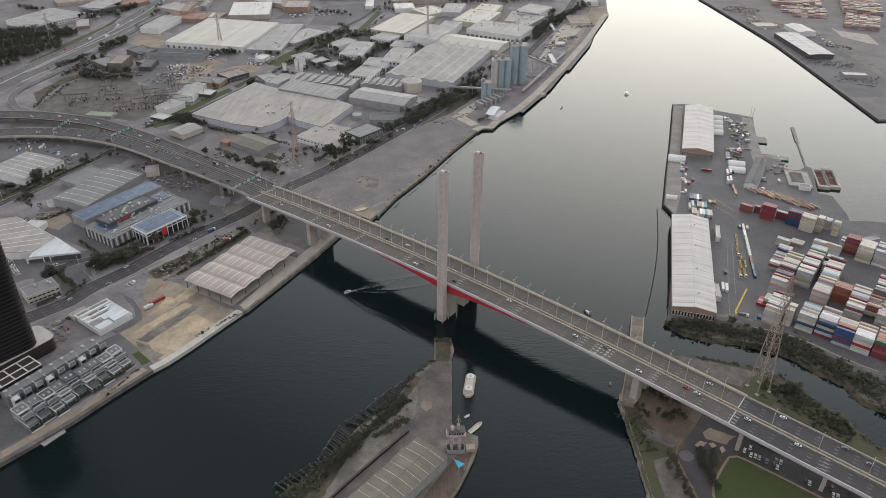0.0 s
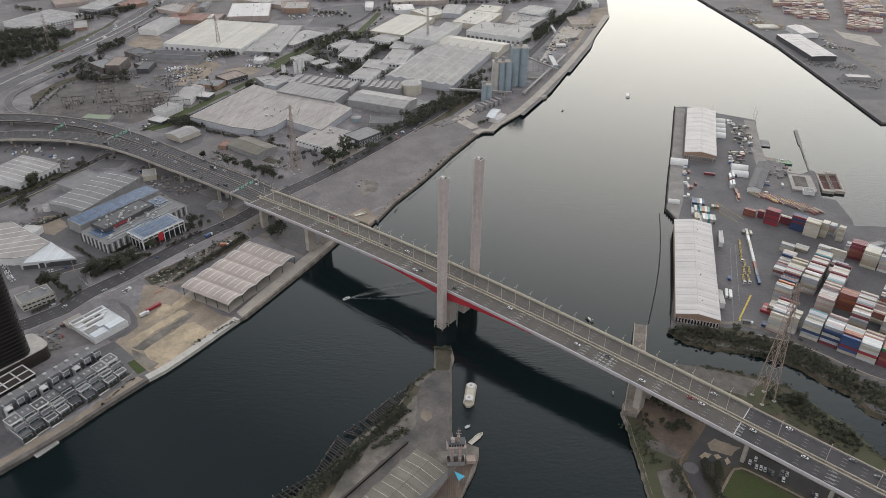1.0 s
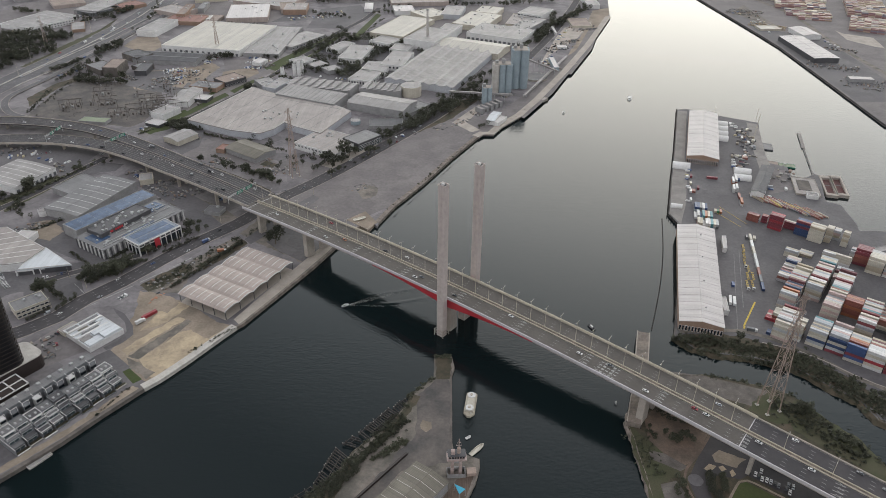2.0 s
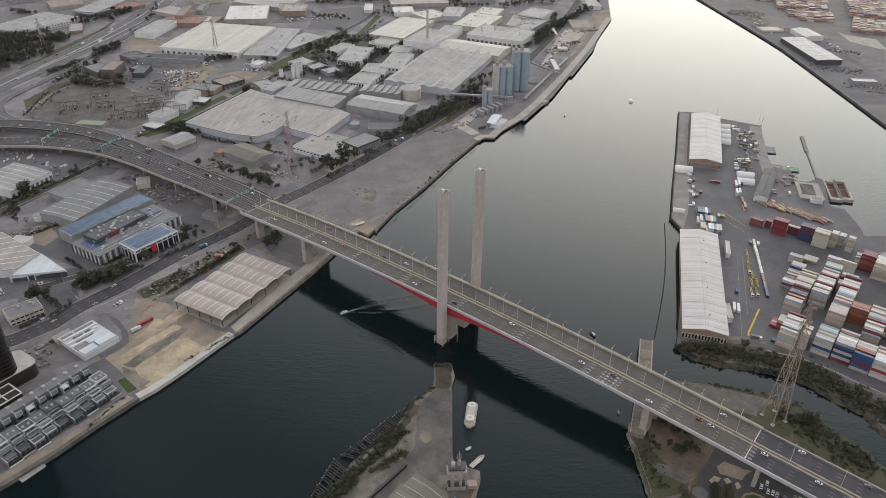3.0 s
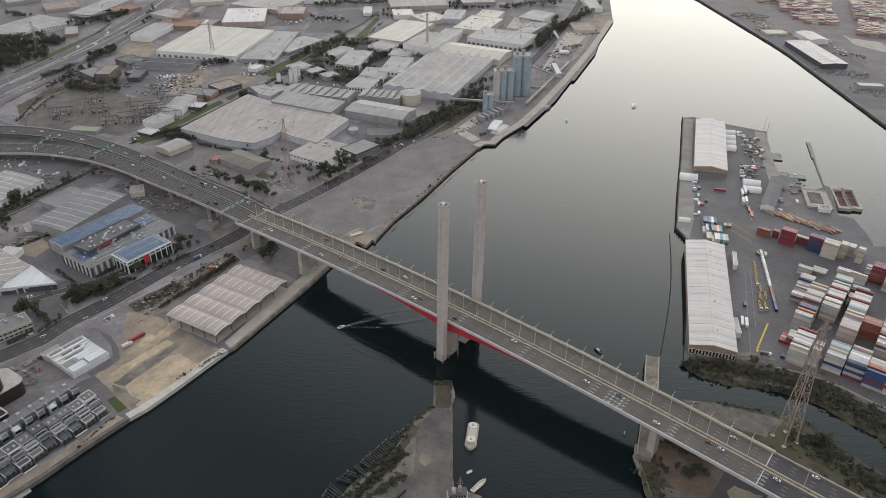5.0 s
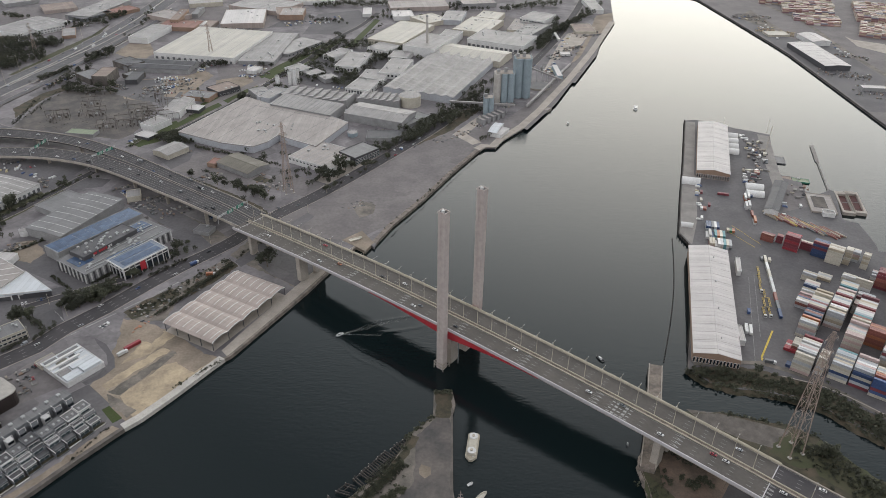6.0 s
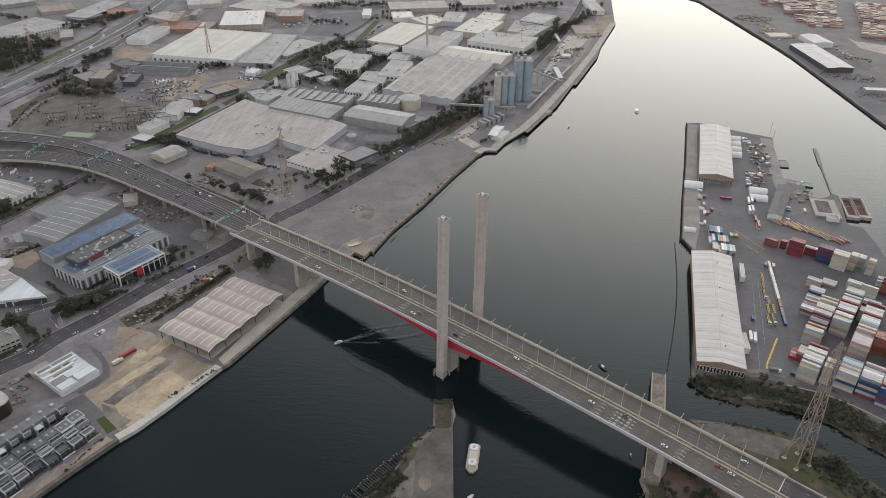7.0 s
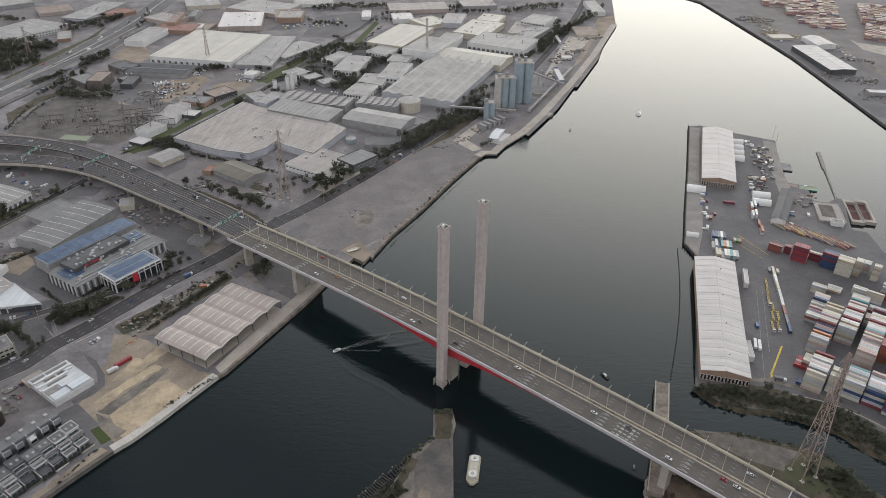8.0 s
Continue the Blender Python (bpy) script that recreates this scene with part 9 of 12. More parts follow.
car(194.5, 379.1, LAND + 0.05, 55, "white", "car", "cars parked in rows")
car(197.5, 376.9, LAND + 0.05, 55, "white", "car", "cars parked in rows")
car(200.4, 374.8, LAND + 0.05, 55, "silver", "car", "cars parked in rows")
car(202.9, 372.6, LAND + 0.05, 55, "white", "car", "cars parked in rows")
car(218.6, 357.5, LAND + 0.05, 60, "white", "car", "cars parked in rows")
car(220.2, 355.5, LAND + 0.05, 60, "silver", "car", "cars parked in rows")
car(222.0, 354.0, LAND + 0.05, 60, "black", "car", "cars parked in rows")
car(223.8, 353.5, LAND + 0.05, 60, "black", "car", "cars parked in rows")
car(225.3, 351.5, LAND + 0.05, 60, "grey", "car", "cars parked in rows")
car(227.3, 350.5, LAND + 0.05, 60, "black", "car", "cars parked in rows")
car(229.0, 349.0, LAND + 0.05, 60, "white", "car", "cars parked in rows")
car(231.1, 347.6, LAND + 0.05, 60, "black", "car", "cars parked in rows")
car(206.4, 348.1, LAND + 0.05, 62, "white", "car", "cars parked in rows")
car(207.7, 346.1, LAND + 0.05, 62, "black", "car", "cars parked in rows")
car(211.2, 350.7, LAND + 0.05, 62, "white", "car", "cars parked in rows")
car(209.3, 344.2, LAND + 0.05, 62, "white", "car", "cars parked in rows")
car(212.0, 343.2, LAND + 0.05, 62, "white", "car", "cars parked in rows")
car(214.1, 341.8, LAND + 0.05, 62, "silver", "car", "cars parked in rows")
car(216.2, 340.4, LAND + 0.05, 62, "black", "car", "cars parked in rows")
car(218.0, 338.9, LAND + 0.05, 62, "grey", "car", "cars parked in rows")
car(221.8, 336.1, LAND + 0.05, 62, "black", "car", "cars parked in rows")
car(224.6, 339.5, LAND + 0.05, 62, "grey", "car", "cars parked in rows")
car(223.1, 333.7, LAND + 0.05, 62, "white", "car", "cars parked in rows")
car(227.1, 338.1, LAND + 0.05, 62, "silver", "car", "cars parked in rows")
car(245.3, 337.5, LAND + 0.05, 64, "white", "car", "cars parked in rows")
car(239.0, 320.9, LAND + 0.05, 64, "white", "car", "cars parked in rows")
car(237.2, 322.7, LAND + 0.05, 64, "black", "car", "cars parked in rows")
car(248.6, 321.1, LAND + 0.05, 64, "white", "car", "cars parked in rows")
car(259.0, 326.4, LAND + 0.05, 64, "white", "car", "cars parked in rows")
car(252.1, 317.6, LAND + 0.05, 64, "grey", "car", "cars parked in rows")
car(250.2, 311.7, LAND + 0.05, 64, "white", "car", "cars parked in rows")
car(252.5, 310.5, LAND + 0.05, 64, "white", "car", "cars parked in rows")
car(262.9, 317.3, LAND + 0.05, 64, "grey", "car", "cars parked in rows")
car(263.1, 315.5, LAND + 0.05, 64, "blue", "car", "cars parked in rows")
park(-410.8, 577.0, -52.0, 9, 4.62, fill=0.85, seed=11)
park(-401.7, 564.5, -48.5, 7, 4.70, fill=0.85, seed=12)
park(-361.8, 563.6, 27.5, 9, 2.96, fill=0.6, seed=13)
park(-417.8, 828.6, 58.9, 3, 2.74, fill=0.85, seed=14)
park(-523.6, 837.0, 25.1, 6, 3.72, fill=0.6, seed=15)
park(-493.6, 826.0, 34.2, 4, 4.85, fill=0.6, seed=16)
park(-246.1, 722.1, -39.5, 3, 3.46, fill=0.85, seed=17)
park(-310.2, 706.6, -29.0, 4, 3.25, fill=0.7, seed=18)
park(-273.6, 698.4, 37.4, 4, 3.97, fill=0.5, seed=19)
park(-282.6, 530.6, 57.6, 5, 2.14, fill=0.85, seed=20)
park(-312.7, 482.8, 65.3, 4, 2.18, fill=0.6, seed=21)
park(-310.6, 467.7, 36.3, 3, 2.16, fill=0.7, seed=22)
park(-452.1, 1127.9, 23.3, 16, 3.53, fill=0.8, seed=23)
park(-438.6, 1100.9, 26.5, 14, 3.37, fill=0.7, seed=24)
park(-415.3, 1083.2, 17.1, 8, 2.60, fill=0.7, seed=25)
park(-404.9, 1198.1, 38.3, 10, 3.79, fill=0.8, seed=26)
park(-597.3, 1141.5, 75.9, 12, 4.69, fill=0.6, seed=27)
park(-328.0, 1192.3, 17.2, 10, 3.70, fill=0.6, seed=28)
park(-134.7, 1141.8, -24.4, 12, 5.13, fill=0.5, seed=29)
park(-211.2, 1167.5, -25.4, 8, 5.45, fill=0.6, seed=30)
park(137.7, 1245.6, -28.2, 6, 5.23, fill=0.5, seed=31)
park(175.8, 1280.7, 59.6, 8, 7.91, fill=0.6, seed=32)
park(-269.6, 1506.6, -30.4, 12, 5.40, fill=0.4, seed=33)
park(-269.0, 1539.3, -27.6, 12, 5.30, fill=0.4, seed=34)
park(-771.3, 1369.1, 38.3, 18, 3.89, fill=0.6, seed=35)
park(-354.5, 769.4, 54.9, 3, 2.55, fill=0.85, seed=36)
park(-179.8, 738.1, 43.5, 4, 3.78, fill=0.4, seed=37)
park(-245.2, 743.2, -44.2, 5, 4.72, fill=0.4, seed=38)
car(-685.4, 1065.1, 3.1, 261, "black", "car")
car(-679.2, 1077.9, 3.1, 261, "blue", "car")
car(-654.6, 1104.0, 3.1, 81, "grey", "car")
car(-654.0, 1107.9, 3.1, 81, "silver", "van")
car(-653.5, 1133.6, 3.1, 79, "white", "car")
car(-668.8, 1138.7, 3.1, 259, "grey", "car")
car(-643.6, 1163.8, 3.1, 79, "silver", "van")
car(-647.7, 1182.1, 3.1, 79, "silver", "car")
car(-654.2, 1193.3, 3.1, 259, "blue", "car")
car(-641.5, 1211.6, 3.1, 78, "blue", "car")
car(-650.3, 1229.5, 3.1, 258, "red", "van")
car(-633.9, 1230.0, 3.1, 78, "blue", "car")
car(-623.2, 1241.3, 3.1, 78, "grey", "car")
car(-645.5, 1270.8, 3.1, 262, "black", "car")
car(-638.9, 1288.5, 3.1, 262, "grey", "car")
car(-634.3, 1292.3, 3.1, 262, "white", "truck")
car(-611.2, 1311.9, 3.1, 82, "white", "truck")
car(-637.5, 1325.9, 3.1, 262, "silver", "car")
car(-623.4, 1342.3, 3.1, 262, "blue", "car")
car(-615.1, 1366.2, 3.1, 83, "silver", "truck")
car(-618.3, 1380.8, 3.1, 263, "white", "truck")
car(-600.9, 1387.2, 3.1, 83, "red", "car")
car(-627.4, 1400.4, 3.1, 263, "white", "car")
car(-608.1, 1421.7, 3.1, 83, "white", "van")
car(-618.4, 1439.7, 3.1, 263, "grey", "car")
car(-603.7, 1456.4, 3.1, 83, "blue", "car")
car(-595.4, 1462.7, 3.1, 83, "black", "car")
car(-611.5, 1491.4, 3.1, 262, "grey", "truck")
car(-590.3, 1498.3, 3.1, 82, "white", "car")
car(-587.5, 1517.6, 3.1, 82, "blue", "car")
car(-597.6, 1534.8, 3.1, 262, "white", "van")
car(-600.0, 1542.6, 3.1, 262, "white", "car")
car(-602.2, 1555.9, 3.1, 262, "silver", "car")
car(-595.9, 1570.8, 3.1, 262, "silver", "truck")
car(-333.2, 510.1, 3.1, 234, "silver", "van")
car(-322.8, 510.0, 3.1, 54, "white", "car")
car(-298.8, 534.8, 3.1, 51, "silver", "car")
car(-293.6, 562.2, 3.1, 238, "white", "car")
car(-271.4, 589.1, 3.1, 238, "blue", "car")
car(-245.4, 612.1, 3.1, 55, "white", "car")
car(-233.0, 629.7, 3.1, 55, "blue", "truck")
car(-226.1, 651.7, 3.1, 231, "black", "car")
car(-189.3, 666.9, 27.2, 138, "black", "car")
car(-231.7, 699.8, 23.7, 320, "black", "van")
car(-240.1, 702.4, 23.3, 320, "black", "car")
car(-264.3, 722.4, 21.5, 320, "black", "car")
car(-278.7, 741.9, 20.3, 143, "grey", "van")
car(-308.1, 768.1, 18.5, 144, "white", "car")
car(-339.8, 787.2, 17.2, 144, "black", "car")
car(-355.7, 802.5, 16.5, 148, "white", "car")
car(-377.8, 804.5, 15.9, 328, "black", "car")
car(-411.2, 823.3, 14.9, 339, "black", "van")
car(-431.7, 831.2, 14.5, 339, "blue", "car")
car(-454.7, 839.0, 13.9, 347, "white", "car")
car(-489.8, 849.9, 13.1, 357, "silver", "car")
car(-511.8, 850.9, 12.8, 357, "white", "car")
car(-198.8, 700.3, 25.4, 135, "white", "car")
car(-204.1, 710.3, 24.7, 135, "grey", "car")
car(-244.0, 740.1, 21.7, 140, "white", "car")
car(-258.4, 747.8, 20.9, 322, "black", "truck")
car(-276.8, 770.6, 19.5, 142, "grey", "van")
car(-302.6, 782.4, 18.4, 322, "black", "car")
car(-326.6, 796.5, 17.4, 322, "blue", "car")
car(-350.7, 822.7, 16.3, 145, "grey", "truck")
car(-377.5, 837.3, 15.7, 325, "white", "car")
car(-398.5, 859.2, 15.0, 151, "blue", "car")
car(-434.9, 875.6, 14.4, 151, "blue", "car")
car(-446.8, 878.5, 14.3, 331, "white", "car")
car(-481.0, 891.8, 13.6, 342, "white", "car")
car(-508.6, 904.0, 13.1, 171, "white", "car")
car(-545.1, 903.4, 12.7, 351, "white", "car")
car(-583.3, 908.8, 12.2, 359, "grey", "car")
car(-156.9, 747.5, 3.1, 237, "grey", "car")
car(-131.2, 786.7, 3.1, 237, "silver", "car")
car(-113.2, 821.4, 3.1, 237, "white", "car")
car(-60.9, 879.6, 3.1, 57, "red", "car")
car(-40.2, 913.1, 3.1, 58, "white", "car")
car(-33.0, 932.4, 3.1, 58, "silver", "car")
car(-616.9, 1088.1, 4.3, 77, "white", "car")
car(-612.7, 1125.5, 4.3, 261, "white", "car")
car(-604.4, 1156.1, 4.3, 81, "silver", "car")
car(-597.2, 1205.2, 4.3, 82, "blue", "van")
car(-591.4, 1276.4, 4.3, 262, "silver", "car")
gantry_sign(-207.2, 684.3, 25, 150, 40, ((-9.0, 9.0), (4.0, 8.0)))
gantry_sign(-398.0, 835.3, 15.5, 153, 34, ((-9.0, 9.0), (4.0, 8.0)))
gantry_sign(-483.8, 856.8, 13.5, 172, 34, ((-9.0, 9.0), (4.0, 8.0)))
street_lamp(-474.3, 688.6, LAND, 30, 9.0, 1.8, False, "street lamps along the roads")
street_lamp(-459.5, 729.5, LAND, 30, 9.0, 1.8, False, "street lamps along the roads")
street_lamp(-338.4, 564.1, LAND, 30, 9.0, 1.8, False, "street lamps along the roads")
street_lamp(-289.2, 588.2, LAND, 30, 9.0, 1.8, False, "street lamps along the roads")
street_lamp(-259.0, 630.8, LAND, 30, 9.0, 1.8, False, "street lamps along the roads")
street_lamp(-228.5, 666.9, LAND, 30, 9.0, 1.8, False, "street lamps along the roads")
street_lamp(-130.5, 776.6, LAND, 30, 9.0, 1.8, False, "street lamps along the roads")
street_lamp(-93.1, 839.7, LAND, 30, 9.0, 1.8, False, "street lamps along the roads")
street_lamp(-71.1, 879.9, LAND, 30, 9.0, 1.8, False, "street lamps along the roads")
street_lamp(-143.6, 732.2, LAND, 30, 9.0, 1.8, False, "street lamps along the roads")
street_lamp(-379.0, 501.1, LAND, 30, 9.0, 1.8, False, "street lamps along the roads")
street_lamp(-333.7, 518.9, LAND, 30, 9.0, 1.8, False, "street lamps along the roads")
street_lamp(-315.9, 547.8, LAND, 30, 9.0, 1.8, False, "street lamps along the roads")
street_lamp(-671.3, 1176.6, LAND, 30, 26.0, 1.6, True, "tall light masts beside the freeway")
street_lamp(-659.0, 1110.5, LAND, 30, 26.0, 1.6, True, "tall light masts beside the freeway")
street_lamp(-661.2, 1310.3, LAND, 30, 26.0, 1.6, True, "tall light masts beside the freeway")
street_lamp(-677.5, 1239.9, LAND, 30, 26.0, 1.6, True, "tall light masts beside the freeway")
street_lamp(-651.1, 1359.7, LAND, 30, 26.0, 1.6, True, "tall light masts beside the freeway")
container(-246.8, 509.5, LAND + 0.1, 52, "red", 13.72, "site boxes on the sandy lot", "bright red long steel site container on sandy ground")
car(-250.7, 499.6, LAND + 0.05, 52, "white", "truck", "site trucks")
car(-212.8, 611.7, LAND + 0.05, 10, "orange", "truck", "site trucks", "orange tipper truck on the rubble strip")
rng = random.Random(9)
for k in range(7):
    gx, gy = (-520 + k * 24 + rng.uniform(-4, 4), 990 + rng.uniform(-45, 60))
    s = thing("switch_bay", "grey steel switchyard bay with insulators", "substation", gx, gy, LAND, 20, "switchyard bays")
    for i in range(4):
        for v in (-9, 9):
            bm = bmesh.new()
            tube(bm, (i * 8 - 12, v, -0.3), (i * 8 - 12, v, 9), 0.3, 0.2, 6)
            part("post", bm, M["gravel"], s)
    for v in (-9, 9):
        bm = bmesh.new()
        box(bm, -12.4, 12.4, v - 0.3, v + 0.3, 8.6, 9.2)
        part("beam", bm, M["gravel"], s)
    for i in range(3):
        bm = bmesh.new()
        rbox(bm, i * 8 - 10, i * 8 - 7, -1.6, 1.6, -0.2, 3.0, 0.2)
        part("transformer", bm, M["grey" if i == 1 else "gravel"], s)
b = flat_building("white two-storey works office with window bands", -739.9, 1410.1, 50.8, 50.3, 44.9, 9, wall='white', roof='r_light')
facade(b, 50.3, 44.9, 9, "s", 9, 2.6, 1.8, 5.5, "glass")
facade(b, 50.3, 44.9, 9, "s", 9, 2.6, 1.8, 1.5, "glass")
flat_building("small shop with a dull red front", -685.4, 1384.6, 23.7, 22.2, 55.4, 5, wall='brick', roof='r_light')
flat_building("brown-roofed long workshop in the distance", -785.8, 1564.0, 33.5, 61.5, 58.3, 6, wall='r_rose', roof='r_brown')
flat_building("long grey flat works building far off", -700.7, 1555.8, 77.8, 139.5, 53.3, 7, wall='grey', roof='r_light', units=5, seed=573)
flat_building("low store with a red roof edge", -677.6, 1573.8, 41.1, 36.8, 40.5, 5, wall='brick', roof='r_brown')
flat_building("low red brick wall building with saw-tooth roof", -489.9, 1449.1, -5.7, 101.2, 57.5, 5, wall='r_rose', roof='r_brown')
flat_building("brown-roofed brick workshop with gabled end", -541.7, 1504.5, 61.6, 48.7, 69.7, 8, wall='r_rose', roof='r_warm', units=2, seed=576)
flat_building("white-roofed brick works with high parapet", -392.9, 1495.7, 8.7, 78.8, 108.6, 9, wall='r_rose', roof='r_white', units=6, seed=577)
flat_building("pale-roofed brick works far behind the yards", -373.0, 1600.5, -23.0, 122.3, 88.7, 8, wall='r_rose', roof='r_light', units=4, seed=578)
flat_building("tan brick hall beside a car park", -314.9, 1545.9, 13.9, 51.1, 56.7, 9, wall='r_rose', roof='r_brown', units=2, seed=579)
b = flat_building("low pale annexe of the car-park building", -262.4, 1319.1, 59.8, 94.7, 47.5, 5, wall='grey', roof='r_light', units=4, seed=580)
facade(b, 94.7, 47.5, 5, "s", 10, 3.5, 2.5, 0.6, "glass")
flat_building("white plant block with roof units", -87.4, 1537.9, 9.8, 40.5, 48.0, 8, wall='white', roof='r_white', units=5, seed=582)
flat_building("pale works block with skylights", -32.5, 1504.7, 38.4, 54.2, 58.6, 8, wall='cream', roof='r_cream', units=4, seed=583)
flat_building("white windowless plant block", 5.1, 1369.8, -17.5, 32.5, 64.6, 13, wall='white', roof='r_light', units=2, seed=584)
b = flat_building("small white office among trees", -181.9, 1274.3, -30.4, 24.6, 50.4, 7, wall='white', roof='r_light', units=1, seed=585)
facade(b, 24.6, 50.4, 7, "s", 4, 2.5, 3.0, 1.0, "glass")
b = flat_building("white business unit with dark windows", -151.0, 1235.9, -10.8, 40.2, 78.4, 8, wall='white', roof='r_light', units=3, seed=587)
facade(b, 40.2, 78.4, 8, "s", 8, 2.6, 3.4, 1.0, "glass")
facade(b, 40.2, 78.4, 8, "e", 8, 2.6, 3.0, 1.0, "glass")
b = flat_building("low white business unit behind trees", -107.2, 1312.9, -31.9, 43.7, 39.1, 7, wall='white', roof='r_light', units=1, seed=590)
facade(b, 43.7, 39.1, 7, "s", 7, 2.6, 3.0, 1.0, "glass")
b = flat_building("pale business unit with flat roof", -76.4, 1270.9, -15.1, 32.9, 37.1, 7, wall='white', roof='r_light', units=2, seed=592)
facade(b, 32.9, 37.1, 7, "s", 6, 2.6, 3.0, 1.0, "glass")
b = flat_building("white-fronted business unit with tall windows", -111.0, 1163.1, -10.1, 39.2, 47.8, 7, wall='white', roof='r_light', units=2, seed=594)
facade(b, 39.2, 47.8, 7, "s", 8, 2.4, 3.6, 1.0, "glass")
b = flat_building("white business unit with dark glass bays", -123.5, 1119.0, -18.6, 37.3, 51.6, 7, wall='white', roof='r_light', units=2, seed=596)
facade(b, 37.3, 51.6, 7, "s", 8, 2.4, 4.0, 0.8, "glass")
facade(b, 37.3, 51.6, 7, "e", 5, 2.4, 4.0, 0.8, "glass")
b = flat_building("large white business unit with long roof", -79.0, 1201.0, -11.4, 37.0, 75.8, 9, wall='white', roof='r_light', units=2, seed=599)
facade(b, 37.0, 75.8, 9, "s", 6, 3.0, 3.0, 3.5, "glass")
flat_building("grey business unit with a low roof", -181.4, 1154.8, 39.1, 24.3, 22.9, 6, wall='grey', roof='r_light', units=1, seed=601)
b = flat_building("pale office unit beside the estate street", -235.0, 1192.3, 47.4, 30.4, 29.9, 7, wall='white', roof='r_light', units=1, seed=602)
facade(b, 30.4, 29.9, 7, "s", 6, 2.4, 3.0, 1.0, "glass")
flat_building("small grey office unit under trees", -207.3, 1174.9, 44.2, 27.0, 22.3, 6, wall='grey', roof='r_light', units=1, seed=604)
flat_building("grey block at the factory corner", -267.2, 1075.6, 35.1, 23.6, 44.2, 8, wall='grey', roof='r_light', units=2, seed=605)
b = flat_building("low dark depot office with flat roof", -329.2, 1098.5, 48.7, 37.0, 31.8, 7, wall='darkwall', roof='r_brown', units=2, seed=606)
facade(b, 37.0, 31.8, 7, "s", 6, 3.0, 2.0, 1.0, "glass")
flat_building("small white store in the truck yard", -306.2, 1192.5, 11.8, 19.1, 21.4, 4, wall='white', roof='r_white')
flat_building("low grey store along the plant road", -46.7, 985.1, 52.6, 57.6, 21.0, 5, wall='grey', roof='r_grey', units=1, seed=609)
flat_building("dark low roof over the loading yard", -79.0, 935.6, 2.1, 44.0, 26.8, 4, wall='grey', roof='r_dark')
flat_building("small grey workshop under the viaduct", -240.5, 689.4, -15.2, 17.5, 13.6, 4, wall='grey', roof='r_grey', units=1, seed=611)
flat_building("small cream brick store beside the viaduct", -337.0, 759.1, 20.2, 14.1, 17.8, 6, wall='cream', roof='r_light')
flat_building("small dark switch house", -476.0, 1142.6, 2.5, 18.4, 40.8, 7, wall='darkwall', roof='r_dark')
flat_building("low green-roofed switchyard shed", -466.5, 930.7, -7.3, 37.3, 15.8, 4, wall='grey', roof='r_green')
flat_building("cream-roofed works with roof plant by the river", 61.0, 1454.7, -23.1, 65.1, 101.1, 10, wall='cream', roof='r_cream', units=10, seed=615)
flat_building("grey works roof crowded with plant", 154.6, 1422.9, -29.9, 36.3, 107.1, 10, wall='grey', roof='r_light', units=16, seed=616)
flat_building("small wharf store with a blue end", 178.1, 1199.8, 2.6, 8.4, 55.6, 6, wall='bluewall', roof='r_white')
flat_building("low tan store on the distant wharf", 260.3, 1464.7, 3.0, 38.9, 56.1, 4, wall='cream', roof='r_brown')
flat_building("white-roofed loading shed beneath the silo", 71.2, 950.8, -28.5, 16.2, 26.1, 5, wall='white', roof='r_white')
flat_building("long brown works building in the distance", -60.1, 1620.1, 9.8, 121.5, 61.7, 8, wall='r_rose', roof='r_warm', units=4, seed=620)
flat_building("white little depot by the estate road", -160.5, 1562.7, 3.1, 16.6, 53.7, 6, wall='white', roof='r_white')
flat_building("pale warehouse at the far reach", 307.5, 1637.5, 3.2, 25.5, 96.4, 8, wall='white', roof='r_light')
flat_building("grey flat warehouse at the far edge", -898.5, 1621.2, 40.2, 63.3, 77.1, 7, wall='grey', roof='r_light', units=3, seed=623)
flat_building("pale warehouse row in the distance", -283.0, 1665.4, 10.2, 81.3, 70.0, 7, wall='white', roof='r_light', units=2, seed=624)
flat_building("far grey works with a flat roof", 62.3, 1665.3, 10.9, 72.1, 77.3, 8, wall='grey', roof='r_warm', units=4, seed=625)
flat_building("distant cream works hall beyond the yards", -508.5, 1632.2, 19.8, 66.7, 69.3, 8, wall='cream', roof='r_light', units=2, seed=626)
tank("white cement tank beside the factory", -252.9, 1119.9, 3.2, 17, "white", cone=0.4)
tank("white process tank with pipework", -236.3, 1131.7, 3.0, 20, "white", cone=0.4)
tank("grey process tank with pipework", -230.0, 1132.0, 3.0, 24, "white", cone=0.4)
tank("white process tank beside the roof", -226.1, 1140.7, 2.6, 22, "white", cone=0.4)
tank("small white water tank", -416.3, 678.8, 4.5, 5.5, "white", cone=0.4)
tank("low green-topped water tank", -120.0, 938.9, 6.5, 5, "bluewall", cone=0.4)
tank("round settling tank with a dark floor", 141.6, 1137.0, 19, 2.6, "concrete", cone=0.1, top="r_dark")
chim = thing("chimney", "tall slim pale concrete chimney of the plant", "chimney", -32.7, 1309.0, LAND)
bm = bmesh.new()
tube(bm, (0, 0, -0.5), (0, 0, 62), 2.6, 1.9, 16)
part("shaft", bm, M["kerb"], chim)
bm = bmesh.new()
prism(bm, ring(0, 0, 2.2, n=16), 60, 62.5)
part("rim", bm, M["grey"], chim)
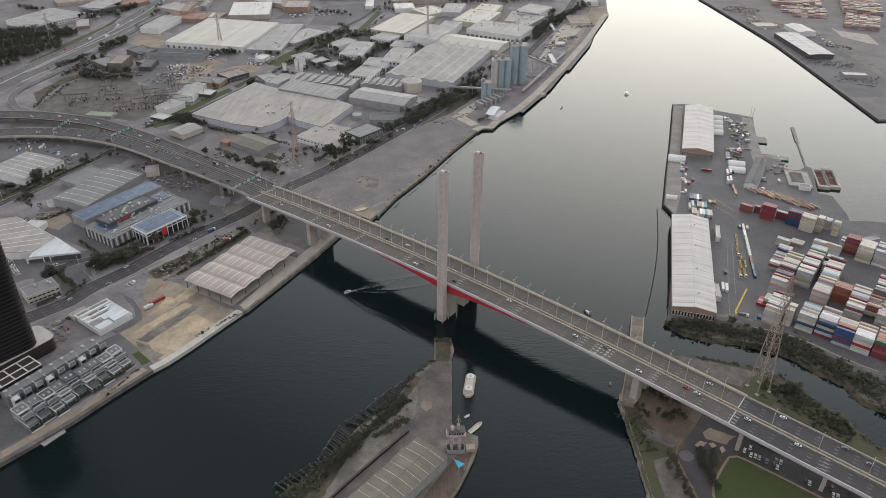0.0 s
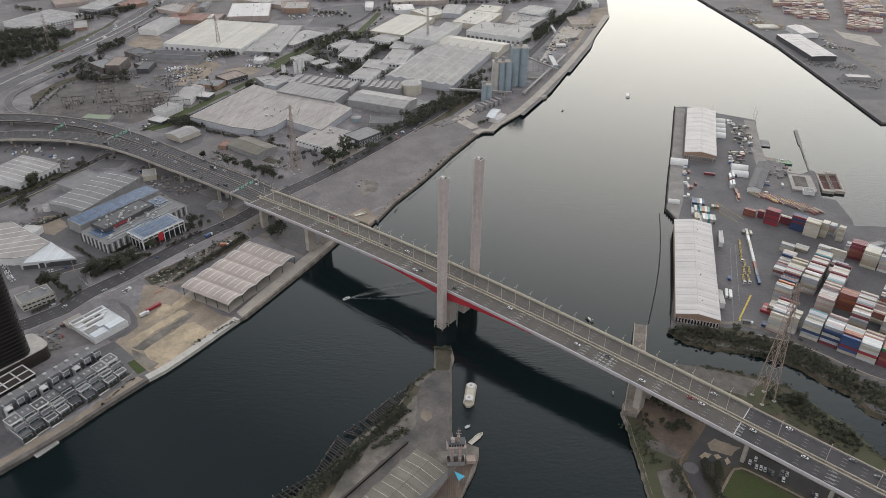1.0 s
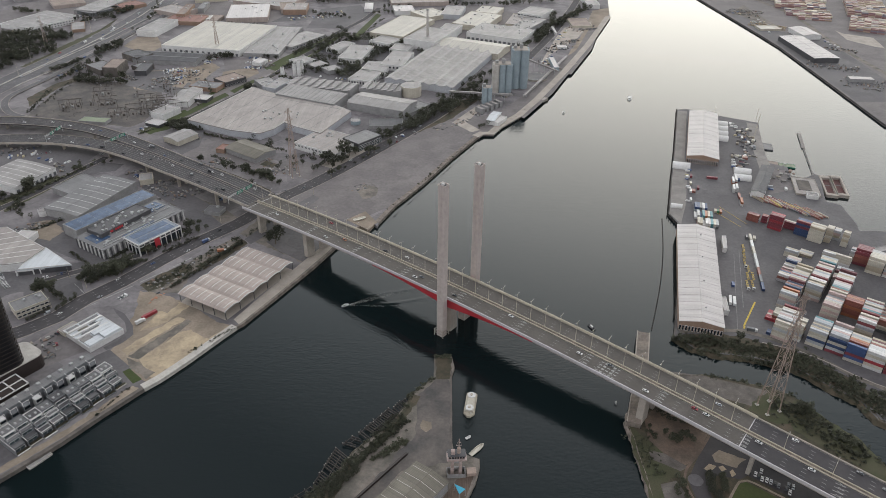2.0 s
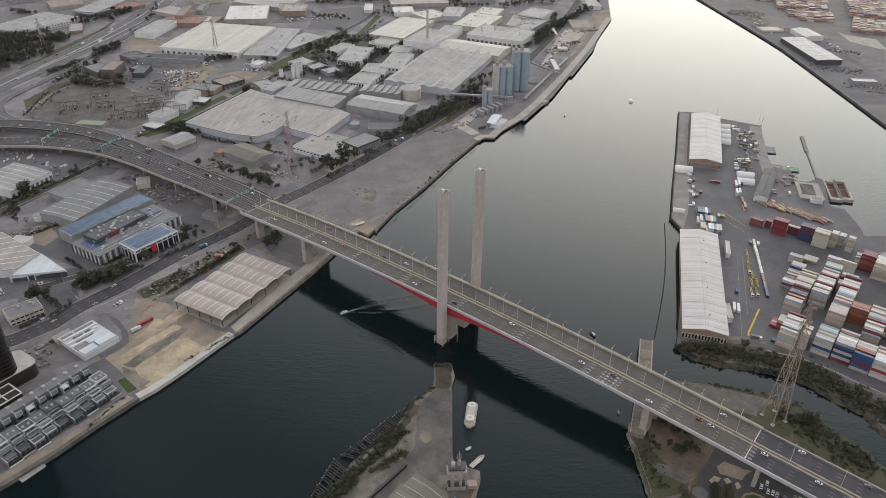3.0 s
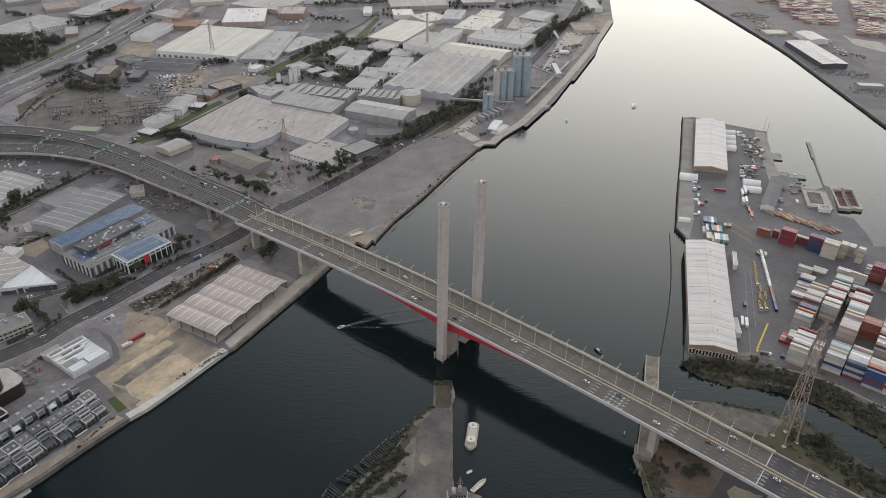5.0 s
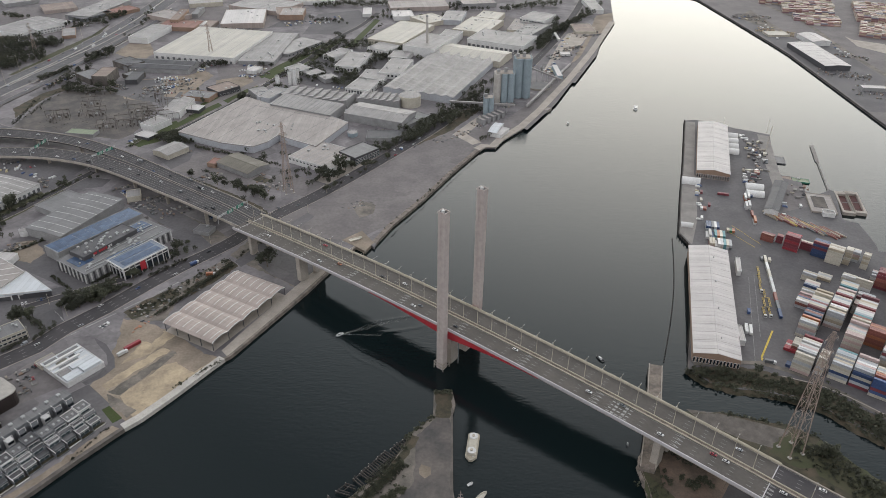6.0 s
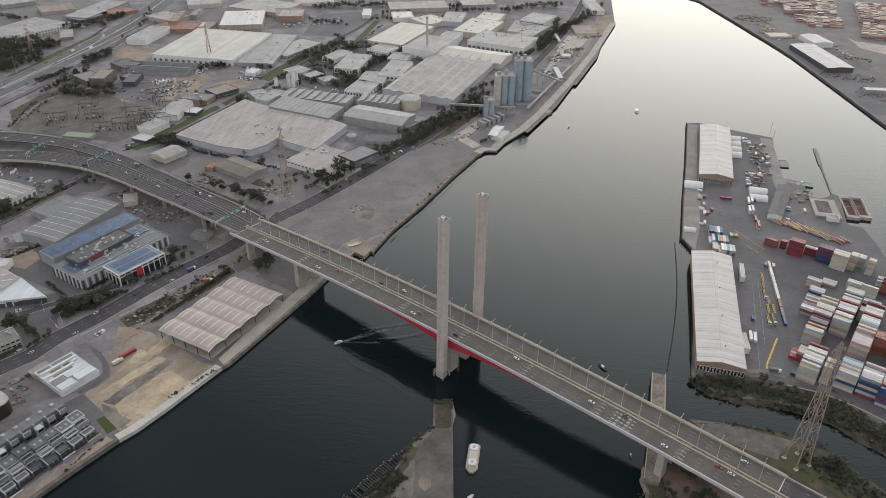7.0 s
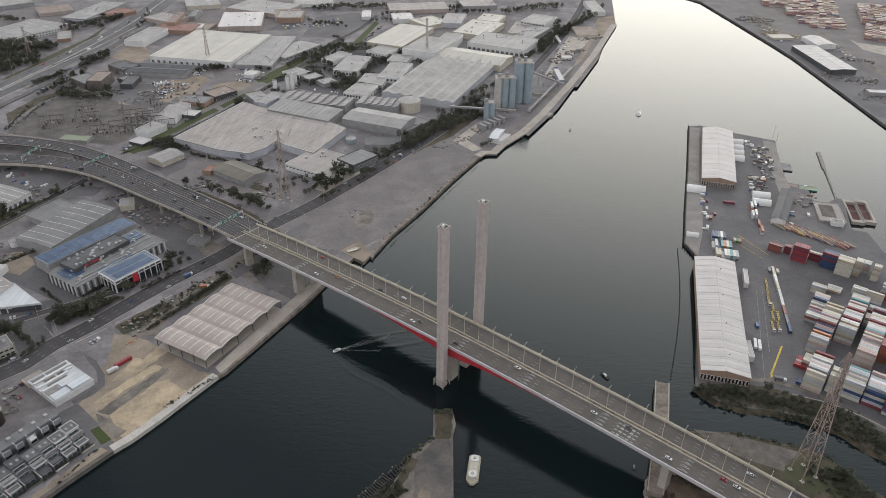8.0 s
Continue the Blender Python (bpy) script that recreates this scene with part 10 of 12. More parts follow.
def silo_cluster(label, x, y, ang, nx, ny, r, h, grey_cols, head):
    """Cylinders packed in rows, a walkway and a head house on top."""
    c = thing("silo_cluster", label, "silo", x, y, LAND, ang, "river silos")
    for i in range(nx):
        for j in range(ny):
            bm = bmesh.new()
            prism(bm, ring((i - (nx - 1) / 2) * r * 1.92, (j - (ny - 1) / 2) * r * 1.92, r, n=24), -0.5, h)
            part("silo", bm, M["kerb" if i < grey_cols else "bluewall"], c)
    a, b = nx * r * 0.96, ny * r * 0.96
    bm = bmesh.new()
    box(bm, -a * 0.82, a * 0.82, -b * 0.82, b * 0.82, h, h + 0.8)
    part("top_slab", bm, M["concrete"], c)
    bm = bmesh.new()
    for s in (-1, 1):
        tube(bm, (-a, s * b, h + 2), (a, s * b, h + 2), 0.15, n=4)
        tube(bm, (s * a, -b, h + 2), (s * a, b, h + 2), 0.15, n=4)
    for k in range(9):
        u = -a + 2 * a * k / 8
        tube(bm, (u, -b, h + 0.8), (u, -b, h + 2), 0.1, n=4)
    part("rail", bm, M["steel"], c)
    for k in range(head):
        bm = bmesh.new()
        u = -a * 0.6 + k * a * 0.7
        rbox(bm, u - 2.2, u + 2.2, -2.5, 2.5, h + 0.8, h + 5 + 2 * (k % 2), 0.2)
        part("head_house", bm, M["grey"], c)
    return c

silo_cluster("tall twin rows of blue-grey river silos", 111.2, 1097.7, 2, 2, 2, 6.6, 58, 0, 2)
silo_cluster("middle row of blue-grey river silos", 84.0, 1075.5, 2, 3, 2, 5.0, 42, 1, 2)
silo_cluster("short blue silos over the truck bays", 59.5, 1020.9, 2, 2, 2, 3.6, 25, 0, 1)
cv = thing("conveyor", "long raised pale conveyor gallery on thin legs", "conveyor", 0, 0, 0, 0, "river conveyors")
bm = bmesh.new()
ribbon(bm, [(5.8, 1043.3, 14), (96.7, 1026.6, 16)], 1.6, 1.6, thick=2.6)
part("gallery", bm, M["r_light"], cv)
for k in range(6):
    t = (k + 0.3) / 6
    bm = bmesh.new()
    x, y = 5.8 + (90.8) * t, 1043.3 + (-16.7) * t
    tube(bm, (x, y, LAND - 0.5), (x, y, 14 + (2) * t - 2.5), 0.4, n=6)
    part("leg", bm, M["steel"], cv)
cv = thing("conveyor", "long raised pale conveyor gallery on thin legs", "conveyor", 0, 0, 0, 0, "river conveyors")
bm = bmesh.new()
ribbon(bm, [(129.1, 1149.7, 30), (179.3, 1154.2, 10)], 1.6, 1.6, thick=2.6)
part("gallery", bm, M["r_light"], cv)
for k in range(6):
    t = (k + 0.3) / 6
    bm = bmesh.new()
    x, y = 129.1 + (50.2) * t, 1149.7 + (4.5) * t
    tube(bm, (x, y, LAND - 0.5), (x, y, 30 + (-20) * t - 2.5), 0.4, n=6)
    part("leg", bm, M["steel"], cv)
cv = thing("conveyor", "long raised pale conveyor gallery on thin legs", "conveyor", 0, 0, 0, 0, "river conveyors")
bm = bmesh.new()
ribbon(bm, [(115.0, 1042.3, 9), (205.0, 1241.9, 8)], 1.6, 1.6, thick=2.6)
part("gallery", bm, M["r_light"], cv)
for k in range(6):
    t = (k + 0.3) / 6
    bm = bmesh.new()
    x, y = 115.0 + (90.0) * t, 1042.3 + (199.6) * t
    tube(bm, (x, y, LAND - 0.5), (x, y, 9 + (-1) * t - 2.5), 0.4, n=6)
    part("leg", bm, M["steel"], cv)
flat_building("open truck loading bay under the silos", 48.7, 986.0, 40, 5.0, 14.0, 7, wall="grey", roof="r_warm", name="loading_bay", category="loading bay", group="silo loading bays")
flat_building("open truck loading bay under the silos", 55.4, 992.9, 40, 5.0, 14.0, 7, wall="grey", roof="r_warm", name="loading_bay", category="loading bay", group="silo loading bays")
flat_building("open truck loading bay under the silos", 62.2, 1000.0, 40, 5.0, 14.0, 7, wall="grey", roof="r_warm", name="loading_bay", category="loading bay", group="silo loading bays")
flat_building("open truck loading bay under the silos", 69.0, 1007.1, 40, 5.0, 14.0, 7, wall="grey", roof="r_warm", name="loading_bay", category="loading bay", group="silo loading bays")
flat_building("open truck loading bay under the silos", 76.0, 1014.3, 40, 5.0, 14.0, 7, wall="grey", roof="r_warm", name="loading_bay", category="loading bay", group="silo loading bays")
flat_building("concrete mooring platform of the wharf", 212.9, 1211.0, 50, 12.0, 6.0, 4.2, base=-1.0, wall="concrete", roof="r_warm", name="mooring_platform", category="wharf", group="mooring platforms")
flat_building("concrete mooring platform of the wharf", 117.0, 1002.5, 50, 12.0, 6.0, 4.2, base=-1.0, wall="concrete", roof="r_warm", name="mooring_platform", category="wharf", group="mooring platforms")
flat_building("concrete mooring platform of the wharf", 93.3, 968.4, 50, 12.0, 6.0, 4.2, base=-1.0, wall="concrete", roof="r_warm", name="mooring_platform", category="wharf", group="mooring platforms")
flat_building("concrete mooring platform of the wharf", 145.1, 1043.6, 50, 12.0, 6.0, 4.2, base=-1.0, wall="concrete", roof="r_warm", name="mooring_platform", category="wharf", group="mooring platforms")
rng = random.Random(12)
for k in range(26):
    s = thing("switch_bay", "grey lattice switchyard bay over gravel", "substation", rng.uniform(-540, -345), rng.uniform(935, 1085), LAND, rng.choice((20, 110)), "switchyard bays")
    w = rng.uniform(8, 16)
    for i in (-1, 1):
        bm = bmesh.new()
        tube(bm, (i * w, 0, -0.3), (i * w, 0, 11), 0.35, 0.2, 6)
        part("post", bm, M["gravel"], s)
    bm = bmesh.new()
    box(bm, -w - 0.4, w + 0.4, -0.35, 0.35, 9.8, 10.5)
    part("beam", bm, M["gravel"], s)
    for i in range(3):
        bm = bmesh.new()
        rbox(bm, -w * 0.6 + i * w * 0.6 - 0.7, -w * 0.6 + i * w * 0.6 + 0.7, 3, 5, -0.2, 2.6, 0.15)
        part("switch_box", bm, M["grey" if rng.random() < 0.3 else "gravel"], s)
laid_up = boat("old pale hull laid up on the apron", -87.2, 678.3, 30, 14, 5, "cream", False)
laid_up.location.z = LAND + 0.45
laid_up["group"] = ""
patch("apron", "pale spilled cement on the wharf apron", [(-97, 741), (-89, 760), (-74, 751), (-75, 732), (-89, 723)], LAND + 0.018, M["rubble"])
patch("yard", "dark asphalt yard beside the data hall", [(-429, 641), (-407, 682), (-359, 639), (-300, 595), (-313, 580), (-346, 594), (-382, 614)], LAND + 0.018, M["yard"])
patch("yard", "dusty brown yard behind the works", [(-415, 636), (-415, 665), (-402, 669), (-381, 646), (-386, 627)], LAND + 0.024, M["dirt"])
patch("yard", "dark asphalt forecourt of the small office", [(-419, 577), (-392, 571), (-345, 579), (-333, 564), (-355, 554), (-382, 535), (-388, 518)], LAND + 0.024, M["yard"])
patch("yard", "dark asphalt frontage of the pale warehouse", [(-495, 721), (-470, 722), (-446, 766), (-437, 758), (-454, 716), (-473, 680)], LAND + 0.018, M["yard"])
patch("yard", "dark asphalt yard under the viaduct", [(-327, 755), (-279, 728), (-237, 700), (-214, 680), (-228, 664), (-264, 686), (-303, 714)], LAND + 0.024, M["rubble"])
patch("yard", "brown earth strip beside the viaduct", [(-354, 769), (-316, 753), (-304, 734), (-332, 743)], LAND + 0.030, M["dirt"])
patch("yard", "grey works yard behind the roadside offices", [(-97, 921), (-53, 950), (-22, 994), (-14, 979), (-65, 903), (-87, 889)], LAND + 0.018, M["yard"])
patch("yard", "asphalt yard among the business units", [(-225, 1138), (-221, 1229), (-187, 1263), (-146, 1355), (-73, 1359), (-29, 1288), (-45, 1175), (-87, 1103), (-147, 1095)], LAND + 0.018, M["yard"])
patch("yard", "asphalt yard of the plant", [(-108, 1416), (-59, 1551), (12, 1630), (108, 1585), (171, 1495), (114, 1331), (32, 1364), (-30, 1306)], LAND + 0.024, M["apron"])
patch("yard", "pale truck yard of the depot", [(-369, 1206), (-299, 1235), (-270, 1186), (-309, 1149), (-351, 1152)], LAND + 0.024, M["apron"])
patch("yard", "tan hardstand beside the freeway", [(-556, 1316), (-522, 1336), (-501, 1293), (-530, 1257), (-549, 1270)], LAND + 0.012, M["dirt"])
patch("yard", "asphalt yard far behind the freeway", [(-829, 1358), (-768, 1361), (-702, 1405), (-685, 1470), (-650, 1591), (-873, 1578), (-893, 1481)], LAND + 0.018, M["apron"])
patch("yard", "asphalt yards among distant brick works", [(-556, 1597), (-280, 1613), (-349, 1424), (-506, 1436)], LAND + 0.018, M["apron"])
patch("yard", "scuffed earth corner of the sandy lot", [(-267, 543), (-246, 539), (-228, 528), (-233, 513), (-255, 521)], LAND + 0.036, M["dirt"])
patch("yard", "dark damp patch on the sandy lot", [(-212, 501), (-187, 499), (-178, 496), (-189, 480), (-204, 489)], LAND + 0.042, M["dirt"])
patch("yard", "earth bank beside the sandy lot", [(-246, 455), (-234, 450), (-218, 439), (-222, 431), (-239, 443)], LAND + 0.042, M["rubble"])
patch("yard", "pale worn concrete on the dock yard", [(387, 817), (412, 810), (401, 763), (365, 748)], LAND + 0.012, M["apron"])
b = poly_building("striped tan-roofed warehouse with pale skylights", [(-484.8, 622.0), (-432.0, 639.5), (-376.9, 602.0), (-384.4, 576.9), (-398.2, 572.6), (-455.4, 571.1)], 8, "white", "r_warm", [((-471.2, 608.0), (-420.7, 630.6)), ((-465.8, 598.5), (-410.1, 623.0)), ((-461.1, 590.2), (-399.8, 615.5)), ((-456.4, 582.1), (-389.1, 608.1)), ((-452.5, 575.1), (-380.2, 599.8)), ((-417.4, 579.1), (-385.0, 589.2))], 0.8)
b = poly_building("white wedge-roofed showroom with dark glazed front", [(-385.0, 566.4), (-341.6, 576.5), (-378.1, 605.0), (-384.7, 578.8)], 6.5, "darkwall", "metalwhite", slab=1.3, over=1.0, name="showroom", category="showroom")
portal(b, -386.7, 565.9, -373.0, 569.2, 5.1, 1.0)
portal(b, -367.4, 570.8, -358.0, 573.5, 5.1, 1.0)
portal(b, -355.8, 574.5, -344.4, 577.8, 5.1, 1.0)
flat_building("small white shed beside the tan warehouse", -409.0, 629.5, -6.1, 16.7, 13.0, 6, roof='r_white', wall='white')
patch("verge", "green verge along the works street", [(-484, 701), (-461, 731), (-445, 771), (-438, 767), (-455, 721), (-477, 687)], LAND + 0.024, M["grass"])
patch("verge", "long green strip between the estates", [(-141, 1523), (-131, 1514), (-157, 1362), (-209, 1153), (-219, 1152), (-170, 1361)], LAND + 0.024, M["lawn"])
patch("verge", "mown verge by the white works", [(-397, 899), (-372, 923), (-351, 955), (-340, 951), (-363, 910), (-389, 889)], LAND + 0.024, M["lawn"])
patch("verge", "green verge along the riverside street", [(-333, 564), (-304, 599), (-266, 654), (-260, 650), (-297, 594), (-327, 559)], LAND + 0.030, M["grass"])
patch("verge", "weedy ground beneath the viaduct", [(-317, 818), (-278, 803), (-205, 752), (-165, 711), (-169, 698), (-207, 730), (-279, 784)], LAND + 0.036, M["scrub"])
patch("verge", "worn brown ground by the bridge ramp", [(-256, 773), (-201, 730), (-164, 702), (-171, 676), (-215, 709), (-252, 746)], LAND + 0.042, M["dirt"])
patch("verge", "dark planted bed beside the estate road", [(-256, 855), (-220, 822), (-181, 798), (-182, 787), (-221, 808), (-256, 843)], LAND + 0.042, M["scrub"])
patch("verge", "grassy verge by the freeway loop", [(-601, 1018), (-588, 1081), (-568, 1114), (-558, 1101), (-575, 1061), (-581, 984)], LAND + 0.018, M["scrub"])
stack(388.2, 953.7, 76, 1, 1, ("white", "white", "silver", "cream"), 200, ragged=0.2, length=6.06)
stack(390.4, 927.3, -14, 1, 1, ("white", "white", "silver", "cream"), 201, ragged=0.2, length=6.06)
stack(404.1, 933.8, 40, 1, 1, ("white", "white", "silver", "cream"), 202, ragged=0.2, length=6.06)
stack(387.8, 905.7, 76, 1, 1, ("white", "white", "silver", "cream"), 203, ragged=0.2, length=6.06)
stack(361.4, 848.2, -14, 1, 1, ("white", "white", "silver", "cream"), 204, ragged=0.2, length=6.06)
stack(371.5, 848.6, 40, 1, 1, ("white", "white", "silver", "cream"), 205, ragged=0.2, length=6.06)
stack(390.9, 890.6, 76, 1, 1, ("white", "white", "silver", "cream"), 206, ragged=0.2, length=6.06)
stack(392.3, 877.7, -14, 1, 1, ("white", "white", "silver", "cream"), 207, ragged=0.2, length=6.06)
stack(350.3, 820.9, 40, 1, 1, ("white", "white", "silver", "cream"), 208, ragged=0.2, length=6.06)
stack(388.1, 760.1, 76, 1, 1, ("white", "white", "silver", "cream"), 209, ragged=0.2, length=6.06)
stack(371.7, 765.5, -14, 1, 1, ("white", "white", "silver", "cream"), 210, ragged=0.2, length=6.06)
stack(379.1, 793.0, 40, 1, 1, ("white", "white", "silver", "cream"), 211, ragged=0.2, length=6.06)
b = flat_building("white display hall with grey roof courts between stepped bays", -282.4, 483.4, -35.5, 36.7, 30.1, 4.5, wall="white", roof="metalwhite", seed=61, name="display_hall", category="hall")
# stepped white bays and grey panels across its roof; sunken courts' shade painted as dark slabs
for u0, u1, v0, v1, z, key in ((-16.6, -13.6, -13.6, -4.0, 0.5, "r_grey"), (-16.6, -13.6, -2.6, 13.4, 0.5, "r_grey"), (-12.4, -10.4, -14.4, 14.2, 1.3, "white"), (-9.6, -6.4, -8.0, 0.5, 0.3, "r_olive"),
                               (-9.6, -6.4, 2.0, 7.0, 0.3, "r_dark"), (-9.6, -6.4, 8.0, 13.0, 0.9, "metalwhite"), (-5.6, -3.8, -14.4, 9.0, 1.3, "white"), (-3.0, -0.6, -9.0, 6.0, 0.3, "r_grey"),
                               (0.4, 2.2, -14.4, 12.0, 1.2, "white"), (3.0, 8.6, -4.0, 13.8, 1.8, "metalwhite"), (3.0, 8.6, -13.8, -5.2, 0.6, "r_light"), (9.6, 17.4, -0.5, 13.8, 2.3, "metalwhite"), (9.6, 17.4, -13.8, -1.6, 1.1, "metalwhite")):
    bm = bmesh.new()
    box(bm, u0, u1, v0, v1, 4.5, 4.5 + z)
    part("roof_bay", bm, M[key], b)
flat_building("low tan and white display wing with a ribbed roof", -304.3, 487.8, -34.5, 9.7, 14.1, 3.2, wall="cream", roof="r_warm", units=1, seed=62, seams=3, name="display_hall", category="hall")
patch("yard", "dark asphalt car park beside the street", [(-388, 577), (-350, 586), (-323, 598), (-305, 581), (-326, 559), (-310, 532), (-316, 517), (-324, 502), (-340, 486)], LAND + 0.052, M["yard"])
patch("yard", "asphalt side street meeting the riverside road", [(-392, 546), (-373, 548), (-352, 560), (-338, 562), (-320, 546), (-310, 537), (-316, 525), (-333, 538), (-354, 552), (-369, 541), (-388, 538)], LAND + 0.036, M["yard"])
patch("yard", "dark forecourt of the showroom", [(-419, 577), (-394, 570), (-378, 559), (-338, 576), (-331, 582), (-334, 566), (-353, 561), (-374, 551), (-402, 546)], LAND + 0.042, M["yard"])
patch("yard", "green corner verge by the small office", [(-339, 534), (-334, 537), (-319, 526), (-327, 516), (-332, 510), (-337, 519)], LAND + 0.042, M["grass"])
patch("yard", "weedy dark scrapyard beside the street", [(-271, 554), (-258, 574), (-241, 590), (-232, 581), (-239, 567), (-251, 553), (-260, 544)], LAND + 0.042, M["scrub"])
patch("yard", "dark weedy strip along the open shed", [(-231, 585), (-216, 608), (-200, 636), (-192, 628), (-206, 602), (-222, 579)], LAND + 0.048, M["scrub"])
patch("yard", "curving brown site track", [(-282, 520), (-269, 512), (-256, 496), (-251, 484), (-256, 473), (-265, 464), (-269, 467), (-261, 476), (-258, 488), (-264, 500), (-276, 512)], LAND + 0.042, M["yard"])
patch("yard", "dark asphalt street below the viaduct", [(-197, 636), (-185, 660), (-164, 702), (-144, 732), (-136, 724), (-159, 676), (-181, 638), (-189, 626)], LAND + 0.054, M["yard"])
patch("yard", "dark brown ground below the bridge end", [(-172, 652), (-153, 676), (-111, 635), (-130, 594), (-159, 615), (-174, 631)], LAND + 0.060, M["yard"])
patch("yard", "dark asphalt lanes among the business units", [(-226, 1262), (-156, 1347), (-94, 1358), (-28, 1238), (-50, 1184), (-87, 1103), (-158, 1113), (-224, 1158)], LAND + 0.030, M["yard"])
bm = bmesh.new()
ribbon(bm, [(-22.5, 361.4), (-34.1, 346.8), (-46.1, 331.8), (-57.5, 317.6), (-69.7, 301.5)], 0.7, 0.7, thick=2.0, z=LAND + 1.8)
tagged(part("hoarding", bm, M["tower_edge"], None), "long low dark hoarding beside the island lane", "fence")
flat_building("white canopy over the works entrance", -382.7, 925.6, -24.4, 22.6, 17.0, 4, roof='r_white', wall='darkwall', trim='white', name='canopy', category='canopy')
flat_building("white canopy beside the works", -347.1, 1018.7, -11.7, 19.5, 19.0, 5, roof='r_white', wall='darkwall', trim='white', name='canopy', category='canopy')
patch("yard", "asphalt yard round the gabled shed", [(-354, 870), (-349, 924), (-312, 906), (-307, 857), (-321, 832)], LAND + 0.030, M["yard"])
patch("yard", "worn concrete lot of the weathered shed", [(-302, 879), (-291, 906), (-226, 849), (-206, 836), (-225, 797), (-271, 823)], LAND + 0.048, M["apron"])
patch("yard", "concrete lot by the parapet office", [(-187, 830), (-134, 800), (-153, 768), (-207, 790), (-198, 813)], LAND + 0.054, M["apron"])
patch("yard", "dusty truck lot by the depot", [(-354, 1147), (-309, 1172), (-284, 1121), (-307, 1067), (-339, 1092)], LAND + 0.030, M["dirt"])
patch("yard", "dark yard behind the switchyard hall", [(-508, 1134), (-445, 1148), (-387, 1090), (-384, 1039), (-441, 1056), (-484, 1080)], LAND + 0.024, M["yard"])
patch("yard", "dark loading yard behind the plant", [(-119, 933), (-52, 931), (-64, 888), (-81, 898), (-105, 923)], LAND + 0.024, M["yard"])
patch("yard", "asphalt plant yard by the trees", [(-69, 968), (-15, 1015), (10, 984), (-35, 908)], LAND + 0.030, M["yard"])
patch("yard", "dark yard west of the long works", [(-549, 824), (-511, 832), (-440, 814), (-380, 803), (-383, 784), (-442, 773), (-470, 748), (-503, 738)], LAND + 0.030, M["yard"])
patch("yard", "oily works yard by the viaduct", [(-351, 769), (-318, 759), (-268, 721), (-243, 699), (-264, 686), (-304, 716), (-337, 743)], LAND + 0.048, M["yard"])
patch("yard", "dark asphalt lane beside the data hall", [(-274, 701), (-246, 686), (-212, 647), (-220, 635), (-250, 658), (-272, 682)], LAND + 0.054, M["yard"])
patch("yard", "pale concrete yard behind the wharf", [(95, 988), (150, 1086), (202, 1217), (211, 1195), (160, 1066), (109, 966)], LAND + 0.024, M["apron"])
patch("yard", "weathered slab on the distant wharf", [(182, 1170), (235, 1308), (276, 1436), (296, 1437), (259, 1302), (201, 1157)], LAND + 0.030, M["apron"])
patch("quay_path", "pale tan concrete quay beside the open shed", [(-169, 499), (-156, 523), (-134, 567), (-105, 628), (-112, 638), (-141, 579), (-163, 533), (-175, 506)], LAND + 0.066, M["concrete"])
tagged(bank("barrier", "pale concrete freeway barrier", [(-655.0, 1102.4), (-637.6, 1190.5), (-605.6, 1324.1), (-586.6, 1444.9), (-564.4, 1585.9)], 0.9, LAND + 0.95, M["kerb"], 1.0), "pale concrete freeway barrier", "barrier", kind="structure")
tagged(bank("barrier", "pale concrete freeway barrier", [(-641.6, 1063.3), (-635.7, 1089.8), (-602.0, 1195.2), (-577.1, 1282.3), (-538.3, 1547.9)], 0.9, LAND + 0.95, M["kerb"], 1.0), "pale concrete freeway barrier", "barrier", kind="structure")
patch("road_marking", "white hatched road marking at the junction", [(-336, 560), (-335, 561), (-331, 556), (-332, 556)], LAND + 0.048, M["line"])
patch("road_marking", "white hatched road marking at the junction", [(-331, 556), (-331, 556), (-327, 552), (-327, 551)], LAND + 0.054, M["line"])
patch("road_marking", "white hatched road marking at the junction", [(-326, 551), (-326, 552), (-322, 547), (-322, 547)], LAND + 0.060, M["line"])
patch("road_marking", "white hatched road marking at the junction", [(-322, 547), (-321, 547), (-317, 543), (-318, 542)], LAND + 0.066, M["line"])
patch("road_marking", "white hatched road marking at the junction", [(-317, 542), (-317, 543), (-313, 538), (-313, 538)], LAND + 0.072, M["line"])
patch("road_marking", "white hatched road marking at the junction", [(-313, 538), (-312, 538), (-309, 534), (-309, 533)], LAND + 0.078, M["line"])
patch("road_marking", "worn white lane line on the riverside street", [(-340, 482), (-321, 502), (-321, 502), (-339, 482)], LAND + 0.042, M["line"])
patch("road_marking", "worn white lane line on the riverside street", [(-318, 506), (-298, 528), (-297, 528), (-318, 505)], LAND + 0.048, M["line"])
patch("road_marking", "worn white lane line on the riverside street", [(-295, 533), (-277, 553), (-276, 553), (-294, 532)], LAND + 0.054, M["line"])
patch("road_marking", "worn white lane line on the riverside street", [(-273, 559), (-258, 576), (-258, 575), (-272, 558)], LAND + 0.048, M["line"])
patch("road_marking", "worn white lane line on the riverside street", [(-254, 581), (-239, 601), (-238, 600), (-254, 580)], LAND + 0.054, M["line"])
WHARF = [(43, 899), (50, 909), (63, 909), (75, 934), (106, 977), (136, 1036), (196, 1171), (257, 1320), (332, 1526)]
bm = bmesh.new()
ribbon(bm, WHARF, 9.0, 1.8, thick=1.5, z=3.45)
wharf = tagged(part("wharf_deck", bm, M["concrete"], None), "pale concrete river wharf deck standing on piles", "wharf", kind="structure")
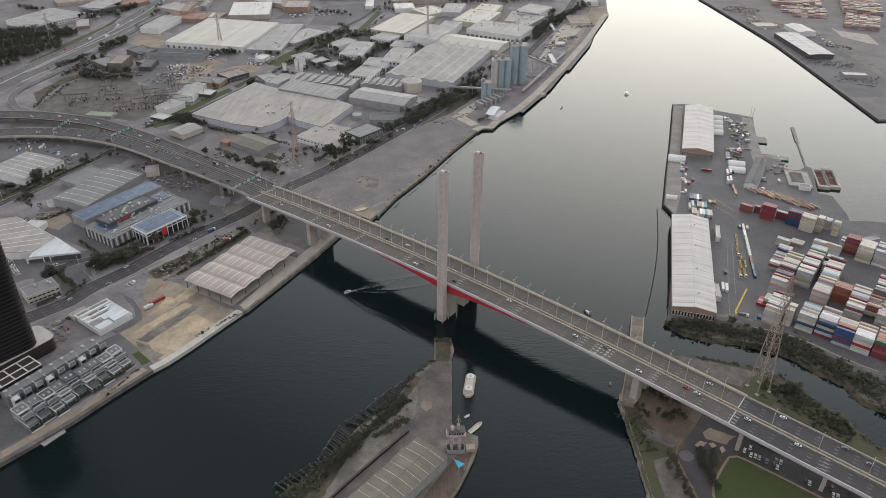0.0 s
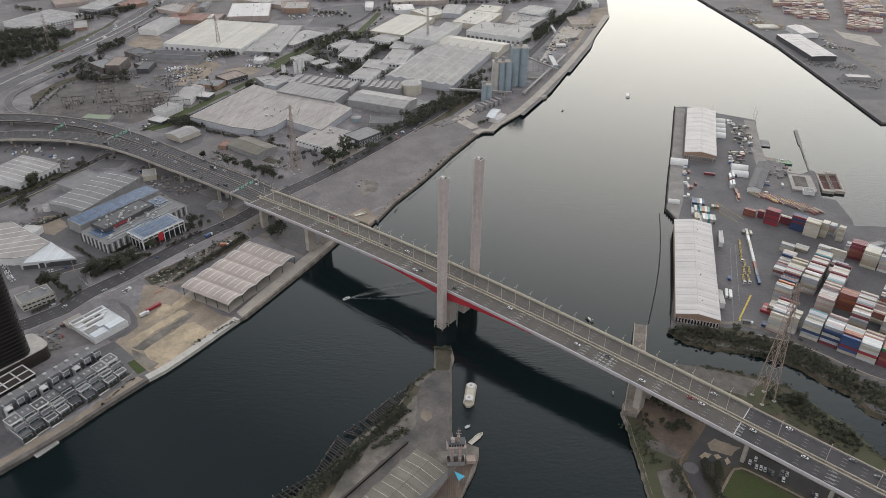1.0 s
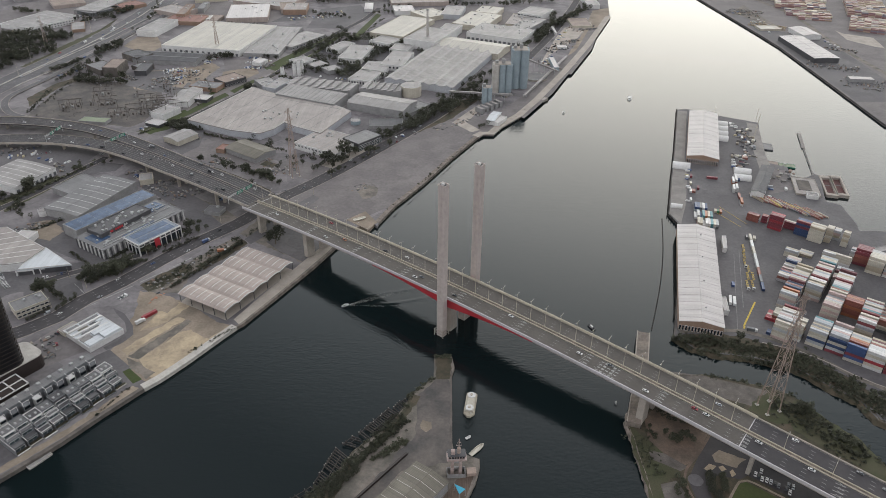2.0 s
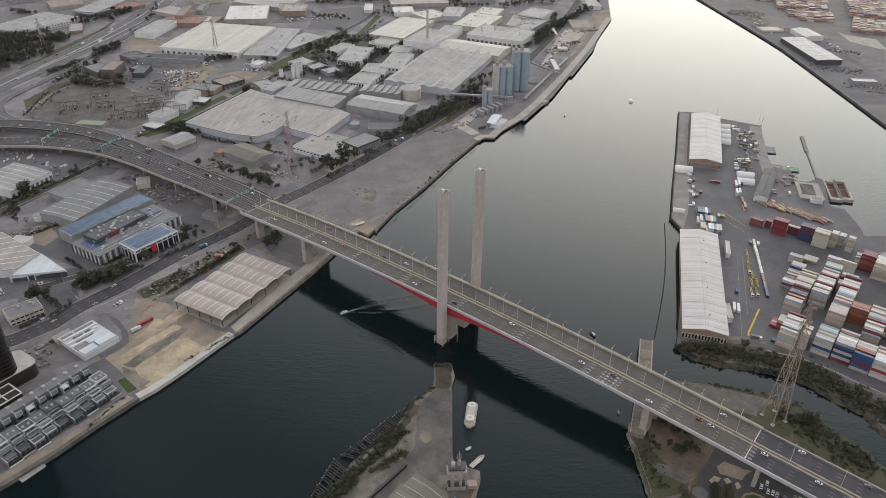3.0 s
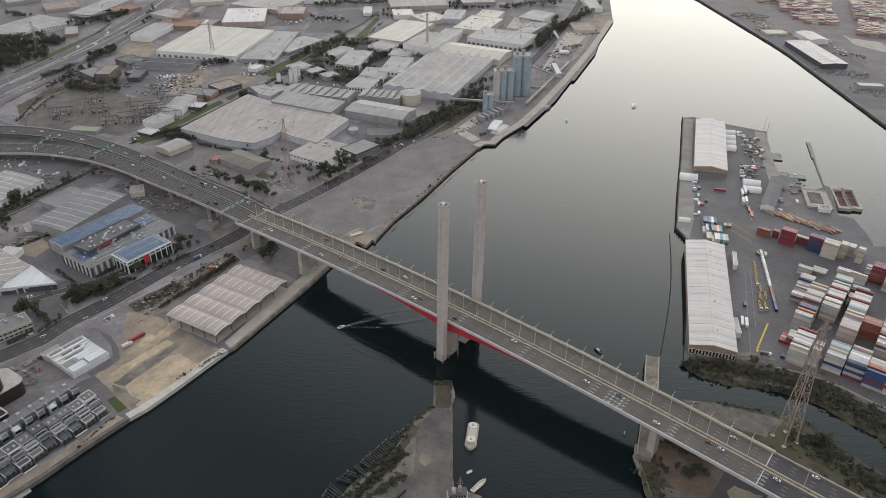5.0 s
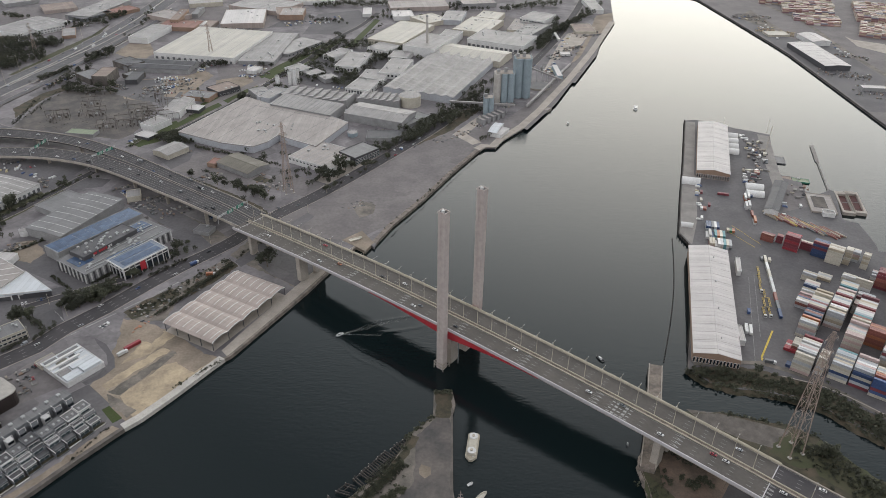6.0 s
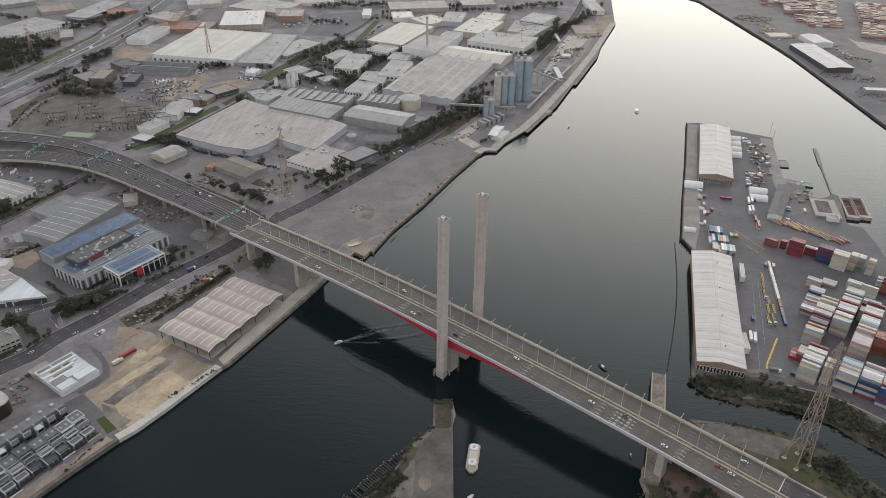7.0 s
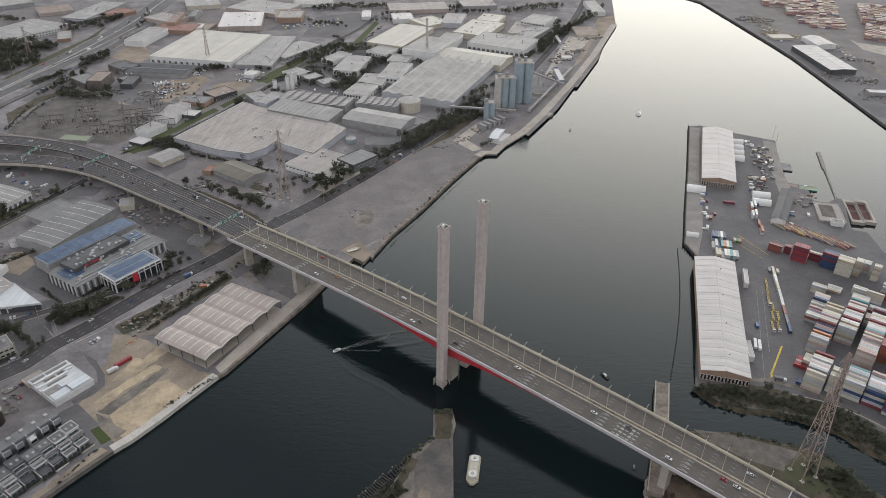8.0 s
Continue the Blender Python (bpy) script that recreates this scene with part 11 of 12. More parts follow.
for p, q in zip(WHARF, WHARF[1:]):
    n = max(1, int(math.dist(p, q) / 9.0))
    for k in range(n):
        x, y = p[0] + (q[0] - p[0]) * k / n + 1.4, p[1] + (q[1] - p[1]) * k / n - 0.6
        bm = bmesh.new()
        tube(bm, (x, y, -3), (x, y, 2.0), 0.45, n=6)
        part("pile", bm, M["concrete"], wharf)
core = part("container_stack_core", CORE, M["yardboxes"], None)
tagged(core, "rows of stacked containers behind the front boxes", "containers", kind="stuff")
# lamps burning in the works yards
for x, y, h, key, tint in ((-126.8, 988.0, 7, "warmglow", "amber"), (-493.9, 1173.9, 6, "glow", "white"), (-486.8, 1174.3, 6, "glow", "white"), (626.8, 1247.3, 6, "glow", "white"), (664.4, 1252.0, 6, "glow", "white")):
    lamp = thing("yard_lamp", "lit " + tint + " flood lamp on a steel post in a works yard", "lamp", x, y, LAND, 0, "yard lamps")
    bm = bmesh.new()
    tube(bm, (0, 0, -0.3), (0, 0, h), 0.09, n=8)
    part("post", bm, M["steel"], lamp)
    bm = bmesh.new()
    rbox(bm, -0.45, 0.45, -0.35, 0.3, h, h + 0.35, 0.06)
    head = part("head", bm, M["steel"], lamp)
    bm = bmesh.new()
    box(bm, -0.38, 0.38, -0.42, -0.354, h + 0.03, h + 0.31)
    part("lens", bm, M[key], head, "glowing lens")
# ---- works and yards across the estate ----
flat_building("low blue-grey works sheds beside the freeway", -698.2, 1507.9, -26.5, 44.1, 66.7, 6, wall="slate", roof="r_grey", units=3, seed=31)
flat_building("long rust-red roofed store by the freeway", -652.8, 1542.3, -34.3, 37.4, 63.0, 6, wall="brick", roof="r_red", units=1, seed=32)
flat_building("red brick works hall with a terracotta roof", -499.3, 1440.1, -3.6, 69.7, 48.1, 7, wall="brick", roof="r_red", units=2, seed=33)
b = flat_building("tan brick block of several storeys", -516.5, 1489.8, 3.2, 16.0, 80.2, 12, wall="brick", roof="r_brown", units=2, seed=34)
facade(b, 16.0, 80.2, 12, "s", 3, 2.6, 1.6, 2, "glass")
facade(b, 16.0, 80.2, 12, "s", 3, 2.6, 1.6, 6, "glass")
flat_building("white steel canopy over a loading yard", -462.7, 1453.1, 2.9, 11.7, 29.5, 6, wall="white", roof="r_white", units=0, seed=0)
flat_building("grey flat works roof among the brick halls", -495.7, 1539.1, 3.0, 13.3, 56.2, 8, wall="grey", roof="r_grey", units=2, seed=35)
flat_building("orange brick works with a flat roof", -305.5, 1532.3, 3.3, 45.7, 55.7, 10, wall="brick", roof="r_warm", units=4, seed=36)
flat_building("long pale works roof crowded with vents", 142.1, 1462.8, -15.4, 38.1, 81.5, 8, wall="cream", roof="r_warm", units=14, seed=39)
flat_building("cream works hall with roof monitors", 80.9, 1512.4, -18.7, 45.9, 94.3, 9, wall="cream", roof="r_cream", units=9, seed=40)
flat_building("grey flat annexe behind the white plant", 14.4, 1523.1, -9.5, 39.4, 75.2, 9, wall="palewall", roof="r_light", units=3, seed=41)
flat_building("blue-white loading front of the cold store", 95.8, 1360.0, -25.0, 108.2, 44.3, 9, wall="bluewall", roof="metalwhite", units=2, seed=42)
flat_building("white pitched store behind the truck yard", -303.9, 1189.7, -19.4, 15.7, 23.4, 5, wall="white", roof="r_white", units=0, seed=0)
flat_building("grey corner works behind the striped shed", -250.3, 1070.6, -23.7, 21.9, 45.9, 9, wall="palewall", roof="r_light", units=2, seed=44)
shed("white wharf shed with a rounded roof", 66.9, 957.5, -19.1, 11.0, 34.0, 6, wall="white", roof="metalwhite", rise=2.0)
flat_building("small brick lodge in the works yard", -273.1, 845.8, -15.6, 10.8, 16.0, 5, wall="brick", roof="r_red", units=0, seed=0)
flat_building("small white kiosk on the distant wharf", 204.9, 1303.3, 2.9, 15.9, 13.5, 3, wall="white", roof="r_white", units=0, seed=0)
flat_building("long white bus parked on the wharf road", 203.9, 1412.0, 2.7, 4.3, 46.9, 3.2, wall="white", roof="r_white", units=0, seed=0, lip=0.05, name="bus", category="bus")
grove("dark green trees between the works", -710, 1478, -686, 1506, 16, 10, 1.10, 930, 90)
grove("dark green trees between the works", -655, 1494, -636, 1555, 30, 12, 1.20, 931, 90)
grove("dark green trees between the works", -862, 1505, -816, 1490, 14, 8, 1.00, 932, 90)
grove("dark green trees between the works", -276, 1614, -110, 1639, 40, 14, 1.20, 933, 90)
grove("dark green trees between the works", -54, 1607, 97, 1646, 36, 14, 1.10, 934, 90)
grove("dark green trees between the works", 113, 1597, 240, 1665, 30, 14, 1.20, 935, 90)
grove("dark green trees between the works", -585, 1234, -574, 1250, 9, 6, 1.30, 936, 90)
grove("dark green trees between the works", -573, 1266, -566, 1287, 7, 5, 1.30, 937, 90)
grove("dark green trees between the works", -618, 1132, -597, 1190, 26, 4, 0.80, 938, 90)
grove("dark green trees between the works", -565, 1098, -546, 1114, 9, 5, 1.00, 939, 90)
grove("dark green trees between the works", -521, 1107, -514, 1102, 2, 2, 1.10, 940, 90)
grove("dark green trees between the works", -500, 1106, -493, 1108, 4, 3, 1.20, 941, 90)
grove("dark green trees between the works", -362, 927, -336, 936, 26, 5, 0.75, 942, 90)
grove("dark green trees between the works", -369, 806, -362, 822, 7, 3, 0.70, 943, 90)
grove("dark green trees between the works", -351, 797, -364, 848, 3, 2, 0.80, 944, 90)
grove("dark green trees between the works", -368, 1206, -350, 1232, 12, 7, 1.10, 945, 90)
grove("dark green trees between the works", -345, 1047, -335, 1077, 3, 2, 0.90, 946, 90)
grove("dark green trees between the works", -297, 1059, -291, 1064, 3, 2, 1.00, 947, 90)
grove("dark green trees between the works", -547, 1487, -562, 1522, 5, 3, 1.00, 948, 90)
grove("dark green trees between the works", -422, 1419, -340, 1407, 22, 4, 0.80, 949, 90)
grove("dark green trees between the works", 163, 1441, 194, 1528, 14, 8, 1.20, 950, 90)
grove("dark green trees between the works", 162, 1329, 223, 1529, 26, 8, 1.20, 951, 90)
grove("dark green trees between the works", -21, 972, 18, 1016, 26, 10, 1.00, 952, 90)
grove("dark green trees between the works", -50, 921, -21, 967, 22, 7, 1.00, 953, 90)
grove("dark green trees between the works", 26, 1005, 51, 1051, 10, 5, 0.90, 954, 90)
grove("dark green trees between the works", 43, 924, 62, 944, 5, 2, 0.70, 955, 90)
grove("dark green trees between the works", -299, 790, -247, 766, 10, 3, 0.60, 956, 90)
grove("dark green trees between the works", -228, 740, -191, 806, 8, 5, 0.70, 957, 90)
grove("dark green trees between the works", -475, 726, -427, 666, 12, 5, 0.60, 958, 90)
grove("dark green trees between the works", -433, 783, -427, 798, 6, 3, 0.70, 959, 90)
grove("dark green trees between the works", -599, 1576, -571, 1435, 10, 5, 0.90, 960, 90)
grove("dark green trees between the works", -223, 1184, -189, 1171, 12, 8, 0.90, 961, 90)
grove("dark green trees between the works", -168, 1144, -136, 1187, 14, 8, 0.90, 962, 90)
far_rows("distant rows of rust and cream containers on the port", 747, 1516, -11, 67, 4, 5.9, 2, 1)
far_rows("distant rows of rust and cream containers on the port", 744, 1543, -17, 89, 9, 5.9, 2, 2)
far_rows("distant rows of rust and cream containers on the port", 756, 1602, -18, 112, 11, 5.9, 3, 3)
far_rows("distant rows of rust and cream containers on the port", 760, 1673, -16, 162, 20, 5.9, 3, 4)
far_rows("distant rows of rust and cream containers on the port", 812, 1429, -27, 74, 17, 5.9, 3, 5)
far_rows("distant rows of rust and cream containers on the port", 866, 1539, -21, 83, 26, 5.9, 4, 6)
far_vehicles("vans and trucks parked on the dock", 360, 851, 344, 800, 8, 2, 811)
far_vehicles("vans and trucks parked on the dock", 392, 959, 385, 900, 8, 5, 812)
far_vehicles("vans and trucks parked on the dock", 342, 874, 331, 822, 5, 2, 813)
far_vehicles("vans and trucks parked on the dock", 291, 812, 268, 727, 8, 2, 814)
far_vehicles("vans and trucks parked on the dock", 377, 787, 364, 730, 4, 6, 815)
far_vehicles("cars, vans and trailers parked in a works yard", -794, 1361, -745, 1334, 16, 6, 960)
far_vehicles("cars, vans and trailers parked in a works yard", -448, 1145, -415, 1152, 34, 7, 961)
far_vehicles("cars, vans and trailers parked in a works yard", -415, 1099, -404, 1126, 22, 6, 962)
far_vehicles("cars, vans and trailers parked in a works yard", -392, 1182, -389, 1212, 14, 5, 963)
far_vehicles("cars, vans and trailers parked in a works yard", -323, 1168, -298, 1163, 18, 4, 964)
far_vehicles("cars, vans and trailers parked in a works yard", -328, 1220, -287, 1204, 12, 6, 965)
far_vehicles("cars, vans and trailers parked in a works yard", -398, 1142, -389, 1148, 8, 4, 966)
far_vehicles("cars, vans and trailers parked in a works yard", -398, 908, -388, 922, 8, 3, 967)
far_vehicles("cars, vans and trailers parked in a works yard", -526, 818, -495, 830, 14, 6, 968)
far_vehicles("cars, vans and trailers parked in a works yard", -490, 819, -443, 797, 6, 8, 969)
far_vehicles("cars, vans and trailers parked in a works yard", -597, 1112, -575, 1162, 24, 3, 970)
far_vehicles("cars, vans and trailers parked in a works yard", -429, 1443, -365, 1426, 20, 3, 971)
far_vehicles("cars, vans and trailers parked in a works yard", -314, 1466, -276, 1502, 14, 12, 972)
far_vehicles("cars, vans and trailers parked in a works yard", -261, 1481, -206, 1528, 18, 14, 973)
far_vehicles("cars, vans and trailers parked in a works yard", -137, 1032, -110, 1011, 10, 6, 974)
far_vehicles("cars, vans and trailers parked in a works yard", 158, 1200, 190, 1263, 10, 8, 975)
far_vehicles("cars, vans and trailers parked in a works yard", 205, 1348, 237, 1425, 10, 10, 976)
far_vehicles("cars, vans and trailers parked in a works yard", 621, 1351, 626, 1300, 6, 4, 977)
far_vehicles("cars, vans and trailers parked in a works yard", 700, 1429, 701, 1313, 14, 8, 978)
far_vehicles("cars, vans and trailers parked in a works yard", 606, 1596, 635, 1426, 16, 20, 979)
far_vehicles("cars, vans and trailers parked in a works yard", -732, 1477, -675, 1446, 10, 6, 980)
far_vehicles("cars, vans and trailers parked in a works yard", -144, 1264, -98, 1299, 8, 6, 981)
far_vehicles("cars, vans and trailers parked in a works yard", -201, 1129, -129, 1111, 10, 3, 982)
far_vehicles("cars, vans and trailers parked in a works yard", -63, 893, -49, 902, 4, 3, 983)
patch("verge", "mown green strip by the estate street", [(-286, 1158), (-267, 1196), (-229, 1276), (-195, 1354), (-195, 1384), (-208, 1376), (-241, 1292), (-273, 1226), (-293, 1169)], LAND + 0.036, M["lawn"])
patch("verge", "green lawn before the white works", [(-391, 900), (-372, 954), (-363, 969), (-357, 935), (-372, 908), (-380, 893)], LAND + 0.060, M["lawn"])
patch("verge", "green strip beside the works lane", [(-357, 980), (-326, 1053), (-327, 1072), (-339, 1072), (-361, 1006)], LAND + 0.036, M["lawn"])
patch("yard", "brown storage ground behind the switchyard", [(-392, 1107), (-377, 1154), (-395, 1176), (-404, 1134), (-411, 1074), (-393, 1070)], LAND + 0.042, M["dirt"])
patch("yard", "pale concrete road of the works estate", [(-384, 882), (-380, 893), (-350, 980), (-294, 1112), (-248, 1197), (-256, 1212), (-302, 1130), (-360, 1001), (-395, 890)], LAND + 0.048, M["apron"])
patch("yard", "dark asphalt yard by the round tank", [(-99, 933), (-73, 926), (-38, 903), (-32, 927), (-66, 946), (-94, 959)], LAND + 0.042, M["asphalt"])
patch("verge", "dark planted bank beside the silos", [(-35, 912), (10, 962), (51, 1040), (34, 1044), (-10, 993), (-47, 931)], LAND + 0.042, M["scrub"])
patch("path", "pale concrete ramp to the silo bays", [(10, 948), (48, 1017), (54, 1004), (29, 949), (47, 923), (35, 915)], LAND + 0.048, M["concrete"])
patch("yard", "pale worn concrete on the distant wharf", [(202, 1366), (228, 1437), (290, 1489), (236, 1350), (180, 1263), (154, 1200)], LAND + 0.042, M["concrete"])
patch("verge", "grassy freeway embankment", [(-655, 1159), (-642, 1317), (-643, 1407), (-642, 1460), (-637, 1420), (-651, 1339), (-667, 1223), (-681, 1157)], LAND + 0.030, M["grass"])
patch("yard", "tan worn ground round the cream warehouse", [(-561, 1277), (-558, 1336), (-524, 1330), (-494, 1280), (-500, 1244), (-533, 1255)], LAND + 0.030, M["dirt"])
patch("yard", "dark asphalt apron of the far wharf", [(582, 1549), (598, 1400), (604, 1325), (606, 1116), (607, 1050), (700, 1050), (705, 1282), (700, 1398), (640, 1430), (600, 1560)], LAND + 0.018, M["yard"])
grove("tall dark trees standing round the business units", -221, 1293, -178, 1221, 12, 6, 1.10, 1000, 110)
grove("tall dark trees standing round the business units", -176, 1209, -133, 1248, 14, 5, 1.10, 1001, 110)
grove("tall dark trees standing round the business units", -155, 1152, -123, 1127, 9, 3, 1.00, 1002, 110)
grove("tall dark trees standing round the business units", -206, 1161, -182, 1151, 8, 4, 1.00, 1003, 110)
grove("tall dark trees standing round the business units", -130, 1217, -97, 1276, 12, 5, 1.10, 1004, 110)
grove("tall dark trees standing round the business units", -138, 1350, -104, 1381, 10, 5, 1.10, 1005, 110)
grove("tall dark trees standing round the business units", -105, 1388, -71, 1346, 8, 4, 1.20, 1006, 110)
grove("tall dark trees standing round the business units", -53, 1284, -38, 1326, 8, 4, 1.20, 1007, 110)
grove("tall dark trees standing round the business units", -207, 1328, -185, 1362, 8, 4, 1.00, 1008, 110)
grove("tall dark trees standing round the business units", -261, 1168, -224, 1189, 10, 4, 0.90, 1009, 110)
grove("tall dark trees standing round the business units", -31, 1097, -20, 1115, 5, 4, 1.80, 1010, 110)
grove("tall dark trees standing round the business units", -201, 879, -188, 867, 3, 2, 0.70, 1012, 110)
grove("tall dark trees standing round the business units", -301, 931, -296, 922, 1, 1, 1.00, 1013, 110)
grove("tall dark trees standing round the business units", -184, 806, -153, 822, 5, 4, 0.70, 1014, 110)
grove("tall dark trees standing round the business units", -143, 823, -104, 870, 14, 5, 0.80, 1015, 110)
grove("tall dark trees standing round the business units", -103, 857, -64, 911, 16, 5, 0.80, 1016, 110)
grove("clipped dark hedge and trees before the factory", -360, 931, -319, 905, 26, 4, 0.60, 1100, 110)
grove("clipped dark hedge and trees before the factory", -312, 894, -257, 872, 30, 1.5, 0.42, 1101, 110)
grove("clipped dark hedge and trees before the factory", -257, 872, -195, 844, 26, 1.5, 0.42, 1102, 110)
grove("clipped dark hedge and trees before the factory", -246, 867, -245, 870, 2, 1, 0.90, 1103, 110)
grove("clipped dark hedge and trees before the factory", -219, 858, -217, 863, 3, 2, 0.90, 1104, 110)
grove("clipped dark hedge and trees before the factory", -295, 1060, -291, 1065, 3, 2, 1.20, 1105, 110)
grove("clipped dark hedge and trees before the factory", -191, 821, -153, 834, 9, 3, 0.60, 1106, 110)
grove("dark hedge and bushes along the riverside street", -357, 606, -329, 584, 14, 1.2, 0.40, 1200, 110)
grove("dark hedge and bushes along the riverside street", -310, 568, -278, 594, 20, 1.5, 0.50, 1201, 110)
grove("dark hedge and bushes along the riverside street", -320, 536, -328, 514, 10, 1.5, 0.45, 1202, 110)
grove("dark hedge and bushes along the riverside street", -347, 499, -332, 517, 10, 1.5, 0.40, 1203, 110)
grove("dark hedge and bushes along the riverside street", -242, 549, -220, 587, 26, 0.8, 0.42, 1204, 110)
grove("dark hedge and bushes along the riverside street", -220, 587, -197, 629, 26, 0.8, 0.42, 1205, 110)
grove("dark hedge and bushes along the riverside street", -268, 608, -243, 637, 18, 2, 0.40, 1206, 110)
grove("dark hedge and bushes along the riverside street", -344, 543, -328, 528, 8, 2, 0.60, 1207, 110)
tree_row(-136, 795, -98, 857, 8, 1.10, 3.0, 0)
grove("dull green trees and bushes among the works", -98, 857, 10, 1026, 32, 4.5, 1.09, 193)
tree_row(-131, 777, -64, 880, 10, 0.66, 3.0, 0)
tree_row(-146, 816, -114, 839, 7, 1.21, 3.0, 0)
grove("dull green trees and bushes among the works", 10, 1031, 49, 1082, 12, 4.5, 1.15, 196)
tree_row(-93, 840, -108, 879, 4, 1.32, 3.0, 0)
tree_row(-326, 560, -289, 587, 16, 0.99, 3.0, 0)
tree_row(-321, 553, -291, 577, 8, 0.88, 3.0, 0)
tree_row(-355, 538, -345, 547, 6, 0.99, 3.0, 0)
tree_row(-233, 786, -183, 757, 9, 0.99, 3.0, 0)
tree_row(-255, 796, -249, 785, 2, 1.10, 3.0, 0)
grove("dull green trees and bushes among the works", -782, 1269, -666, 1321, 34, 9.0, 1.26, 203)
grove("dull green trees and bushes among the works", -740, 1189, -660, 1241, 24, 9.0, 1.26, 204)
grove("dull green trees and bushes among the works", -716, 1160, -692, 1207, 11, 9.0, 1.15, 205)
grove("dull green trees and bushes among the works", -791, 1286, -746, 1317, 11, 7.5, 1.15, 206)
grove("dull green trees and bushes among the works", -571, 1123, -565, 1197, 8, 4.5, 1.03, 207)
grove("dull green trees and bushes among the works", -584, 1221, -559, 1269, 8, 4.5, 1.26, 208)
grove("dull green trees and bushes among the works", -564, 1096, -490, 1085, 12, 7.5, 0.92, 209)
grove("dull green trees and bushes among the works", -254, 1227, -231, 1296, 11, 4.5, 1.03, 210)
grove("dull green trees and bushes among the works", -223, 1245, -203, 1315, 10, 4.5, 1.03, 211)
grove("dull green trees and bushes among the works", -239, 1166, -153, 1141, 16, 6.0, 0.92, 212)
grove("dull green trees and bushes among the works", -182, 1353, -93, 1339, 16, 7.5, 0.92, 213)
grove("dull green trees and bushes among the works", -137, 1162, -92, 1188, 8, 4.5, 0.92, 214)
grove("dull green trees and bushes among the works", -126, 1250, -70, 1304, 14, 6.0, 1.03, 215)
grove("dull green trees and bushes among the works", -112, 1319, -30, 1306, 12, 6.0, 1.03, 216)
grove("dull green trees and bushes among the works", -206, 1411, -177, 1353, 6, 4.5, 1.03, 217)
grove("dull green trees and bushes among the works", -158, 1185, -134, 1133, 7, 4.5, 0.92, 218)
grove("dull green trees and bushes among the works", -88, 1130, -63, 1154, 6, 4.5, 0.92, 219)
grove("dull green trees and bushes among the works", -300, 1072, -290, 1068, 3, 4.5, 1.15, 220)
grove("dull green trees and bushes among the works", -29, 1079, -11, 1092, 6, 4.5, 1.72, 221)
grove("dull green trees and bushes among the works", 161, 1333, 255, 1522, 24, 7.5, 1.15, 222)
grove("dull green trees and bushes among the works", 240, 1499, 335, 1649, 19, 7.5, 1.15, 223)
grove("dull green trees and bushes among the works", 119, 1324, 167, 1390, 10, 4.5, 1.03, 224)
grove("dull green trees and bushes among the works", 23, 1060, 61, 1057, 11, 6.0, 1.03, 225)
grove("dull green trees and bushes among the works", 10, 973, 2, 1018, 6, 4.5, 1.03, 226)
grove("dull green trees and bushes among the works", -362, 918, -332, 905, 8, 4.5, 1.03, 227)
tree_row(-439, 737, -475, 733, 4, 0.77, 3.0, 0)
tree_row(-467, 729, -453, 734, 4, 0.99, 3.0, 0)
tree_row(-455, 766, -450, 779, 3, 0.99, 3.0, 0)
tree_row(-456, 683, -444, 696, 4, 0.88, 3.0, 0)
tree_row(-488, 708, -473, 715, 5, 0.99, 3.0, 0)
tree_row(-319, 662, -308, 656, 2, 0.77, 3.0, 0)
tree_row(-260, 652, -251, 664, 4, 0.88, 3.0, 0)
tree_row(-273, 623, -238, 658, 8, 0.66, 3.0, 0)
tree_row(-285, 606, -276, 606, 2, 0.99, 3.0, 0)
tree_row(-165, 629, -161, 626, 1, 1.43, 3.0, 0)
grove("dull green trees and bushes among the works", -305, 961, -295, 984, 3, 4.5, 0.92, 238)
tree_row(-428, 786, -396, 808, 5, 0.77, 3.0, 0)
grove("dull green trees and bushes among the works", -393, 1189, -373, 1222, 6, 4.5, 1.03, 240)
grove("dull green trees and bushes among the works", -430, 1252, -423, 1262, 3, 4.5, 0.92, 241)
grove("dull green trees and bushes among the works", -743, 1424, -672, 1493, 16, 7.5, 0.92, 242)
grove("dull green trees and bushes among the works", -692, 1406, -688, 1448, 7, 4.5, 0.92, 243)
grove("dull green trees and bushes among the works", -99, 1437, -88, 1446, 3, 4.5, 0.92, 244)
grove("dull green trees and bushes among the works", 11, 1382, 27, 1395, 3, 4.5, 1.03, 245)
grove("dull green trees and bushes among the works", 85, 1468, 102, 1478, 4, 4.5, 0.92, 246)
tree_row(-292, 795, -276, 784, 3, 0.99, 3.0, 0)
tree_row(-296, 819, -287, 811, 2, 0.66, 3.0, 0)
tree_row(241, 488, 264, 477, 6, 0.55, 3, 0)
tree_row(254, 409, 262, 403, 5, 0.66, 3.0, 0)
tree_row(195, 491, 244, 480, 8, 0.50, 3, 0)
tree_row(278, 377, 288, 374, 5, 0.55, 3.0, 0)
tree_row(260, 403, 278, 386, 8, 0.50, 3, 0)
shrubs("shrubs", "dark bushes hanging over the creek bank", 191, 492, 203, 477, 3.0, 24, 1.5, 40, 1.4)
shrubs("shrubs", "dark bushes hanging over the creek bank", 203, 477, 244, 467, 3.0, 54, 1.5, 41, 1.4)
shrubs("shrubs", "dark bushes hanging over the creek bank", 244, 467, 279, 451, 3.0, 50, 1.5, 42, 1.4)
shrubs("shrubs", "dark bushes hanging over the creek bank", 279, 451, 309, 418, 3.0, 57, 1.5, 43, 1.4)
shrubs("shrubs", "dark bushes hanging over the creek bank", 309, 418, 324, 391, 3.0, 40, 1.5, 44, 1.4)
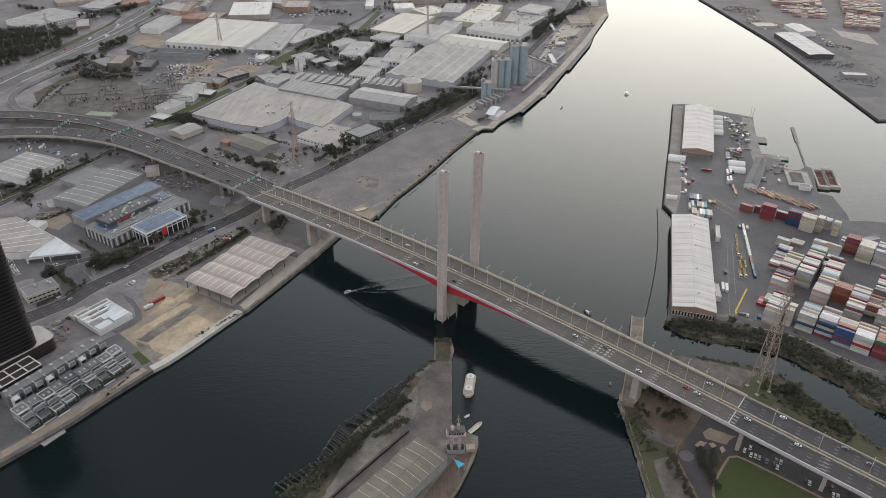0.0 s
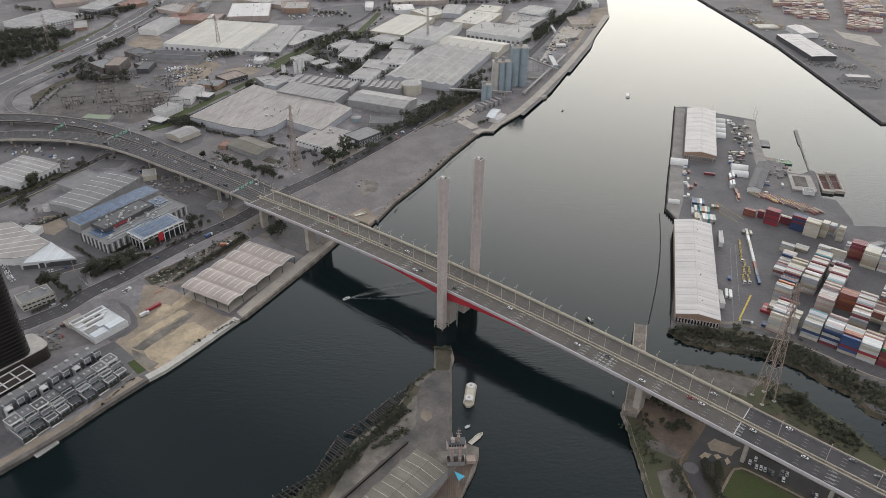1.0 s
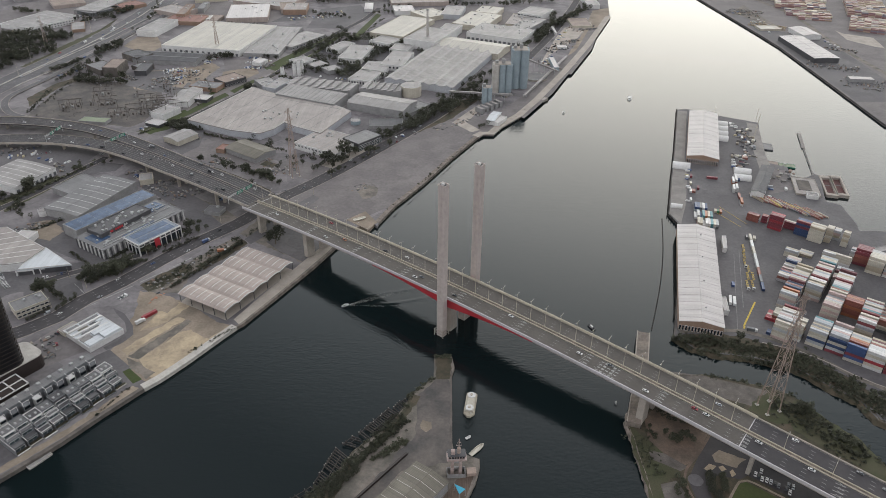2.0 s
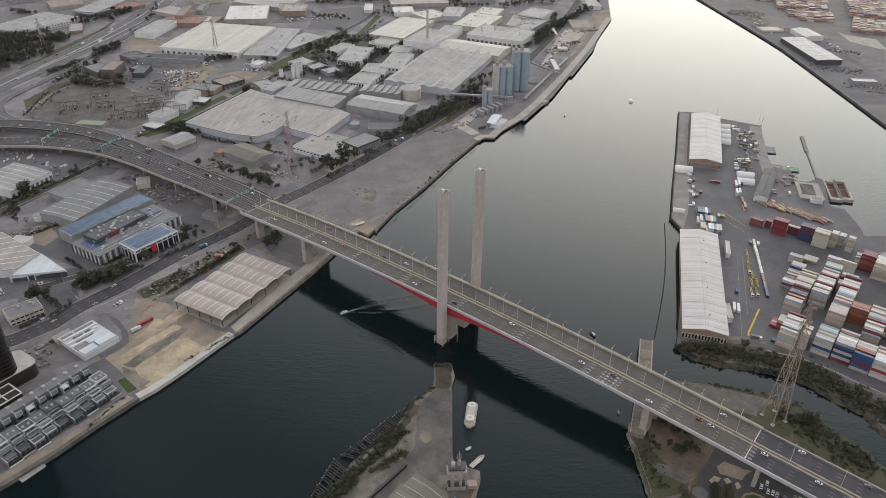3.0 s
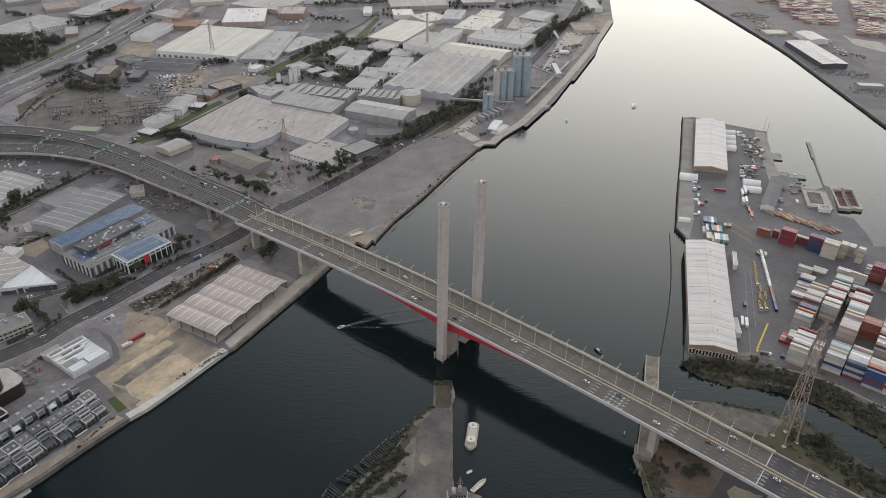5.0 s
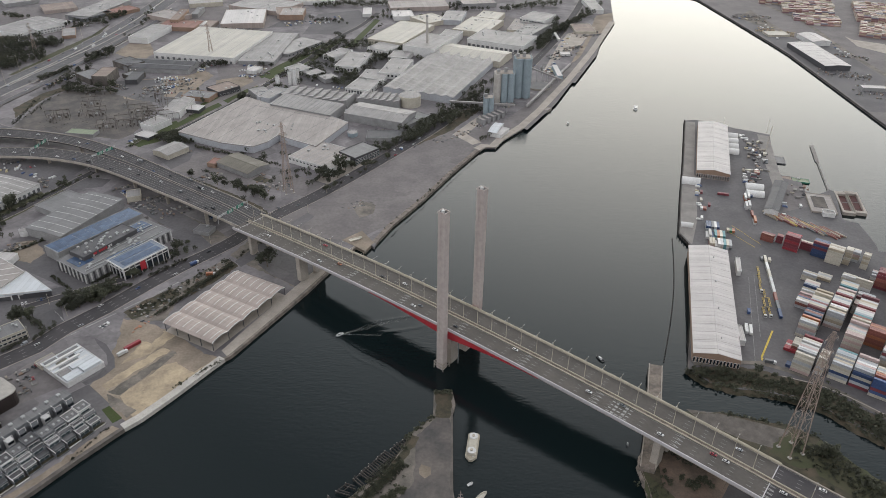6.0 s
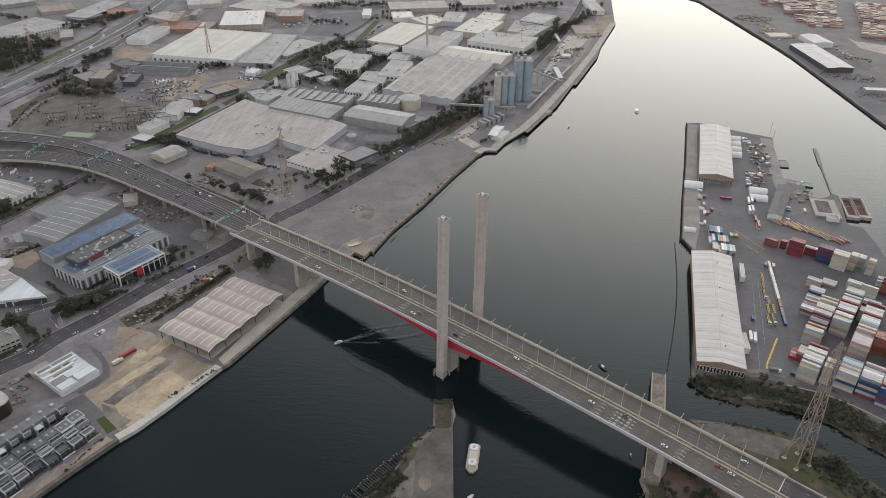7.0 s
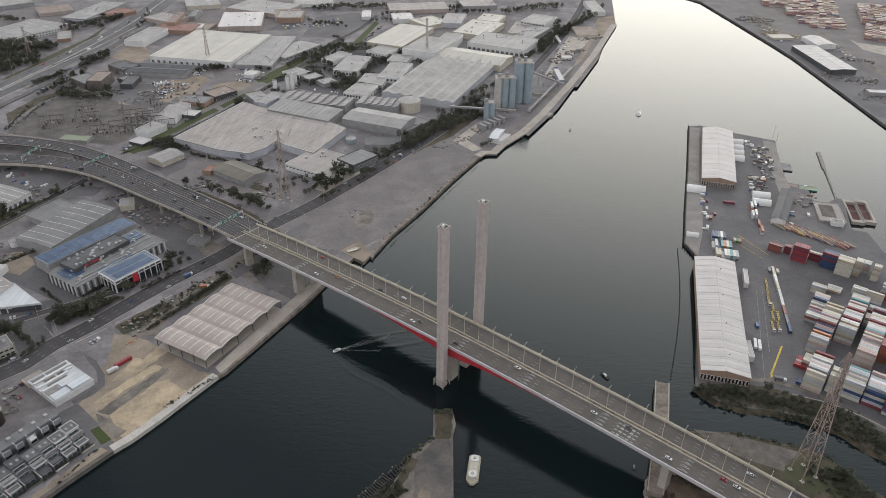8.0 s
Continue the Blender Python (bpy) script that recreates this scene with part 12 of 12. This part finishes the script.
shrubs("shrubs", "dark bushes hanging over the creek bank", 324, 391, 357, 355, 3.0, 63, 1.5, 45, 1.4)
shrubs("shrubs", "dark weeds along the spit shore", 201, 445, 246, 433, 2.0, 46, 1.2, 60, 1.6)
shrubs("shrubs", "dark weeds along the spit shore", 246, 433, 261, 422, 2.0, 18, 1.2, 61, 1.6)
shrubs("shrubs", "dark weeds along the spit shore", 261, 422, 278, 387, 2.0, 38, 1.2, 62, 1.6)
shrubs("shrubs", "dark weeds along the spit shore", 278, 387, 296, 356, 2.0, 35, 1.2, 63, 1.6)
shrubs("shrubs", "dark weeds along the spit shore", 296, 356, 337, 321, 2.0, 53, 1.2, 64, 1.6)
shrubs("shrubs", "scrubby weeds on the island tip", -5, 462, 7, 461, 2.0, 24, 0.9, 70, 3.0)
shrubs("shrubs", "dark weeds on the island bank", -6, 437, -20, 422, 2.0, 20, 1.1, 75, 2.2)
shrubs("shrubs", "dark weeds on the island bank", -20, 422, -28, 403, 2.0, 20, 1.1, 76, 2.2)
shrubs("shrubs", "dark weeds on the island bank", -28, 403, -50, 374, 2.0, 36, 1.1, 77, 2.2)
shrubs("shrubs", "dark weeds on the island bank", -50, 374, -68, 342, 2.0, 36, 1.1, 78, 2.2)
shrubs("shrubs", "dark weeds on the island bank", -68, 342, -98, 304, 2.0, 48, 1.1, 79, 2.2)
shrubs("shrubs", "low green scrub on the creek bank", 194, 489, 277, 468, 8, 220, 1.1, 1)
shrubs("shrubs", "dark reeds and bushes along the creek", 277, 470, 334, 408, 12, 320, 1.2, 2)
shrubs("shrubs", "rough bushes on the spit shore", 244, 418, 287, 363, 14, 240, 1.0, 3)
shrubs("shrubs", "tangled bushes on the island shore", -24, 394, -86, 317, 4, 260, 1.0, 6)
shrubs("shrubs", "low bushes beside the service lane", -23, 374, -46, 355, 3, 90, 1.0, 7)
shrubs("shrubs", "hedge planting along the data hall frontage", -319, 595, -258, 658, 3, 100, 1.2, 8)
shrubs("shrubs", "weeds along the vacant apron edge", -64, 692, 40, 899, 2, 60, 0.7, 9)
shrubs("shrubs", "roadside weeds by the sandy lot", -261, 552, -204, 639, 6, 110, 1.0, 10)
shrubs("shrubs", "yellowish bushes on the island end", -98, 302, -73, 324, 5, 150, 1.1, 12)
crates("dock_stores", "pallets and machinery stored on the dock", 391.6, 905.8, -14, 22, 70, 26, 3.0, M["goods"], 1, smin=0.7, smax=3.4)
crates("dock_stores", "mixed cargo and crates on the dock", 361.2, 832.9, -14, 18, 50, 14, 3.0, M["goods"], 2, smin=0.7, smax=3.4)
crates("dock_stores", "rusty dredging gear beside the slipway", 402.4, 793.7, -14, 30, 40, 12, 2.5, M["goods"], 4, smin=0.7, smax=3.4)
crates("dock_stores", "dark machinery rows on the dock", 387.1, 877.6, -14, 14, 70, 16, 2.5, M["goods"], 5, smin=0.7, smax=3.4)
crates("port_stores", "pale timber stacks on the far wharf", 629, 1467, -30, 70, 30, 90, 3, M["sand"], 11)
crates("port_stores", "rusty stores on the far wharf", 621, 1575, -30, 70, 50, 80, 3, M["goods"], 12)
crates("port_stores", "loose stores on the far port ground", 646, 1215, -30, 80, 40, 70, 3, M["goods"], 13)
crates("port_stores", "dark stores beside the transit shed", 656, 1134, -30, 60, 60, 60, 3, M["goods"], 14)
crates("port_stores", "pale stores at the port gate", 701, 1316, -30, 60, 20, 40, 3, M["goods"], 15)
crates("stores", "orange and grey scrap beside the street", -225.4, 602.3, 55, 40, 8, 7, 1.8, M["goods"], 21)
crates("stores", "grey rubble and scrap heaps", -250.8, 561.6, 55, 34, 12, 17, 1.0, M["goods"], 22)
crates("stores", "dark tyres and pipes along the fence", -234.0, 566.8, 55, 60, 4, 18, 1.3, M["goods"], 23)
crates("stores", "scrap metal at the lot corner", -261.2, 556.6, 55, 16, 8, 8, 1.3, M["goods"], 24)
crates("stores", "orange site barriers on the lot", -249.5, 534.0, 55, 24, 3, 4, 0.8, PAINT["orange"], 25)
crates("stores", "pale pallets beside the street", -207.5, 630.0, 55, 18, 7, 6, 1.2, M["goods"], 26)
crates("stores", "dusty stores behind the display home", -305.6, 456.8, 55, 16, 8, 5, 1.3, M["goods"], 27)
crates("stores", "parked trailers and plant in the depot yard", -409.7, 1121.4, 40, 90, 30, 36, 2.6, M["goods"], 41)
crates("stores", "scrap and pallets in the vehicle yard", -418.7, 1093.7, 40, 90, 30, 54, 2.0, M["goods"], 42)
crates("stores", "pale goods stacked in a works yard", -214.9, 797.3, 40, 40, 20, 18, 1.5, M["goods"], 43)
crates("stores", "stone heaps in the roadside yard", -192.5, 787.0, 40, 40, 16, 30, 2.0, M["goods"], 44)
crates("stores", "loose stores behind the factory", -79.7, 1003.6, 40, 50, 16, 36, 3.0, M["goods"], 45)
crates("stores", "works clutter beside the plant hall", -69.4, 970.4, 40, 50, 14, 30, 2.5, M["goods"], 46)
crates("stores", "stores and skips on the far wharf", 198.1, 1299.1, 40, 60, 30, 36, 3, M["goods"], 47)
crates("stores", "pale stores along the distant wharf", 264.8, 1435.5, 40, 60, 40, 36, 3, M["goods"], 48)
crates("stores", "goods stacked in the delivery yard", -517.4, 846.0, 40, 60, 14, 24, 2.4, M["goods"], 49)
crates("stores", "stores by the viaduct columns", -288.7, 727.7, 40, 60, 20, 36, 2.0, M["goods"], 50)
crates("stores", "building waste under the viaduct", -320.9, 748.1, 40, 40, 20, 36, 1.8, M["goods"], 51)
crates("stores", "bins and pallets behind the works", -417.8, 653.0, 40, 30, 16, 24, 2.0, M["goods"], 52)
crates("stores", "debris on the empty wharf apron", -94.6, 750.8, 40, 40, 14, 18, 0.6, M["goods"], 53)
crates("stores", "stores in the yard by the tall shed", -269.7, 811.8, 40, 30, 20, 24, 2.0, M["goods"], 54)
crates("stores", "plant and tanks behind the cold store", 63.7, 1357.9, 40, 80, 14, 30, 3.5, M["goods"], 55)
crates("stores", "roadside stores in the plant yard", 9.9, 941.6, 40, 60, 16, 24, 1.2, M["goods"], 56)
grove("dark green trees crowded among the works", -798, 1300, -682, 1335, 40, 26, 1.3, 670, 90)
grove("dark green trees crowded among the works", -760, 1226, -671, 1264, 44, 26, 1.3, 671, 90)
grove("dark green trees crowded among the works", -728, 1165, -691, 1204, 20, 18, 1.3, 672, 90)
grove("dark green trees crowded among the works", -175, 1331, -70, 1307, 18, 8, 1.1, 673, 90)
grove("dark green trees crowded among the works", -133, 1217, -108, 1143, 9, 6, 1.1, 674, 90)
grove("dark green trees crowded among the works", -60, 1315, -25, 1338, 10, 8, 1.2, 675, 90)
grove("dark green trees crowded among the works", -806, 1314, -753, 1332, 20, 14, 1.2, 676, 90)
grove("dark green trees crowded among the works", -732, 1289, -686, 1320, 18, 12, 1.2, 677, 90)
grove("dark green trees crowded among the works", -765, 1236, -714, 1272, 24, 16, 1.2, 678, 90)
grove("dark green trees crowded among the works", -740, 1189, -706, 1216, 16, 12, 1.2, 679, 90)
grove("dark green trees crowded among the works", -698, 1160, -707, 1125, 8, 6, 1.1, 680, 90)
grove("dark green trees crowded among the works", -280, 1259, -264, 1312, 10, 8, 1.0, 681, 90)
grove("dark green trees crowded among the works", -243, 1278, -197, 1345, 14, 8, 1.0, 682, 90)
grove("dark green trees crowded among the works", -164, 1282, -136, 1249, 8, 6, 1.0, 683, 90)
grove("dark green trees crowded among the works", -117, 1143, -87, 1116, 8, 6, 1.0, 684, 90)
grove("dark green trees crowded among the works", -86, 1235, -44, 1294, 10, 6, 1.0, 685, 90)
grove("dark green trees crowded among the works", -104, 1357, -30, 1324, 14, 6, 1.1, 686, 90)
grove("dark green trees crowded among the works", -169, 1200, -126, 1142, 10, 6, 1.0, 687, 90)
grove("dark green trees crowded among the works", -221, 1229, -182, 1154, 12, 6, 1.0, 688, 90)
grove("dark green trees crowded among the works", -241, 1181, -219, 1130, 7, 5, 1.0, 689, 90)
grove("dark green trees crowded among the works", -208, 1352, -153, 1325, 8, 6, 0.9, 690, 90)
grove("dark green trees crowded among the works", 121, 1278, 181, 1371, 18, 8, 1.1, 691, 90)
grove("dark green trees crowded among the works", 181, 1371, 240, 1499, 18, 8, 1.1, 692, 90)
grove("dark green trees crowded among the works", 237, 1476, 306, 1622, 16, 8, 1.1, 693, 90)
grove("dark green trees crowded among the works", 28, 1081, 64, 1109, 12, 8, 1.0, 694, 90)
grove("dark green trees crowded among the works", 14, 1043, 52, 1027, 12, 8, 1.0, 695, 90)
grove("dark green trees crowded among the works", -7, 1042, 10, 1003, 8, 8, 1.0, 696, 90)
grove("dark green trees crowded among the works", -75, 938, 2, 1018, 22, 6, 1.0, 697, 90)
grove("dark green trees crowded among the works", -132, 838, -73, 908, 16, 5, 1.1, 698, 90)
grove("dark green trees crowded among the works", -430, 1530, -376, 1548, 10, 8, 1.0, 699, 90)
grove("dark green trees crowded among the works", -655, 1450, -641, 1566, 12, 8, 1.0, 700, 90)
grove("dark green trees crowded among the works", -695, 1414, -663, 1471, 10, 6, 1.0, 701, 90)
grove("dark green trees crowded among the works", -262, 1493, -194, 1497, 8, 6, 0.8, 702, 90)
grove("dark green trees crowded among the works", -130, 1562, -36, 1602, 14, 8, 1.0, 703, 90)
grove("dark green trees crowded among the works", 12, 1589, 85, 1609, 10, 8, 1.0, 704, 90)
grove("dark green trees crowded among the works", -258, 1122, -238, 1110, 4, 4, 0.9, 705, 90)
grove("dark green trees crowded among the works", -33, 1084, -7, 1101, 8, 6, 1.4, 706, 90)
grove("dark green trees crowded among the works", -343, 904, -368, 923, 8, 4, 1.0, 707, 90)
grove("dark green trees crowded among the works", -490, 1085, -556, 1088, 12, 5, 1.0, 708, 90)
grove("dark green trees crowded among the works", -583, 1108, -572, 1190, 10, 6, 1.0, 709, 90)
grove("dark green trees crowded among the works", -468, 1217, -419, 1229, 6, 4, 0.8, 710, 90)
shrubs("shrubs", "weeds at the sandy lot edge", -200, 461, -172, 495, 1.5, 40, 0.7, 727)
shrubs("shrubs", "weeds and debris over the switchyard", -558, 963, -418, 968, 40, 60, 0.5, 728)
shrubs("shrubs", "roadside hedge along the street", -320, 557, -286, 595, 3, 60, 1.3, 729)
shrubs("shrubs", "hedge beside the works street", -466, 702, -423, 790, 3, 70, 1.3, 730)
shrubs("shrubs", "hedge behind the data hall yard", -418, 641, -393, 669, 2, 50, 1.2, 731)
shrubs("shrubs", "trackside weeds by the ramp", -574, 962, -562, 1167, 8, 90, 1.0, 732)
grove("dark bushy trees along the island shore", -69, 326, -53, 348, 9, 2.0, 0.42, 779, 170)
grove("dark bushy trees along the island shore", -54, 350, -27, 393, 18, 2.5, 0.5, 780, 170)
grove("dense bushes overhanging the creek", 194, 484, 247, 476, 26, 3.5, 0.42, 781, 170)
grove("dense bushes overhanging the creek", 248, 478, 288, 450, 22, 3.5, 0.42, 782, 170)
grove("dense bushes overhanging the creek", 289, 447, 326, 401, 24, 3.5, 0.42, 783, 170)
grove("olive scrub trees on the creek shore", 254, 392, 284, 365, 16, 4.0, 0.35, 785, 170)
grove("street trees at the junction by the hedge", -331, 572, -299, 565, 9, 2.5, 0.5, 786, 170)
grove("street trees before the data hall", -277, 608, -254, 642, 8, 1.5, 0.5, 787, 170)
grove("dark trees by the switchyard hall", -559, 1085, -522, 1081, 6, 1.5, 0.9, 788, 170)
grove("dark trees by the switchyard hall", -490, 1085, -480, 1083, 3, 1.5, 0.9, 789, 170)
grove("dark tree belt beside the freeway loop", -589, 1086, -582, 1148, 10, 3.0, 0.7, 790, 170)
grove("dark green trees crowded among the works", -181, 1148, -127, 1106, 12, 3.0, 0.9, 792, 170)
grove("dark green trees crowded among the works", -141, 1204, -83, 1182, 12, 3.0, 0.9, 793, 170)
grove("dark green trees crowded among the works", -220, 1226, -168, 1209, 10, 3.0, 0.9, 794, 170)
grove("dark green trees crowded among the works", -135, 1297, -87, 1251, 10, 3.0, 0.9, 795, 170)
grove("dark green trees crowded among the works", -91, 1313, -23, 1235, 12, 3.0, 1.0, 796, 170)
grove("dark green trees crowded among the works", -227, 1272, -155, 1339, 12, 3.0, 0.9, 797, 170)
grove("dark green trees crowded among the works", -176, 1184, -137, 1162, 8, 3.0, 0.8, 798, 170)
grove("dark green trees crowded among the works", -90, 1158, -66, 1220, 7, 3.0, 0.8, 799, 170)
grove("dark green trees crowded among the works", -7, 1080, 10, 1107, 5, 3.0, 1.3, 800, 170)
grove("dark green trees crowded among the works", 37, 1108, 84, 1166, 12, 3.0, 1.0, 801, 170)
grove("dark green trees crowded among the works", 83, 1329, 159, 1370, 8, 3.0, 0.9, 802, 170)
grove("dark green trees crowded among the works", 159, 1370, 240, 1499, 16, 3.0, 1.2, 803, 170)
grove("dark green trees crowded among the works", -410, 1287, -345, 1266, 6, 3.0, 0.8, 804, 170)
grove("dark green trees crowded among the works", -316, 1224, -275, 1210, 6, 3.0, 0.8, 805, 170)
grove("dark green trees crowded among the works", -341, 1550, -191, 1475, 16, 3.0, 0.9, 806, 170)
grove("dark green trees crowded among the works", -150, 1523, 12, 1541, 18, 3.0, 1.0, 807, 170)
grove("dark green trees crowded among the works", -582, 1371, -532, 1366, 8, 3.0, 0.8, 808, 170)
grove("dark green trees crowded among the works", -731, 1499, -639, 1451, 14, 3.0, 1.0, 809, 170)
grove("dark green trees crowded among the works", -379, 1064, -365, 1091, 5, 3.0, 0.8, 810, 170)
grove("dark green trees crowded among the works", -279, 921, -239, 874, 5, 3.0, 0.8, 811, 170)
grove("dark green trees crowded among the works", -153, 791, -125, 839, 10, 3.0, 0.8, 812, 170)
crates("stores", "mixed pallets and plant in a works yard", -478.2, 765.4, 40, 30, 10, 24, 2.2, M["goods"], 300)
crates("stores", "grey stores and skips beside a shed", -450.9, 792.7, 130, 30, 8, 24, 2.0, M["goods"], 301)
crates("stores", "loose goods and bins in a yard corner", -358.8, 781.6, 40, 20, 8, 16, 2.0, M["goods"], 302)
crates("stores", "mixed pallets and plant in a works yard", -311.2, 738.3, 130, 20, 10, 20, 1.6, M["goods"], 303)
crates("stores", "grey stores and skips beside a shed", -260.6, 844.4, 40, 24, 8, 20, 1.6, M["goods"], 304)
crates("stores", "loose goods and bins in a yard corner", -214.0, 825.3, 130, 24, 8, 20, 1.6, M["goods"], 305)
crates("stores", "mixed pallets and plant in a works yard", -320.4, 878.5, 40, 20, 8, 14, 1.6, M["goods"], 306)
crates("stores", "grey stores and skips beside a shed", -319.2, 989.6, 130, 20, 8, 14, 2.0, M["goods"], 307)
crates("stores", "loose goods and bins in a yard corner", -295.5, 1172.6, 40, 40, 14, 30, 2.4, M["goods"], 308)
crates("stores", "mixed pallets and plant in a works yard", -485.9, 1109.8, 130, 30, 10, 24, 2.4, M["goods"], 309)
crates("stores", "grey stores and skips beside a shed", -429.9, 1114.9, 40, 50, 14, 40, 2.4, M["goods"], 310)
crates("stores", "loose goods and bins in a yard corner", -623.2, 1128.9, 130, 20, 20, 20, 2.0, M["goods"], 311)
crates("stores", "mixed pallets and plant in a works yard", -230.6, 1292.3, 40, 40, 14, 30, 2.4, M["goods"], 312)
crates("stores", "grey stores and skips beside a shed", -114.6, 1044.9, 130, 40, 6, 24, 2.4, M["goods"], 313)
crates("stores", "loose goods and bins in a yard corner", -50.9, 947.7, 40, 30, 8, 20, 2.4, M["goods"], 314)
crates("stores", "mixed pallets and plant in a works yard", 43.7, 981.4, 130, 20, 14, 20, 2.0, M["goods"], 315)
crates("stores", "grey stores and skips beside a shed", 91.2, 1058.3, 40, 30, 16, 24, 2.6, M["goods"], 316)
crates("stores", "loose goods and bins in a yard corner", 166.7, 1199.5, 130, 60, 14, 40, 2.6, M["goods"], 317)
crates("stores", "mixed pallets and plant in a works yard", 218.3, 1335.8, 40, 60, 16, 40, 3.0, M["goods"], 318)
crates("stores", "grey stores and skips beside a shed", -308.2, 462.6, 130, 20, 8, 14, 1.6, M["goods"], 319)
crates("stores", "loose goods and bins in a yard corner", -320.8, 474.9, 40, 16, 6, 10, 1.6, M["goods"], 320)
shrubs("shrubs", "dusty hedge and weeds along the roadside", -479, 692, -446, 766, 2, 60, 1.2, 863)
shrubs("shrubs", "dark weeds along a yard fence", -329, 561, -264, 648, 2, 70, 1.1, 864)
shrubs("shrubs", "dusty hedge and weeds along the roadside", -397, 891, -342, 956, 2, 40, 1.0, 865)
shrubs("shrubs", "dark weeds along a yard fence", -286, 833, -203, 774, 2.5, 50, 1.2, 866)
shrubs("shrubs", "dusty hedge and weeds along the roadside", -585, 1055, -572, 958, 3, 40, 1.0, 867)
shrubs("shrubs", "dusty hedge and weeds along the roadside", -287, 1094, -250, 1175, 2, 30, 1.2, 869)
shrubs("shrubs", "dark weeds along a yard fence", -208, 1147, -125, 1488, 3, 60, 1.4, 870)
shrubs("shrubs", "dusty hedge and weeds along the roadside", -62, 679, 41, 888, 1.2, 110, 0.5, 871)
shrubs("shrubs", "dark weeds along a yard fence", -198, 639, -164, 702, 2, 40, 1.0, 872)
shrubs("shrubs", "dark weeds along a yard fence", -252, 557, -196, 628, 1.5, 60, 0.8, 874)
shrubs("shrubs", "dusty hedge and weeds along the roadside", -244, 393, -227, 431, 1, 24, 0.6, 875)
